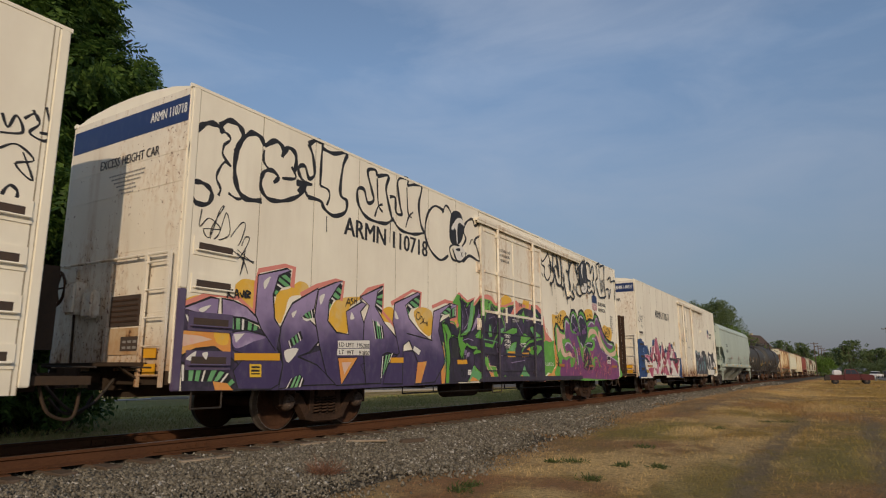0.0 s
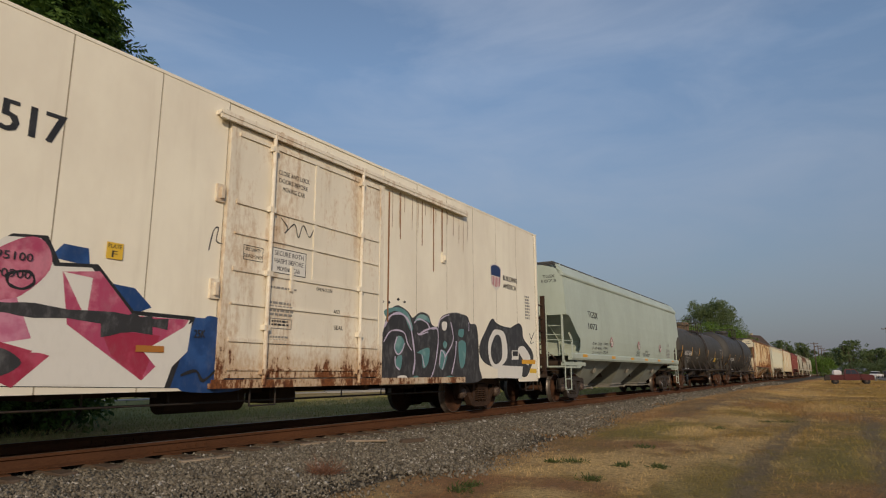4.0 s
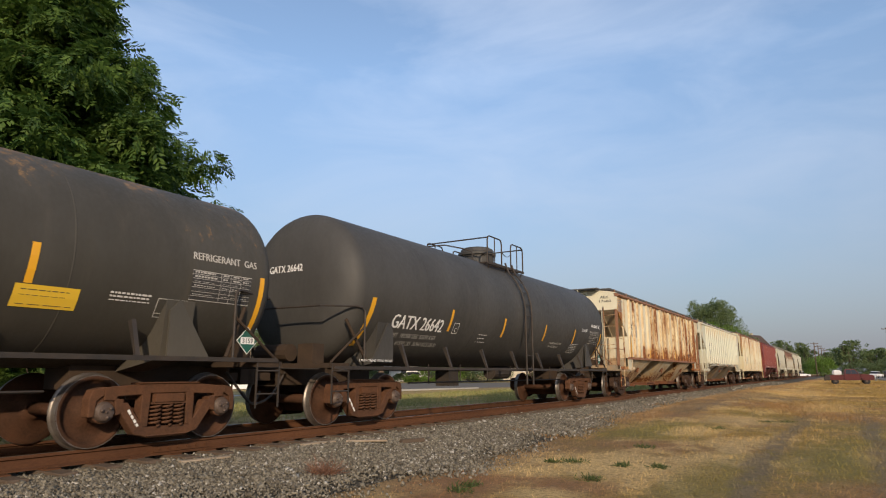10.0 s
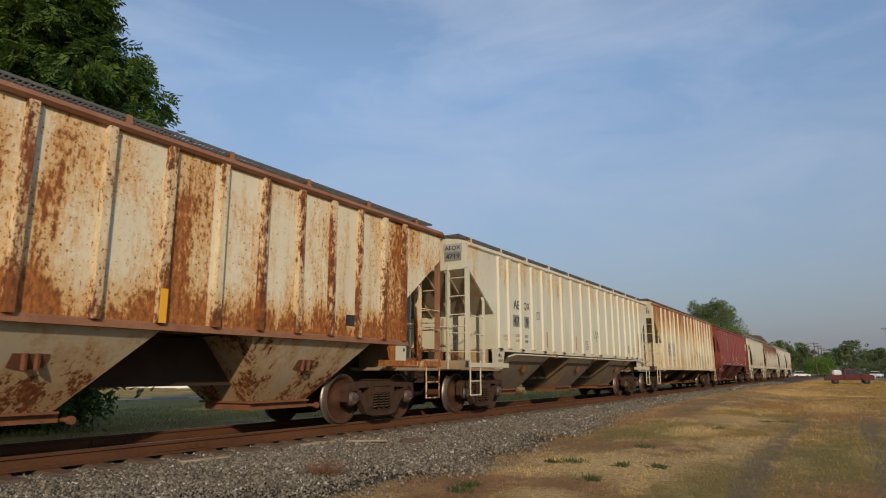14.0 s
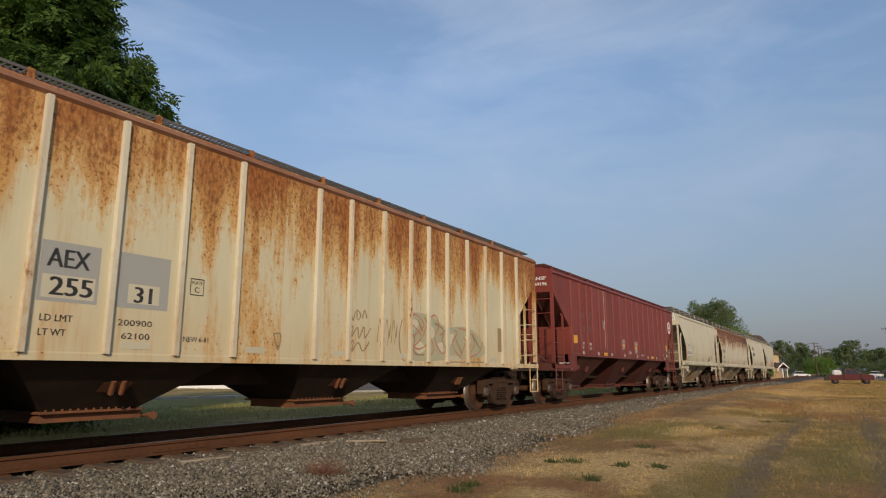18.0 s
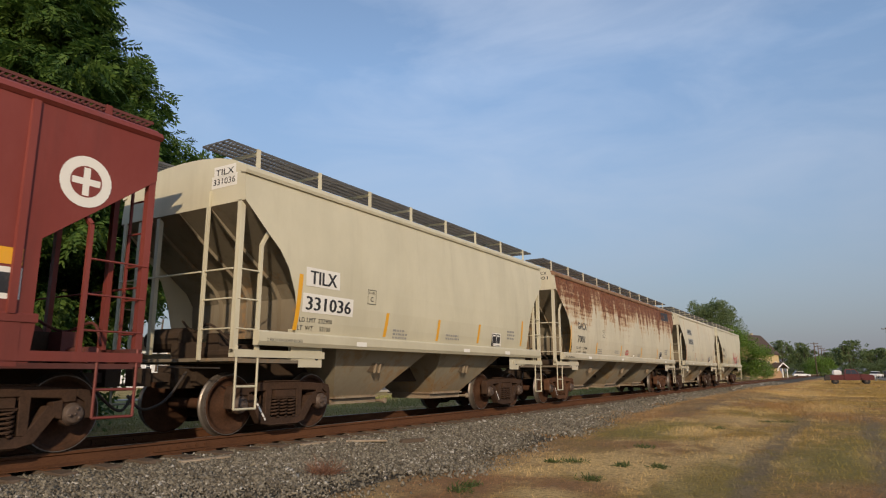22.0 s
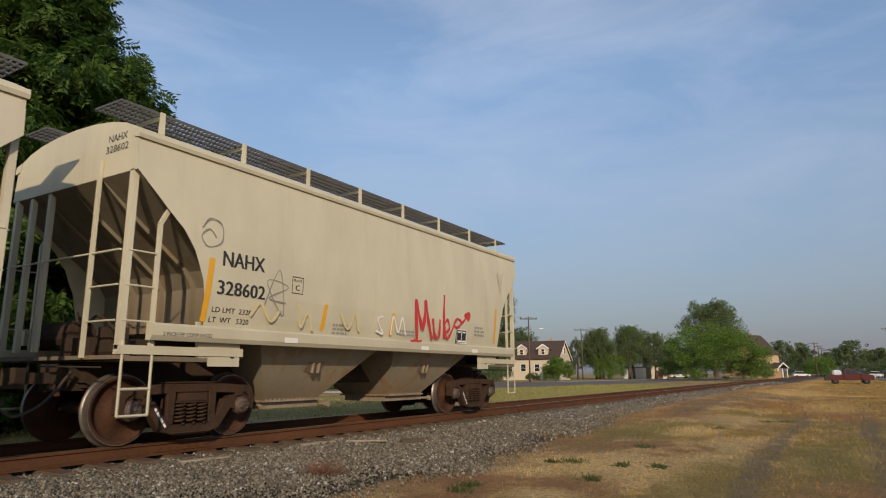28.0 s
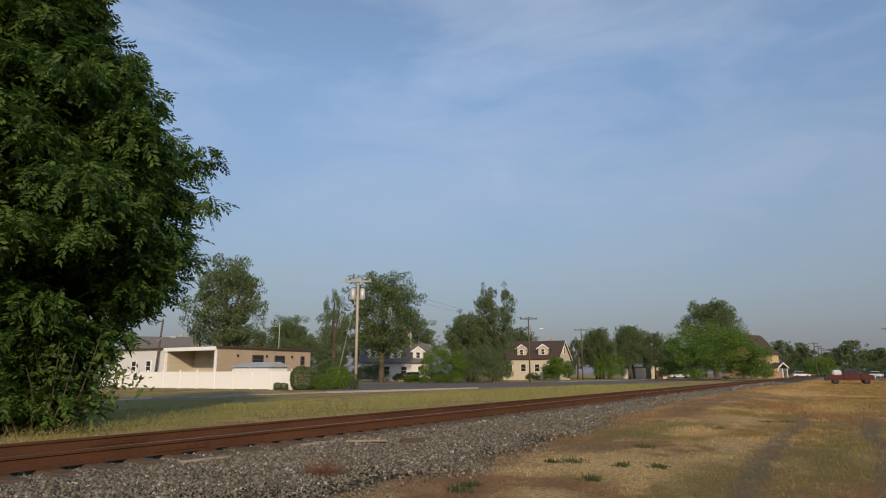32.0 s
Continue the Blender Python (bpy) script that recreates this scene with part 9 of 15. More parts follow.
field(SPRAY_ORANGE, [(6.55, 1.33), (6.70, 1.60), (6.78, 1.07), (6.73, 0.71), (6.60, 0.70)], False)
line(SPRAY_BLACK, 0.03, [(6.60, 2.00), (6.78, 1.34), (6.77, 0.71)])
field(SPRAY_PINK, [(6.90, 2.53), (7.13, 2.53), (7.31, 2.74), (7.38, 2.76), (7.76, 2.61), (8.12, 2.72), (8.00, 2.51), (8.05, 2.57), (8.40, 2.81), (8.65, 2.86), (8.67, 2.66), (7.89, 2.37), (7.28, 1.87), (6.96, 2.04)], False)
field(SPRAY_LIME, [(7.09, 2.48), (7.27, 2.65), (7.36, 2.68), (7.62, 2.60), (7.75, 2.56), (7.96, 2.60), (7.95, 2.47), (8.10, 2.51), (8.39, 2.72), (8.66, 2.76), (8.85, 0.75), (7.12, 0.74), (6.96, 2.03), (7.26, 1.92), (7.35, 1.99), (7.34, 2.44), (7.26, 2.51)], False)
field(SPRAY_PINK, [(6.91, 2.50), (7.14, 2.51), (7.29, 2.47), (7.28, 2.15), (6.96, 2.07)], False)
field(SPRAY_LAVENDER, [(6.91, 2.46), (7.24, 2.46), (7.24, 2.18), (6.95, 2.12)], False); line(SPRAY_BLACK, 0.022, [(6.91, 2.46), (7.24, 2.46), (7.24, 2.18), (6.95, 2.12)], True, 1)
field(SPRAY_BLACK, [(6.93, 2.31), (7.23, 2.43), (7.23, 2.19), (6.95, 2.13)], False)
field(SPRAY_GREEN, [(6.93, 2.27), (6.98, 2.30), (6.98, 2.15), (6.95, 2.14)], False)
field(SPRAY_GREEN, [(7.06, 2.34), (7.15, 2.38), (7.14, 2.19), (7.06, 2.17)], False)
field(SPRAY_WHITE, [(7.17, 2.40), (7.20, 2.41), (7.20, 2.21), (7.17, 2.20)], False)
field(SPRAY_YELLOW, [(7.15, 2.10), (7.28, 2.12), (7.26, 2.02), (7.18, 2.03)], False)
field(SPRAY_DARK, [(7.37, 2.61), (7.74, 2.53), (7.65, 2.40), (7.96, 2.59), (7.77, 1.94), (7.67, 1.85), (7.44, 1.81), (7.47, 2.13), (7.46, 2.49)], False); line(SPRAY_BLACK, 0.022, [(7.37, 2.61), (7.74, 2.53), (7.65, 2.40), (7.96, 2.59), (7.77, 1.94), (7.67, 1.85), (7.44, 1.81), (7.47, 2.13), (7.46, 2.49)], True, 1)
line(SPRAY_LAVENDER, 0.014, [(7.68, 2.37), (7.88, 2.49), (7.75, 2.05)])
line(SPRAY_LAVENDER, 0.012, [(7.47, 2.44), (7.53, 2.18), (7.50, 1.90)])
field(SPRAY_DARK, [(8.12, 2.50), (8.41, 2.69), (8.66, 2.75), (8.73, 2.67), (8.67, 2.42), (8.46, 2.01), (8.24, 1.89), (8.10, 1.79), (8.41, 1.72), (8.76, 1.69), (8.78, 1.51), (8.52, 1.45), (8.15, 1.48), (7.76, 1.57), (7.59, 1.62), (7.52, 1.66), (7.55, 1.77), (7.71, 1.80), (7.90, 1.93), (8.06, 2.13), (8.12, 2.36)], False); line(SPRAY_BLACK, 0.022, [(8.12, 2.50), (8.41, 2.69), (8.66, 2.75), (8.73, 2.67), (8.67, 2.42), (8.46, 2.01), (8.24, 1.89), (8.10, 1.79), (8.41, 1.72), (8.76, 1.69), (8.78, 1.51), (8.52, 1.45), (8.15, 1.48), (7.76, 1.57), (7.59, 1.62), (7.52, 1.66), (7.55, 1.77), (7.71, 1.80), (7.90, 1.93), (8.06, 2.13), (8.12, 2.36)], True, 1)
field(SPRAY_LAVENDER, [(7.94, 1.90), (8.08, 2.10), (8.20, 2.24), (8.39, 2.34), (8.29, 2.16), (8.11, 1.99)])
field(SPRAY_DARK, [(8.15, 2.02), (8.25, 2.15), (8.39, 2.28), (8.39, 2.11), (8.25, 1.98)])
field(SPRAY_DARK, [(6.96, 2.02), (7.14, 2.00), (7.26, 1.91), (7.39, 1.98), (7.35, 1.83), (7.29, 1.74), (7.05, 1.78), (6.99, 1.79)], False); line(SPRAY_BLACK, 0.022, [(6.96, 2.02), (7.14, 2.00), (7.26, 1.91), (7.39, 1.98), (7.35, 1.83), (7.29, 1.74), (7.05, 1.78), (6.99, 1.79)], True, 1)
field(SPRAY_DARK, [(7.01, 1.68), (7.06, 1.73), (7.30, 1.69), (7.30, 1.58), (7.39, 1.45), (7.43, 1.33), (7.52, 1.25), (7.62, 1.40), (7.69, 1.52), (8.13, 1.49), (8.07, 1.32), (8.05, 1.15), (8.00, 1.01), (7.84, 0.84), (7.72, 0.73), (7.12, 0.74)], False); line(SPRAY_BLACK, 0.022, [(7.01, 1.68), (7.06, 1.73), (7.30, 1.69), (7.30, 1.58), (7.39, 1.45), (7.43, 1.33), (7.52, 1.25), (7.62, 1.40), (7.69, 1.52), (8.13, 1.49), (8.07, 1.32), (8.05, 1.15), (8.00, 1.01), (7.84, 0.84), (7.72, 0.73), (7.12, 0.74)], True, 1)
field(SPRAY_DARK, [(8.08, 1.36), (8.48, 1.41), (8.78, 1.47), (8.84, 0.86), (8.74, 0.85), (8.41, 0.94), (8.17, 1.04), (8.06, 1.12)], False); line(SPRAY_BLACK, 0.022, [(8.08, 1.36), (8.48, 1.41), (8.78, 1.47), (8.84, 0.86), (8.74, 0.85), (8.41, 0.94), (8.17, 1.04), (8.06, 1.12)], True, 1)
field(SPRAY_CHARCOAL, [(7.01, 1.64), (7.29, 1.67), (7.34, 1.27), (7.05, 1.26)], False)
line(SPRAY_LIME, 0.03, [(7.52, 1.25), (7.61, 1.45), (7.71, 1.56), (8.11, 1.49)])
field(SPRAY_LIME, [(7.37, 1.44), (7.50, 1.24), (7.42, 1.23)], False)
line(SPRAY_LIME, 0.03, [(6.96, 2.06), (7.14, 2.04), (7.28, 1.90)])
field(SPRAY_LIME, [(8.14, 1.75), (8.31, 1.94), (8.46, 2.01), (8.40, 1.85), (8.31, 1.75)], False)
field(SPRAY_GREEN, [(7.86, 2.13), (7.97, 2.39), (8.03, 2.40), (7.97, 2.19), (7.86, 2.01)])
line(SPRAY_LAVENDER, 0.018, [(7.67, 1.24), (7.72, 1.39), (7.73, 1.29), (7.77, 1.41), (7.78, 1.30), (7.82, 1.40), (7.84, 1.31)])
field(SPRAY_GREEN, [(8.14, 0.99), (8.41, 0.89), (8.74, 0.80), (8.70, 0.76), (8.06, 0.79)])
field(SPRAY_PINK, [(7.74, 0.73), (7.89, 0.84), (8.07, 0.84), (8.23, 0.75)], False)
field(SPRAY_ORANGE, [(7.84, 0.74), (7.93, 0.80), (8.06, 0.80), (8.15, 0.75)], False)
line(SPRAY_BLACK, 0.03, [(7.42, 0.94), (7.47, 1.00), (7.54, 0.92), (7.49, 0.84), (7.43, 0.89)])
line(SPRAY_BLACK, 0.03, [(7.57, 0.99), (7.64, 1.00), (7.64, 0.89), (7.60, 0.81)])
field(MARK_YELLOW, [(7.26, 1.22), (7.71, 1.23), (7.72, 1.13), (7.27, 1.12)], False)
field(SPRAY_WHITE, [(7.74, 1.00), (7.90, 1.00), (7.91, 0.88), (7.75, 0.88)], False)
field(LABEL_GREY, [(7.75, 0.96), (7.89, 0.96), (7.89, 0.95), (7.75, 0.95)], False)
field(LABEL_GREY, [(7.82, 0.95), (7.83, 0.95), (7.83, 0.88), (7.82, 0.88)], False)
field(SPRAY_BLACK, [(7.78, 2.43), (7.79, 2.44), (7.81, 2.43), (7.80, 2.42)], False)
field(SPRAY_BLACK, [(7.66, 2.41), (7.67, 2.43), (7.69, 2.42), (7.68, 2.40)], False)
field(SPRAY_BLACK, [(7.99, 2.30), (8.01, 2.32), (8.02, 2.30), (8.01, 2.29)], False)
field(SPRAY_BLACK, [(8.08, 2.02), (8.09, 2.03), (8.11, 2.02), (8.09, 2.01)], False)
field(SPRAY_BLACK, [(7.92, 1.95), (7.93, 1.97), (7.95, 1.96), (7.94, 1.94)], False)
field(SPRAY_BLACK, [(7.56, 1.77), (7.57, 1.78), (7.59, 1.77), (7.58, 1.76)], False)
field(SPRAY_BLACK, [(7.76, 1.79), (7.77, 1.80), (7.79, 1.79), (7.78, 1.78)], False)
field(SPRAY_BLACK, [(8.22, 2.50), (8.23, 2.52), (8.25, 2.51), (8.23, 2.49)], False)
field(SPRAY_BLACK, [(8.51, 2.65), (8.52, 2.67), (8.54, 2.66), (8.52, 2.64)], False)
field(SPRAY_BLACK, [(7.43, 1.28), (7.44, 1.29), (7.45, 1.28), (7.44, 1.26)], False)
field(SPRAY_BLACK, [(7.26, 0.89), (7.27, 0.90), (7.28, 0.89), (7.27, 0.88)], False)
field(SPRAY_BLACK, [(8.22, 1.01), (8.23, 1.02), (8.25, 1.01), (8.23, 1.00)], False)
field(SPRAY_BLACK, [(8.47, 0.91), (8.49, 0.92), (8.51, 0.91), (8.49, 0.90)], False)
start_piece(REEFERS[1], 1.5625)
field(SPRAY_PINK, [(8.31, 2.79), (8.73, 2.85), (8.95, 2.81), (9.15, 2.66), (9.46, 2.80), (9.42, 2.64), (10.36, 2.85), (10.48, 2.80), (10.83, 2.78), (10.94, 2.99), (10.98, 2.85), (11.39, 2.82), (11.76, 2.85), (12.13, 2.72), (12.15, 2.27), (8.40, 1.89)], False)
field(SPRAY_YELLOW, [(9.50, 2.64), (9.53, 2.81), (9.73, 2.92), (9.98, 2.89), (10.06, 2.79)])
field(SPRAY_YELLOW, [(10.95, 2.69), (10.95, 2.88), (11.22, 2.91), (11.19, 2.70)], False)
line(SPRAY_LIME, 0.09, [(8.33, 2.66), (8.74, 2.68), (9.07, 2.58), (9.31, 2.53), (9.56, 2.55), (9.97, 2.63), (10.25, 2.71)])
line(SPRAY_LIME, 0.05, [(9.96, 2.41), (10.38, 2.52), (10.86, 2.68), (11.06, 2.62), (11.33, 2.66)])
field(SPRAY_DARK, [(8.33, 2.65), (8.72, 2.70), (8.88, 2.66), (9.15, 2.54), (9.51, 2.52), (9.76, 2.61), (10.30, 2.73), (9.98, 2.44), (10.38, 2.55), (10.85, 2.69), (11.32, 2.67), (11.33, 2.79), (11.73, 2.72), (12.14, 2.56), (12.22, 0.68), (8.51, 0.75)], False)
field(SPRAY_LIME, [(8.33, 2.63), (8.74, 2.69), (8.68, 2.44), (8.37, 2.20)], False)
line(SPRAY_BLACK, 0.03, [(8.37, 2.20), (8.68, 2.44), (8.76, 2.67)])
field(SPRAY_LIME, [(8.73, 2.63), (8.88, 2.67), (8.85, 2.43), (8.73, 2.42)], False); line(SPRAY_BLACK, 0.022, [(8.73, 2.63), (8.88, 2.67), (8.85, 2.43), (8.73, 2.42)], True, 1)
field(SPRAY_GREEN, [(8.77, 2.59), (8.85, 2.61), (8.83, 2.47)], False)
line(SPRAY_LIME, 0.045, [(9.26, 2.53), (9.25, 2.18), (9.21, 1.89), (9.09, 1.78), (9.03, 1.67)])
line(SPRAY_LIME, 0.035, [(9.33, 2.56), (9.53, 2.25), (9.62, 2.10)])
line(SPRAY_LIME, 0.02, [(9.60, 2.26), (9.67, 1.95)])
line(SPRAY_LIME, 0.035, [(9.30, 2.37), (9.36, 2.55), (9.47, 2.42), (9.53, 2.55)])
field(SPRAY_LIME, [(8.72, 1.80), (8.85, 2.13), (8.92, 1.81)], False); line(SPRAY_BLACK, 0.022, [(8.72, 1.80), (8.85, 2.13), (8.92, 1.81)], True, 1)
field(SPRAY_LIME, [(9.27, 2.02), (9.60, 1.96), (10.12, 2.11), (10.38, 2.09), (10.35, 1.97), (10.03, 1.91), (9.61, 1.92), (9.31, 1.94)], False); line(SPRAY_BLACK, 0.022, [(9.27, 2.02), (9.60, 1.96), (10.12, 2.11), (10.38, 2.09), (10.35, 1.97), (10.03, 1.91), (9.61, 1.92), (9.31, 1.94)], True, 1)
field(SPRAY_GREEN, [(9.96, 2.03), (10.30, 2.08), (10.27, 2.00), (10.03, 1.94)], False)
field(SPRAY_LIME, [(9.27, 1.79), (9.57, 1.81), (9.37, 1.57), (9.30, 1.50)], False); line(SPRAY_BLACK, 0.022, [(9.27, 1.79), (9.57, 1.81), (9.37, 1.57), (9.30, 1.50)], True, 1)
field(SPRAY_LIME, [(8.42, 1.66), (8.94, 1.62), (9.09, 1.82), (9.04, 1.64), (8.94, 1.54), (8.43, 1.57)], False)
field(SPRAY_LIME, [(9.70, 1.37), (9.88, 1.60), (10.04, 1.71), (10.32, 1.75), (10.30, 1.59), (10.12, 1.47), (10.26, 1.45), (10.20, 1.40), (9.75, 1.35)], False); line(SPRAY_BLACK, 0.022, [(9.70, 1.37), (9.88, 1.60), (10.04, 1.71), (10.32, 1.75), (10.30, 1.59), (10.12, 1.47), (10.26, 1.45), (10.20, 1.40), (9.75, 1.35)], True, 1)
field(SPRAY_GREEN, [(9.92, 1.57), (10.24, 1.70), (10.19, 1.56), (9.95, 1.46)])
field(SPRAY_LIME, [(10.54, 1.75), (10.60, 1.91), (10.84, 2.00), (11.28, 1.89), (10.99, 1.78)], False); line(SPRAY_BLACK, 0.022, [(10.54, 1.75), (10.60, 1.91), (10.84, 2.00), (11.28, 1.89), (10.99, 1.78)], True, 1)
field(SPRAY_ORANGE, [(10.60, 1.80), (10.76, 1.92), (10.74, 1.80)], False)
field(SPRAY_LIME, [(11.21, 2.18), (11.39, 2.23), (11.54, 2.11), (11.99, 1.97), (11.73, 1.92), (11.27, 2.06)], False); line(SPRAY_BLACK, 0.022, [(11.21, 2.18), (11.39, 2.23), (11.54, 2.11), (11.99, 1.97), (11.73, 1.92), (11.27, 2.06)], True, 1)
field(SPRAY_GREEN, [(11.47, 2.08), (11.80, 1.98), (11.66, 1.95)], False)
field(SPRAY_LIME, [(11.30, 1.48), (11.39, 1.66), (11.96, 1.70), (12.04, 1.59), (11.62, 1.38), (11.42, 1.39)], False); line(SPRAY_BLACK, 0.022, [(11.30, 1.48), (11.39, 1.66), (11.96, 1.70), (12.04, 1.59), (11.62, 1.38), (11.42, 1.39)], True, 1)
field(SPRAY_ORANGE, [(11.28, 1.54), (11.41, 1.64), (11.54, 1.53), (11.40, 1.46)])
field(SPRAY_GREEN, [(11.60, 1.62), (11.95, 1.66), (11.82, 1.51), (11.58, 1.45)])
field(SPRAY_LIME, [(10.61, 1.42), (10.63, 1.52), (10.83, 1.66), (11.19, 1.82), (12.10, 1.93), (12.17, 1.90), (11.12, 1.73), (10.78, 1.57), (10.66, 1.48)], False)
field(SPRAY_LIME, [(11.33, 2.81), (11.89, 2.47), (11.55, 2.55), (11.39, 2.67)], False); line(SPRAY_BLACK, 0.022, [(11.33, 2.81), (11.89, 2.47), (11.55, 2.55), (11.39, 2.67)], True, 1)
field(SPRAY_LIME, [(10.43, 2.50), (10.66, 2.48), (10.80, 2.64), (10.88, 2.48), (11.19, 2.49), (10.85, 2.40), (10.80, 2.24), (10.72, 2.38)], False); line(SPRAY_BLACK, 0.022, [(10.43, 2.50), (10.66, 2.48), (10.80, 2.64), (10.88, 2.48), (11.19, 2.49), (10.85, 2.40), (10.80, 2.24), (10.72, 2.38)], True, 1)
line(SPRAY_LAVENDER, 0.012, [(8.74, 2.25), (9.09, 2.31), (9.15, 2.13)])
line(SPRAY_LAVENDER, 0.012, [(8.95, 1.82), (9.00, 1.99), (9.11, 2.08)])
line(SPRAY_LAVENDER, 0.012, [(10.95, 2.34), (11.35, 2.38), (11.93, 2.30)])
field(SPRAY_CREAM, [(8.46, 1.37), (8.56, 1.29), (8.66, 1.35), (8.78, 1.11), (9.09, 1.09), (9.18, 0.94), (9.24, 0.73), (8.88, 0.75), (8.78, 0.90), (8.60, 1.05)], False)
field(SPRAY_LIME, [(8.47, 1.37), (8.56, 1.27), (8.66, 1.33), (8.74, 1.16), (8.63, 1.16), (8.55, 1.23)], False); line(SPRAY_BLACK, 0.022, [(8.47, 1.37), (8.56, 1.27), (8.66, 1.33), (8.74, 1.16), (8.63, 1.16), (8.55, 1.23)], True, 1)
field(SPRAY_LIME, [(8.76, 1.09), (9.09, 1.08), (9.23, 0.74), (9.05, 0.74), (8.90, 1.00)], False)
field(SPRAY_ORANGE, [(8.75, 0.95), (8.93, 0.92), (9.05, 0.74), (8.90, 0.74)], False)
field(SPRAY_PINK, [(8.73, 0.98), (8.94, 0.95), (8.97, 0.91), (8.78, 0.93)], False)
field(SPRAY_LIME, [(9.36, 0.74), (9.59, 0.88), (9.91, 0.76)], False); line(SPRAY_BLACK, 0.022, [(9.36, 0.74), (9.59, 0.88), (9.91, 0.76)], True, 1)
field(SPRAY_ORANGE, [(9.46, 0.73), (9.57, 0.81), (9.65, 0.73)], False)
field(SPRAY_LIME, [(10.20, 0.73), (10.64, 0.94), (10.81, 1.12), (10.90, 0.94), (11.34, 0.72)], False); line(SPRAY_BLACK, 0.022, [(10.20, 0.73), (10.64, 0.94), (10.81, 1.12), (10.90, 0.94), (11.34, 0.72)], True, 1)
field(SPRAY_GREEN, [(10.68, 0.76), (10.82, 0.89), (11.08, 0.76)], False)
field(SPRAY_PINK, [(10.35, 0.72), (10.56, 0.85), (10.76, 0.72)], False)
field(SPRAY_PINK, [(12.09, 0.68), (12.22, 0.81), (12.22, 0.68)], False)
field(MARK_YELLOW, [(9.76, 1.47), (10.21, 1.49), (10.22, 1.34), (9.77, 1.33)], False)
field(MARK_YELLOW, [(10.64, 1.46), (11.09, 1.48), (11.09, 1.37), (10.65, 1.35)], False)
field(SPRAY_DARKGREY, [(10.05, 2.33), (10.55, 2.39), (10.55, 2.27), (10.06, 2.21)], False)
field(SPRAY_WHITE, [(10.08, 2.32), (10.52, 2.38), (10.52, 2.37), (10.08, 2.31)], False)
field(LABEL_GREY, [(10.11, 2.29), (10.50, 2.34), (10.50, 2.29), (10.11, 2.24)], False)
line(SPRAY_WHITE, 0.012, [(10.58, 1.71), (10.91, 1.72), (10.92, 1.63), (10.59, 1.62)], True, 1)
field(SPRAY_BLACK, [(8.88, 2.47), (8.89, 2.49), (8.91, 2.48), (8.90, 2.46)], False)
field(SPRAY_BLACK, [(9.07, 2.30), (9.09, 2.32), (9.11, 2.30), (9.09, 2.28)], False)
field(SPRAY_BLACK, [(8.95, 1.86), (8.97, 1.88), (8.99, 1.87), (8.97, 1.85)], False)
field(SPRAY_BLACK, [(9.50, 2.32), (9.52, 2.33), (9.54, 2.32), (9.53, 2.30)], False)
field(SPRAY_BLACK, [(10.99, 2.30), (11.02, 2.32), (11.04, 2.30), (11.02, 2.28)], False)
field(SPRAY_BLACK, [(11.32, 2.38), (11.35, 2.40), (11.38, 2.38), (11.35, 2.36)], False)
field(SPRAY_BLACK, [(11.61, 2.34), (11.63, 2.37), (11.66, 2.35), (11.64, 2.33)], False)
field(SPRAY_BLACK, [(12.02, 2.21), (12.05, 2.23), (12.08, 2.21), (12.05, 2.19)], False)
field(SPRAY_BLACK, [(11.95, 1.39), (11.98, 1.41), (12.01, 1.39), (11.98, 1.37)], False)
field(SPRAY_BLACK, [(11.73, 1.28), (11.76, 1.30), (11.79, 1.28), (11.76, 1.26)], False)
field(SPRAY_BLACK, [(9.59, 1.26), (9.61, 1.28), (9.63, 1.26), (9.61, 1.25)], False)
field(SPRAY_BLACK, [(9.76, 1.02), (9.78, 1.04), (9.80, 1.02), (9.78, 1.00)], False)
field(SPRAY_BLACK, [(9.48, 0.86), (9.50, 0.88), (9.52, 0.86), (9.50, 0.84)], False)
field(SPRAY_BLACK, [(11.41, 0.80), (11.44, 0.82), (11.47, 0.80), (11.44, 0.78)], False)
# rear half of the second wagon: violet hearts and cream tongues in a green halo
start_piece(REEFERS[1], 1.5270)
field(SPRAY_YELLOW, [(12.96, 2.61), (13.09, 2.68), (13.40, 2.69), (13.63, 2.82), (13.94, 2.88), (14.12, 2.81), (14.15, 2.49), (13.67, 2.20), (13.26, 2.27), (13.19, 1.94), (13.05, 1.85)])
field(SPRAY_YELLOW, [(15.88, 2.99), (16.16, 3.10), (16.64, 3.09), (16.72, 2.83), (16.20, 2.68), (15.94, 2.76)])
field(SPRAY_YELLOW, [(17.69, 2.46), (17.95, 2.66), (18.30, 2.61), (18.74, 2.59), (18.86, 2.36), (18.61, 2.04), (18.18, 2.08), (17.87, 2.25)])
field(SPRAY_ORANGE, [(13.05, 1.85), (13.19, 1.74), (13.36, 1.35), (13.54, 1.01), (13.57, 0.75), (13.18, 0.76)])
field(SPRAY_YELLOW, [(19.26, 2.05), (19.47, 1.99), (19.53, 1.16), (19.50, 0.77), (19.27, 0.72)], False)
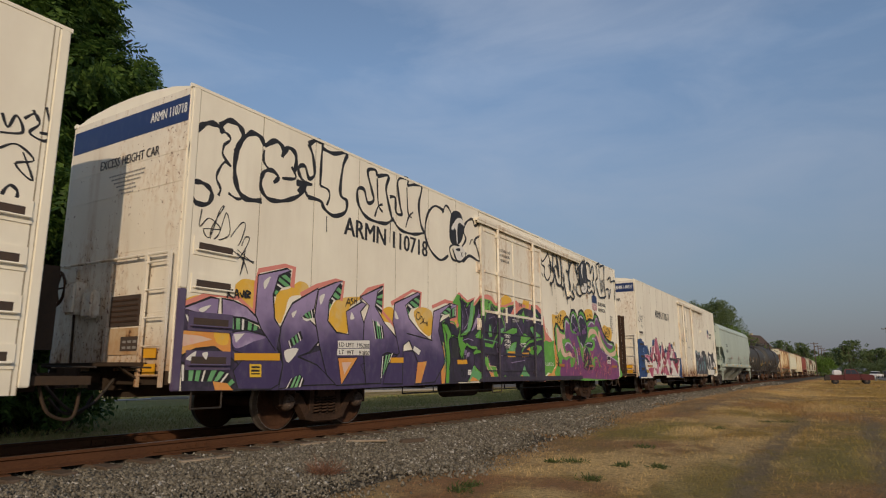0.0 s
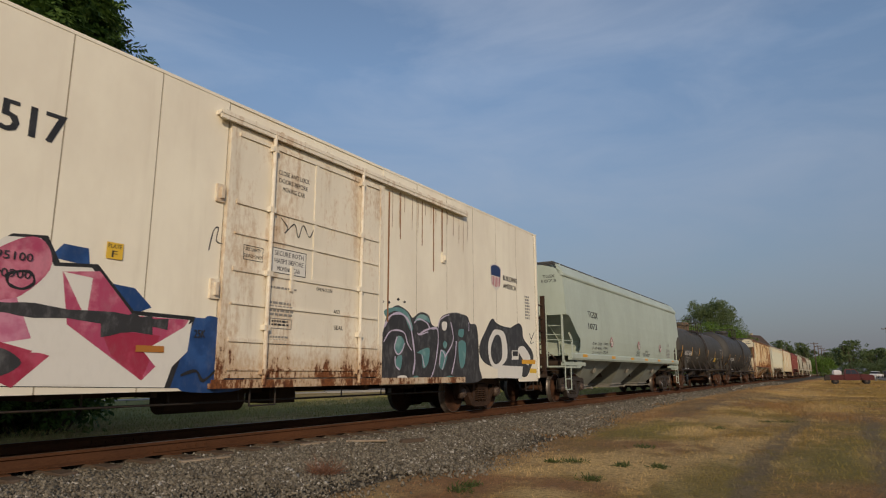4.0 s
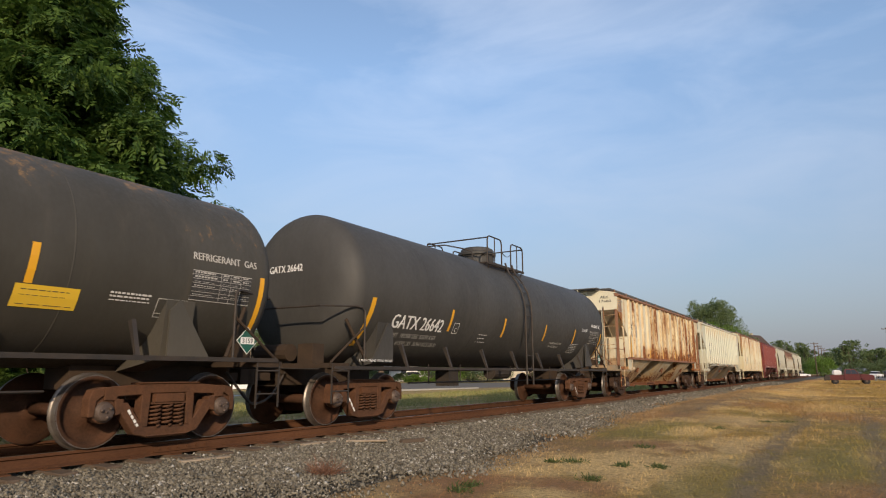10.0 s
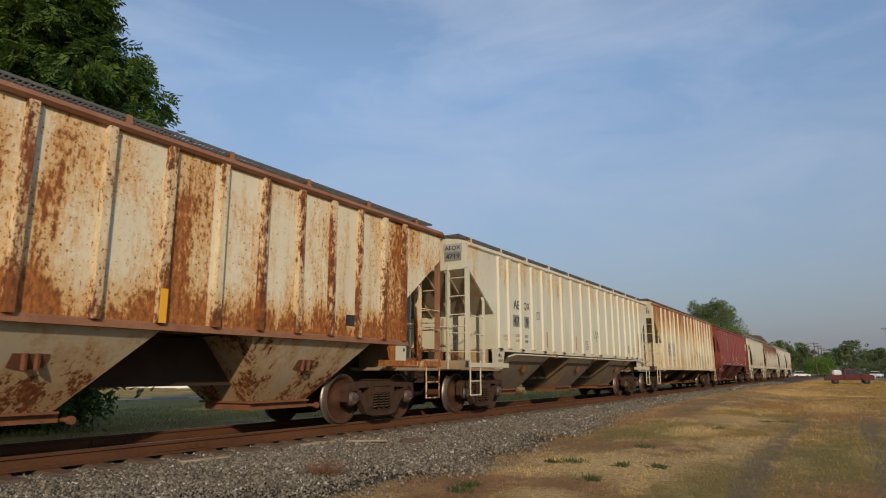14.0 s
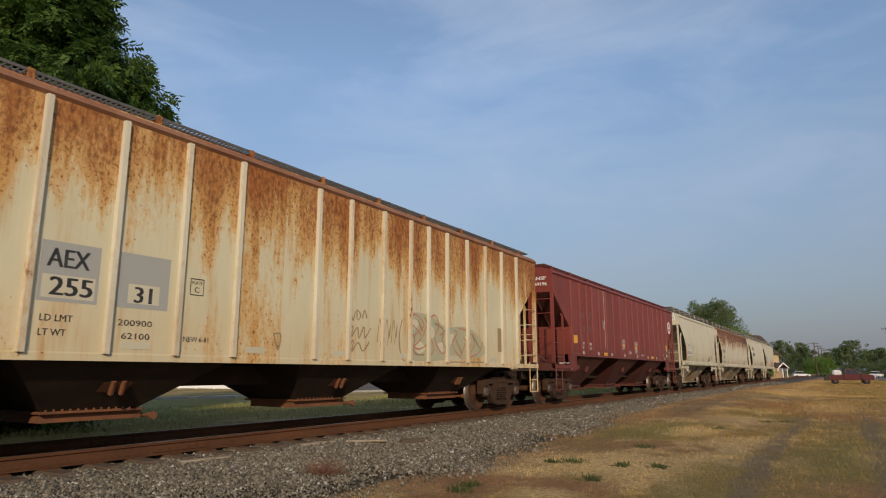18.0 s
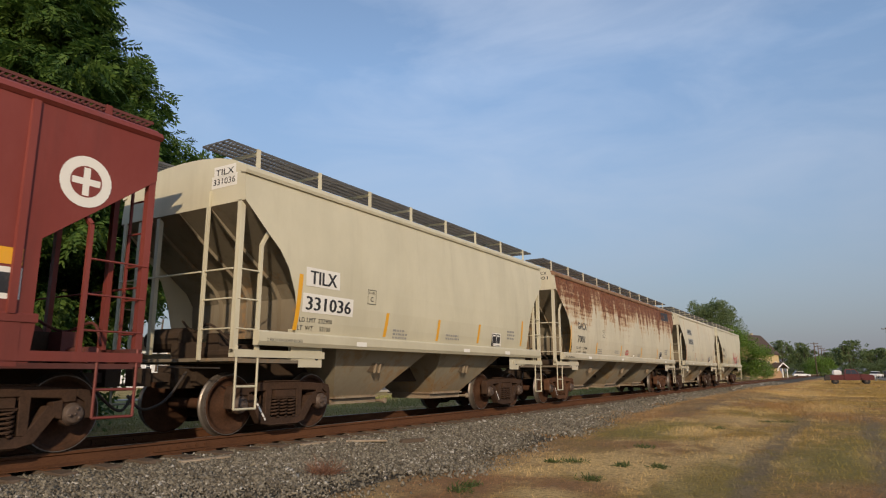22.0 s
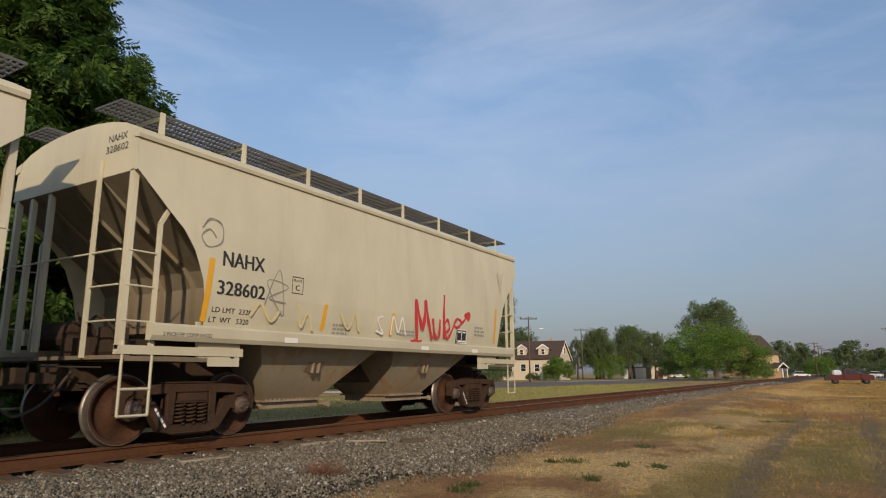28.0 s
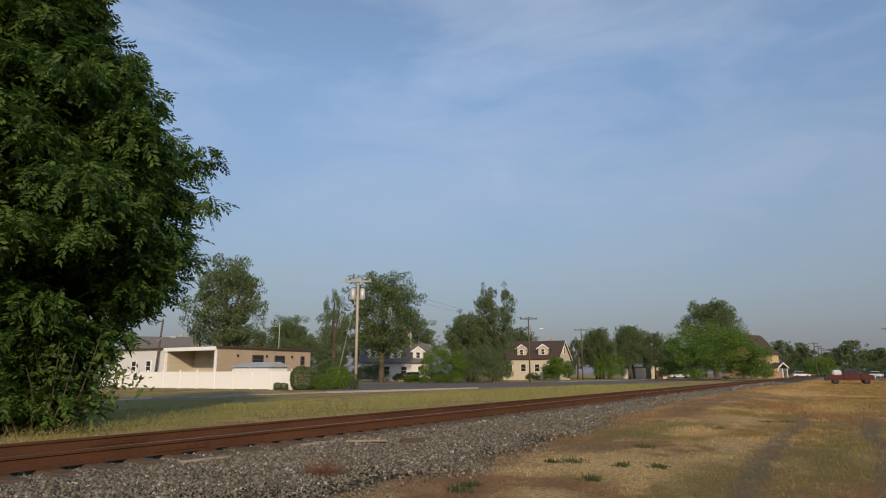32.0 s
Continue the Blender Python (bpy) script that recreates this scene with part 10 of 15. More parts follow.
field(SPRAY_LIME, [(13.16, 1.76), (13.11, 2.16), (13.16, 2.31), (13.26, 2.41), (13.39, 2.38), (13.52, 2.28), (13.67, 2.23), (13.88, 2.23), (13.88, 2.44), (13.97, 2.60), (14.13, 2.68), (14.30, 2.67), (14.46, 2.54), (14.48, 2.72), (14.61, 2.90), (14.79, 2.96), (15.00, 2.89), (15.18, 2.72), (15.33, 2.92), (15.55, 3.01), (15.81, 2.93), (15.96, 2.80), (16.06, 2.67), (16.40, 2.76), (16.78, 2.76), (16.93, 2.99), (17.17, 2.95), (17.37, 2.82), (17.63, 2.54), (17.97, 2.26), (18.46, 2.08), (18.99, 2.03), (19.17, 1.79), (19.41, 1.66), (19.51, 1.26), (19.51, 0.72), (13.49, 0.75), (13.35, 1.29)])
line(SPRAY_BLACK, 0.085, [(13.16, 1.76), (13.11, 2.16), (13.16, 2.31), (13.26, 2.41), (13.39, 2.38), (13.52, 2.28), (13.67, 2.23), (13.88, 2.23), (13.88, 2.44), (13.97, 2.60), (14.13, 2.68), (14.30, 2.67), (14.46, 2.54), (14.48, 2.72), (14.61, 2.90), (14.79, 2.96), (15.00, 2.89), (15.18, 2.72), (15.33, 2.92), (15.55, 3.01), (15.81, 2.93), (15.96, 2.80), (16.06, 2.67), (16.40, 2.76), (16.78, 2.76), (16.93, 2.99), (17.17, 2.95), (17.37, 2.82), (17.63, 2.54), (17.97, 2.26), (18.46, 2.08), (18.99, 2.03), (19.17, 1.79)])
field(SPRAY_VIOLET, [(13.57, 0.78), (13.63, 1.27), (13.77, 1.35), (14.04, 1.32), (14.36, 1.40), (14.67, 1.43), (15.03, 1.19), (15.10, 1.79), (15.35, 1.70), (15.53, 1.35), (15.79, 1.77), (16.12, 1.76), (16.57, 1.73), (16.78, 1.89), (16.69, 2.05), (17.04, 2.23), (17.26, 1.97), (17.48, 1.77), (17.87, 1.68), (18.27, 1.54), (18.78, 1.50), (19.37, 1.31), (19.38, 0.72), (15.44, 0.75)])
field(SPRAY_VIOLET, [(14.02, 1.98), (13.97, 2.26), (13.99, 2.46), (14.10, 2.58), (14.30, 2.53), (14.49, 2.43), (14.65, 2.24), (14.99, 2.15), (15.30, 1.80), (15.47, 1.38), (15.15, 1.23), (14.99, 1.29), (14.80, 1.63), (14.57, 1.81), (14.30, 2.00), (14.12, 1.98)])
field(SPRAY_VIOLET, [(13.90, 1.75), (14.05, 1.86), (14.31, 1.88), (14.57, 1.80), (14.77, 1.59), (14.95, 1.29), (14.85, 1.19), (14.54, 1.34), (14.49, 1.50), (14.31, 1.62), (14.04, 1.60)])
field(SPRAY_DARK, [(14.59, 2.30), (14.54, 2.56), (14.58, 2.75), (14.76, 2.86), (14.97, 2.74), (15.16, 2.55), (15.36, 2.25), (15.54, 1.75), (15.33, 1.93), (15.06, 2.18), (14.74, 2.27)])
field(SPRAY_DARK, [(15.31, 2.26), (15.24, 2.53), (15.26, 2.76), (15.43, 2.86), (15.66, 2.83), (15.95, 2.64), (16.08, 2.42), (16.06, 2.18), (15.80, 1.92), (15.60, 1.79), (15.46, 1.87)])
field(SPRAY_DARK, [(15.56, 1.32), (15.61, 1.59), (15.83, 1.76), (16.08, 1.70), (16.29, 1.50), (16.46, 1.23), (16.44, 1.04), (15.67, 1.03)])
field(SPRAY_DARK, [(15.82, 1.88), (16.10, 1.99), (16.45, 2.00), (16.63, 1.89), (16.42, 1.77), (16.12, 1.78)])
line(SPRAY_LIME, 0.075, [(14.48, 2.44), (14.57, 2.28), (14.75, 2.22)])
line(SPRAY_LIME, 0.075, [(15.00, 2.84), (15.16, 2.62), (15.37, 2.23)])
line(SPRAY_LIME, 0.075, [(15.07, 2.12), (15.35, 1.70), (15.54, 1.31), (15.58, 1.57), (15.81, 1.80)])
line(SPRAY_LIME, 0.075, [(15.86, 1.96), (16.66, 2.05), (16.78, 1.88), (16.55, 1.73), (16.07, 1.75)])
line(SPRAY_LIME, 0.075, [(14.71, 1.79), (14.93, 1.53), (15.02, 1.21)])
line(SPRAY_LIME, 0.075, [(16.07, 1.74), (16.28, 1.57), (16.45, 1.31), (16.54, 1.04)])
line(SPRAY_LIME, 0.075, [(16.60, 1.35), (16.81, 1.46), (17.09, 1.37), (17.28, 1.13)])
line(SPRAY_LIME, 0.075, [(15.66, 1.08), (15.83, 1.21), (16.05, 1.33)])
field(SPRAY_CREAM, [(13.25, 2.24), (13.32, 2.30), (13.40, 2.28), (13.53, 2.16), (13.71, 2.11), (13.93, 2.11), (13.96, 2.04), (13.85, 1.96), (13.73, 1.98), (13.73, 1.82), (13.82, 1.65), (13.96, 1.53), (14.18, 1.56), (14.38, 1.58), (14.53, 1.47), (14.54, 1.40), (14.36, 1.45), (14.13, 1.44), (13.88, 1.40), (13.72, 1.46), (13.59, 1.57), (13.52, 1.69), (13.42, 1.58), (13.34, 1.57), (13.30, 1.75), (13.31, 1.95)])
field(SPRAY_CREAM, [(16.18, 2.10), (16.20, 2.28), (16.37, 2.41), (16.69, 2.45), (17.00, 2.38), (17.24, 2.19), (17.26, 2.39), (17.40, 2.36), (17.55, 2.11), (17.89, 1.87), (18.30, 1.68), (18.77, 1.68), (19.21, 1.78), (19.17, 1.60), (18.78, 1.53), (18.27, 1.56), (17.86, 1.69), (17.60, 1.85), (17.48, 1.77), (17.26, 1.97), (17.04, 2.21), (16.75, 2.28), (16.38, 2.20)])
field(SPRAY_VIOLET, [(16.11, 2.50), (16.35, 2.66), (16.72, 2.70), (16.90, 2.58), (16.94, 2.80), (17.05, 2.88), (17.24, 2.85), (17.56, 2.54), (17.97, 2.17), (18.54, 1.94), (18.95, 1.96), (18.69, 1.79), (18.19, 1.85), (17.65, 2.14), (17.32, 2.46), (17.07, 2.56), (16.74, 2.51), (16.31, 2.49)])
field(SPRAY_LIME, [(14.34, 1.29), (14.43, 1.39), (14.79, 1.42), (14.81, 1.34), (14.63, 1.15), (14.39, 1.11)])
field(SPRAY_LIME, [(16.55, 1.39), (16.76, 1.36), (16.72, 1.12), (16.56, 1.19)])
line(SPRAY_LILAC, 0.06, [(13.99, 2.23), (14.03, 2.47), (14.14, 2.55), (14.34, 2.47)])
line(SPRAY_LILAC, 0.07, [(14.60, 2.53), (14.64, 2.74), (14.81, 2.79), (14.90, 2.72)])
line(SPRAY_LILAC, 0.06, [(15.31, 2.43), (15.28, 2.67), (15.43, 2.79), (15.67, 2.75)])
line(SPRAY_LILAC, 0.05, [(13.92, 1.76), (14.15, 1.86), (14.42, 1.83), (14.66, 1.71)])
line(SPRAY_LILAC, 0.055, [(14.96, 1.71), (15.03, 1.50), (15.07, 1.19)])
line(SPRAY_LILAC, 0.06, [(15.38, 1.92), (15.52, 1.81), (15.49, 1.74)])
line(SPRAY_LILAC, 0.035, [(15.82, 1.86), (16.15, 1.93), (16.51, 1.92)])
line(SPRAY_LILAC, 0.05, [(16.21, 2.53), (16.51, 2.67), (16.81, 2.62)])
line(SPRAY_LILAC, 0.045, [(16.98, 2.75), (17.06, 2.84), (17.19, 2.79)])
line(SPRAY_LILAC, 0.05, [(18.25, 2.00), (18.84, 1.94)])
line(SPRAY_LILAC, 0.05, [(15.61, 1.50), (15.68, 1.65), (15.81, 1.73)])
line(SPRAY_LILAC, 0.05, [(16.52, 2.09), (16.76, 2.12), (16.92, 2.05)])
line(SPRAY_LILAC, 0.04, [(17.60, 1.87), (17.68, 1.63)])
line(SPRAY_LILAC, 0.04, [(17.87, 1.64), (18.70, 1.48), (19.41, 1.35)])
field(SPRAY_LAVENDER, [(14.73, 2.29), (14.79, 2.36), (14.87, 2.31), (14.80, 2.24)])
field(SPRAY_LAVENDER, [(14.88, 2.33), (14.95, 2.41), (15.04, 2.35), (14.97, 2.27)])
field(SPRAY_LAVENDER, [(15.05, 2.19), (15.14, 2.28), (15.23, 2.21), (15.15, 2.12)])
field(SPRAY_LAVENDER, [(15.53, 2.27), (15.60, 2.35), (15.69, 2.29), (15.61, 2.21)])
field(SPRAY_LAVENDER, [(15.79, 2.29), (15.86, 2.35), (15.93, 2.30), (15.86, 2.24)])
field(SPRAY_LAVENDER, [(14.87, 2.42), (14.90, 2.45), (14.93, 2.43), (14.91, 2.39)])
field(SPRAY_LAVENDER, [(15.06, 2.40), (15.09, 2.43), (15.12, 2.41), (15.10, 2.37)])
field(SPRAY_LAVENDER, [(15.71, 2.37), (15.76, 2.42), (15.81, 2.38), (15.76, 2.34)])
field(SPRAY_LAVENDER, [(14.69, 2.49), (14.72, 2.53), (14.75, 2.50), (14.72, 2.47)])
field(SPRAY_LAVENDER, [(15.62, 2.47), (15.65, 2.50), (15.68, 2.48), (15.65, 2.46)])
field(SPRAY_BLACK, [(13.17, 2.36), (13.20, 2.39), (13.22, 2.37), (13.20, 2.34)])
field(SPRAY_BLACK, [(13.46, 2.53), (13.48, 2.56), (13.51, 2.54), (13.49, 2.50)])
field(SPRAY_BLACK, [(13.51, 2.34), (13.53, 2.38), (13.56, 2.35), (13.54, 2.32)])
field(SPRAY_BLACK, [(13.71, 2.44), (13.73, 2.47), (13.76, 2.45), (13.74, 2.42)])
field(SPRAY_BLACK, [(13.74, 2.54), (13.77, 2.58), (13.80, 2.55), (13.77, 2.52)])
field(SPRAY_BLACK, [(13.05, 2.06), (13.07, 2.09), (13.10, 2.07), (13.08, 2.04)])
field(SPRAY_BLACK, [(13.10, 1.98), (13.12, 2.01), (13.15, 1.99), (13.13, 1.96)])
field(SPRAY_BLACK, [(13.15, 2.11), (13.17, 2.14), (13.20, 2.11), (13.18, 2.09)])
field(SPRAY_BLACK, [(16.16, 2.86), (16.21, 2.90), (16.25, 2.87), (16.21, 2.83)])
field(SPRAY_BLACK, [(16.36, 2.91), (16.41, 2.96), (16.46, 2.93), (16.41, 2.89)])
field(SPRAY_BLACK, [(16.47, 2.88), (16.52, 2.93), (16.57, 2.90), (16.52, 2.85)])
field(SPRAY_BLACK, [(16.15, 2.75), (16.19, 2.80), (16.24, 2.77), (16.19, 2.72)])
field(SPRAY_BLACK, [(18.25, 2.11), (18.32, 2.15), (18.38, 2.12), (18.32, 2.07)])
field(SPRAY_BLACK, [(13.35, 2.47), (13.38, 2.50), (13.40, 2.48), (13.38, 2.45)])
line(SPRAY_BLACK, 0.035, [(13.23, 1.50), (13.33, 1.35), (13.40, 1.21)])
line(SPRAY_BLACK, 0.035, [(13.20, 1.35), (13.30, 1.26), (13.38, 1.15)])
line(SPRAY_BLACK, 0.035, [(13.15, 1.23), (13.26, 1.19), (13.37, 1.12)])
line(SPRAY_BLACK, 0.035, [(19.23, 1.92), (19.43, 1.83), (19.31, 1.68), (19.52, 1.51)])
line(SPRAY_BLACK, 0.035, [(17.99, 2.50), (18.03, 2.32), (18.13, 2.47)])
line(SPRAY_BLACK, 0.035, [(18.16, 2.50), (18.33, 2.56), (18.20, 2.34), (18.39, 2.38)])
line(SPRAY_BLACK, 0.035, [(18.44, 2.55), (18.52, 2.35), (18.59, 2.50)])
line(SPRAY_BLACK, 0.035, [(18.07, 2.25), (18.42, 2.24)])
line(SPRAY_BLACK, 0.035, [(13.22, 2.57), (13.22, 2.62), (13.30, 2.59), (13.30, 2.65)])
line(SPRAY_BLACK, 0.035, [(13.41, 2.59), (13.43, 2.67), (13.49, 2.60)])
line(SPRAY_BLACK, 0.035, [(13.61, 2.62), (13.62, 2.69), (13.69, 2.69), (13.65, 2.64)])
rng_drip = np.random.default_rng(31)
for k in range(62):          # short pink runs, each with a small cross
    y = 13.93 + 5.13 * (k + rng_drip.uniform(-0.4, 0.4)) / 62
    z = rng_drip.uniform(0.86, 1.62 + 0.25 * math.sin(y * 1.9)) if y < 16.8 else rng_drip.uniform(0.86, 1.25)
    h = rng_drip.uniform(0.10, 0.24)
    line(SPRAY_PINKRUN, 0.020, [(y, z + h), (y, z)]); line(SPRAY_PINKRUN, 0.018, [(y - 0.045, z + 0.04), (y + 0.045, z + 0.04)])
# outlined letters along the top of the same half
line(SPRAY_BLACK, 0.05, [(12.77, 4.17), (12.88, 4.13), (12.94, 3.95), (12.95, 4.33)])
line(SPRAY_BLACK, 0.075, [(12.84, 3.60), (13.04, 3.67), (13.17, 3.82), (13.22, 4.00), (13.07, 4.07), (13.14, 4.39), (13.17, 4.75)])
line(SPRAY_BLACK, 0.08, [(13.07, 4.07), (13.16, 4.12), (13.26, 3.97), (13.32, 3.83), (13.45, 3.66), (13.73, 3.65), (13.83, 3.83), (13.82, 4.19), (13.76, 4.57), (13.88, 4.72)])
line(SPRAY_BLACK, 0.05, [(13.22, 4.17), (13.37, 4.22), (13.50, 4.11), (13.59, 3.86)])
line(SPRAY_BLACK, 0.11, [(13.43, 4.58), (13.51, 4.33), (13.60, 3.89)])
line(SPRAY_BLACK, 0.07, [(13.75, 3.68), (13.94, 3.56), (14.02, 3.74), (14.09, 3.60), (14.19, 3.37), (14.38, 3.32), (14.52, 3.43), (14.48, 3.91), (14.40, 4.14), (14.24, 4.20)])
line(SPRAY_BLACK, 0.05, [(14.02, 4.10), (14.04, 3.86), (13.99, 3.82), (14.02, 4.10)])
line(SPRAY_BLACK, 0.08, [(14.47, 4.63), (14.53, 4.36), (14.40, 4.14)])
line(SPRAY_BLACK, 0.06, [(14.58, 3.73), (14.49, 3.91), (14.51, 4.21), (14.67, 4.46), (14.87, 4.57), (15.09, 4.52), (15.18, 4.29), (15.43, 3.90), (15.26, 3.88), (15.16, 3.73), (15.21, 3.54), (15.52, 3.50), (15.68, 3.66), (15.48, 4.24), (15.38, 4.46), (15.18, 4.24)])
line(SPRAY_BLACK, 0.07, [(14.58, 3.73), (14.50, 3.54), (14.54, 3.41), (14.77, 3.31), (14.90, 3.41), (14.69, 3.60)])
line(SPRAY_BLACK, 0.05, [(14.85, 3.84), (14.90, 3.61)])
line(SPRAY_BLACK, 0.05, [(14.98, 3.77), (15.04, 3.60)])
line(SPRAY_BLACK, 0.06, [(15.09, 4.52), (15.28, 4.64), (15.47, 4.55), (15.45, 4.33), (15.26, 4.24), (15.32, 4.47)])
field(SPRAY_CHARCOAL, [(15.46, 4.23), (15.59, 4.56), (15.79, 4.72), (16.05, 4.73), (16.18, 4.46), (16.25, 4.09), (16.04, 3.98), (15.79, 3.96), (15.58, 3.84)])
field(SPRAY_WHITE, [(15.59, 3.75), (15.79, 3.93), (16.08, 3.99), (16.22, 3.86), (16.07, 3.66), (15.75, 3.61)])
field(SPRAY_WHITE, [(15.68, 4.56), (15.83, 4.62), (15.76, 4.32), (15.82, 4.10), (15.67, 4.29)])
field(SPRAY_CHARCOAL, [(15.74, 3.88), (15.80, 3.96), (15.87, 3.92), (15.81, 3.84)])
line(SPRAY_BLACK, 0.03, [(15.91, 3.86), (16.02, 3.78)])
line(SPRAY_BLACK, 0.03, [(16.01, 3.89), (15.92, 3.75)])
line(SPRAY_BLACK, 0.05, [(15.46, 4.23), (15.59, 4.56), (15.79, 4.72), (16.05, 4.73), (16.21, 4.47), (16.25, 4.04), (16.22, 3.81), (16.07, 3.66), (15.75, 3.61), (15.58, 3.72)], True)
line(SPRAY_BLACK, 0.07, [(16.06, 4.62), (16.33, 4.76), (16.58, 4.68), (16.64, 4.43), (16.84, 4.70), (16.97, 4.60), (16.96, 4.29), (16.81, 4.08), (17.02, 3.90), (16.91, 3.70), (16.68, 3.78), (16.40, 3.68), (16.22, 3.81), (16.25, 4.09)])
line(SPRAY_BLACK, 0.055, [(16.10, 4.55), (16.12, 4.27), (16.37, 4.13), (16.58, 4.13), (16.53, 3.89), (16.31, 3.94)])
line(SPRAY_BLACK, 0.065, [(17.31, 4.82), (17.64, 4.93), (17.69, 4.82), (18.19, 4.91), (18.20, 4.65), (18.14, 4.05), (18.29, 3.77), (17.80, 3.66), (17.46, 3.71), (17.19, 4.18), (17.38, 4.38), (17.31, 4.82)])
line(SPRAY_BLACK, 0.05, [(17.61, 4.73), (17.73, 4.20), (17.83, 3.85), (17.99, 4.21), (17.90, 4.31), (17.74, 3.90)])
line(SPRAY_BLACK, 0.065, [(18.60, 4.43), (18.94, 4.57), (19.00, 4.40), (19.54, 4.46), (19.40, 3.73)])
line(SPRAY_BLACK, 0.06, [(18.28, 4.02), (18.66, 4.05), (18.72, 3.73), (18.91, 4.10)])
line(SPRAY_BLACK, 0.05, [(15.98, 4.89), (16.09, 4.74)])
line(SPRAY_BLACK, 0.03, [(12.94, 3.61), (12.98, 3.25)])
line(SPRAY_BLACK, 0.03, [(12.92, 3.63), (12.93, 3.51)])
line(SPRAY_BLACK, 0.03, [(13.15, 3.81), (13.18, 3.47)])
line(SPRAY_BLACK, 0.03, [(13.92, 3.55), (13.94, 3.32)])
line(SPRAY_BLACK, 0.03, [(14.22, 3.33), (14.24, 3.09)])
line(SPRAY_BLACK, 0.03, [(14.19, 3.34), (14.19, 3.25)])
line(SPRAY_BLACK, 0.03, [(16.13, 3.65), (16.14, 3.53)])
# pink and crimson letters over blue on the third wagon
start_piece(REEFERS[2], 1.5165)
field(SPRAY_BLUE, [(0.02, 0.75), (0.02, 2.35), (0.5, 2.4), (0.9, 2.2), (1.3, 1.9), (1.5, 1.2), (1.3, 0.75)], False)
field(SPRAY_BLUE, [(0.27, 2.28), (0.43, 2.31), (0.56, 2.17), (0.68, 1.93), (0.87, 1.74), (0.96, 1.24), (0.78, 0.95), (0.64, 0.75), (0.46, 0.74)], False)
field(SPRAY_BLUE, [(0.73, 1.90), (0.93, 2.11), (1.51, 2.13), (1.76, 1.78), (1.72, 1.69), (0.90, 1.73)], False)
field(SPRAY_BLUE, [(1.78, 1.72), (1.99, 2.07), (2.17, 2.09), (1.97, 1.78)], False)
field(SPRAY_BLUE, [(2.38, 2.16), (2.39, 2.36), (2.58, 2.44), (2.86, 2.47), (2.77, 2.20)], False)
field(SPRAY_BLUE, [(3.68, 1.81), (3.81, 2.19), (4.11, 2.23), (4.12, 1.80)], False)
field(SPRAY_BLUE, [(4.62, 1.87), (4.72, 2.08), (5.02, 2.12), (5.25, 1.99), (4.81, 1.80)], False)
field(SPRAY_BLUE, [(6.08, 2.21), (6.21, 2.38), (6.50, 2.37), (6.53, 2.16)], False)
field(SPRAY_BLUE, [(6.71, 2.00), (7.12, 1.97), (7.37, 1.75), (7.13, 1.65)], False)
field(SPRAY_BLUE, [(7.97, 1.67), (8.39, 1.67), (8.77, 1.44), (8.77, 0.73), (7.69, 0.74)], False)
line(SPRAY_PALEBLUE, 0.035, [(0.73, 1.88), (0.93, 2.08), (1.10, 2.05)])
line(SPRAY_PALEBLUE, 0.035, [(1.31, 2.09), (1.49, 2.07), (1.56, 1.98)])
line(SPRAY_PALEBLUE, 0.035, [(0.75, 1.87), (0.87, 1.73)])
line(SPRAY_PALEBLUE, 0.035, [(2.42, 2.32), (2.56, 2.40)])
field(SPRAY_BLACK, [(0.87, 1.74), (1.38, 1.75), (1.89, 1.71), (2.09, 1.96), (2.31, 2.18), (2.74, 2.18), (2.86, 2.43), (3.13, 2.59), (3.37, 2.50), (3.61, 2.10), (3.72, 1.91), (3.91, 1.78), (4.04, 2.17), (4.15, 2.36), (4.31, 2.38), (4.58, 2.04), (4.81, 1.74), (5.04, 1.85), (5.67, 2.40), (6.03, 2.44), (6.19, 2.16), (6.63, 2.20), (7.13, 1.69), (8.03, 1.68), (7.86, 1.16), (7.72, 0.74), (4.30, 0.83), (2.24, 0.85), (2.16, 0.69), (1.09, 0.70), (1.24, 0.92), (0.94, 1.20), (0.86, 1.59)], False)
field(SPRAY_WHITE, [(0.89, 1.71), (1.41, 1.73), (1.92, 1.69), (2.09, 1.93), (2.31, 2.15), (2.74, 2.15), (2.86, 2.40), (3.13, 2.56), (3.37, 2.47), (3.61, 2.06), (3.72, 1.88), (3.91, 1.75), (4.05, 2.13), (4.15, 2.32), (4.31, 2.34), (4.58, 2.00), (4.82, 1.70), (5.04, 1.82), (5.61, 2.36), (5.96, 2.40), (6.13, 2.11), (6.56, 2.15), (7.06, 1.64), (7.95, 1.63), (7.78, 1.17), (7.64, 0.75), (4.30, 0.84), (2.24, 0.86), (2.16, 0.70), (1.11, 0.70), (1.27, 0.92), (0.97, 1.21), (0.89, 1.57)], False)
field(SPRAY_ROSE, [(0.93, 1.68), (1.39, 1.71), (1.86, 1.67), (1.94, 1.71), (2.35, 2.12), (2.70, 2.14), (2.54, 1.81), (2.26, 1.60), (2.44, 1.52), (2.20, 1.31), (2.01, 1.39), (1.53, 1.47), (1.37, 1.33), (1.14, 1.50)], False)
field(SPRAY_PALEROSE, [(1.14, 1.57), (1.40, 1.63), (1.81, 1.62), (1.74, 1.48), (1.53, 1.47), (1.37, 1.33)], False)
field(SPRAY_CRIMSON, [(2.27, 1.74), (2.54, 1.79), (2.72, 2.11), (2.85, 1.79), (3.26, 1.50), (3.10, 1.31), (2.77, 1.48), (2.47, 1.41), (2.26, 1.57)], False)
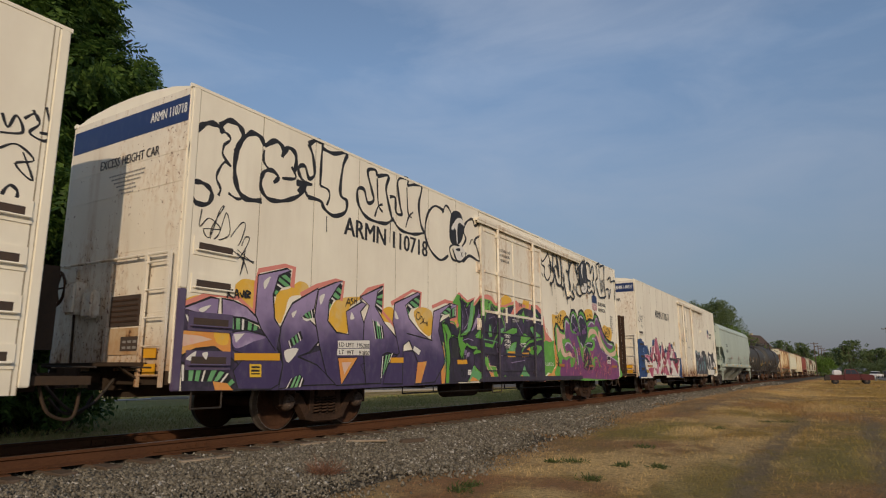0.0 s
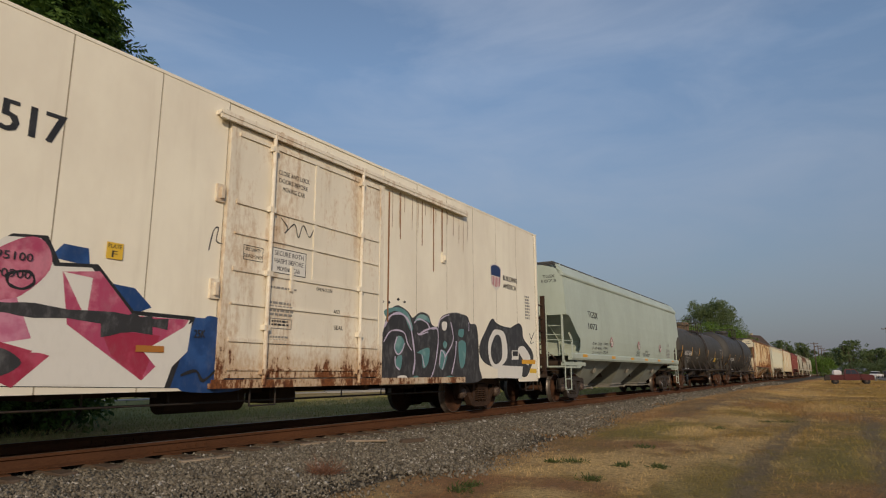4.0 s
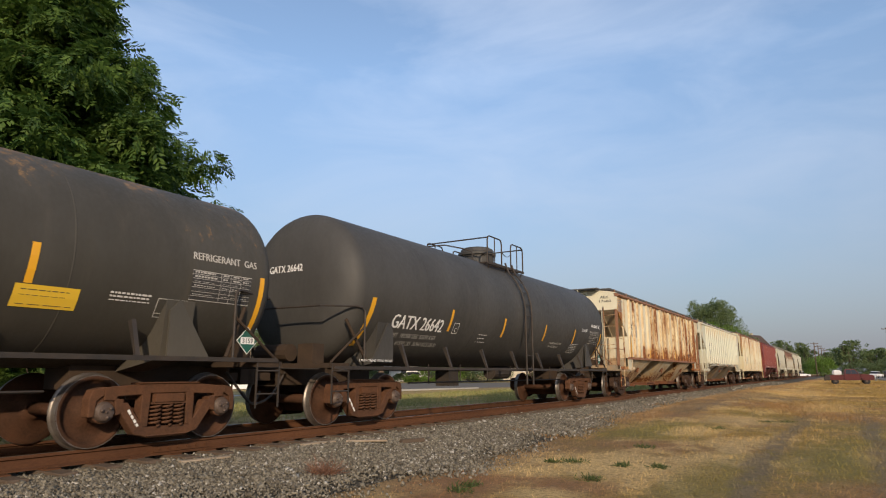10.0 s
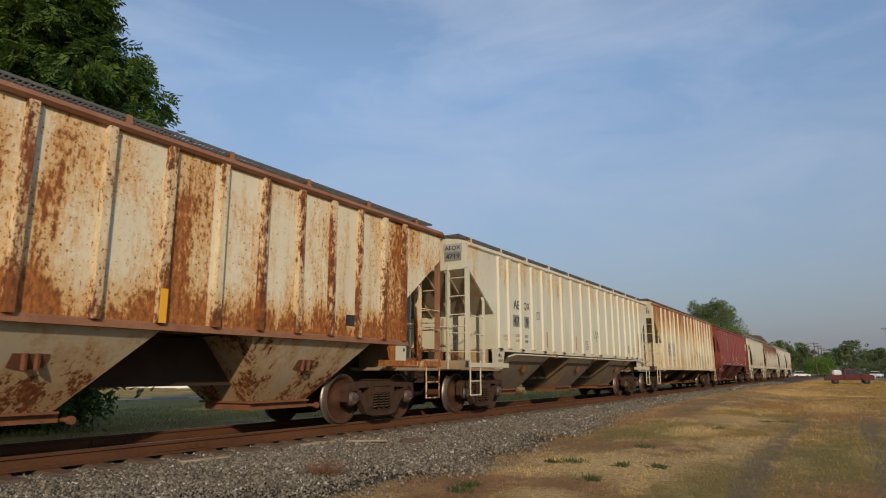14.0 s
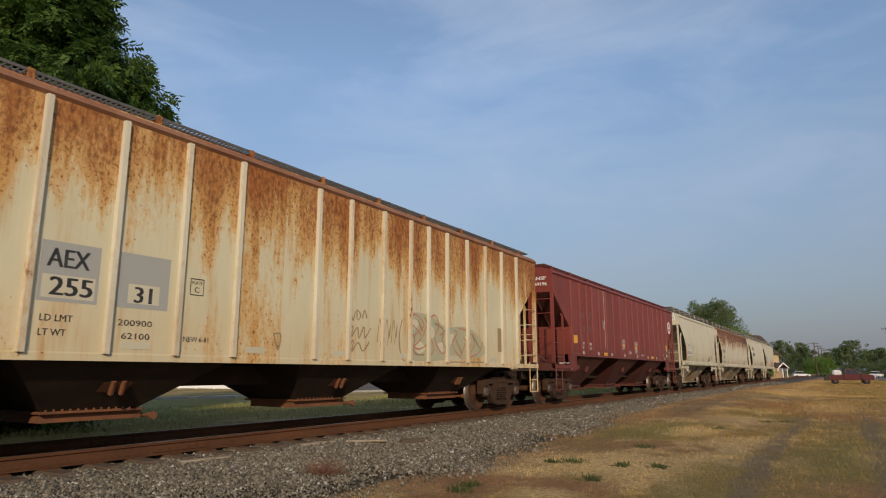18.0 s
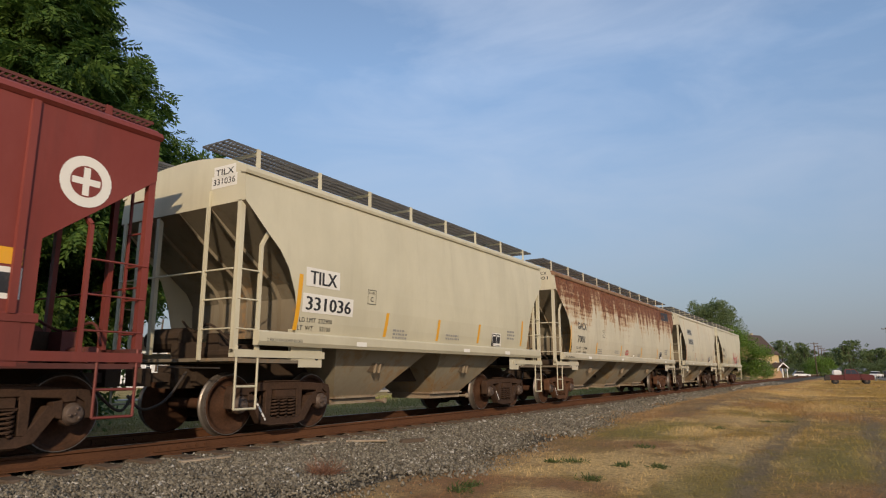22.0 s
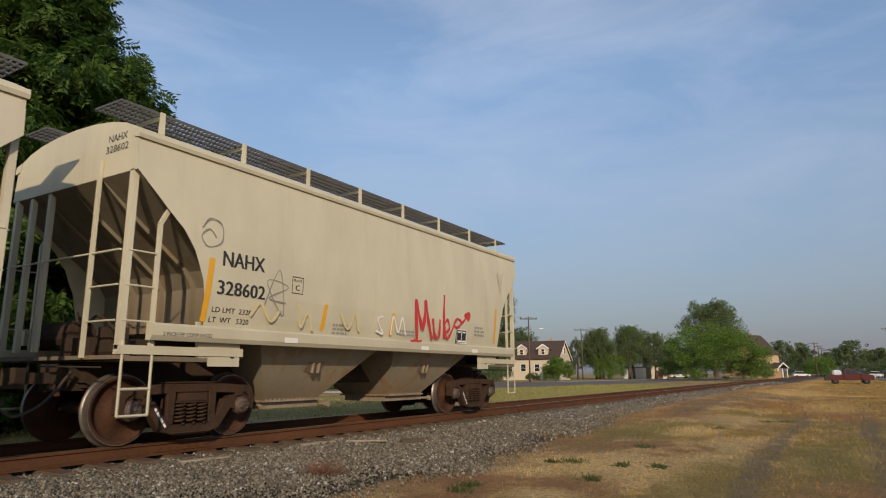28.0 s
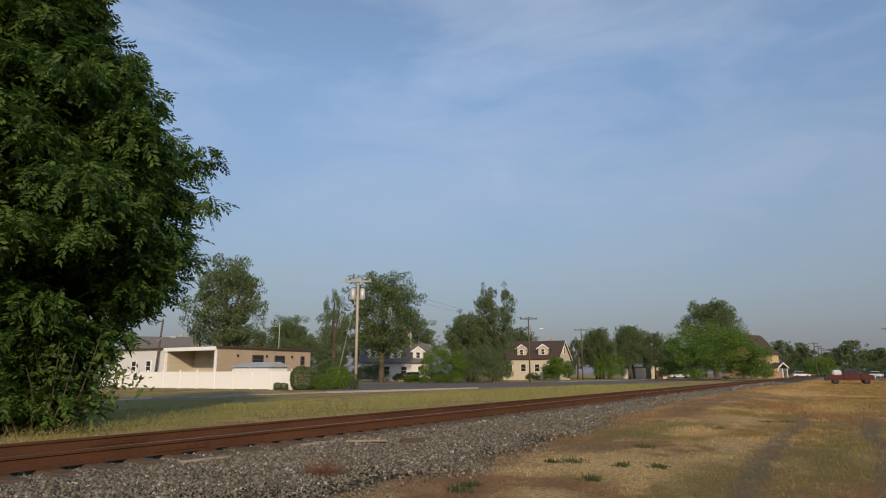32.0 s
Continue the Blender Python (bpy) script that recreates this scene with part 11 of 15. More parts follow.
field(SPRAY_ROSE, [(2.78, 2.17), (2.90, 2.40), (3.15, 2.53), (3.32, 2.45), (3.52, 2.13), (3.74, 1.86), (3.85, 1.65), (3.58, 1.54), (3.52, 1.32), (3.26, 1.49), (2.96, 1.71), (2.81, 1.90)])
field(SPRAY_CRIMSON, [(3.19, 1.63), (3.50, 1.75), (3.85, 1.63), (3.75, 1.33), (3.55, 1.14), (3.27, 1.32)], False)
field(SPRAY_ROSE, [(1.45, 1.10), (1.94, 1.17), (2.40, 1.15), (2.18, 0.73), (1.85, 0.78), (1.67, 0.95)], False)
field(SPRAY_CRIMSON, [(2.40, 1.16), (3.01, 1.17), (2.81, 1.00), (2.55, 1.12)], False)
field(SPRAY_ROSE, [(2.81, 1.00), (3.06, 1.13), (3.14, 0.87), (2.93, 0.87)], False)
field(SPRAY_PALEROSE, [(3.00, 1.26), (3.27, 1.41), (3.37, 1.18), (3.36, 0.87), (3.09, 0.88)], False)
field(SPRAY_CRIMSON, [(4.10, 2.02), (4.18, 2.30), (4.29, 2.33), (4.78, 1.74), (4.40, 1.64), (4.07, 1.53)], False)
field(SPRAY_ROSE, [(5.06, 1.78), (5.72, 2.34), (6.01, 2.36), (6.09, 2.06), (5.74, 1.69), (5.25, 1.59), (4.95, 1.35)])
field(SPRAY_PALEROSE, [(5.25, 1.59), (5.79, 1.72), (5.98, 1.30), (5.64, 1.23), (5.30, 1.39)], False)
field(SPRAY_ROSE, [(4.48, 1.28), (4.88, 1.28), (5.45, 0.82), (5.33, 0.79), (4.30, 0.88), (4.25, 1.08)], False)
field(SPRAY_CRIMSON, [(3.62, 1.00), (4.07, 1.25), (4.21, 1.43), (4.21, 0.93), (3.63, 0.86)], False)
field(SPRAY_CRIMSON, [(4.39, 1.61), (4.90, 1.64), (4.88, 1.32), (4.48, 1.30), (4.23, 1.35)], False)
field(SPRAY_ROSE, [(6.23, 2.06), (6.66, 2.12), (7.13, 1.63), (7.93, 1.63), (7.63, 1.15), (7.31, 0.84), (6.34, 1.47)], False)
field(SPRAY_CRIMSON, [(6.73, 1.44), (7.52, 1.40), (7.31, 0.84), (6.89, 1.14)], False)
field(SPRAY_CRIMSON, [(5.53, 1.29), (6.19, 1.12), (5.84, 0.78), (5.47, 0.96)], False)
field(SPRAY_WHITE, [(2.71, 2.13), (2.82, 1.83), (2.50, 1.80)], False)
field(SPRAY_WHITE, [(2.31, 1.62), (2.46, 1.80), (2.58, 1.62), (2.44, 1.47)], False)
field(SPRAY_WHITE, [(2.12, 1.18), (2.18, 1.41), (2.40, 1.18)], False)
field(SPRAY_WHITE, [(2.74, 1.39), (2.94, 1.13), (2.56, 1.12)], False)
field(SPRAY_WHITE, [(2.24, 0.87), (2.50, 1.11), (2.84, 0.87)], False)
field(SPRAY_WHITE, [(3.37, 1.21), (3.65, 1.13), (3.56, 0.96), (3.38, 1.00)], False)
field(SPRAY_WHITE, [(5.99, 1.15), (6.25, 1.39), (6.51, 1.14)], False)
field(SPRAY_WHITE, [(6.09, 0.80), (6.54, 1.13), (6.97, 0.79)], False)
field(SPRAY_WHITE, [(4.40, 1.69), (4.65, 1.46), (4.39, 1.50)], False)
field(SPRAY_WHITE, [(6.24, 2.06), (6.55, 1.54), (6.58, 2.03)], False)
field(SPRAY_WHITE, [(7.30, 1.20), (7.98, 1.60), (7.94, 1.21), (7.60, 0.90)], False)
field(SPRAY_WHITE, [(3.56, 1.42), (3.67, 1.56), (3.76, 1.34)], False)
field(SPRAY_WHITE, [(4.50, 0.93), (4.76, 0.79), (4.47, 0.80)], False)
line(SPRAY_CHARCOAL, 0.13, [(0.97, 1.59), (1.37, 1.47), (1.67, 1.37)])
line(SPRAY_CHARCOAL, 0.16, [(1.79, 1.58), (2.04, 1.50), (2.13, 1.44)])
line(SPRAY_CHARCOAL, 0.15, [(2.59, 1.76), (2.98, 1.48), (3.15, 1.30)])
line(SPRAY_CHARCOAL, 0.1, [(4.45, 1.69), (4.86, 1.63)])
line(SPRAY_CHARCOAL, 0.13, [(5.62, 1.61), (6.34, 1.59), (7.62, 1.55)])
line(SPRAY_CHARCOAL, 0.2, [(6.73, 1.47), (7.40, 1.53)])
field(SPRAY_CHARCOAL, [(1.32, 1.87), (1.37, 1.92), (1.42, 1.88), (1.38, 1.82)])
field(SPRAY_CHARCOAL, [(1.42, 1.78), (1.45, 1.82), (1.48, 1.79), (1.46, 1.75)])
field(SPRAY_CHARCOAL, [(3.03, 2.10), (3.07, 2.14), (3.11, 2.11), (3.07, 2.08)])
field(SPRAY_CHARCOAL, [(3.87, 0.91), (3.96, 0.98), (4.06, 0.91), (3.97, 0.84)])
field(SPRAY_CHARCOAL, [(3.08, 1.33), (3.13, 1.38), (3.18, 1.34), (3.13, 1.29)])
field(SPRAY_CHARCOAL, [(5.47, 1.04), (5.68, 1.19), (5.91, 1.04), (5.69, 0.90)])
field(SPRAY_CHARCOAL, [(4.09, 1.32), (4.14, 1.37), (4.21, 1.33), (4.15, 1.28)])
field(SPRAY_CHARCOAL, [(7.05, 1.61), (7.13, 1.66), (7.22, 1.61), (7.13, 1.56)])
field(SPRAY_CHARCOAL, [(0.90, 1.41), (0.93, 1.44), (0.96, 1.41), (0.93, 1.38)])
line(SPRAY_BLACK, 0.03, [(2.95, 1.93), (2.89, 2.01), (2.99, 2.08), (3.09, 2.04), (3.08, 1.91), (2.99, 1.87)], True)
line(SPRAY_BLACK, 0.03, [(5.69, 1.86), (5.69, 1.97), (5.88, 2.01), (5.94, 1.90), (5.83, 1.82)], True)
line(SPRAY_BLACK, 0.03, [(4.26, 0.96), (4.28, 1.15), (4.55, 1.24), (4.92, 1.17), (5.01, 0.91)])
line(SPRAY_WHITE, 0.035, [(3.10, 1.77), (3.12, 1.53)])
line(SPRAY_WHITE, 0.035, [(3.20, 1.73), (3.20, 1.57)])
line(SPRAY_WHITE, 0.035, [(2.18, 1.95), (2.21, 1.57)])
line(SPRAY_WHITE, 0.035, [(2.24, 2.06), (2.26, 1.84)])
line(SPRAY_WHITE, 0.035, [(3.93, 1.95), (3.99, 1.56)])
line(SPRAY_WHITE, 0.035, [(4.01, 1.94), (4.03, 1.64)])
line(SPRAY_WHITE, 0.035, [(4.20, 2.30), (4.24, 1.91)])
line(SPRAY_WHITE, 0.035, [(4.84, 1.90), (4.88, 1.56)])
line(SPRAY_WHITE, 0.035, [(4.92, 1.86), (4.89, 1.67)])
line(SPRAY_WHITE, 0.035, [(5.08, 1.76), (5.10, 1.38)])
line(SPRAY_WHITE, 0.035, [(2.80, 1.88), (2.88, 1.73), (3.24, 1.72)])
line(SPRAY_WHITE, 0.035, [(3.59, 0.96), (4.07, 1.22), (4.19, 1.45)])
line(SPRAY_WHITE, 0.035, [(4.88, 1.31), (5.49, 0.79)])
field(SPRAY_DULLGREEN, [(0.83, 1.28), (0.87, 1.33), (0.92, 1.29), (0.88, 1.24)])
field(SPRAY_DULLGREEN, [(3.59, 2.10), (3.66, 2.17), (3.74, 2.12), (3.66, 2.05)])
field(SPRAY_DULLGREEN, [(5.25, 2.10), (5.34, 2.18), (5.44, 2.12), (5.35, 2.04)])
field(SPRAY_DULLGREEN, [(3.70, 2.23), (3.77, 2.30), (3.85, 2.25), (3.78, 2.18)])
line(SPRAY_BLACK, 0.04, [(0.43, 1.45), (0.49, 1.49), (0.55, 1.41), (0.64, 1.49), (0.67, 1.36)])
line(SPRAY_BLACK, 0.04, [(0.72, 0.95), (0.79, 1.06), (0.85, 0.92), (0.91, 1.04), (0.97, 0.92), (1.03, 1.02)])
line(SPRAY_BLACK, 0.04, [(7.86, 0.90), (8.09, 0.96), (8.22, 0.83), (8.46, 0.98), (8.58, 0.83)])
line(SPRAY_BLACK, 0.04, [(0.80, 1.09), (0.84, 1.13), (0.89, 1.09)])
# charcoal and teal letters behind the door of the third wagon
start_piece(REEFERS[2], 1.5165)
field(SPRAY_BLUE, [(0.02, 0.75), (0.02, 2.35), (0.5, 2.4), (0.9, 2.2), (1.3, 1.9), (1.5, 1.2), (1.3, 0.75)], False)
field(SPRAY_CHARCOAL, [(11.84, 0.78), (11.90, 1.23), (11.95, 1.50), (12.25, 1.72), (12.33, 1.97), (12.52, 2.13), (12.78, 2.23), (13.05, 2.16), (13.28, 2.02), (13.51, 2.17), (13.82, 2.14), (13.96, 1.95), (14.20, 1.92), (14.46, 2.15), (14.81, 2.24), (15.44, 2.25), (15.64, 2.07), (15.96, 2.00), (16.05, 1.11), (15.97, 0.72), (13.34, 0.74)])
field(SPRAY_TEAL, [(12.70, 1.63), (12.86, 1.63), (12.95, 1.51), (12.87, 1.36), (12.72, 1.29), (12.61, 1.42)])
field(SPRAY_TEAL, [(12.72, 1.25), (12.87, 1.26), (12.85, 1.08), (12.79, 0.99), (12.65, 1.11)])
field(SPRAY_TEAL, [(13.40, 1.34), (13.84, 1.45), (13.84, 1.20), (13.73, 1.05), (13.61, 1.05), (13.56, 1.30)])
field(SPRAY_TEAL, [(14.32, 1.41), (14.59, 1.33), (14.46, 1.06), (14.38, 1.00), (14.26, 1.09)])
field(SPRAY_TEAL, [(14.41, 1.56), (14.49, 1.62), (14.58, 1.56), (14.52, 1.46), (14.44, 1.48)])
field(SPRAY_TEAL, [(15.11, 1.90), (15.33, 1.91), (15.27, 1.74), (15.08, 1.77)])
field(SPRAY_TEAL, [(15.08, 1.60), (15.41, 1.61), (15.36, 1.15), (15.16, 1.06)])
field(SPRAY_TEAL, [(12.28, 2.12), (12.72, 2.21), (13.07, 2.11), (13.24, 1.82), (13.14, 1.78), (12.92, 2.06), (12.68, 2.13), (12.47, 2.09), (12.33, 2.00)])
field(SPRAY_TEAL, [(13.31, 1.98), (13.51, 2.13), (13.79, 2.10), (13.88, 1.98), (13.64, 2.02)])
field(SPRAY_TEAL, [(13.28, 0.86), (13.45, 0.86), (13.46, 0.72), (13.28, 0.73)])
field(SPRAY_TEAL, [(14.57, 0.86), (14.84, 0.84), (14.78, 0.70), (14.54, 0.71)])
field(SPRAY_TEAL, [(11.77, 1.23), (11.97, 1.23), (12.00, 1.17), (11.77, 1.16)])
line(SPRAY_LILAC, 0.045, [(12.27, 1.79), (12.48, 2.03), (12.84, 2.09), (13.12, 1.92), (13.25, 1.56), (13.32, 1.19), (13.25, 0.90)])
line(SPRAY_LILAC, 0.03, [(12.26, 1.51), (12.49, 1.73), (12.91, 1.73), (13.05, 1.52), (13.20, 1.38)])
line(SPRAY_LILAC, 0.03, [(12.70, 1.63), (12.61, 1.42), (12.72, 1.29), (12.87, 1.36), (12.95, 1.51)])
line(SPRAY_LILAC, 0.035, [(13.47, 1.71), (13.71, 1.81), (14.14, 1.88), (14.21, 1.61), (14.10, 1.13), (13.98, 0.90)])
line(SPRAY_LILAC, 0.03, [(13.41, 1.74), (13.50, 1.71), (13.80, 1.78)])
line(SPRAY_LILAC, 0.035, [(14.74, 2.05), (14.84, 1.64), (14.49, 1.28)])
line(SPRAY_LILAC, 0.035, [(14.98, 1.64), (14.92, 1.27), (14.77, 0.90)])
line(SPRAY_LILAC, 0.03, [(13.29, 1.94), (13.46, 2.03), (13.76, 1.97), (13.90, 1.86), (14.14, 1.88)])
line(SPRAY_LILAC, 0.03, [(13.58, 1.30), (13.67, 1.05)])
line(SPRAY_LILAC, 0.03, [(14.26, 1.09), (14.32, 1.41), (14.49, 1.28), (14.38, 1.00)])
line(SPRAY_LILAC, 0.03, [(12.64, 1.25), (12.65, 1.08), (12.79, 0.99)])
line(SPRAY_LILAC, 0.03, [(14.21, 1.89), (14.27, 2.05), (14.46, 2.15), (14.67, 2.21)])
line(SPRAY_LILAC, 0.03, [(13.98, 0.90), (13.81, 0.71)])
line(SPRAY_LILAC, 0.03, [(15.56, 2.11), (15.56, 1.89)])
field(SPRAY_WHITE, [(12.74, 0.87), (13.03, 0.87), (13.01, 0.74), (12.75, 0.75)])
field(SPRAY_WHITE, [(14.37, 2.02), (14.57, 2.03), (14.54, 1.87), (14.39, 1.86)])
field(SPRAY_CHARCOAL, [(11.75, 2.04), (11.78, 2.07), (11.82, 2.04), (11.78, 2.01)])
field(SPRAY_CHARCOAL, [(11.93, 1.95), (11.97, 1.98), (12.01, 1.96), (11.97, 1.93)])
field(SPRAY_CHARCOAL, [(11.99, 2.18), (12.02, 2.21), (12.06, 2.19), (12.03, 2.16)])
field(SPRAY_CHARCOAL, [(12.17, 2.27), (12.21, 2.30), (12.25, 2.28), (12.21, 2.25)])
field(SPRAY_CHARCOAL, [(12.67, 2.36), (12.72, 2.40), (12.76, 2.37), (12.72, 2.34)])
field(SPRAY_CHARCOAL, [(12.37, 2.27), (12.41, 2.31), (12.45, 2.28), (12.41, 2.25)])
field(SPRAY_CHARCOAL, [(12.89, 2.33), (12.93, 2.36), (12.98, 2.34), (12.93, 2.31)])
# ---------------------------------------------------------------- lettering and labels on the wagons
def skin_curve(eave):
    k = (eave - 1.50) / (3.93 - 1.50)
    prof = [(x, 1.50 + (z - 1.50) * k) for x, z in CURVE]
    return lambda z: flank(z, prof) + 0.005


def skin_flat(x):
    return lambda z: x


def skin_tank(r, zc):
    return lambda z: math.sqrt(max(r * r - (z - zc) ** 2, 0.04)) + 0.005


def bold(me, w):
    """The same letters once more beside themselves, for a heavier stroke."""
    v = [tuple(p.co) for p in me.vertices]
    f = [tuple(p.vertices) for p in me.polygons]
    me.clear_geometry()
    n = len(v)
    me.from_pydata([(x - w, y, z) for x, y, z in v] + [(x + w, y, z + 0.0003) for x, y, z in v], [], f + [tuple(k + n for k in q) for q in f])


def drape(me, y0, z0, sy, sz, skin, lift=0.0):
    for v in me.vertices:
        y, z = y0 + v.co.x * sy, z0 + v.co.y * sz
        v.co = (skin(z) + lift + v.co.z, y, z)


def words(car, text, y0, y1, z, cap, mat, skin, lift=0.0, slope=0.0):
    """A line of words from y0 to y1 whose capitals stand cap high on z."""
    cu = bpy.data.curves.new("words", 'FONT')
    cu.body, cu.size, cu.resolution_u = text, 1.0, 2
    tmp = bpy.data.objects.new("words", cu)
    me = bpy.data.meshes.new_from_object(tmp)
    bpy.data.objects.remove(tmp)
    bpy.data.curves.remove(cu)
    bold(me, 0.030 if cap > 0.1 else 0.010)
    xs, zs = [v.co.x for v in me.vertices], [v.co.y for v in me.vertices]
    for v in me.vertices:
        v.co.x = (v.co.x - min(xs))
        v.co.y = (v.co.y - min(zs))
    drape(me, y0, z, (y1 - y0) / (max(xs) - min(xs)), cap / (max(zs) - min(zs)), skin, lift)
    me.materials.clear()
    ob = part("lettering", me, mat, car)
    return ob


def panel(car, y0, y1, z0, z1, mat, skin, name="label_plate", label="", lift=0.0, lean=0.0):
    bm = bmesh.new()
    n = max(1, int((z1 - z0) / 0.12))
    rows = []
    for k in range(n + 1):
        z = z0 + (z1 - z0) * k / n
        d = lean * k / n
        rows.append([bm.verts.new((skin(z) + lift, y + d, z)) for y in (y0, y1)])
    for a, b in zip(rows, rows[1:]):
        bm.faces.new((a[0], a[1], b[1], b[0]))
    return part(name, bm, mat, car, label)


def print_lines(car, y, z, w, h, rows, mat, skin):
    bm = bmesh.new()
    for k in range(rows):
        zz = z - k * h * 1.7
        yy, end = y, y + w * random.uniform(0.8, 1.0)
        x = skin(zz) + 0.001
        while yy < end - h * 0.5:
            y2 = min(yy + h * random.uniform(1.0, 3.0), end)
            bm.faces.new([bm.verts.new(p) for p in ((x, yy, zz), (x, y2, zz), (x, y2, zz + h), (x, yy, zz + h))])
            yy = y2 + h * 0.55
    part("small_print", bm, mat, car)


def frame_box(car, y0, y1, z0, z1, mat, skin, w=0.012):
    bm = bmesh.new()
    for a, b, c, d in ((y0, y1, z0, z0 + w), (y0, y1, z1 - w, z1), (y0, y0 + w, z0 + w, z1 - w), (y1 - w, y1, z0 + w, z1 - w)):
        bm.faces.new([bm.verts.new((skin(z) + 0.001, y, z)) for y, z in ((a, c), (b, c), (b, d), (a, d))])
    part("stencil_box", bm, mat, car)


def strip_mark(car, y, z0, z1, skin, mat=None, w=0.10, lean=0.0):
    panel(car, y - w / 2, y + w / 2, z0, z1, mat or MARK_YELLOW, skin, "reflector", "yellow reflective strip", 0.001, lean)


def disc(car, y, z, r, mat, skin, lift=0.0, hole=0.0, name="roundel"):
    bm = bmesh.new()
    n = 28
    out = [bm.verts.new((skin(z) + lift, y + r * math.cos(2 * math.pi * k / n), z + r * math.sin(2 * math.pi * k / n))) for k in range(n)]
    if hole:
        inn = [bm.verts.new((skin(z) + lift, y + hole * math.cos(2 * math.pi * k / n), z + hole * math.sin(2 * math.pi * k / n))) for k in range(n)]
        for k in range(n):
            j = (k + 1) % n
            bm.faces.new((out[k], out[j], inn[j], inn[k]))
    else:
        bm.faces.new(out)
    return part(name, bm, mat, car)


def scribble(car, mat, width, pts, skin_x):
    bm = bmesh.new()
    ribbon(bm, pts, width, skin_x, False, 6)
    return part("spray_tag", bm, mat, car)


def end_scribble(car, mat, width, pts, y):
    """Scrawl on a front that faces -y."""
    ob = scribble(car, mat, width, pts, 0.0)
    for v in ob.data.vertices:
        v.co = (v.co.y, y - v.co.x, v.co.z)


def end_words(car, text, x0, x1, z, cap, mat, y=-0.02, back=None):
    if back:
        bm = bmesh.new()
        bm.faces.new([bm.verts.new(p) for p in ((x0 - 0.04, y, z - 0.05), (x1 + 0.04, y, z - 0.05), (x1 + 0.04, y, z + cap + 0.05), (x0 - 0.04, y, z + cap + 0.05))])
        part("label_plate", bm, back, car)
        y -= 0.003
    ob = words(car, text, 0.0, x1 - x0, 0.0, cap, mat, skin_flat(0.0))
    for v in ob.data.vertices:
        v.co = (x0 + v.co.y, y - v.co.x, z + v.co.z)
    return ob


# box wagons
for sheet, num in END_SHEETS:
    end_words(sheet, "ARMN " + num, 0.58, 1.42, 4.55, 0.15, MARK_WHITE, -0.019)
    end_words(sheet, "EXCESS HEIGHT CAR", -0.62, 0.86, 4.02, 0.145, MARK_BLACK, -0.019)
    if num == "110517":
        for pts in ([(-0.42, 3.16), (-0.52, 3.20), (-0.60, 3.10), (-0.56, 2.98), (-0.44, 2.98)], [(0.30, 3.18), (0.14, 3.20), (0.10, 3.10), (0.26, 3.04), (0.24, 2.92), (0.06, 2.92)],
                    [(-0.12, 2.86), (0.0, 2.98), (0.04, 2.74), (0.16, 2.94), (0.22, 2.72), (0.32, 2.92)], [(0.38, 2.70), (0.50, 2.98), (0.58, 2.72), (0.66, 2.96), (0.78, 2.98), (0.74, 2.76)],
                    [(-0.36, 2.92), (-0.22, 2.70), (-0.14, 2.76)], [(0.44, 3.16), (0.52, 3.06)]):
            end_scribble(sheet, MARK_BLACK, 0.020, pts, -0.021)
sk = skin_flat(1.5195)
words(REEFERS[1], "ARMN 110718", 3.28, 6.04, 3.38, 0.34, MARK_BLACK, skin_flat(1.5185))
words(REEFERS[2], "ARMN 110517", 3.21, 6.09, 3.50, 0.36, MARK_BLACK, sk)
for car in REEFERS[1:]:
    words(car, "BUILDING", 17.41, 18.28, 3.33, 0.13, MARK_BLACK, sk)
    words(car, "AMERICA", 17.41, 18.20, 3.12, 0.13, MARK_BLACK, sk)
    # a shield emblem: dark head over red and white stripes
    bm = bmesh.new()
    area(bm, [(16.70, 3.60), (16.80, 3.66), (17.0, 3.70), (17.2, 3.66), (17.30, 3.60), (17.28, 3.25), (17.18, 3.10), (17.0, 3.02), (16.82, 3.10), (16.72, 3.25)], 1.520, 3)
    e = part("emblem", bm, ink("emblem_white", (0.70, 0.66, 0.60)), car, "shield emblem in red, white and blue")
    bm = bmesh.new()
    area(bm, [(16.73, 3.59), (16.82, 3.64), (17.0, 3.675), (17.18, 3.64), (17.27, 3.59), (17.26, 3.38), (16.74, 3.38)], 1.5205, 1, False)
    part("emblem_head", bm, BAND_BLUE, e)
    for k in range(6):
        y = 16.765 + k * 0.083
        bm = bmesh.new()
        patch(bm, y, y + 0.042, 3.09 + 0.05 * abs(k - 2.5) / 2.5, 3.36, 1.5205)
        part("stripe", bm, SPRAY_CRIMSON, e)
    print_lines(car, 18.75, 3.0, 0.35, 0.05, 8, LABEL_GREY, sk)
    dk = skin_flat(1.5655)
    words(car, "CLOSE AND LOCK", 9.36, 10.06, 4.05, 0.075, MARK_BLACK, dk)
    words(car, "DOORS BEFORE", 9.38, 10.02, 3.92, 0.075, MARK_BLACK, dk)
    words(car, "MOVING CAR", 9.46, 9.96, 3.79, 0.075, MARK_BLACK, dk)
words(REEFERS[1], "MERRY", 9.63, 9.94, 1.82, 0.11, SPRAY_WHITE, skin_flat(1.575))
words(REEFERS[1], "STRIKE", 9.63, 9.94, 1.68, 0.10, SPRAY_WHITE, skin_flat(1.575))
words(REEFERS[1], "YEAR", 9.61, 9.89, 1.55, 0.10, SPRAY_WHITE, skin_flat(1.575))
words(REEFERS[1], "SE", 10.74, 10.90, 1.63, 0.09, SPRAY_WHITE, skin_flat(1.575))
words(REEFERS[1], "DOOR", 10.51, 10.70, 2.70, 0.10, MARK_BLACK, skin_flat(1.575))
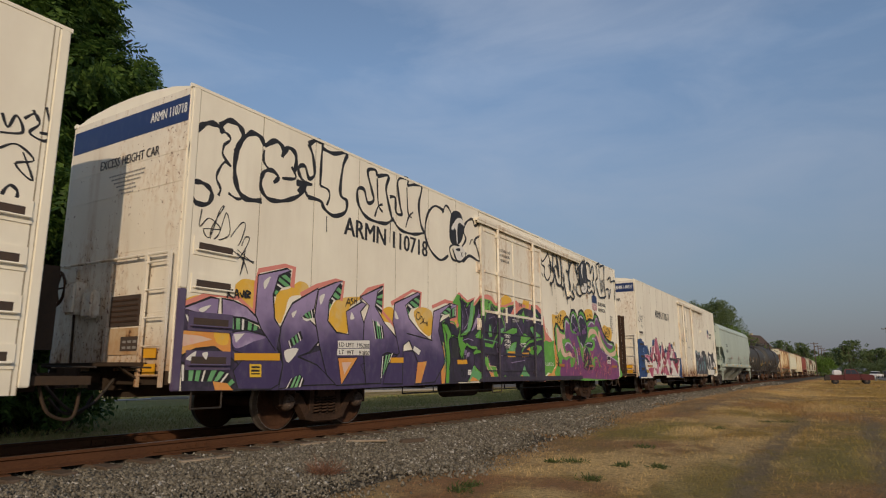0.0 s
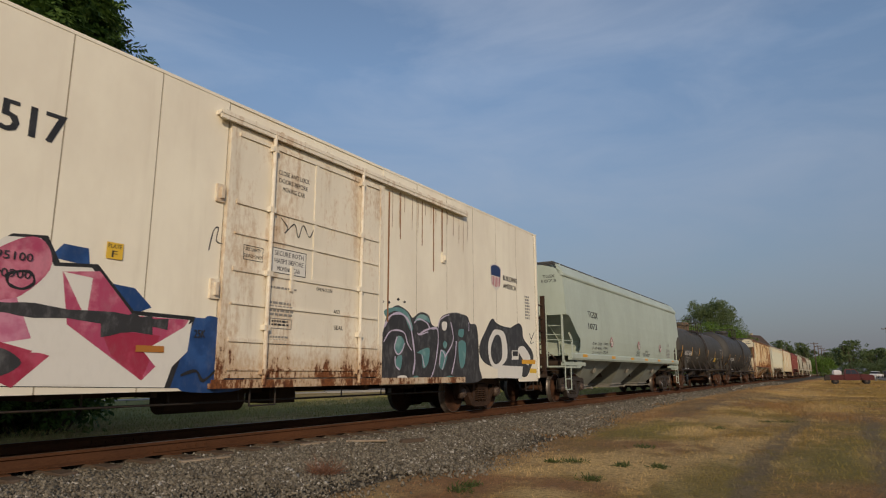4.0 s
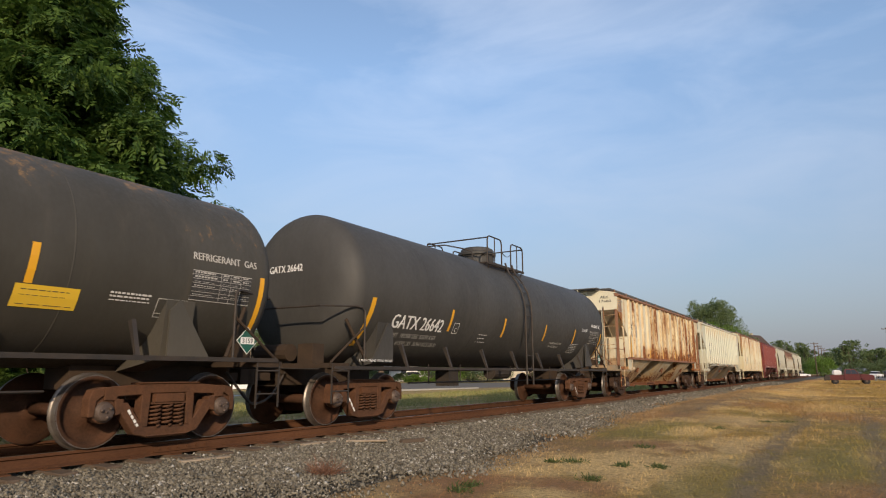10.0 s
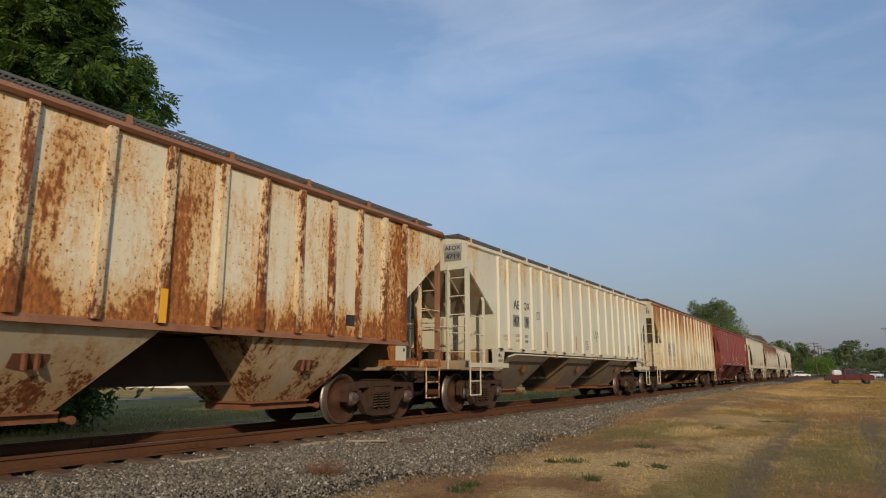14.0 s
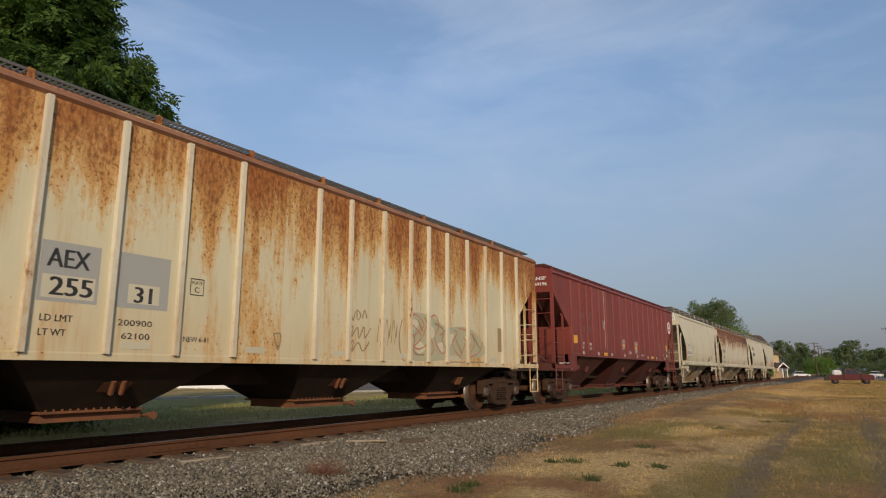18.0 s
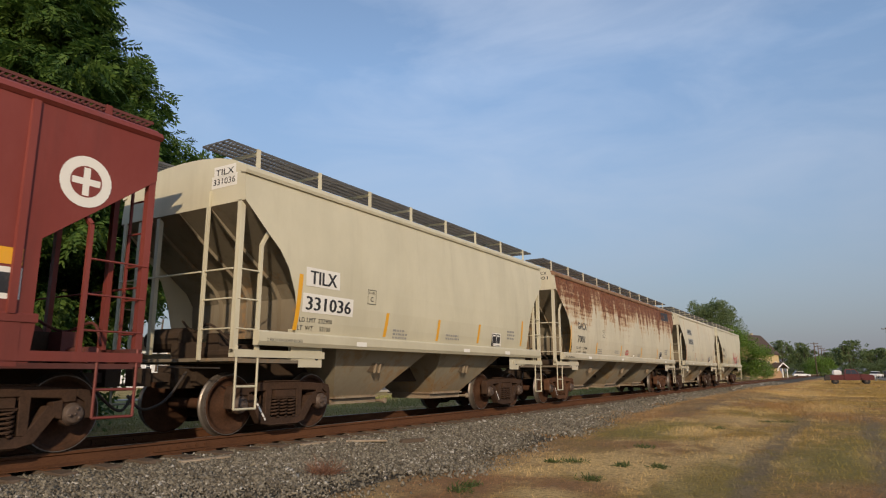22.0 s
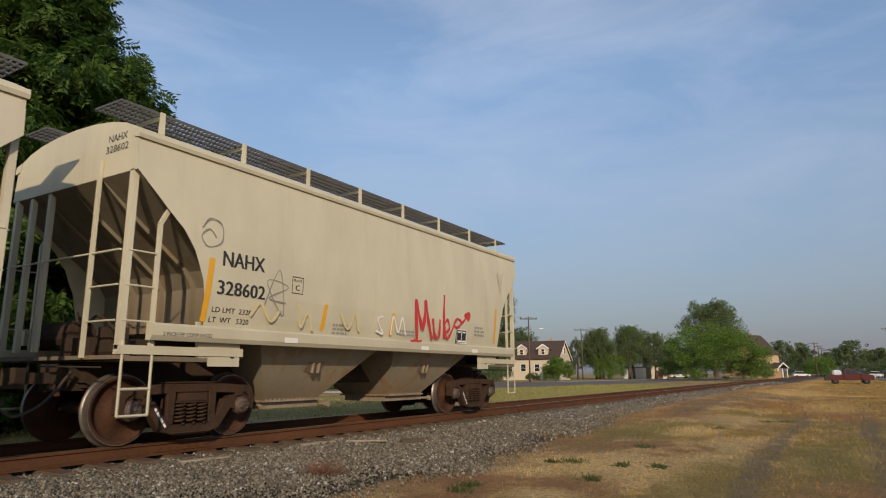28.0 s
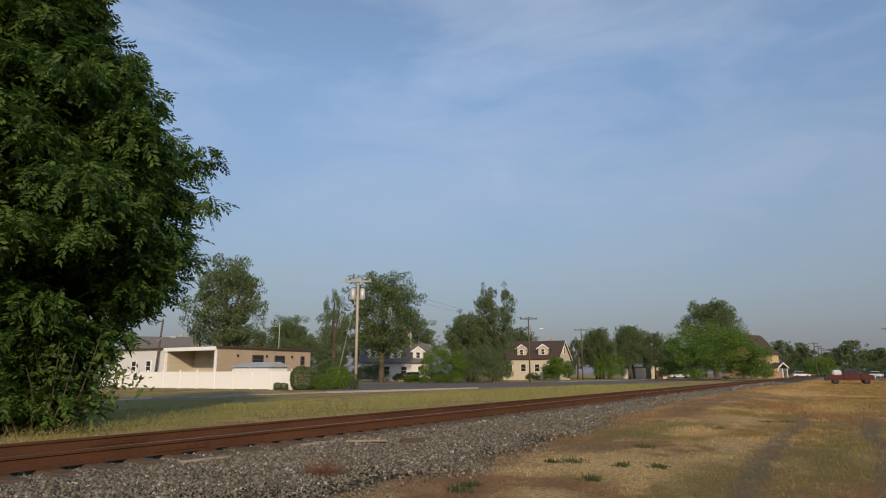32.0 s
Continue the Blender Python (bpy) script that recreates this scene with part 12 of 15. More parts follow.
words(REEFERS[1], "LORDS", 12.32, 12.94, 1.13, 0.10, SPRAY_WHITE, skin_flat(1.5345))
car = REEFERS[2]
panel(car, 9.30, 10.05, 2.46, 2.86, SPRAY_WHITE, dk, lift=-0.001)
frame_box(car, 9.30, 10.05, 2.46, 2.86, MARK_BLACK, dk)
words(car, "SECURE BOTH", 9.36, 9.99, 2.74, 0.075, MARK_BLACK, dk)
words(car, "HASPS BEFORE", 9.36, 9.99, 2.62, 0.075, MARK_BLACK, dk)
words(car, "MOVING CAR", 9.42, 9.92, 2.50, 0.075, MARK_BLACK, dk)
words(car, "OPEN-CLOSE", 10.32, 10.72, 2.28, 0.06, MARK_BLACK, dk)
words(car, "ASD", 10.76, 10.93, 1.93, 0.07, MARK_BLACK, dk)
words(car, "SEAL", 10.78, 11.02, 1.66, 0.07, MARK_BLACK, dk)
words(car, "SECURITY", 8.78, 9.08, 2.72, 0.05, MARK_BLACK, dk)
words(car, "DEVICE ONLY", 8.76, 9.10, 2.62, 0.05, MARK_BLACK, dk)
print_lines(car, 9.28, 2.22, 0.7, 0.03, 1, LABEL_GREY, dk)
print_lines(car, 9.30, 1.98, 0.55, 0.035, 4, LABEL_GREY, dk)
frame_box(car, 9.32, 9.78, 1.60, 1.76, LABEL_GREY, dk)
print_lines(car, 9.36, 1.70, 0.38, 0.03, 2, MARK_BLACK, dk)
print_lines(car, 9.34, 1.46, 0.42, 0.03, 3, LABEL_GREY, dk)
frame_box(car, 8.74, 9.12, 2.58, 2.80, MARK_BLACK, dk, 0.008)
scribble(car, MARK_BLACK, 0.018, [(9.45, 3.35), (9.6, 3.22), (9.55, 3.12), (9.75, 3.3), (9.85, 3.1), (9.95, 3.32), (10.1, 3.15), (10.2, 3.3)], 1.567)
words(car, "LD LMT  195100", 4.85, 5.90, 2.12, 0.09, MARK_BLACK, skin_flat(1.531))
words(car, "LT  WT    90900", 4.85, 5.90, 1.93, 0.09, MARK_BLACK, skin_flat(1.531))
plate = skin_flat(1.5355)
panel(car, 1.06, 1.51, 0.92, 1.05, LABEL_YELLOW, plate)
words(car, "THIS CAR", 1.14, 1.43, 0.99, 0.045, MARK_BLACK, plate, 0.001)
words(car, "EXCESS HEIGHT", 1.08, 1.49, 0.935, 0.04, MARK_BLACK, plate, 0.001)
panel(car, 6.70, 6.91, 2.29, 2.49, LABEL_YELLOW, plate)
words(car, "PLATE", 6.72, 6.89, 2.42, 0.05, MARK_BLACK, plate, 0.001)
words(car, "F", 6.77, 6.84, 2.31, 0.08, MARK_BLACK, plate, 0.001)
for y0, y1 in ((1.27, 1.73), (1.74, 2.16), (4.27, 4.66), (7.19, 7.58)):
    panel(car, y0, y1, 1.19, 1.27, MARK_AMBER, plate, "reflector", "grimy amber reflective strip")
words(car, "25K", 8.02, 8.20, 1.40, 0.11, MARK_BLACK, skin_flat(1.531))
panel(car, 14.0, 14.04, 3.1, 4.55, SPRAY_RUST, sk, "rust_run")
panel(car, 12.35, 12.40, 1.9, 4.5, SPRAY_RUST, sk, "rust_run")
for y, w in ((13.55, 0.03), (14.35, 0.05), (12.75, 0.03)):
    panel(car, y, y + w, 3.6, 4.58, SPRAY_RUST, sk, "rust_run")
car = REEFERS[1]
for y0, y1 in ((13.37, 13.81), (16.09, 16.52), (18.57, 19.25)):
    panel(car, y0, y1, 1.12, 1.20, MARK_AMBER, skin_flat(1.5395), "reflector", "grimy amber reflective strip")
panel(car, 18.10, 18.53, 1.25, 1.54, SPRAY_WHITE, skin_flat(1.5395))
panel(car, 18.13, 18.50, 1.39, 1.52, MARK_BLACK, skin_flat(1.541))
print_lines(car, 18.14, 1.32, 0.34, 0.03, 2, LABEL_GREY, skin_flat(1.541))
words(car, "LD LMT  195200", 3.22, 4.05, 1.38, 0.075, MARK_BLACK, skin_flat(1.5405))
words(car, "LT  WT    91800", 3.23, 4.06, 1.25, 0.075, MARK_BLACK, skin_flat(1.5405))

# grey three-bay hopper
sk = skin_curve(4.06)
words(TGSX, "TGSX", 2.05, 3.10, 2.80, 0.22, MARK_BLACK, sk)
words(TGSX, "1073", 2.05, 2.96, 2.40, 0.21, MARK_BLACK, sk)
for k, (a, b, c) in enumerate((("LD LMT", "225300", "102150 KG"), ("LT  WT", " 60700", " 27550 KG"), ("CU FT", "   5431", "153 CU M"))):
    z = 1.90 - 0.155 * k
    words(TGSX, a, 2.45, 2.95, z - 0.02, 0.085, MARK_BLACK, sk)
    words(TGSX, b, 3.02, 3.46, z - 0.01, 0.085, MARK_BLACK, sk)
    words(TGSX, c, 3.66, 4.20, z + 0.02, 0.085, MARK_BLACK, sk)
for y in (4.55, 8.30, 12.0):
    disc(TGSX, y, 2.05, 0.165, SPRAY_WHITE, sk, 0.022)
    disc(TGSX, y, 2.05, 0.17, SPRAY_CRIMSON, sk, 0.0235, 0.138, "red_ring")
    bm = bmesh.new()
    ribbon(bm, [(y - 0.1, 2.15), (y + 0.1, 1.95)], 0.028, sk(2.05) + 0.025)
    part("red_bar", bm, SPRAY_CRIMSON, TGSX)
    bm = bmesh.new()
    ribbon(bm, [(y - 0.08, 1.96), (y + 0.07, 2.12)], 0.024, sk(2.05) + 0.024)
    ribbon(bm, [(y + 0.02, 2.15), (y + 0.11, 2.07)], 0.04, sk(2.05) + 0.024)
    part("hammer_sign", bm, MARK_BLACK, TGSX)
for y in (1.35, 4.46, 7.0, 9.16, 11.4, 14.2):
    panel(TGSX, y, y + 0.45, 1.44, 1.53, MARK_YELLOW, skin_flat(1.638), "reflector", "yellow reflective strip")
for text, a, b, z, h in (("CLOSE HOPPER SLIDES", 8.05, 8.62, 1.765, 0.045), ("AND ROOF HATCHES", 8.08, 8.58, 1.695, 0.045), ("BEFORE CAR IS MOVED", 8.03, 8.61, 1.62, 0.045),
                         ("CAUTION", 9.44, 9.90, 1.79, 0.08), ("HATCH COVERS MUST BE OPENED", 9.08, 10.21, 1.705, 0.052), ("BEFORE DISCHARGING LOAD", 9.16, 10.12, 1.63, 0.052)):
    words(TGSX, text, a, b, z, h, MARK_BLACK, sk)
print_lines(TGSX, 13.3, 2.0, 0.9, 0.04, 6, LABEL_GREY, sk)
disc(TGSX, 13.7, 2.25, 0.08, LABEL_GREY, sk, 0.01)

# tank wagons
sk_a, sk_b = skin_tank(1.36, 2.36), skin_tank(1.50, 2.58)
sk = sk_a
MARK_DIRTY = ink("dusty_white_stencil", (0.42, 0.40, 0.36), 0.6, 0.6)
for car, num, strips, cap in ((TANK_A, "GATX 26340", ((1.26, 1.50, 2.42), (4.10, 1.90, 2.40), (6.28, 1.92, 2.40), (9.34, 1.90, 2.38), (12.0, 1.92, 2.38), (15.32, 1.54, 2.38)), 0.25),
                              (TANK_B, "GATX 26642", ((1.26, 1.44, 2.34), (4.26, 1.86, 2.34), (6.95, 1.85, 2.33), (9.68, 1.86, 2.33), (12.12, 1.88, 2.32), (14.73, 1.49, 2.32)), 0.27)):
    z, sk, rad, mid, back = (1.92, sk_a, 1.36, 2.36, 0.0) if car is TANK_A else (1.82, sk_b, 1.50, 2.58, 0.12)
    words(car, num, 2.08 - back, 4.0 - back, z, cap, MARK_WHITE, sk)
    for k, (y, a, b) in enumerate(strips):
        strip_mark(car, y - back, a, b, sk, w=0.13 if k == 0 else 0.09, lean=0.10 if k == 0 else 0.02)
    words(car, "LD LMT  179500 LBS  81400 KGS" if car is TANK_A else "LD LMT  181500 LBS  82350 KGS", 2.02 - back, 3.9 - back, z - 0.17, 0.085, MARK_DIRTY, sk)
    words(car, "LT  WT   83000 LBS  37650 KGS" if car is TANK_A else "LT  WT   81500 LBS  36960 KGS 08-91", 2.02 - back, 4.1 - back, z - 0.32, 0.085, MARK_DIRTY, sk)
    ob = end_words(car, num, -0.62 if back else 0.10, 0.28 if back else 0.95, 2.86 if back else 2.62, 0.14, MARK_WHITE, 0.50)
    for v in ob.data.vertices:
        r = min(math.hypot(v.co.x, v.co.z - mid) / rad, 1.0) ** (1 / 0.55)
        v.co.y = 0.52 + 0.46 * (1 - math.sqrt(1 - r * r)) - 0.006
    print_lines(car, 5.75 - back, 1.85, 0.5, 0.05, 3, MARK_DIRTY, sk)
    words(car, "2 INCH TREAD COND SHOES", 0.75, 1.75, 1.135, 0.045, MARK_WHITE, skin_flat(1.525))
sk = sk_a
for pts in ([(4.75, 2.15), (4.82, 2.19), (4.88, 2.12)], [(4.95, 2.05), (5.0, 2.10)], [(5.25, 2.0), (5.35, 2.16), (5.40, 2.0), (5.52, 2.06)]):
    scribble(TANK_A, MARK_DIRTY, 0.022, pts, 1.365)
scribble(TANK_A, LABEL_GREY, 0.014, [(9.0, 1.5), (9.1, 1.85), (9.25, 1.55), (9.35, 1.8), (9.5, 1.5), (9.6, 1.75)], 1.25)
words(TANK_A, "0993", 3.6, 4.0, 1.5, 0.09, MARK_WHITE, sk)
frame_box(TANK_B, 4.33, 4.56, 1.82, 2.06, MARK_WHITE, sk_b)
words(TANK_B, "C", 4.41, 4.49, 1.86, 0.09, MARK_WHITE, sk_b)
PLACARD_GREEN = ink("placard_green", (0.012, 0.085, 0.060), 0.4, 0.2)
LABEL_DARK = ink("test_plate_black", (0.030, 0.029, 0.028), 0.55, 0.3)


def rear_panel(car, y, title, words_at, tall, sk):
    """Commodity stencil, test record and placard near a tank's rear."""
    words(car, title, words_at[0], words_at[1], words_at[2], 0.105, MARK_DIRTY if tall else MARK_WHITE, sk)
    panel(car, y, y + 1.05, 1.93, 2.35, LABEL_DARK, sk, "test_record", "black test record with white rulings", 0.001)
    frame_box(car, y, y + 1.05, 1.93, 2.35, MARK_DIRTY, sk, 0.010)
    for k in range(1, 7):
        panel(car, y + 0.01, y + 1.04, 1.93 + 0.06 * k, 1.936 + 0.06 * k, MARK_DIRTY, sk, "ruling", lift=0.003)
        print_lines(car, y + 0.04, 1.952 + 0.06 * k, 0.38, 0.024, 1, MARK_DIRTY, sk)
        for u in (0.52, 0.70, 0.88):
            print_lines(car, y + u, 1.952 + 0.06 * k, 0.12, 0.022, 1, MARK_DIRTY, sk)
    for u in (0.48, 0.66, 0.84):
        panel(car, y + u, y + u + 0.006, 1.94, 2.34, MARK_DIRTY, sk, "ruling", lift=0.003)
    # hazard placard hung on the saddle
    py = y + 0.95
    for r, mat, x in ((0.20, MARK_WHITE, 1.452), (0.188, PLACARD_GREEN, 1.455)):
        bm = bmesh.new()
        prism(bm, [(py - r, 1.40), (py, 1.40 - r), (py + r, 1.40), (py, 1.40 + r)], "x", x - 0.006, x)
        plate = part("placard", bm, mat, car, "green diamond hazard placard")
    panel(car, py - 0.13, py + 0.13, 1.35, 1.45, MARK_WHITE, skin_flat(1.456), "placard_band")
    words(car, "3159", py - 0.10, py + 0.10, 1.365, 0.07, MARK_BLACK, skin_flat(1.4575))


rear_panel(TANK_A, 14.08, "REFRIGERANT  GAS", (14.08, 15.22, 2.50), True, sk_a)
rear_panel(TANK_B, 13.42, "REFRIGERANT  GAS", (13.58, 14.44, 2.49), False, sk_b)
for k, line_ in enumerate(("0.65 INCH CERAMIC FIBER", "AND 4 INCH FIBERGLASS", "COMPRESSED TO 4 INCHES", "DO NOT EXCEED 450 F")):
    words(TANK_A, line_, 10.49, (11.34, 11.31, 11.38, 11.27)[k], 1.86 - 0.085 * k, 0.055, MARK_DIRTY, sk)
words(TANK_B, "4 FIBERGLASS INSULATION", 10.15, 11.13, 1.80, 0.06, MARK_DIRTY, sk_b)
words(TANK_B, "DO NOT EXCEED 450 F", 10.17, 10.98, 1.70, 0.06, MARK_DIRTY, sk_b)
words(TANK_B, "FRA AIP", 12.64, 13.17, 2.30, 0.10, MARK_WHITE, sk_b)
print_lines(TANK_B, 11.91, 1.85, 0.72, 0.03, 6, MARK_DIRTY, sk_b)
# yellow notice on the first tank: two rows of unreadable print
panel(TANK_A, 11.88, 12.60, 1.66, 1.91, LABEL_YELLOW, sk, "notice", "yellow notice with dark print", 0.002)
print_lines(TANK_A, 11.95, 1.85, 0.62, 0.035, 2, MARK_BLACK, lambda z: sk(z) + 0.003)
print_lines(TANK_A, 11.94, 1.69, 0.62, 0.075, 1, MARK_BLACK, lambda z: sk(z) + 0.003)
print_lines(TANK_A, 12.97, 1.91, 0.6, 0.025, 3, MARK_DIRTY, sk)
frame_box(TANK_A, 13.63, 14.08, 1.66, 1.91, MARK_DIRTY, sk)
panel(TANK_A, 13.85, 13.86, 1.66, 1.91, MARK_DIRTY, sk, "ruling")
frame_box(TANK_A, 13.63, 14.08, 1.66, 1.72, MARK_DIRTY, sk)

# first ribbed hopper
PATCH_GREY = ink("patch_grey", (0.33, 0.335, 0.31), 0.55, 0.35)
PATCH_DARK = ink("patch_dark_grey", (0.20, 0.205, 0.19), 0.55, 0.3)
sk = skin_flat(1.5035)
words(AEX_A, "AEX", 1.50, 2.05, 2.70, 0.25, MARK_BLACK, sk)
panel(AEX_A, 2.20, 2.72, 2.40, 2.93, PATCH_GREY, sk, lift=-0.001)
words(AEX_A, "176", 1.53, 2.02, 2.41, 0.235, MARK_BLACK, sk)
words(AEX_A, "60", 2.28, 2.62, 2.43, 0.235, MARK_BLACK, sk)
words(AEX_A, "LD LMT", 1.66, 1.92, 1.97, 0.075, MARK_BLACK, sk)
words(AEX_A, "LT WT", 1.66, 1.88, 1.83, 0.075, MARK_BLACK, sk)
words(AEX_A, "207100", 2.34, 2.62, 1.97, 0.075, MARK_BLACK, sk)
words(AEX_A, "60900", 2.38, 2.62, 1.84, 0.075, MARK_BLACK, sk)
words(AEX_A, "NEW 10.61", 2.95, 3.4, 1.83, 0.07, MARK_BLACK, sk)
frame_box(AEX_A, 3.84, 4.07, 2.44, 2.68, MARK_BLACK, sk)
words(AEX_A, "PLATE", 3.87, 4.04, 2.59, 0.05, MARK_BLACK, sk)
words(AEX_A, "C", 3.92, 3.99, 2.49, 0.07, MARK_BLACK, sk)
rk = skin_flat(1.588)
for y, a, b in ((1.46, 1.57, 2.46), (4.44, 1.57, 2.03), (6.86, 1.56, 2.0), (9.52, 1.56, 2.0)):
    panel(AEX_A, y - 0.055, y + 0.055, a, b, MARK_YELLOW, rk, "reflector", "yellow reflective strip")
print_lines(AEX_A, 0.15, 3.75, 0.6, 0.05, 6, LABEL_GREY, sk)
panel(AEX_A, 13.2, 13.5, 1.75, 1.95, MARK_BLACK, sk)
end_words(AEX_A, "AEX", 0.84, 1.18, 3.86, 0.10, MARK_BLACK, -0.012)
end_words(AEX_A, "17660", 0.80, 1.28, 3.70, 0.10, MARK_BLACK, -0.012)

# second ribbed hopper
words(AEQX, "AE", 2.46, 2.86, 2.63, 0.235, MARK_BLACK, sk)
words(AEQX, "QX", 3.11, 3.52, 2.63, 0.235, MARK_BLACK, sk)
for y0, y1, s in ((2.44, 2.86, "47"), (3.09, 3.45, "19")):
    panel(AEQX, y0 - 0.02, y1, 2.15, 2.47, PATCH_DARK, sk, lift=-0.001)
    words(AEQX, s, y0 + 0.02, y1 - 0.04, 2.19, 0.235, MARK_BLACK, sk)
words(AEQX, "LD LMT", 2.58, 2.84, 1.88, 0.075, MARK_BLACK, sk)
words(AEQX, "LT WT", 2.58, 2.80, 1.74, 0.075, MARK_BLACK, sk)
words(AEQX, "208200", 3.08, 3.36, 1.88, 0.075, MARK_BLACK, sk)
words(AEQX, "59800", 3.12, 3.36, 1.74, 0.075, MARK_BLACK, sk)
words(AEQX, "REMOVED", 1.85, 2.2, 1.84, 0.065, MARK_RUSTY, sk)
words(AEQX, "NOT REQUIRED", 1.80, 2.25, 1.75, 0.065, MARK_RUSTY, sk)
frame_box(AEQX, 3.98, 4.22, 2.44, 2.66, MARK_BLACK, sk)
words(AEQX, "PLATE", 4.01, 4.19, 2.58, 0.045, MARK_BLACK, sk)
words(AEQX, "C", 4.06, 4.14, 2.48, 0.075, MARK_BLACK, sk)
for y, a, b, w in ((1.70, 1.63, 2.55, 0.12), (4.68, 1.66, 2.12, 0.10), (7.15, 1.66, 2.1, 0.08), (9.7, 1.66, 2.1, 0.08)):
    panel(AEQX, y, y + w, a, b, MARK_RUSTY, sk, "reflector", "faded orange reflective strip")
scribble(AEQX, MARK_BLACK, 0.025, [(8.95, 2.38), (9.1, 2.1), (9.2, 2.4), (9.28, 2.0), (9.35, 2.36), (9.5, 2.1), (9.55, 2.4), (9.7, 2.2), (9.62, 2.0)], 1.504)
print_lines(AEQX, 8.0, 1.95, 0.4, 0.05, 4, LABEL_GREY, sk)
panel(AEQX, 12.99, 13.37, 1.70, 2.02, LABEL_GREY, sk)
panel(AEQX, 13.17, 13.18, 1.74, 2.00, AEQX_PAINT, sk, lift=0.001)
panel(AEQX, 14.74, 14.86, 1.65, 2.56, MARK_RUSTY, sk, "reflector", "faded orange reflective strip")
for text, a, b, z in (("EXW", 13.76, 13.88, 1.88), ("10-8 H 8-5", 13.93, 14.14, 1.88), ("EW", 13.76, 13.85, 1.79), ("9-7 H 15-5", 13.93, 14.14, 1.79), ("CU FT", 13.76, 13.92, 1.69), ("4750", 14.02, 14.14, 1.70), ("REMOVED", 14.46, 14.68, 1.86), ("NOT REQUIRED", 14.43, 14.71, 1.78)):
    words(AEQX, text, a, b, z, 0.06, MARK_BLACK, sk)
bm = bmesh.new()
tube(bm, [(1.54, 2.0, 1.34), (1.575, 2.4, 1.41), (1.575, 13.2, 1.405), (1.575, 14.3, 1.44), (1.56, 14.75, 1.39), (1.54, 15.1, 1.32), (1.50, 15.75, 1.28)], 0.022, 6)
part("brake_pipe", bm, AEQX_PAINT, AEQX, "pale curved pipe along the sill")
for y in (5.2, 9.0, 12.8):
    bm = bmesh.new()
    box(bm, 1.50, 1.60, y - 0.06, y + 0.06, 1.36, 1.49)
    part("pipe_bracket", bm, RUST_CHORD, AEQX)
for y in (1.63, 2.94, 4.47, 6.00, 7.82, 9.59, 11.28, 12.88, 13.62, 14.31):
    bm = bmesh.new()
    prism(bm, [(y - 0.10, 1.505), (y + 0.10, 1.505), (y + 0.05, 1.535), (y, 1.56), (y - 0.05, 1.535)], "x", 1.545, 1.562)
    part("drain_notch", bm, UNDER, AEQX)
for c in (AEX_A, AEQX):
    for y in (1.28, 14.3):
        panel(c, y + 0.40 * (y > 9), y + 0.36 + 0.40 * (y > 9), 1.09, 1.47, AEQX_PAINT, skin_flat(1.506), "jacking_pad", "pale jacking pad plate")
        disc(c, y + 0.28 + 0.40 * (y > 9), 1.38, 0.035, MARK_BLACK, skin_flat(1.508))
words(AEQX, "PULL", 1.50, 1.72, 1.32, 0.07, MARK_BLACK, skin_flat(1.5085))
words(AEQX, "HERE", 1.50, 1.74, 1.20, 0.07, MARK_BLACK, skin_flat(1.5085))
end_words(AEQX, "AEQX", 0.85, 1.3, 3.86, 0.12, MARK_BLACK, -0.012, PATCH_GREY)
end_words(AEQX, "4719", 0.88, 1.28, 3.66, 0.12, MARK_BLACK, -0.012, PATCH_DARK)

# third ribbed hopper
panel(AEX_B, 2.46, 3.14, 1.72, 2.40, PATCH_GREY, sk, lift=-0.0012)
panel(AEX_B, 3.38, 4.08, 1.72, 2.40, PATCH_GREY, sk, lift=-0.0012)
panel(AEX_B, 2.50, 3.10, 1.76, 2.02, BEIGE_PAINT, sk, lift=-0.0006)
panel(AEX_B, 3.52, 3.95, 1.78, 2.02, BEIGE_PAINT, sk, lift=-0.0006)
words(AEX_B, "AEX", 2.53, 3.02, 2.11, 0.21, MARK_BLACK, sk)
words(AEX_B, "255", 2.58, 3.08, 1.79, 0.21, MARK_BLACK, sk)
words(AEX_B, "31", 3.60, 3.85, 1.79, 0.20, MARK_BLACK, sk)
words(AEX_B, "LD LMT", 2.52, 2.88, 1.50, 0.075, MARK_BLACK, sk)
words(AEX_B, "LT WT", 2.52, 2.82, 1.34, 0.075, MARK_BLACK, sk)
words(AEX_B, "200900", 3.42, 3.88, 1.50, 0.075, MARK_BLACK, sk)
words(AEX_B, "62100", 3.48, 3.86, 1.34, 0.075, MARK_BLACK, sk)
words(AEX_B, "NEW 6-81", 4.35, 4.75, 1.34, 0.07, MARK_BLACK, sk)
frame_box(AEX_B, 4.40, 4.62, 1.97, 2.20, MARK_BLACK, sk)
words(AEX_B, "PLATE", 4.43, 4.59, 2.12, 0.045, MARK_BLACK, sk)
words(AEX_B, "C", 4.47, 4.55, 2.01, 0.075, MARK_BLACK, sk)
for y in (1.6, 3.5, 5.4, 7.3, 9.3, 11.2, 13.1):
    panel(AEX_B, y, y + 0.38, 1.22, 1.31, BEIGE_PAINT, skin_flat(1.504), "label_plate", lift=0.001)
OLD_TEAL = ink("faded_teal_spray", (0.39, 0.365, 0.235), 0.6, 0.7)
OLD_CREAM = ink("faded_cream_spray", (0.56, 0.52, 0.38), 0.6, 0.6)
OLD_MINT = ink("faded_mint_spray", (0.30, 0.40, 0.33), 0.6, 0.6)
OLD_BROWN = ink("faded_brown_spray", (0.28, 0.20, 0.10), 0.6, 0.6)
OLD_RED = ink("faded_red_spray", (0.42, 0.20, 0.11), 0.6, 0.6)
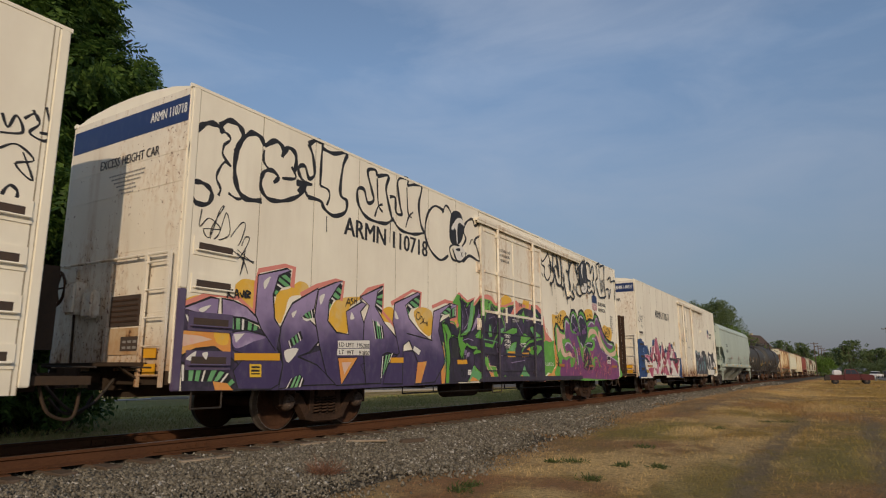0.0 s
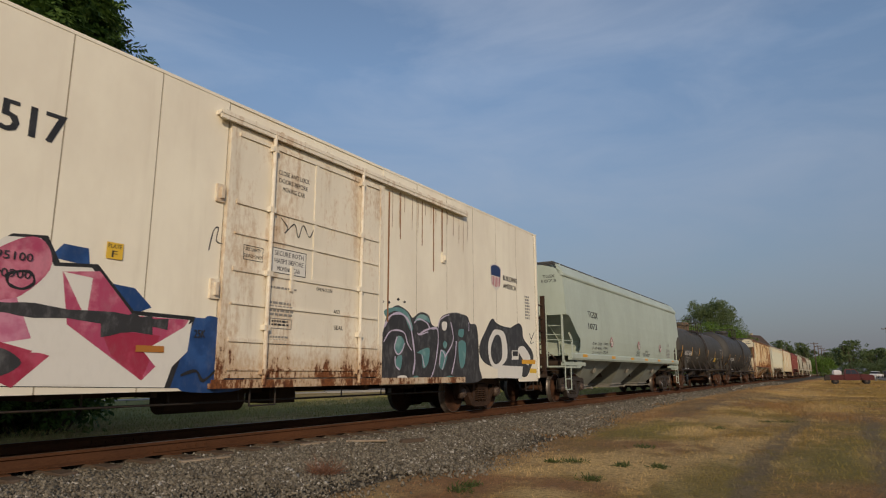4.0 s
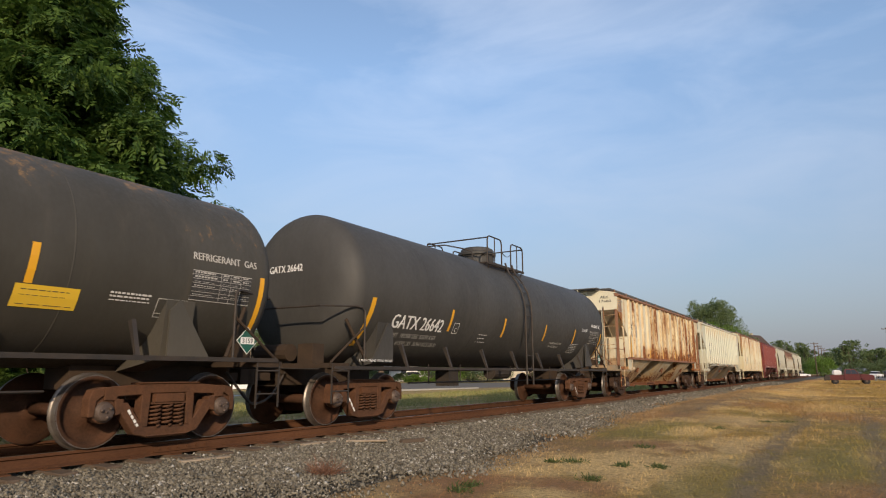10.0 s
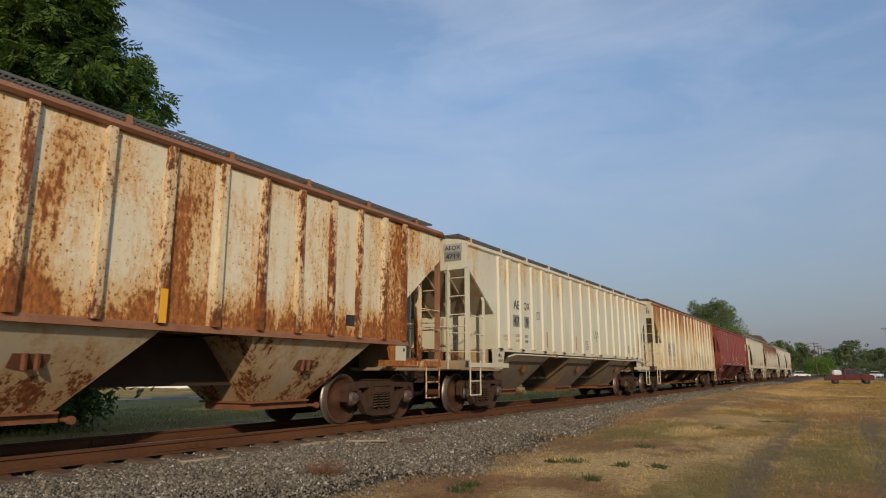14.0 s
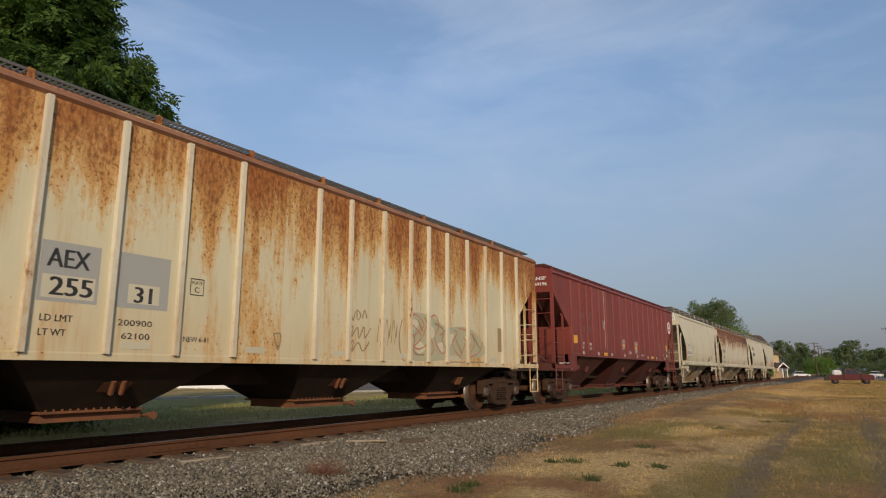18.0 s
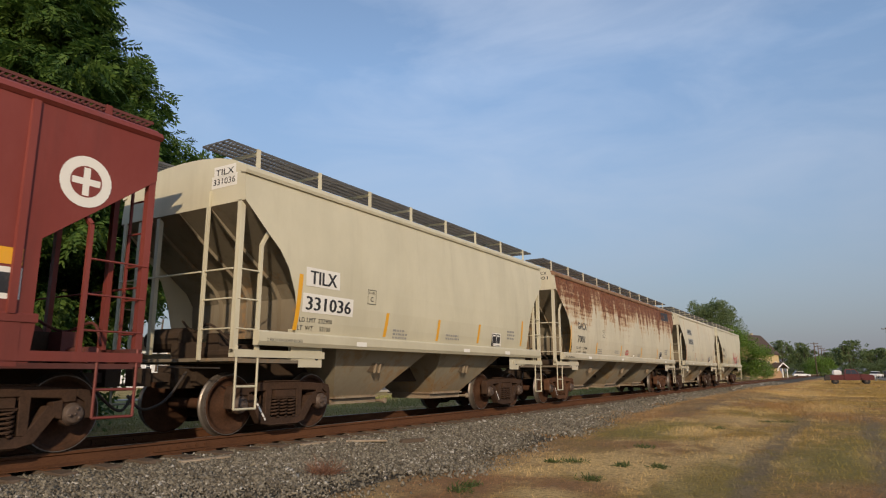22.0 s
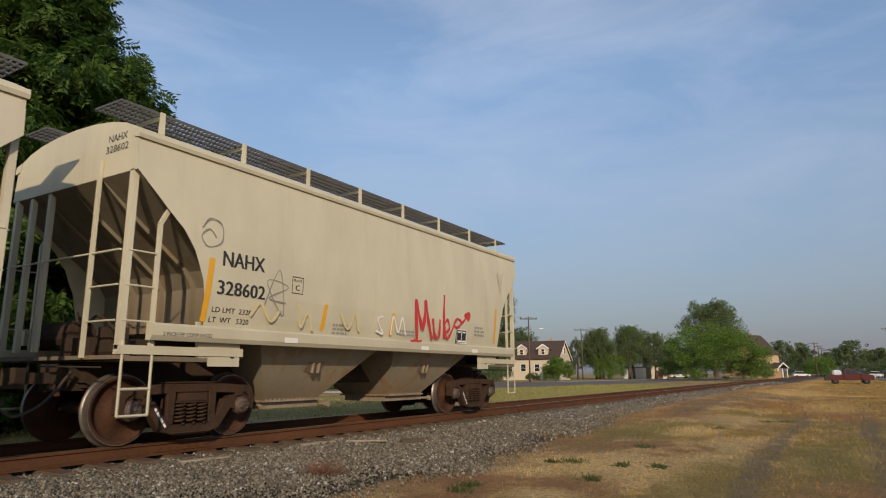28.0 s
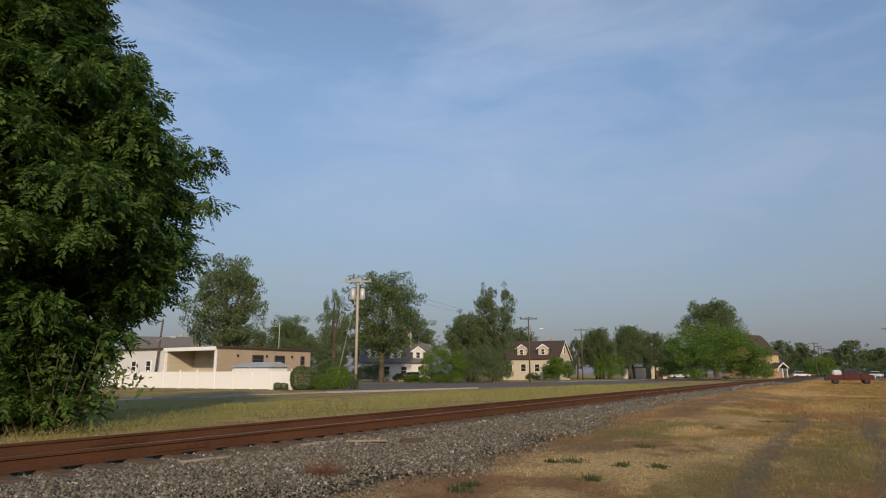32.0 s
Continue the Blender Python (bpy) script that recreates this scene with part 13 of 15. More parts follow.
start_piece(AEX_B, 1.5012)
field(OLD_TEAL, [(9.59, 2.03), (9.89, 2.16), (10.32, 2.14), (10.62, 2.07), (11.04, 1.93), (12.03, 1.97), (12.76, 1.65), (12.70, 1.32), (11.11, 1.22), (9.68, 1.21)])
field(OLD_CREAM, [(9.73, 2.01), (9.97, 1.97), (9.81, 1.80), (9.66, 1.88)])
field(OLD_CREAM, [(10.25, 1.84), (10.44, 1.97), (10.57, 1.74), (10.37, 1.63)])
field(OLD_CREAM, [(11.13, 1.74), (11.36, 1.79), (11.30, 1.58), (11.12, 1.57)])
field(OLD_CREAM, [(11.87, 1.75), (12.14, 1.70), (12.03, 1.51)])
field(OLD_CREAM, [(9.79, 1.50), (10.01, 1.57), (10.21, 1.43), (9.95, 1.32)])
field(OLD_CREAM, [(10.65, 1.52), (10.89, 1.58), (10.87, 1.36)])
line(OLD_RED, 0.040, [(9.58, 1.99), (9.83, 2.12), (10.15, 1.93), (9.93, 1.76), (9.67, 1.58), (9.91, 1.41), (10.26, 1.50)])
line(OLD_RED, 0.040, [(10.12, 1.68), (10.33, 2.02), (10.58, 2.15), (10.74, 1.94), (10.57, 1.65), (10.88, 1.34), (11.08, 1.48)])
line(OLD_RED, 0.040, [(10.77, 1.73), (11.12, 1.88), (11.52, 1.83), (11.30, 1.57), (11.65, 1.30), (11.88, 1.60)])
line(OLD_RED, 0.040, [(11.59, 1.93), (12.04, 1.88), (12.34, 1.63), (12.08, 1.31), (12.55, 1.41), (12.73, 1.66)])
line(OLD_RED, 0.040, [(9.75, 1.89), (10.06, 1.67), (9.79, 1.47)])
line(OLD_RED, 0.040, [(10.29, 1.82), (10.52, 1.45), (10.35, 1.25)])
line(OLD_RED, 0.040, [(11.05, 1.76), (11.06, 1.34)])
line(OLD_RED, 0.040, [(11.78, 1.75), (12.16, 1.55)])
line(OLD_BROWN, 0.045, [(9.62, 1.73), (9.80, 1.65), (9.79, 1.34), (10.16, 1.30)])
line(OLD_BROWN, 0.045, [(10.17, 2.09), (10.38, 1.80), (10.28, 1.56)])
line(OLD_BROWN, 0.045, [(10.57, 1.98), (10.92, 1.86), (10.89, 1.61), (11.17, 1.35)])
line(OLD_BROWN, 0.045, [(11.45, 1.68), (11.73, 1.37)])
line(OLD_BROWN, 0.045, [(12.23, 1.83), (12.61, 1.48)])
line(OLD_BROWN, 0.045, [(9.90, 2.03), (10.11, 1.78)])
line(OLD_MINT, 0.05, [(9.62, 1.99), (9.76, 1.79), (9.64, 1.66)])
line(OLD_MINT, 0.05, [(10.32, 2.09), (10.50, 1.90)])
line(OLD_MINT, 0.05, [(11.12, 1.85), (11.43, 1.91)])
line(OLD_BROWN, 0.035, [(9.36, 1.98), (9.26, 1.60), (9.45, 1.15), (10.28, 1.11), (11.28, 1.16), (12.77, 1.18)])
line(OLD_BROWN, 0.03, [(7.69, 1.88), (7.76, 2.02), (7.83, 1.86), (7.89, 2.02)])
line(OLD_BROWN, 0.03, [(7.95, 1.87), (7.94, 2.05), (8.05, 1.97), (7.98, 1.87)])
line(OLD_BROWN, 0.03, [(8.10, 1.91), (8.16, 2.07), (8.23, 1.92)])
line(OLD_BROWN, 0.03, [(7.67, 1.67), (7.84, 1.75), (7.80, 1.57), (7.96, 1.74), (8.01, 1.55), (8.15, 1.76), (8.18, 1.56), (8.35, 1.75)])
line(OLD_BROWN, 0.03, [(7.66, 1.40), (7.86, 1.50), (7.82, 1.31), (7.99, 1.47), (8.13, 1.32), (8.31, 1.49)])
line(OLD_BROWN, 0.03, [(5.94, 1.54), (6.05, 1.28), (6.09, 1.52), (5.94, 1.52)])
for k in range(3):
    y = 8.55 + 0.22 * k
    scribble(AEX_B, OLD_BROWN, 0.02, [(y, 1.5), (y + 0.08, 1.95), (y + 0.15, 1.6), (y + 0.2, 1.85), (y + 0.1, 1.45)], 1.5042)
panel(AEX_B, 13.55, 13.85, 1.45, 2.05, OLD_BROWN, sk)
end_words(AEX_B, "AEX", 0.86, 1.24, 3.88, 0.09, MARK_BLACK, -0.012, PATCH_GREY)
end_words(AEX_B, "25531", 0.80, 1.30, 3.72, 0.09, MARK_BLACK, -0.012, PATCH_GREY)

# red hopper
FADED = ink("faded_lettering_on_red", (0.15, 0.085, 0.075), 0.55, 0.4)
words(RED_WAGON, "BN", 2.29, 2.76, 2.74, 0.225, FADED, sk)
words(RED_WAGON, "SF", 3.05, 3.44, 2.76, 0.225, FADED, sk)
words(RED_WAGON, "469", 2.30, 2.78, 2.29, 0.225, FADED, sk)
words(RED_WAGON, "196", 3.08, 3.49, 2.31, 0.225, FADED, sk)
words(RED_WAGON, "LD LMT", 2.34, 2.72, 1.87, 0.085, MARK_WHITE, sk)
words(RED_WAGON, "LT WT", 2.34, 2.66, 1.73, 0.085, MARK_WHITE, sk)
words(RED_WAGON, "222400", 3.10, 3.42, 1.86, 0.085, MARK_WHITE, sk)
words(RED_WAGON, "63600", 3.13, 3.42, 1.72, 0.085, MARK_WHITE, sk)
panel(RED_WAGON, 1.61, 2.03, 1.89, 2.15, MARK_YELLOW, sk, "reflector", "yellow reflective patch")
STENCIL_BLOCK = ink("pale_tack_board", (0.42, 0.36, 0.30), 0.6, 0.4)
for y, w, m in ((2.37, 0.2, STENCIL_BLOCK), (3.92, 0.22, STENCIL_BLOCK), (5.5, 0.2, STENCIL_BLOCK), (4.62, 0.42, MARK_YELLOW), (7.16, 0.22, STENCIL_BLOCK), (8.99, 0.21, STENCIL_BLOCK), (10.72, 0.20, STENCIL_BLOCK), (11.39, 0.44, MARK_YELLOW), (12.30, 0.19, STENCIL_BLOCK), (13.9, 0.2, STENCIL_BLOCK)):
    panel(RED_WAGON, y, y + w, 1.54, 1.65, m, skin_flat(1.540), "label_plate")
panel(RED_WAGON, 8.84, 9.28, 1.91, 2.01, MARK_YELLOW, sk)
panel(RED_WAGON, 7.05, 7.48, 1.93, 2.03, MARK_YELLOW, sk)
for text, a, b, z, h in (("CARBOLINE 992", 8.88, 9.38, 2.15, 0.060), ("EPOXY LINING", 8.90, 9.34, 2.09, 0.050), ("APPLIED 06-93 GSWC", 8.84, 9.38, 2.03, 0.050), ("DO NOT RUN CAR", 8.86, 9.37, 1.77, 0.050), ("WITH HATCHES OPEN", 8.85, 9.39, 1.70, 0.050), ("CAUTION", 7.12, 7.46, 2.16, 0.075)):
    words(RED_WAGON, text, a, b, z, h, MARK_WHITE, sk)
print_lines(RED_WAGON, 8.88, 1.88, 0.42, 0.018, 3, MARK_WHITE, sk)
print_lines(RED_WAGON, 7.05, 2.13, 0.45, 0.022, 4, MARK_WHITE, sk)
print_lines(RED_WAGON, 7.05, 1.88, 0.40, 0.022, 2, MARK_WHITE, sk)
print_lines(RED_WAGON, 8.0, 1.76, 0.38, 0.022, 3, MARK_WHITE, sk)
print_lines(RED_WAGON, 9.85, 1.68, 0.5, 0.018, 2, MARK_WHITE, sk)
print_lines(RED_WAGON, 13.8, 1.78, 0.25, 0.022, 3, MARK_WHITE, sk)
GHOST_GREY = ink("painted_out_patch", (0.16, 0.085, 0.075), 0.6, 0.5)
panel(RED_WAGON, 13.08, 13.36, 1.68, 2.38, GHOST_GREY, sk)
panel(RED_WAGON, 13.85, 14.08, 1.88, 2.16, GHOST_GREY, sk)
panel(RED_WAGON, 2.30, 2.58, 1.95, 2.22, GHOST_GREY, sk)
frame_box(RED_WAGON, 4.74, 4.98, 2.53, 2.80, MARK_WHITE, sk, 0.018)
words(RED_WAGON, "PLATE", 4.78, 4.94, 2.70, 0.04, MARK_WHITE, sk)
words(RED_WAGON, "C", 4.82, 4.90, 2.58, 0.08, MARK_WHITE, sk)
panel(RED_WAGON, 4.97, 5.0, 1.8, 4.0, SPRAY_WHITE, sk, "paint_run", "white drip down the sheet")
disc(RED_WAGON, 15.42, 3.16, 0.31, SPRAY_WHITE, skin_flat(1.506), 0.001)
disc(RED_WAGON, 15.42, 3.16, 0.19, RED_PAINT, skin_flat(1.506), 0.003, 0.0, "roundel_field")
bm = bmesh.new()
patch(bm, 15.25, 15.59, 3.12, 3.20, 1.510)
patch(bm, 15.38, 15.46, 2.99, 3.33, 1.5105)
part("roundel_cross", bm, SPRAY_WHITE, RED_WAGON)
panel(RED_WAGON, 14.45, 14.85, 1.70, 2.04, SPRAY_WHITE, sk, "label_plate")
panel(RED_WAGON, 14.50, 14.80, 1.76, 1.98, MARK_BLACK, sk, "label_field", lift=0.001)
panel(RED_WAGON, 14.46, 14.84, 2.07, 2.25, MARK_YELLOW, sk, "label_plate")
for y in (1.28, 14.3):
    panel(RED_WAGON, y, y + 0.6, 1.0, 1.48, RED_PAINT, skin_flat(1.506), "jacking_pad")
words(RED_WAGON, "JACK HERE", 1.30, 1.85, 1.04, 0.06, MARK_WHITE, skin_flat(1.508))
words(RED_WAGON, "2 INCH HP COMP SHOES", 0.25, 1.15, 1.20, 0.055, MARK_WHITE, skin_flat(1.526))
end_words(RED_WAGON, "BNSF", 0.85, 1.3, 3.78, 0.11, MARK_WHITE, -0.012)
end_words(RED_WAGON, "469196", 0.82, 1.32, 3.60, 0.11, MARK_WHITE, -0.012)

# beige hoppers
sk = skin_curve(3.96)
panel(TILX, 1.29, 2.12, 2.33, 2.64, SPRAY_WHITE, sk, "number_board", "white number board")
panel(TILX, 1.24, 2.50, 1.90, 2.21, SPRAY_WHITE, sk, "number_board", "white number board")
words(TILX, "TILX", 1.38, 2.04, 2.37, 0.22, MARK_BLACK, sk, 0.004)
words(TILX, "331036", 1.31, 2.44, 1.94, 0.22, MARK_BLACK, sk, 0.004)
words(TILX, "LD LMT  232900", 1.20, 1.98, 1.74, 0.075, MARK_BLACK, sk)
words(TILX, "LT  WT     53100", 1.18, 1.96, 1.61, 0.075, MARK_BLACK, sk)
words(GACX, "GACX", 1.67, 2.54, 2.34, 0.225, MARK_BLACK, sk)
words(GACX, "7001", 1.64, 2.36, 1.91, 0.225, MARK_BLACK, sk)
words(GACX, "LD LMT   223000", 1.57, 2.58, 1.70, 0.075, MARK_BLACK, sk)
words(GACX, "LT  WT     63000", 1.55, 2.56, 1.56, 0.075, MARK_BLACK, sk)
words(NAHX, "NAHX", 1.36, 2.14, 2.42, 0.215, MARK_BLACK, sk)
words(NAHX, "328602", 1.30, 2.18, 2.01, 0.20, MARK_BLACK, sk)
words(NAHX, "LD LMT  2328", 1.25, 1.95, 1.76, 0.075, MARK_BLACK, sk)
words(NAHX, "LT  WT   5320", 1.22, 1.92, 1.62, 0.075, MARK_BLACK, sk)
panel(BEIGE_12, 1.72, 2.95, 3.02, 3.34, PATCH_GREY, sk)
panel(BEIGE_12, 1.82, 3.2, 2.50, 2.82, PATCH_GREY, sk)
words(BEIGE_12, "WFRX", 1.80, 2.86, 3.06, 0.24, MARK_BLACK, sk, 0.003)
words(BEIGE_12, "810526", 1.90, 3.12, 2.54, 0.24, MARK_BLACK, sk, 0.003)
words(BEIGE_12, "LD LMT  234500", 1.4, 2.3, 1.76, 0.075, LABEL_GREY, sk)
words(BEIGE_12, "LT  WT    51500", 1.4, 2.3, 1.62, 0.075, LABEL_GREY, sk)
for car, rows, m in ((TILX, ((1.12, 1.60, 2.50), (3.48, 1.60, 2.05), (5.34, 1.6, 2.05), (7.15, 1.62, 2.06), (9.55, 1.64, 2.3)), MARK_YELLOW),
                     (GACX, ((1.0, 1.52, 2.42), (3.55, 1.52, 1.96), (6.48, 1.50, 1.96), (9.45, 1.54, 1.96), (12.2, 1.55, 2.0), (14.9, 1.55, 2.4)), MARK_YELLOW),
                     (BEIGE_12, ((1.1, 1.60, 2.5), (3.5, 1.60, 2.06), (5.6, 1.60, 2.05), (7.68, 1.50, 1.94), (9.78, 1.55, 2.4)), MARK_RUSTY),
                     (NAHX, ((1.12, 1.62, 2.50), (3.48, 1.62, 2.06), (5.4, 1.62, 2.06), (9.72, 1.65, 2.5)), MARK_YELLOW)):
    for k, (y, a, b) in enumerate(rows):
        strip_mark(car, y, a, b, sk, m, 0.09, 0.06)
    L = 16.08 if car is GACX else 11.1
    yb = 12.62 if car is GACX else 7.86
    panel(car, yb, yb + 0.44, 1.58, 1.90, MARK_BLACK, sk, "data_plate", "black data plate", 0.004)
    bm = bmesh.new()
    for a, b, c, d in ((0, 0.44, 0.30, 0.32), (0, 0.44, 0, 0.02), (0, 0.02, 0, 0.32), (0.42, 0.44, 0, 0.32), (0.21, 0.23, 0.08, 0.32), (0.04, 0.40, 0.03, 0.07), (0.05, 0.18, 0.24, 0.27), (0.26, 0.39, 0.24, 0.27)):
        patch(bm, yb + a, yb + b, 1.58 + c, 1.58 + d, sk(1.75) + 0.022)
    part("small_print", bm, SPRAY_WHITE, car)
    y0 = {0: 2.72}.get(0) if car is NAHX else (4.23 if car is GACX else 2.9)
    frame_box(car, y0, y0 + 0.25, 2.17, 2.44, MARK_BLACK, sk)
    words(car, "PLATE", y0 + 0.04, y0 + 0.21, 2.36, 0.04, MARK_BLACK, sk)
    words(car, "C", y0 + 0.08, y0 + 0.17, 2.22, 0.09, MARK_BLACK, sk)
    print_lines(car, 3.75, 1.72, 0.5, 0.04, 3, LABEL_GREY, sk)
    print_lines(car, 5.7, 1.72, 0.6, 0.04, 2, LABEL_GREY, sk)
    print_lines(car, L - 2.4, 1.95, 0.5, 0.05, 3, LABEL_GREY, sk)
    for s, text in ((0, "2 INCH HP COMP SHOES"),):
        words(car, text, 0.5, 1.25, 1.40, 0.05, MARK_BLACK, skin_flat(1.6375))
    for y in (1.30, L - 2.1):
        panel(car, y, y + 0.55, 1.02, 1.36, BEIGE_PAINT_2 if car is GACX else BEIGE_PAINT, skin_flat(1.506), "jacking_pad")
        disc(car, y + 0.42, 1.18, 0.05, MARK_BLACK, skin_flat(1.508))
    for y in (2.6, 6.4, L - 2.6):
        panel(car, y, y + 0.28, 1.39, 1.47, SPRAY_WHITE, skin_flat(1.6375), "reflector")
for car, a, b in ((TILX, "TILX", "331036"), (GACX, "GACX", "7001"), (BEIGE_12, "WFRX", "810526"), (NAHX, "NAHX", "328602"), (TGSX, "TGSX", "1073")):
    end_words(car, a, 0.86, 1.28, 3.95, 0.10, MARK_BLACK, -0.004, SPRAY_WHITE if car is TILX else None)
    end_words(car, b, 0.82, 1.32, 3.80, 0.10, MARK_BLACK, -0.004, SPRAY_WHITE if car is TILX else None)
words(GACX, "WARNING", 7.14, 7.52, 1.74, 0.075, SPRAY_RED, sk)
print_lines(GACX, 7.08, 1.71, 0.50, 0.014, 5, SPRAY_RED, sk)
panel(GACX, 8.22, 8.40, 1.56, 1.66, SPRAY_WHITE, sk)
frame_box(GACX, 8.22, 8.40, 1.56, 1.66, MARK_BLACK, sk, 0.008)
print_lines(GACX, 8.86, 1.68, 0.42, 0.026, 4, LABEL_GREY, sk)
# a block emblem in black high on the rusty hopper
for k, (y, w) in enumerate(((13.55, 0.36), (13.96, 0.32), (14.30, 0.30), (14.62, 0.36))):
    panel(GACX, y, y + w, 3.42 + 0.01 * k, 3.82 + 0.01 * k, MARK_BLACK, sk, "emblem_block", "black painted emblem")
    if k in (0, 1):
        panel(GACX, y + 0.11, y + w - 0.09, 3.54 + 0.01 * k, 3.68, GACX_PAINT, sk, "emblem_gap", lift=0.003)
# tags on the last wagon
xr = sk(2.0) + 0.012
scribble(NAHX, SPRAY_RED, 0.09, [(6.13, 1.56), (6.26, 1.63), (6.21, 2.37), (6.29, 2.21), (6.47, 1.82), (6.54, 2.06), (6.58, 2.40), (6.68, 2.01), (6.83, 1.62)], xr)
scribble(NAHX, SPRAY_RED, 0.075, [(6.86, 2.06), (6.94, 1.71), (7.09, 1.70), (7.15, 2.06)], xr)
scribble(NAHX, SPRAY_RED, 0.075, [(7.32, 2.61), (7.30, 2.09), (7.31, 1.66)], xr)
scribble(NAHX, SPRAY_RED, 0.06, [(7.30, 1.77), (7.53, 1.88), (7.46, 2.07), (7.33, 1.94), (7.44, 1.67), (7.73, 1.96)], xr)
scribble(NAHX, SPRAY_RED, 0.06, [(7.71, 1.98), (7.88, 2.12), (8.05, 2.05), (7.89, 1.93), (7.71, 1.98)], xr)
scribble(NAHX, SPRAY_RED, 0.06, [(8.02, 2.00), (8.22, 2.13), (8.44, 2.31)], xr)
scribble(NAHX, SPRAY_RED, 0.1, [(8.20, 2.19), (8.43, 2.28), (8.35, 2.11)], xr)
scribble(NAHX, SPRAY_RED, 0.05, [(6.03, 1.56), (6.23, 1.54), (6.43, 1.58)], xr)
scribble(NAHX, OLD_CREAM, 0.05, [(9.92, 3.47), (10.08, 2.98), (10.16, 3.35), (10.31, 3.55)], sk(2.8) + 0.004)
for w, pts in ((0.04, [(4.9, 1.70), (5.1, 1.66), (4.95, 1.9), (5.12, 1.98)]), (0.04, [(5.35, 1.64), (5.45, 2.0), (5.6, 1.7), (5.75, 2.0), (5.85, 1.66)])):
    scribble(NAHX, SPRAY_WHITE, w, pts, xr)
for w, pts in ((0.05, [(2.9, 2.0), (2.95, 1.65), (3.1, 1.9), (3.2, 1.6)]), (0.05, [(3.9, 1.95), (4.1, 1.68), (4.3, 1.95), (4.4, 1.65)]), (0.05, [(1.9, 1.75), (2.1, 1.95), (2.3, 1.7), (2.5, 1.9)])):
    scribble(NAHX, ink("faded_yellow_spray", (0.58, 0.49, 0.26), 0.6, 0.6), w, pts, xr)
scribble(NAHX, LABEL_GREY, 0.018, [(2.15, 1.9), (2.45, 2.5), (2.55, 1.8), (2.2, 2.3), (2.65, 2.25), (2.25, 2.05), (2.6, 2.0)], xr)
scribble(NAHX, LABEL_GREY, 0.018, [(0.98, 2.9), (1.1, 3.05), (1.3, 3.0), (1.32, 2.75), (1.1, 2.65), (0.98, 2.78), (1.1, 2.9), (1.22, 2.8)], sk(2.85) + 0.01)
scribble(GACX, LABEL_GREY, 0.018, [(13.95, 1.75), (14.1, 2.0), (14.3, 1.9), (14.28, 1.65), (14.05, 1.6), (13.95, 1.75)], xr)
# ---------------------------------------------------------------- beyond the track
SIDING_CREAM = surface("cream_siding", (0.62, 0.55, 0.42), (0.52, 0.46, 0.35), 1.0, 0.8, 0, 0.4, 0.2, 30.0, (0.1, 0.1, 8))
SIDING_WHITE = surface("white_siding", (0.74, 0.73, 0.70), (0.62, 0.61, 0.58), 1.0, 0.7, 0, 0.4, 0.2, 30.0, (0.1, 0.1, 8))
SIDING_YELLOW = surface("ochre_siding", (0.55, 0.42, 0.22), (0.46, 0.35, 0.18), 1.0, 0.8, 0, 0.4, 0.2, 30.0, (0.1, 0.1, 8))
BRICK_TAN = surface("tan_brick", (0.46, 0.36, 0.25), (0.38, 0.29, 0.20), 3.0, 0.9, 0, 0.5, 0.3, 30.0)
SHINGLE = surface("brown_shingles", (0.085, 0.055, 0.042), (0.055, 0.038, 0.030), 2.0, 0.9, 0, 0.6, 0.4, 20.0)
SHINGLE_GREY = surface("grey_shingles", (0.16, 0.15, 0.145), (0.11, 0.105, 0.10), 2.0, 0.9, 0, 0.6, 0.4, 20.0)
VINYL = surface("white_vinyl", (0.88, 0.87, 0.84), (0.83, 0.82, 0.79), 1.0, 0.5, 0, 0.3, 0.05, 30.0)
WINDOW_DARK = surface("dark_window_glass", (0.020, 0.022, 0.026), (0.035, 0.038, 0.045), 1.0, 0.12, 0, 0.4, 0.0)
POLE_WOOD = surface("weathered_pole", (0.46, 0.41, 0.33), (0.34, 0.30, 0.24), 2.0, 0.9, 0, 0.6, 0.4, 20.0, (1, 1, 0.1))
POLE_DARK = surface("dark_pole", (0.12, 0.085, 0.06), (0.08, 0.06, 0.045), 2.0, 0.9, 0, 0.6, 0.4, 20.0, (1, 1, 0.1))
GALV = surface("galvanised", (0.55, 0.55, 0.54), (0.42, 0.42, 0.41), 3.0, 0.45, 0.3, 0.5, 0.05)
TRUCK_RED = surface("faded_red_paint", (0.105, 0.016, 0.015), (0.070, 0.014, 0.013), 2.0, 0.45, 0, 0.5, 0.1)
CAR_WHITE = surface("white_car_paint", (0.75, 0.75, 0.75), (0.62, 0.62, 0.62), 2.0, 0.3, 0, 0.3, 0.0)
RUBBER = surface("tyre_rubber", (0.022, 0.022, 0.022), (0.035, 0.033, 0.03), 5.0, 0.85)
CHROME = surface("chrome", (0.6, 0.6, 0.6), (0.5, 0.5, 0.5), 5.0, 0.2, 0.9, 0.3, 0.0)
FENCE_WOOD = surface("tan_fence_wood", (0.42, 0.27, 0.15), (0.32, 0.20, 0.11), 3.0, 0.9)


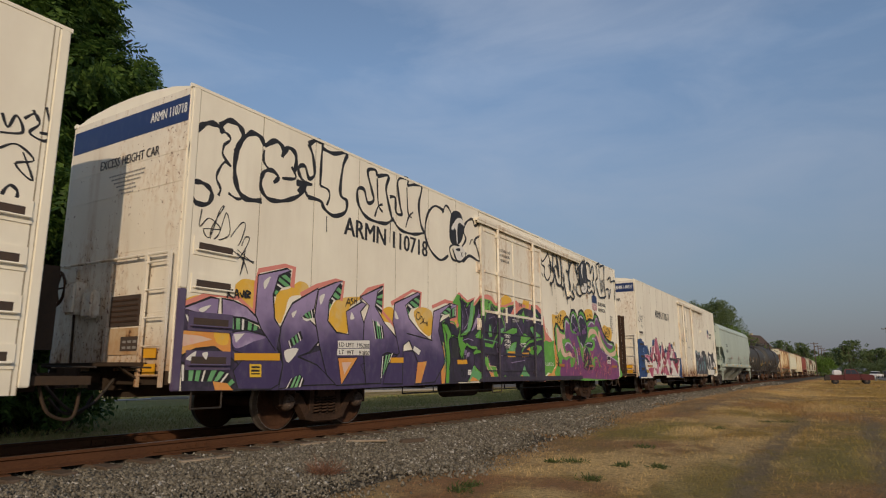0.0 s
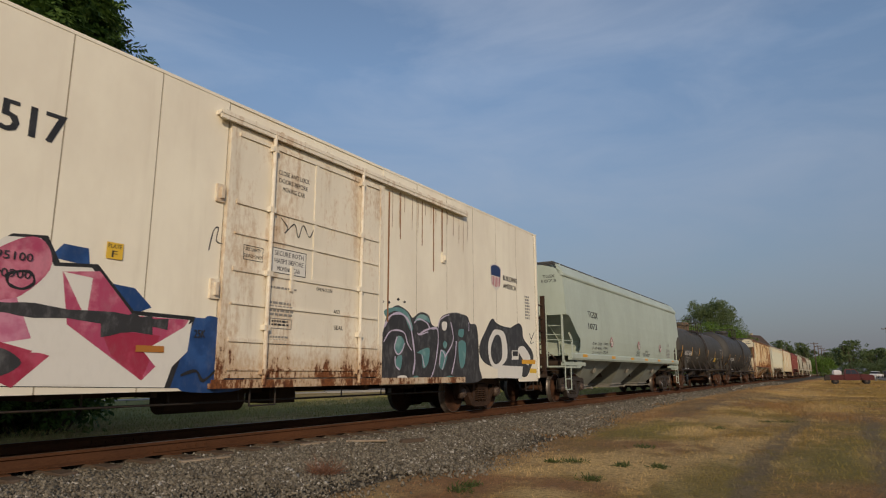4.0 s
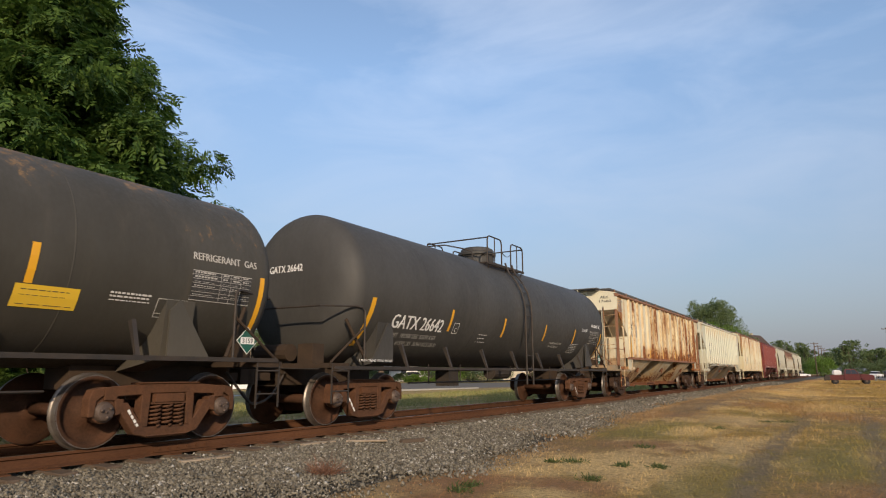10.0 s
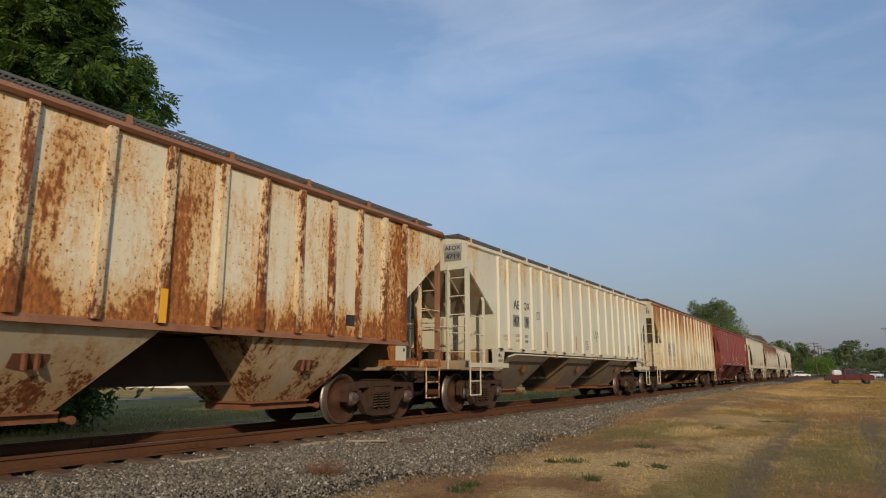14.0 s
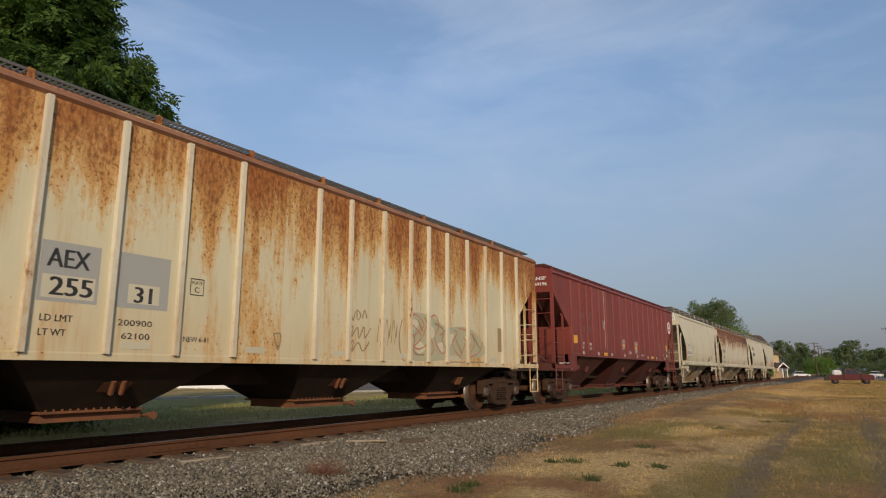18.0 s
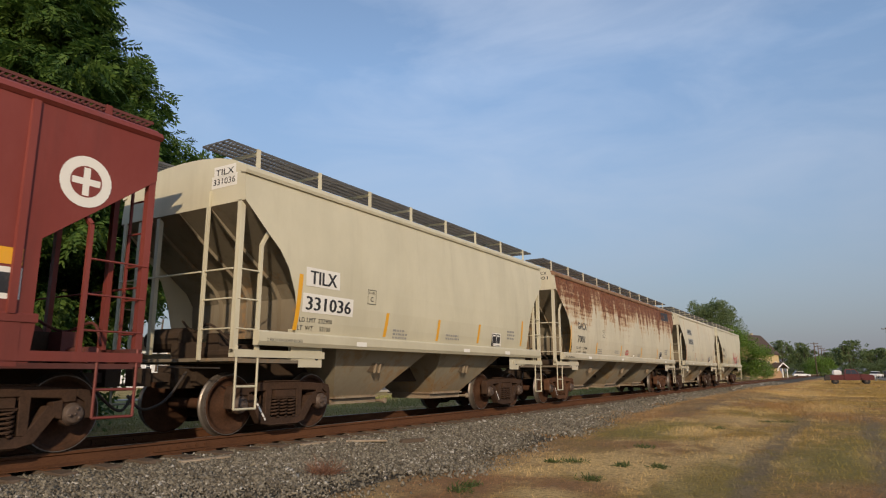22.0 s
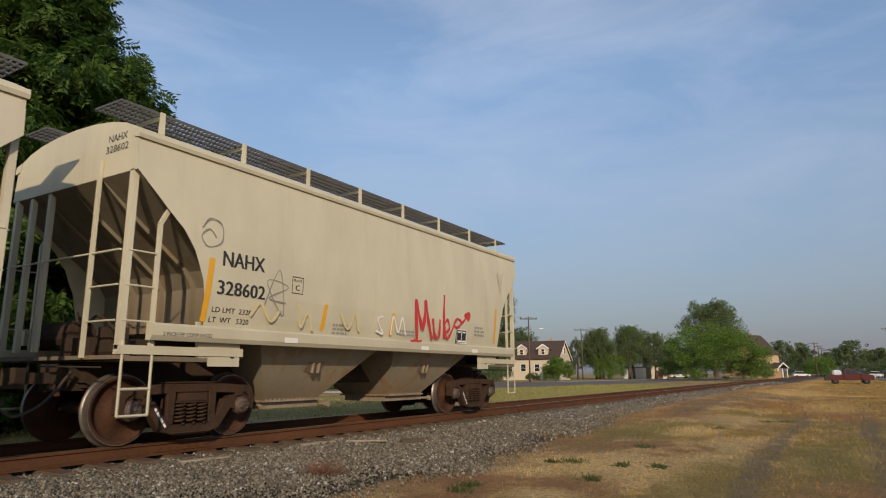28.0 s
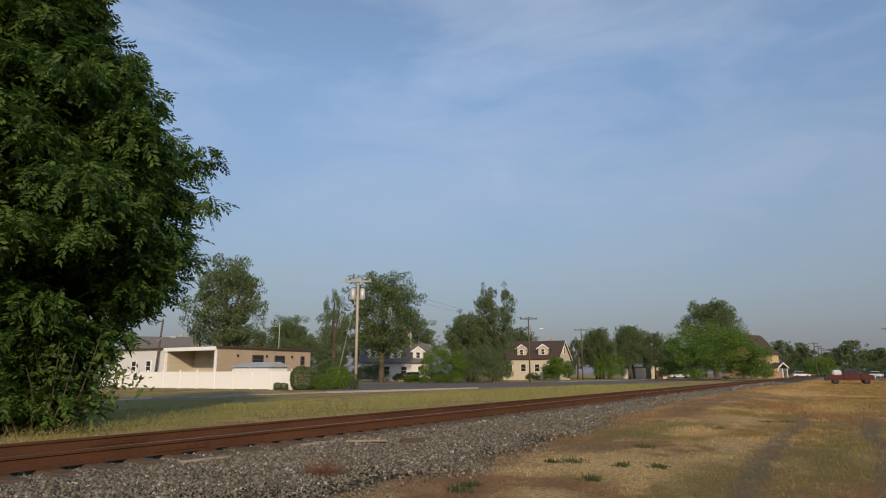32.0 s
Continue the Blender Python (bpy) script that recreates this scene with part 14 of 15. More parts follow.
def window(parent, m, w, h, frame_mat=None):
    """A sash window in a wall; m: its centre, x along the wall, -y out of it."""
    bm = bmesh.new()
    for a, b, c, d in ((-w / 2, w / 2, h / 2 - 0.07, h / 2), (-w / 2, w / 2, -h / 2, -h / 2 + 0.07), (-w / 2, -w / 2 + 0.07, -h / 2 + 0.07, h / 2 - 0.07), (w / 2 - 0.07, w / 2, -h / 2 + 0.07, h / 2 - 0.07), (-w / 2 + 0.07, w / 2 - 0.07, -0.025, 0.025)):
        box(bm, a, b, -0.07, 0.02, c, d)
    f = part("window", bm, frame_mat or VINYL, parent)
    f.matrix_basis = m
    bm = bmesh.new()
    box(bm, -w / 2 + 0.05, w / 2 - 0.05, -0.03, 0.01, -h / 2 + 0.05, h / 2 - 0.05)
    part("pane", bm, WINDOW_DARK, f)
    return f


def gable_house(label, x, y, turn, length, depth, eave, ridge, wall, roof, dormers=0, windows=4, name="house", porch=False):
    """A house with its ridge along its front; local x along the front, -y towards the street."""
    h = thing(name, label, "house", "houses along the street", at=(x, y, GZ), turn=turn)
    bm = bmesh.new()
    box(bm, -length / 2, length / 2, 0, depth, 0, eave)
    prism(bm, [(0.0, eave), (depth, eave), (depth / 2, ridge - 0.12)], "x", -length / 2, length / 2)
    part("wall", bm, wall, h)
    for s in (0, 1):
        bm = bmesh.new()
        ya, yb = (-0.4, depth / 2) if s == 0 else (depth + 0.4, depth / 2)
        za = eave - 0.4 * (ridge - eave) / (depth / 2)
        prism(bm, [(ya, za), (yb, ridge), (yb, ridge + 0.14), (ya, za + 0.14)], "x", -length / 2 - 0.35, length / 2 + 0.35)
        part("roof", bm, roof, h)
    for s in (-1, 1):
        bm = bmesh.new()
        for y0, y1 in ((-0.4, depth / 2), (depth + 0.4, depth / 2)):
            za = eave - 0.4 * (ridge - eave) / (depth / 2)
            prism(bm, [(y0, za - 0.16), (y1, ridge - 0.16), (y1, ridge + 0.02), (y0, za + 0.02)], "x", s * (length / 2 + 0.30), s * (length / 2 + 0.38))
        part("gable_trim", bm, VINYL, h)
        window(h, pose(s * (length / 2 + 0.02), depth / 2, eave + 0.55 * (ridge - eave) - 0.4, 0, 0, 90 * s), 1.0, 1.3)
        window(h, pose(s * (length / 2 + 0.02), depth * 0.3, eave * 0.55, 0, 0, 90 * s), 1.0, 1.4)
    for k in range(windows):
        window(h, pose(-length / 2 + length * (k + 0.5) / windows, -0.01, eave * 0.55), 1.1, 1.5)
    for k in range(dormers):
        dx = -length / 2 + length * ((0.33, 0.72)[k] if dormers == 2 else (k + 0.5) / dormers)
        d = part("dormer", soft_box(dx - 0.95, dx + 0.95, 0.6, depth / 2 - 0.3, eave + 0.35, eave + 1.85, 0.02, 1), wall, h)
        bm = bmesh.new()
        for s in (-1, 1):
            prism(bm, [(dx, eave + 2.55), (dx, eave + 2.68), (dx + s * 1.28, eave + 1.78), (dx + s * 1.28, eave + 1.62)], "y", 0.4, depth / 2)
        part("dormer_roof", bm, roof, d)
        bm = bmesh.new()
        prism(bm, [(dx - 0.95, eave + 1.85), (dx + 0.95, eave + 1.85), (dx, eave + 2.5)], "y", 0.6, 0.9)
        part("dormer_gable", bm, wall, d)
        bm = bmesh.new()
        for q in (-1, 1):
            prism(bm, [(dx, eave + 2.44), (dx, eave + 2.70), (dx + q * 1.30, eave + 1.80), (dx + q * 1.30, eave + 1.56)], "y", 0.34, 0.40)
        part("dormer_trim", bm, VINYL, d)
        w = window(d, pose(dx, 0.58, eave + 1.15), 0.75, 1.1)
    if porch:
        bm = bmesh.new()
        c = length * 0.22
        for q in (-1, 1):
            prism(bm, [(c, 4.0), (c, 4.18), (c + q * 3.1, 2.78), (c + q * 3.1, 2.6)], "y", -2.7, 0.1)
        part("porch_roof", bm, roof, h)
        bm = bmesh.new()
        for q in (-1, 1):
            prism(bm, [(c, 3.86), (c, 4.2), (c + q * 3.15, 2.8), (c + q * 3.15, 2.5)], "y", -2.78, -2.70)
        part("porch_trim", bm, VINYL, h)
        for px in (c - 2.8, c, c + 2.8):
            bm = bmesh.new()
            box(bm, px - 0.1, px + 0.1, -2.5, -2.3, 0, 2.5)
            part("porch_post", bm, VINYL, h)
    bm = bmesh.new()
    box(bm, length * 0.2, length * 0.2 + 0.6, depth * 0.55, depth * 0.55 + 0.6, ridge - 0.8, ridge + 0.7)
    part("chimney", bm, BRICK_TAN, h)
    return h


gable_house("cream house with brown roof and two dormers", -43.2, 116.6, 6.0, 11.2, 9.0, 4.3, 7.6, SIDING_CREAM, SHINGLE, 2, 4)
gable_house("white Cape house with dormers behind trees", -58.5, 93.0, 35.0, 12.0, 8.0, 3.4, 6.6, SIDING_WHITE, SHINGLE_GREY, 3, 4)
gable_house("ochre house with brown roof and white porch", -9.2, 203.0, 70.0, 13.0, 9.5, 6.8, 12.0, SIDING_YELLOW, SHINGLE, 0, 3, porch=True)
gable_house("distant white house with a pale gable", -101.0, 76.0, 45.0, 12.0, 9.0, 5.2, 8.4, SIDING_WHITE, SHINGLE_GREY, 0, 3)


def build_shop():
    s = thing("shop", "small cream flat-roofed shop across the street", "shop", at=(-28.2, 156.5, GZ), turn=30)
    part("wall", soft_box(-1.9, 2.2, 0, 6, 0, 3.9, 0.03, 1), SIDING_CREAM, s)
    bm = bmesh.new()
    box(bm, -2.05, 2.35, -0.15, 6.15, 3.9, 4.15)
    part("roof", bm, VINYL, s)
    bm = bmesh.new()
    box(bm, -0.9, 0.5, -0.9, -0.1, 0.02, 1.9)
    part("vending_box", bm, TRUCK_RED, s, "red vending box")
    w = thing("low_building", "low white building behind trees", "building", at=(-33.0, 154.5, GZ), turn=30)
    part("wall", soft_box(-2.2, 2.2, 0, 5, 0, 2.6, 0.03, 1), SIDING_WHITE, w)
    bm = bmesh.new()
    box(bm, -2.4, 2.4, -0.2, 5.2, 2.6, 2.85)
    part("roof", bm, SHINGLE_GREY, w)


build_shop()


def build_low_building():
    b = thing("low_building", "long tan brick one-storey building with dark windows", "building", at=(0, 0, 0))
    x0, x1, y0, y1, top = -62.0, -43.5, 42.5, 55.6, 3.45
    bm = bmesh.new()
    box(bm, -51.6, x1, y0 + 3.2, y1, GZ, top)
    box(bm, -51.6, -51.2, y0, y0 + 3.2, GZ, top)
    box(bm, x1 - 0.35, x1, y0, y0 + 3.2, GZ, top)
    part("wall", bm, BRICK_TAN, b)
    bm = bmesh.new()
    box(bm, -51.2, x1 - 0.35, y0 + 3.14, y0 + 3.197, GZ, top)
    box(bm, -51.197, -51.15, y0, y0 + 3.14, GZ, top)
    box(bm, x1 - 0.40, x1 - 0.353, y0, y0 + 3.14, GZ, top)
    part("recess_lining", bm, SIDING_CREAM, b, "pale cream wall of the covered recess")
    bm = bmesh.new()
    box(bm, x0, -51.6, y0, y1, GZ, top)
    part("annexe_wall", bm, SIDING_WHITE, b)
    bm = bmesh.new()
    box(bm, x0 - 0.2, x1 + 0.25, y0 - 0.25, y1 + 0.25, top, top + 0.16)
    part("roof", bm, SHINGLE, b)
    bm = bmesh.new()
    box(bm, -51.7, x1 + 0.05, y0 - 0.28, y0 - 0.18, top - 0.25, top + 0.12)
    for x in (-51.4, x1 - 0.1):
        box(bm, x - 0.1, x + 0.1, y0 - 0.2, y0, GZ, top - 0.2)
    part("canopy_trim", bm, VINYL, b)
    for y in (47.7, 50.8, 54.3):
        w = window(b, pose(x1 + 0.01, y, 2.35, 0, 0, 90), 1.5 if y < 54 else 0.6, 1.0, POLE_DARK)
    for x in (-57.0, -54.4):
        window(b, pose(x, y0 - 0.01, 1.7), 0.9, 1.2)
    for y in (45.0, 48.9, 52.6):
        part("wall_lamp", soft_box(x1, x1 + 0.15, y - 0.1, y + 0.1, 2.6, 2.85, 0.02, 1), BLACK_STEEL, b)
    bm = bmesh.new()
    rod(bm, (-46.0, 53.0, top), (-46.0, 53.0, top + 3.2), 0.05, 8)
    part("roof_mast", bm, GALV, b)
    s = thing("shed", "small white garden shed behind a fence", "shed", at=(-38.6, 43.6, GZ))
    part("wall", soft_box(-2.4, 2.4, -1.2, 1.2, 0, 2.0, 0.02, 1), VINYL, s)
    bm = bmesh.new()
    prism(bm, [(-1.4, 1.95), (1.4, 1.95), (1.4, 2.05), (0, 2.45), (-1.4, 2.05)], "x", -2.6, 2.6)
    part("roof", bm, GALV, s)


build_low_building()


def build_fence():
    f = thing("vinyl_fence", "tall white vinyl privacy fence", "fence")
    a, b = Vector((-60.0, 37.9, GZ)), Vector((-30.7, 39.9, GZ))
    n = 13
    d = (b - a) / n
    ang = math.degrees(math.atan2(d.y, d.x))
    post, panel_m, rail = bmesh.new(), bmesh.new(), bmesh.new()
    box(post, -0.065, 0.065, -0.065, 0.065, 0, 1.64)
    prism(post, [(-0.08, 1.64), (0.08, 1.64), (0.0, 1.72)], "y", -0.08, 0.08)
    w = d.length / 2 - 0.07
    k = 14
    box(panel_m, -w / k + 0.004, w / k - 0.004, -0.018, 0.018, 0.08, 1.50)
    for z0, z1 in ((1.48, 1.56), (0.05, 0.14)):
        box(rail, -w, w, -0.035, 0.035, z0, z1)
    post, panel_m, rail = finish(post), finish(panel_m), finish(rail)
    for i in range(n + 1):
        p = part("post", post, VINYL, f)
        p.matrix_basis = pose(*(a + d * i), 0, 0, ang)
        if i < n:
            p = part("rail", rail, VINYL, f)
            p.matrix_basis = pose(*(a + d * (i + 0.5)), 0, 0, ang)
            for q in range(k):
                p = part("board", panel_m, VINYL, f)
                p.matrix_basis = pose(*(a + d * (i + 0.5) + d.normalized() * (-w + 2 * w * (q + 0.5) / k)), 0, 0, ang)


build_fence()


def utility_pole(x, y, top, r=0.16, mat=None, arm=2.4, lamp=False, cans=0, label="weathered wooden utility pole with a crossarm", turn=30.0, lean=0.0):
    p = thing("utility_pole", label, "utility pole", "utility poles", at=(x, y, GZ), turn=turn)
    bm = bmesh.new()
    rod(bm, (0, 0, -0.2), (lean, 0, top - GZ), r, 10, r * 0.7)
    part("pole", bm, mat or POLE_WOOD, p, smooth=True)
    h = top - GZ
    if arm:
        bm = bmesh.new()
        box(bm, -arm / 2, arm / 2, -0.22, -0.1, h - 0.45, h - 0.30)
        for k in range(4):
            u = -arm / 2 + 0.12 + (arm - 0.24) * k / 3
            rod(bm, (u, -0.16, h - 0.30), (u, -0.16, h - 0.08), 0.05, 6)
        part("crossarm", bm, mat or POLE_WOOD, p)
    for k in range(cans):
        s = -1 if k == 0 else 1
        bm = bmesh.new()
        lathe(bm, [(h - 2.0, 0.22), (h - 1.95, 0.25), (h - 1.15, 0.25), (h - 1.08, 0.20), (h - 0.95, 0.05)], "z", 14, (s * 0.42, -0.05, 0))
        part("transformer", bm, GALV, p, "pale grey transformer can", smooth=True)
    if lamp:
        bm = bmesh.new()
        tube(bm, smooth_path([(0.1, -0.1, h - 2.3), (0.8, -0.2, h - 1.9), (1.7, -0.3, h - 1.85)], False, 4), 0.04, 6)
        box(bm, 1.6, 2.2, -0.42, -0.18, h - 1.95, h - 1.82)
        part("lamp_arm", bm, GALV, p)
    return p


pole = utility_pole(-27.05, 43.84, 9.3, 0.14, POLE_WOOD, 2.4, cans=2)
bm = bmesh.new()
rod(bm, (-0.1, 0, 8.2), (-1.9, 0.4, 0.0), 0.018, 5)
part("guy_wire", bm, GALV, pole)
utility_pole(-31.9, 91.1, 9.5, 0.13, POLE_DARK, 2.6, lamp=True, label="dark wooden utility pole with street lamp")
utility_pole(-38.7, 133.6, 10.4, 0.13, POLE_DARK, 3.0, label="dark wooden utility pole with a crossarm")
utility_pole(-38.8, 165.7, 11.3, 0.20, POLE_WOOD, 0, label="pale bare utility pole")
utility_pole(-52.6, 42.0, 6.6, 0.13, POLE_DARK, 0, lamp=True, label="wooden pole with a yard lamp", lean=0.5)
utility_pole(-30.0, 205.0, 12.0, 0.2, POLE_DARK, 2.6)
utility_pole(18.1, 182.8, 11.3, 0.18, POLE_DARK, 2.4)
utility_pole(-58.0, 97.0, 9.5, 0.17, POLE_WOOD, 0, cans=1)
for k in range(4):
    utility_pole(2.0 + 0.3 * k, 215 + 22 * k, 9.5, 0.16, POLE_DARK, 2.2)
# wires between the street poles
bm = bmesh.new()
for u in (-0.9, 0.9):
    a, b = Vector((-27.05 + u * 0.85, 43.84 + u * 0.5, 9.15)), Vector((-31.9 + u * 0.85, 91.1 + u * 0.5, 9.35))
    tube(bm, [a + (b - a) * k / 10 - Vector((0, 0, 1.0 * math.sin(math.pi * k / 10))) for k in range(11)], 0.010, 4)
single("overhead_wire", bm, BLACK_STEEL, "thin black overhead wires between street poles", "overhead wire")

# ---- planting
for kind, x, y, h, w, m in (
        ("broad", -49.5, 77.0, 16.4, 17.0, None), ("tall", -39.4, 93.8, 15.6, 9.0, None), ("tall", -42.0, 90.0, 11.0, 9.5, None), ("broad", -45.0, 97.0, 10.0, 11.0, None), ("broad", -67.5, 63.0, 18.6, 14.5, None), ("airy", -48.0, 64.6, 12.6, 5.0, None),
        ("broad", -54.0, 62.5, 9.0, 8.0, None), ("broad", -86.0, 95.0, 11.0, 12.0, None), ("broad", -95.0, 92.0, 11.2, 12.0, None), ("broad", -77.0, 98.0, 10.5, 11.0, None), ("broad", -70.0, 100.0, 10.0, 11.0, None),
        ("broad", -64.0, 108.0, 12.0, 12.0, None), ("broad", -50.0, 125.0, 11.0, 12.0, None), ("tall", -60.0, 120.0, 13.0, 10.0, None),
        ("broad", -33.0, 152.5, 11.9, 10.5, None), ("broad", -38.5, 142.0, 10.6, 8.0, None), ("tall", -41.5, 138.5, 9.0, 6.0, None), ("broad", -36.8, 209.0, 12.0, 12.0, None), ("tall", -46.0, 170.0, 11.0, 9.0, None),
        ("dense", -21.0, 190.0, 21.5, 19.5, None), ("dense", -37.0, 140.0, 11.5, 7.5, None), ("dense", -31.5, 143.5, 12.0, 8.5, None), ("dense", -27.0, 148.0, 10.5, 7.0, None), ("broad", -28.0, 215.0, 10.0, 12.0, None),
        ("broad", -3.2, 266.0, 12.2, 10.0, None), ("broad", -11.5, 285.0, 14.0, 13.0, None), ("broad", 10.7, 274.0, 13.0, 13.0, None), ("broad", 19.0, 280.0, 9.5, 13.0, None), ("broad", 28.0, 292.0, 10.5, 14.0, None),
        ("broad", 38.0, 300.0, 12.0, 16.0, None), ("broad", 3.0, 300.0, 9.5, 12.0, None), ("broad", 50.0, 300.0, 11.0, 15.0, None), ("broad", -20.0, 300.0, 11.0, 15.0, None), ("broad", -8.0, 330.0, 12.0, 16.0, None), ("broad", 8.0, 340.0, 12.5, 18.0, None), ("broad", 22.0, 335.0, 12.0, 18.0, None), ("broad", 33.0, 330.0, 12.0, 17.0, None), ("broad", -30.0, 340.0, 15.0, 20.0, None), ("broad", -44.0, 330.0, 15.0, 20.0, None)):
    tree(kind, x, y, h, w, m, turn=(x * 37) % 360)
for kind, x, y, h, w, m, lab in (
        ("bush", -11.8, 128.5, 11.6, 17.5, LEAF_BRIGHT, "huge rounded green bush beside the track"), ("bush", -6.6, 133.0, 5.2, 8.0, LEAF_FAR, "large dark green bush beside the track"), ("bush", -17.4, 127.0, 6.6, 8.0, LEAF_FAR, "large dark green bush beside the track"),
        ("bush", 2.4, 234.0, 7.2, 9.0, LEAF_BRIGHT, "rounded green bush beside the distant track"), ("bush", 22.0, 262.0, 6.5, 14.0, LEAF_FAR, "low dark scrub along the distant street"), ("bush", 13.0, 258.0, 5.5, 12.0, LEAF_FAR, "low dark scrub along the distant street"), ("bush", -3.0, 262.0, 6.0, 12.0, LEAF_FAR, "low dark scrub along the distant street"),
        ("bush", -39.2, 78.0, 5.8, 6.5, LEAF_BRIGHT, "rounded green bush on the street corner"), ("bush", -36.4, 82.0, 6.0, 7.0, LEAF_FAR, "rounded dark bush beside the street"), ("bush", -40.2, 95.0, 6.0, 6.0, LEAF_FAR, ""),
        ("shrub", -41.5, 74.5, 1.4, 3.2, LEAF_BRIGHT, ""), ("shrub", -38.0, 75.5, 1.3, 2.8, LEAF_BRIGHT, ""), ("shrub", -35.5, 111.5, 4.8, 5.5, LEAF_BRIGHT, ""), ("shrub", -40.0, 110.5, 1.6, 2.6, LEAF_FAR, ""),
        ("clipped", -29.9, 40.4, 1.95, 2.1, LEAF_FAR, "clipped dark green bush at a fence's end"), ("clipped", -31.6, 39.2, 0.62, 0.66, LEAF_FAR, "small clipped ball bush"), ("clipped", -30.9, 39.2, 0.60, 0.64, LEAF_FAR, "small clipped ball bush"),
        ("clipped", -28.3, 41.4, 1.25, 1.9, LEAF_BRIGHT, "clipped yellow-green bush beside a taller one"), ("clipped", -28.9, 43.6, 1.9, 1.9, LEAF_BRIGHT, "clipped yellow-green bush beside a taller one"), ("shrub", -26.2, 42.6, 1.5, 0.8, LEAF_FAR, ""), ("bush", -57.0, 84.0, 3.2, 6.0, LEAF_FAR, ""), ("shrub", -53.5, 88.0, 1.6, 3.0, LEAF_FAR, ""), ("shrub", -33.5, 48.0, 3.0, 3.6, LEAF_FAR, ""), ("bush", -50.0, 60.0, 7.0, 9.0, LEAF_FAR, ""),
        ("bush", -36.0, 139.0, 6.5, 4.0, LEAF_BRIGHT, ""), ("bush", -33.8, 141.0, 6.8, 4.0, LEAF_BRIGHT, "")):
    tree(kind, x, y, h, w, m, lab, turn=(x * 53) % 360, group="bushes along the street")

# ---- vehicles
def wheel(parent, x, y, r=0.36, w=0.22):
    bm = bmesh.new()
    lathe(bm, [(-w / 2, r * 0.6), (-w / 2, r * 0.96), (-w / 2 + 0.03, r), (w / 2 - 0.03, r), (w / 2, r * 0.96), (w / 2, r * 0.6)], "y", 20)
    t = part("wheel", bm, RUBBER, parent, smooth=True)
    t.matrix_basis = pose(x, y, r)
    bm = bmesh.new()
    lathe(bm, [(-w / 2 - 0.01, 0.03), (-w / 2 + 0.01, r * 0.6), (w / 2 - 0.01, r * 0.6), (w / 2 + 0.01, 0.03)], "y", 16)
    part("rim", bm, CAP_STEEL, t, smooth=True)


def build_pickup():
    p = thing("pickup_truck", "old faded red pickup truck parked on the grass", "pickup truck", at=(9.3, 92.0, GZ), turn=4)
    L0, L1, W = -2.55, 2.55, 0.92

    def slab(name, pts, w, mat, parent=p, bev=0.03):
        bm = bmesh.new()
        prism(bm, pts, "y", -w, w)
        bmesh.ops.bevel(bm, geom=bm.edges[:], offset=bev, segments=2, affect='EDGES')
        return part(name, bm, mat, parent)
    slab("cab", [(-0.62, 0.48), (1.02, 0.48), (1.02, 1.16), (-0.62, 1.16)], W, TRUCK_RED)
    roof = bmesh.new()
    low = [roof.verts.new(p) for p in ((-0.58, -W + 0.04, 1.14), (0.98, -W + 0.04, 1.14), (0.98, W - 0.04, 1.14), (-0.58, W - 0.04, 1.14))]
    high = [roof.verts.new(p) for p in ((-0.44, -W + 0.16, 1.80), (0.56, -W + 0.16, 1.80), (0.56, W - 0.16, 1.80), (-0.44, W - 0.16, 1.80))]
    roof.faces.new(low[::-1])
    roof.faces.new(high)
    for a in range(4):
        roof.faces.new((low[a], low[(a + 1) % 4], high[(a + 1) % 4], high[a]))
    bmesh.ops.bevel(roof, geom=roof.edges[:], offset=0.05, segments=2, affect='EDGES')
    part("cab_roof", roof, TRUCK_RED, p)
    slab("bonnet", [(1.03, 0.5), (2.40, 0.5), (2.46, 0.95), (2.30, 1.12), (1.03, 1.20)], W * 0.80, TRUCK_RED, bev=0.06)
    slab("bed", [(-2.5, 0.5), (-0.65, 0.5), (-0.65, 1.10), (-2.5, 1.10)], W, TRUCK_RED)
    slab("tailgate", [(-2.56, 0.45), (-2.02, 0.45), (-2.02, 1.13), (-2.56, 1.13)], W + 0.01, BLACK_STEEL)
    slab("bed_load", [(-1.75, 1.08), (-0.80, 1.08), (-0.85, 1.66), (-1.70, 1.68)], 0.6, CAR_WHITE, bev=0.10)
    slab("front_bumper", [(2.46, 0.42), (2.62, 0.42), (2.62, 0.62), (2.46, 0.62)], W, CHROME)
    slab("rear_bumper", [(-2.66, 0.40), (-2.48, 0.40), (-2.48, 0.98), (-2.66, 0.98)], W, BLACK_STEEL)
    for s in (-1, 1):
        for xa, xb, xc, xd in ((-0.44, 0.12, 0.12, -0.34), (0.18, 0.84, 0.50, 0.18)):
            bm = bmesh.new()
            bm.faces.new([bm.verts.new((x, s * (W - 0.036 - 0.12 * (z - 1.14) / 0.66 + 0.004), z)) for x, z in ((xa, 1.22), (xb, 1.22), (xc, 1.70), (xd, 1.70))])
            part("side_window", bm, WINDOW_DARK, p)
    bm = bmesh.new()
    bm.faces.new([bm.verts.new(q) for q in ((0.945, -0.74, 1.22), (0.945, 0.74, 1.22), (0.635, 0.64, 1.72), (0.635, -0.64, 1.72))])
    part("windscreen", bm, WINDOW_DARK, p)
    for s in (-1, 1):
        bm = bmesh.new()
        lathe(bm, [(2.46, 0.11), (2.53, 0.11), (2.55, 0.02)], "x", 12, (0, s * 0.68, 0.82))
        part("headlight", bm, CAR_WHITE, p)
        for x in (-1.55, 1.62):
            wheel(p, x, s * (W - 0.12))
            bm = bmesh.new()
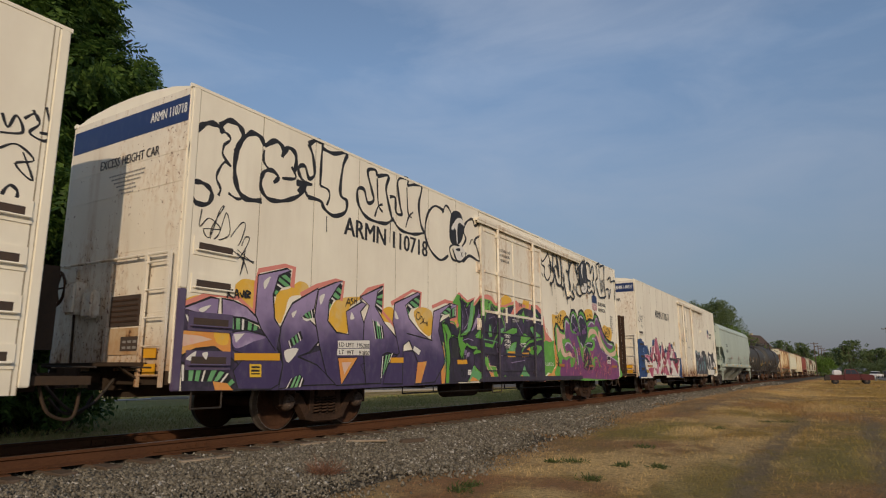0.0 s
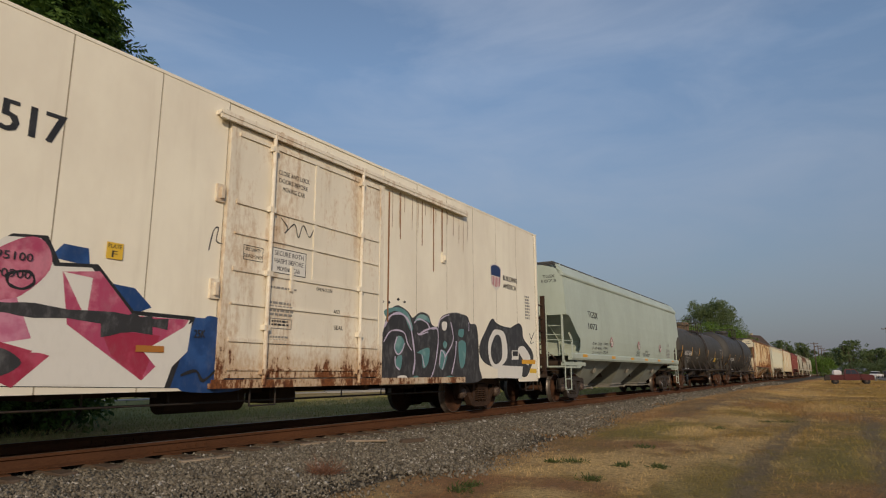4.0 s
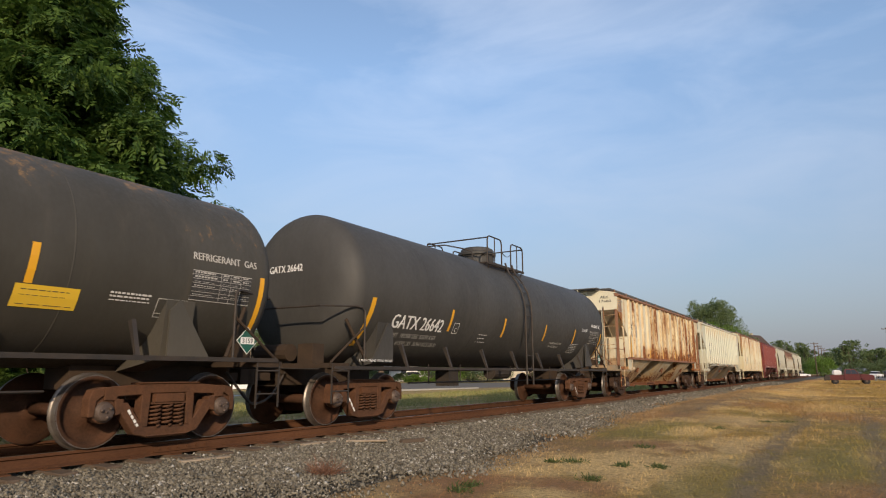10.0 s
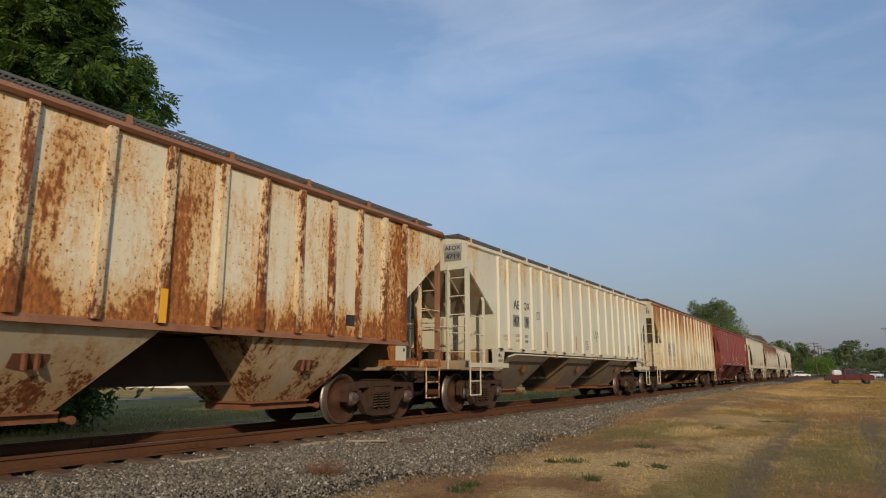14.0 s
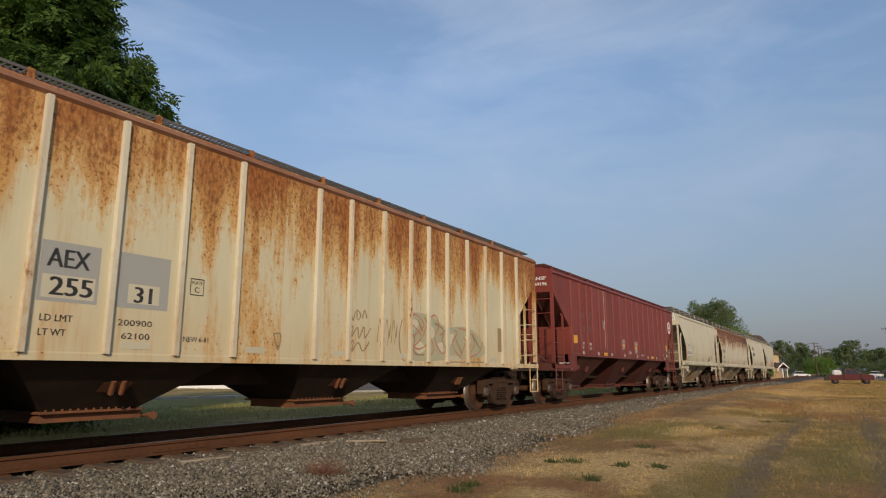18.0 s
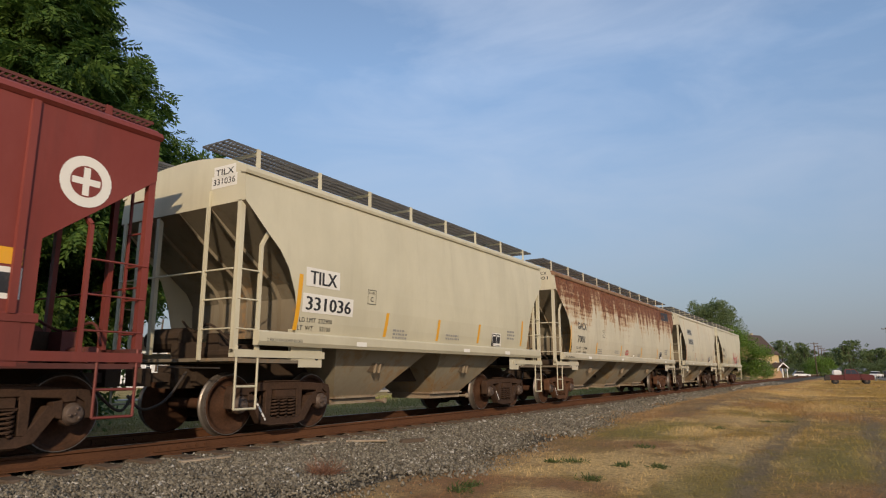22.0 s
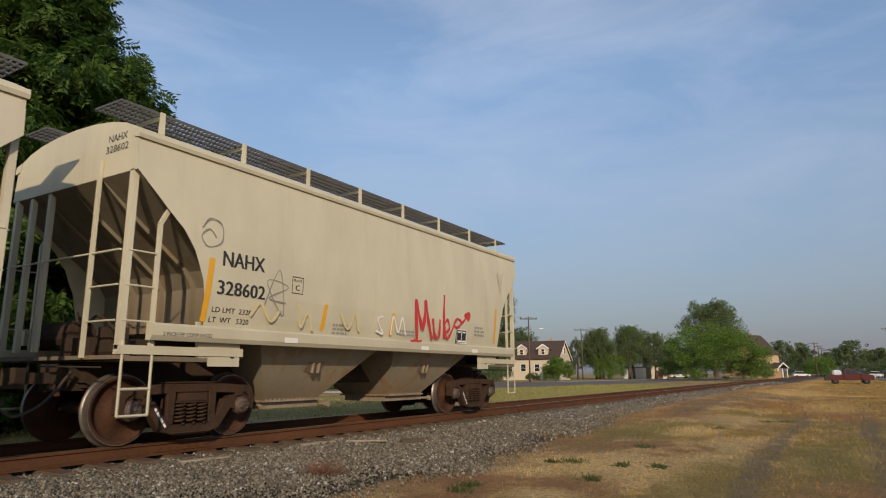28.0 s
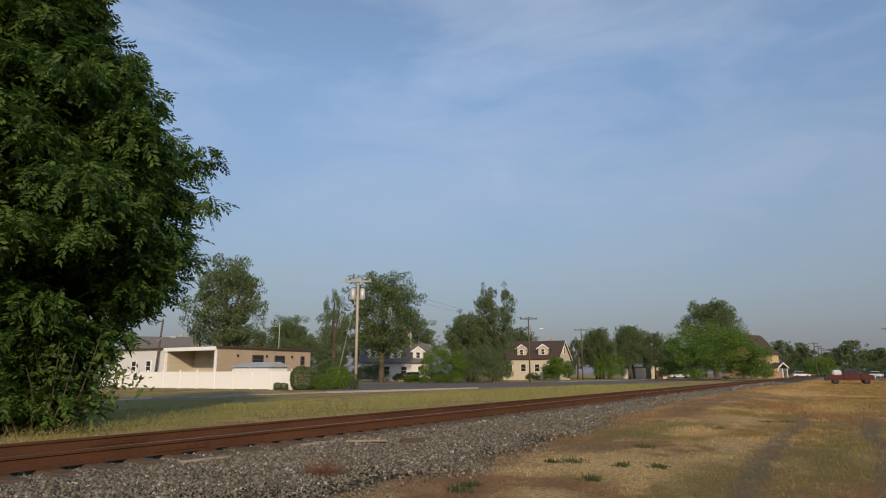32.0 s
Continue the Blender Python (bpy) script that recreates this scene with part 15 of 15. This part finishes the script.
            prism(bm, [(x - 0.5, 0.5)] + [(x + 0.5 * math.cos(a), 0.42 + 0.5 * math.sin(a)) for a in (math.pi * (1 - k / 8) for k in range(1, 8))] + [(x + 0.5, 0.5)], "y", s * (W + 0.001), s * (W + 0.05))
            part("fender", bm, TRUCK_RED, p)


def small_car(x, y, turn, mat, label):
    c = thing("car", label, "car", "cars on the street", at=(x, y, GZ + 0.07), turn=turn)
    for name, pts, m, w in (("body", [(-2.2, 0.35), (2.2, 0.35), (2.25, 0.75), (1.2, 0.95), (-2.1, 1.0), (-2.25, 0.7)], mat, 0.88), ("cabin", [(-1.9, 0.98), (1.0, 0.94), (0.35, 1.5), (-1.5, 1.52)], WINDOW_DARK, 0.76), ("roof", [(-1.55, 1.5), (0.42, 1.48), (0.3, 1.58), (-1.4, 1.6)], mat, 0.74)):
        bm = bmesh.new()
        prism(bm, pts, "y", -w, w)
        bmesh.ops.bevel(bm, geom=bm.edges[:], offset=0.04, segments=2, affect='EDGES')
        part(name, bm, m, c)
    for s in (-1, 1):
        for wx in (-1.4, 1.4):
            wheel(c, wx, s * 0.8, 0.33, 0.2)


build_pickup()
small_car(-53.2, 92.0, 20, CAR_WHITE, "white car parked by a house")
small_car(-50.0, 94.5, 20, BLACK_STEEL, "dark car parked by a house")
small_car(-24.0, 157.5, 30, CAR_WHITE, "white car parked by a shop")
small_car(-34.5, 158.5, 30, GALV, "grey car parked by a low building")
small_car(15.5, 195.0, 70, CAR_WHITE, "white car on the distant street")
small_car(18.5, 205.0, 80, BLACK_STEEL, "dark car on the distant street")
small_car(-2.0, 214.0, 20, CAR_WHITE, "white car beside the ochre house")
bm = soft_box(-0.55, 0.55, -0.4, 0.4, 0, 2.2, 0.05)
b = single("utility_box", bm, CAR_WHITE, "white street utility cabinet", "utility cabinet")
b.matrix_basis = pose(-35.0, 152.8, GZ)
f = thing("wooden_fence", "short tan wooden fence beside the track", "fence", at=(-6.2, 150.0, GZ), turn=35)
for k in range(22):
    bm = bmesh.new()
    box(bm, k * 0.21, k * 0.21 + 0.19, -0.02, 0.02, 0.05, 1.7)
    part("board", bm, FENCE_WOOD, f)
for x in (0.0, 1.55):
    bm = soft_box(-0.9, 0.9, -0.1, 0.1, 0, 0.14, 0.03)
    b = single("parking_block", bm, CONCRETE, "low dark concrete parking block on the verge", "parking block", "parking blocks")
    b.matrix_basis = pose(-20.9 + 0.9 * x, 21.4 + x * 1.15, GZ + 0.07, 0, 0, 52)


# ---------------------------------------------------------------- motion of the train
SPEED_T, SPEED_V = (0, 4, 8, 12, 16, 20, 24, 28, 30, 32), (7.60, 7.55, 7.40, 7.38, 7.45, 7.50, 7.36, 7.30, 7.25, 7.25)


def travelled(t):
    d = 0.0
    for (ta, va), (tb, vb) in zip(zip(SPEED_T, SPEED_V), list(zip(SPEED_T, SPEED_V))[1:]):
        if t > ta:
            u = min(t, tb)
            d += (u - ta) * (va + (va + (vb - va) * (u - ta) / (tb - ta))) / 2
    return d


def motions():
    times = [k * 1.0 for k in range(33)]
    gone = [travelled(t) for t in times]
    for car, s0 in CARS:
        walk(car, [(t, pose(0, s0 - g, 0)) for t, g in zip(times, gone)])
    # the walnut leans and stirs in the draught of the train
    stir = []
    for k in range(81):
        t = 0.4 * k
        lean = float(np.interp(t, (0, 4, 9, 13, 19, 23, 28, 30, 32), (1.2, 1.2, 0.9, 0.4, 0.7, 0.5, 0.4, 0.0, -0.2))) + 0.16 * math.sin(3.3 * t) + 0.08 * math.sin(7.1 * t + 1)
        stir.append((t, pose(*WALNUT_FOOT, -0.913 * lean, 0.405 * lean, 0)))
    walk(WALNUT, stir)
    spins = [k * 2 / FPS for k in range(int(32 * FPS / 2) + 1)]
    turns = [math.degrees(travelled(t) / WHEEL_R) for t in spins]
    for w, y in WHEELSETS:
        walk(w, [(t, pose(0, y, WHEEL_R, a, 0, 0)) for t, a in zip(spins, turns)])


motions()
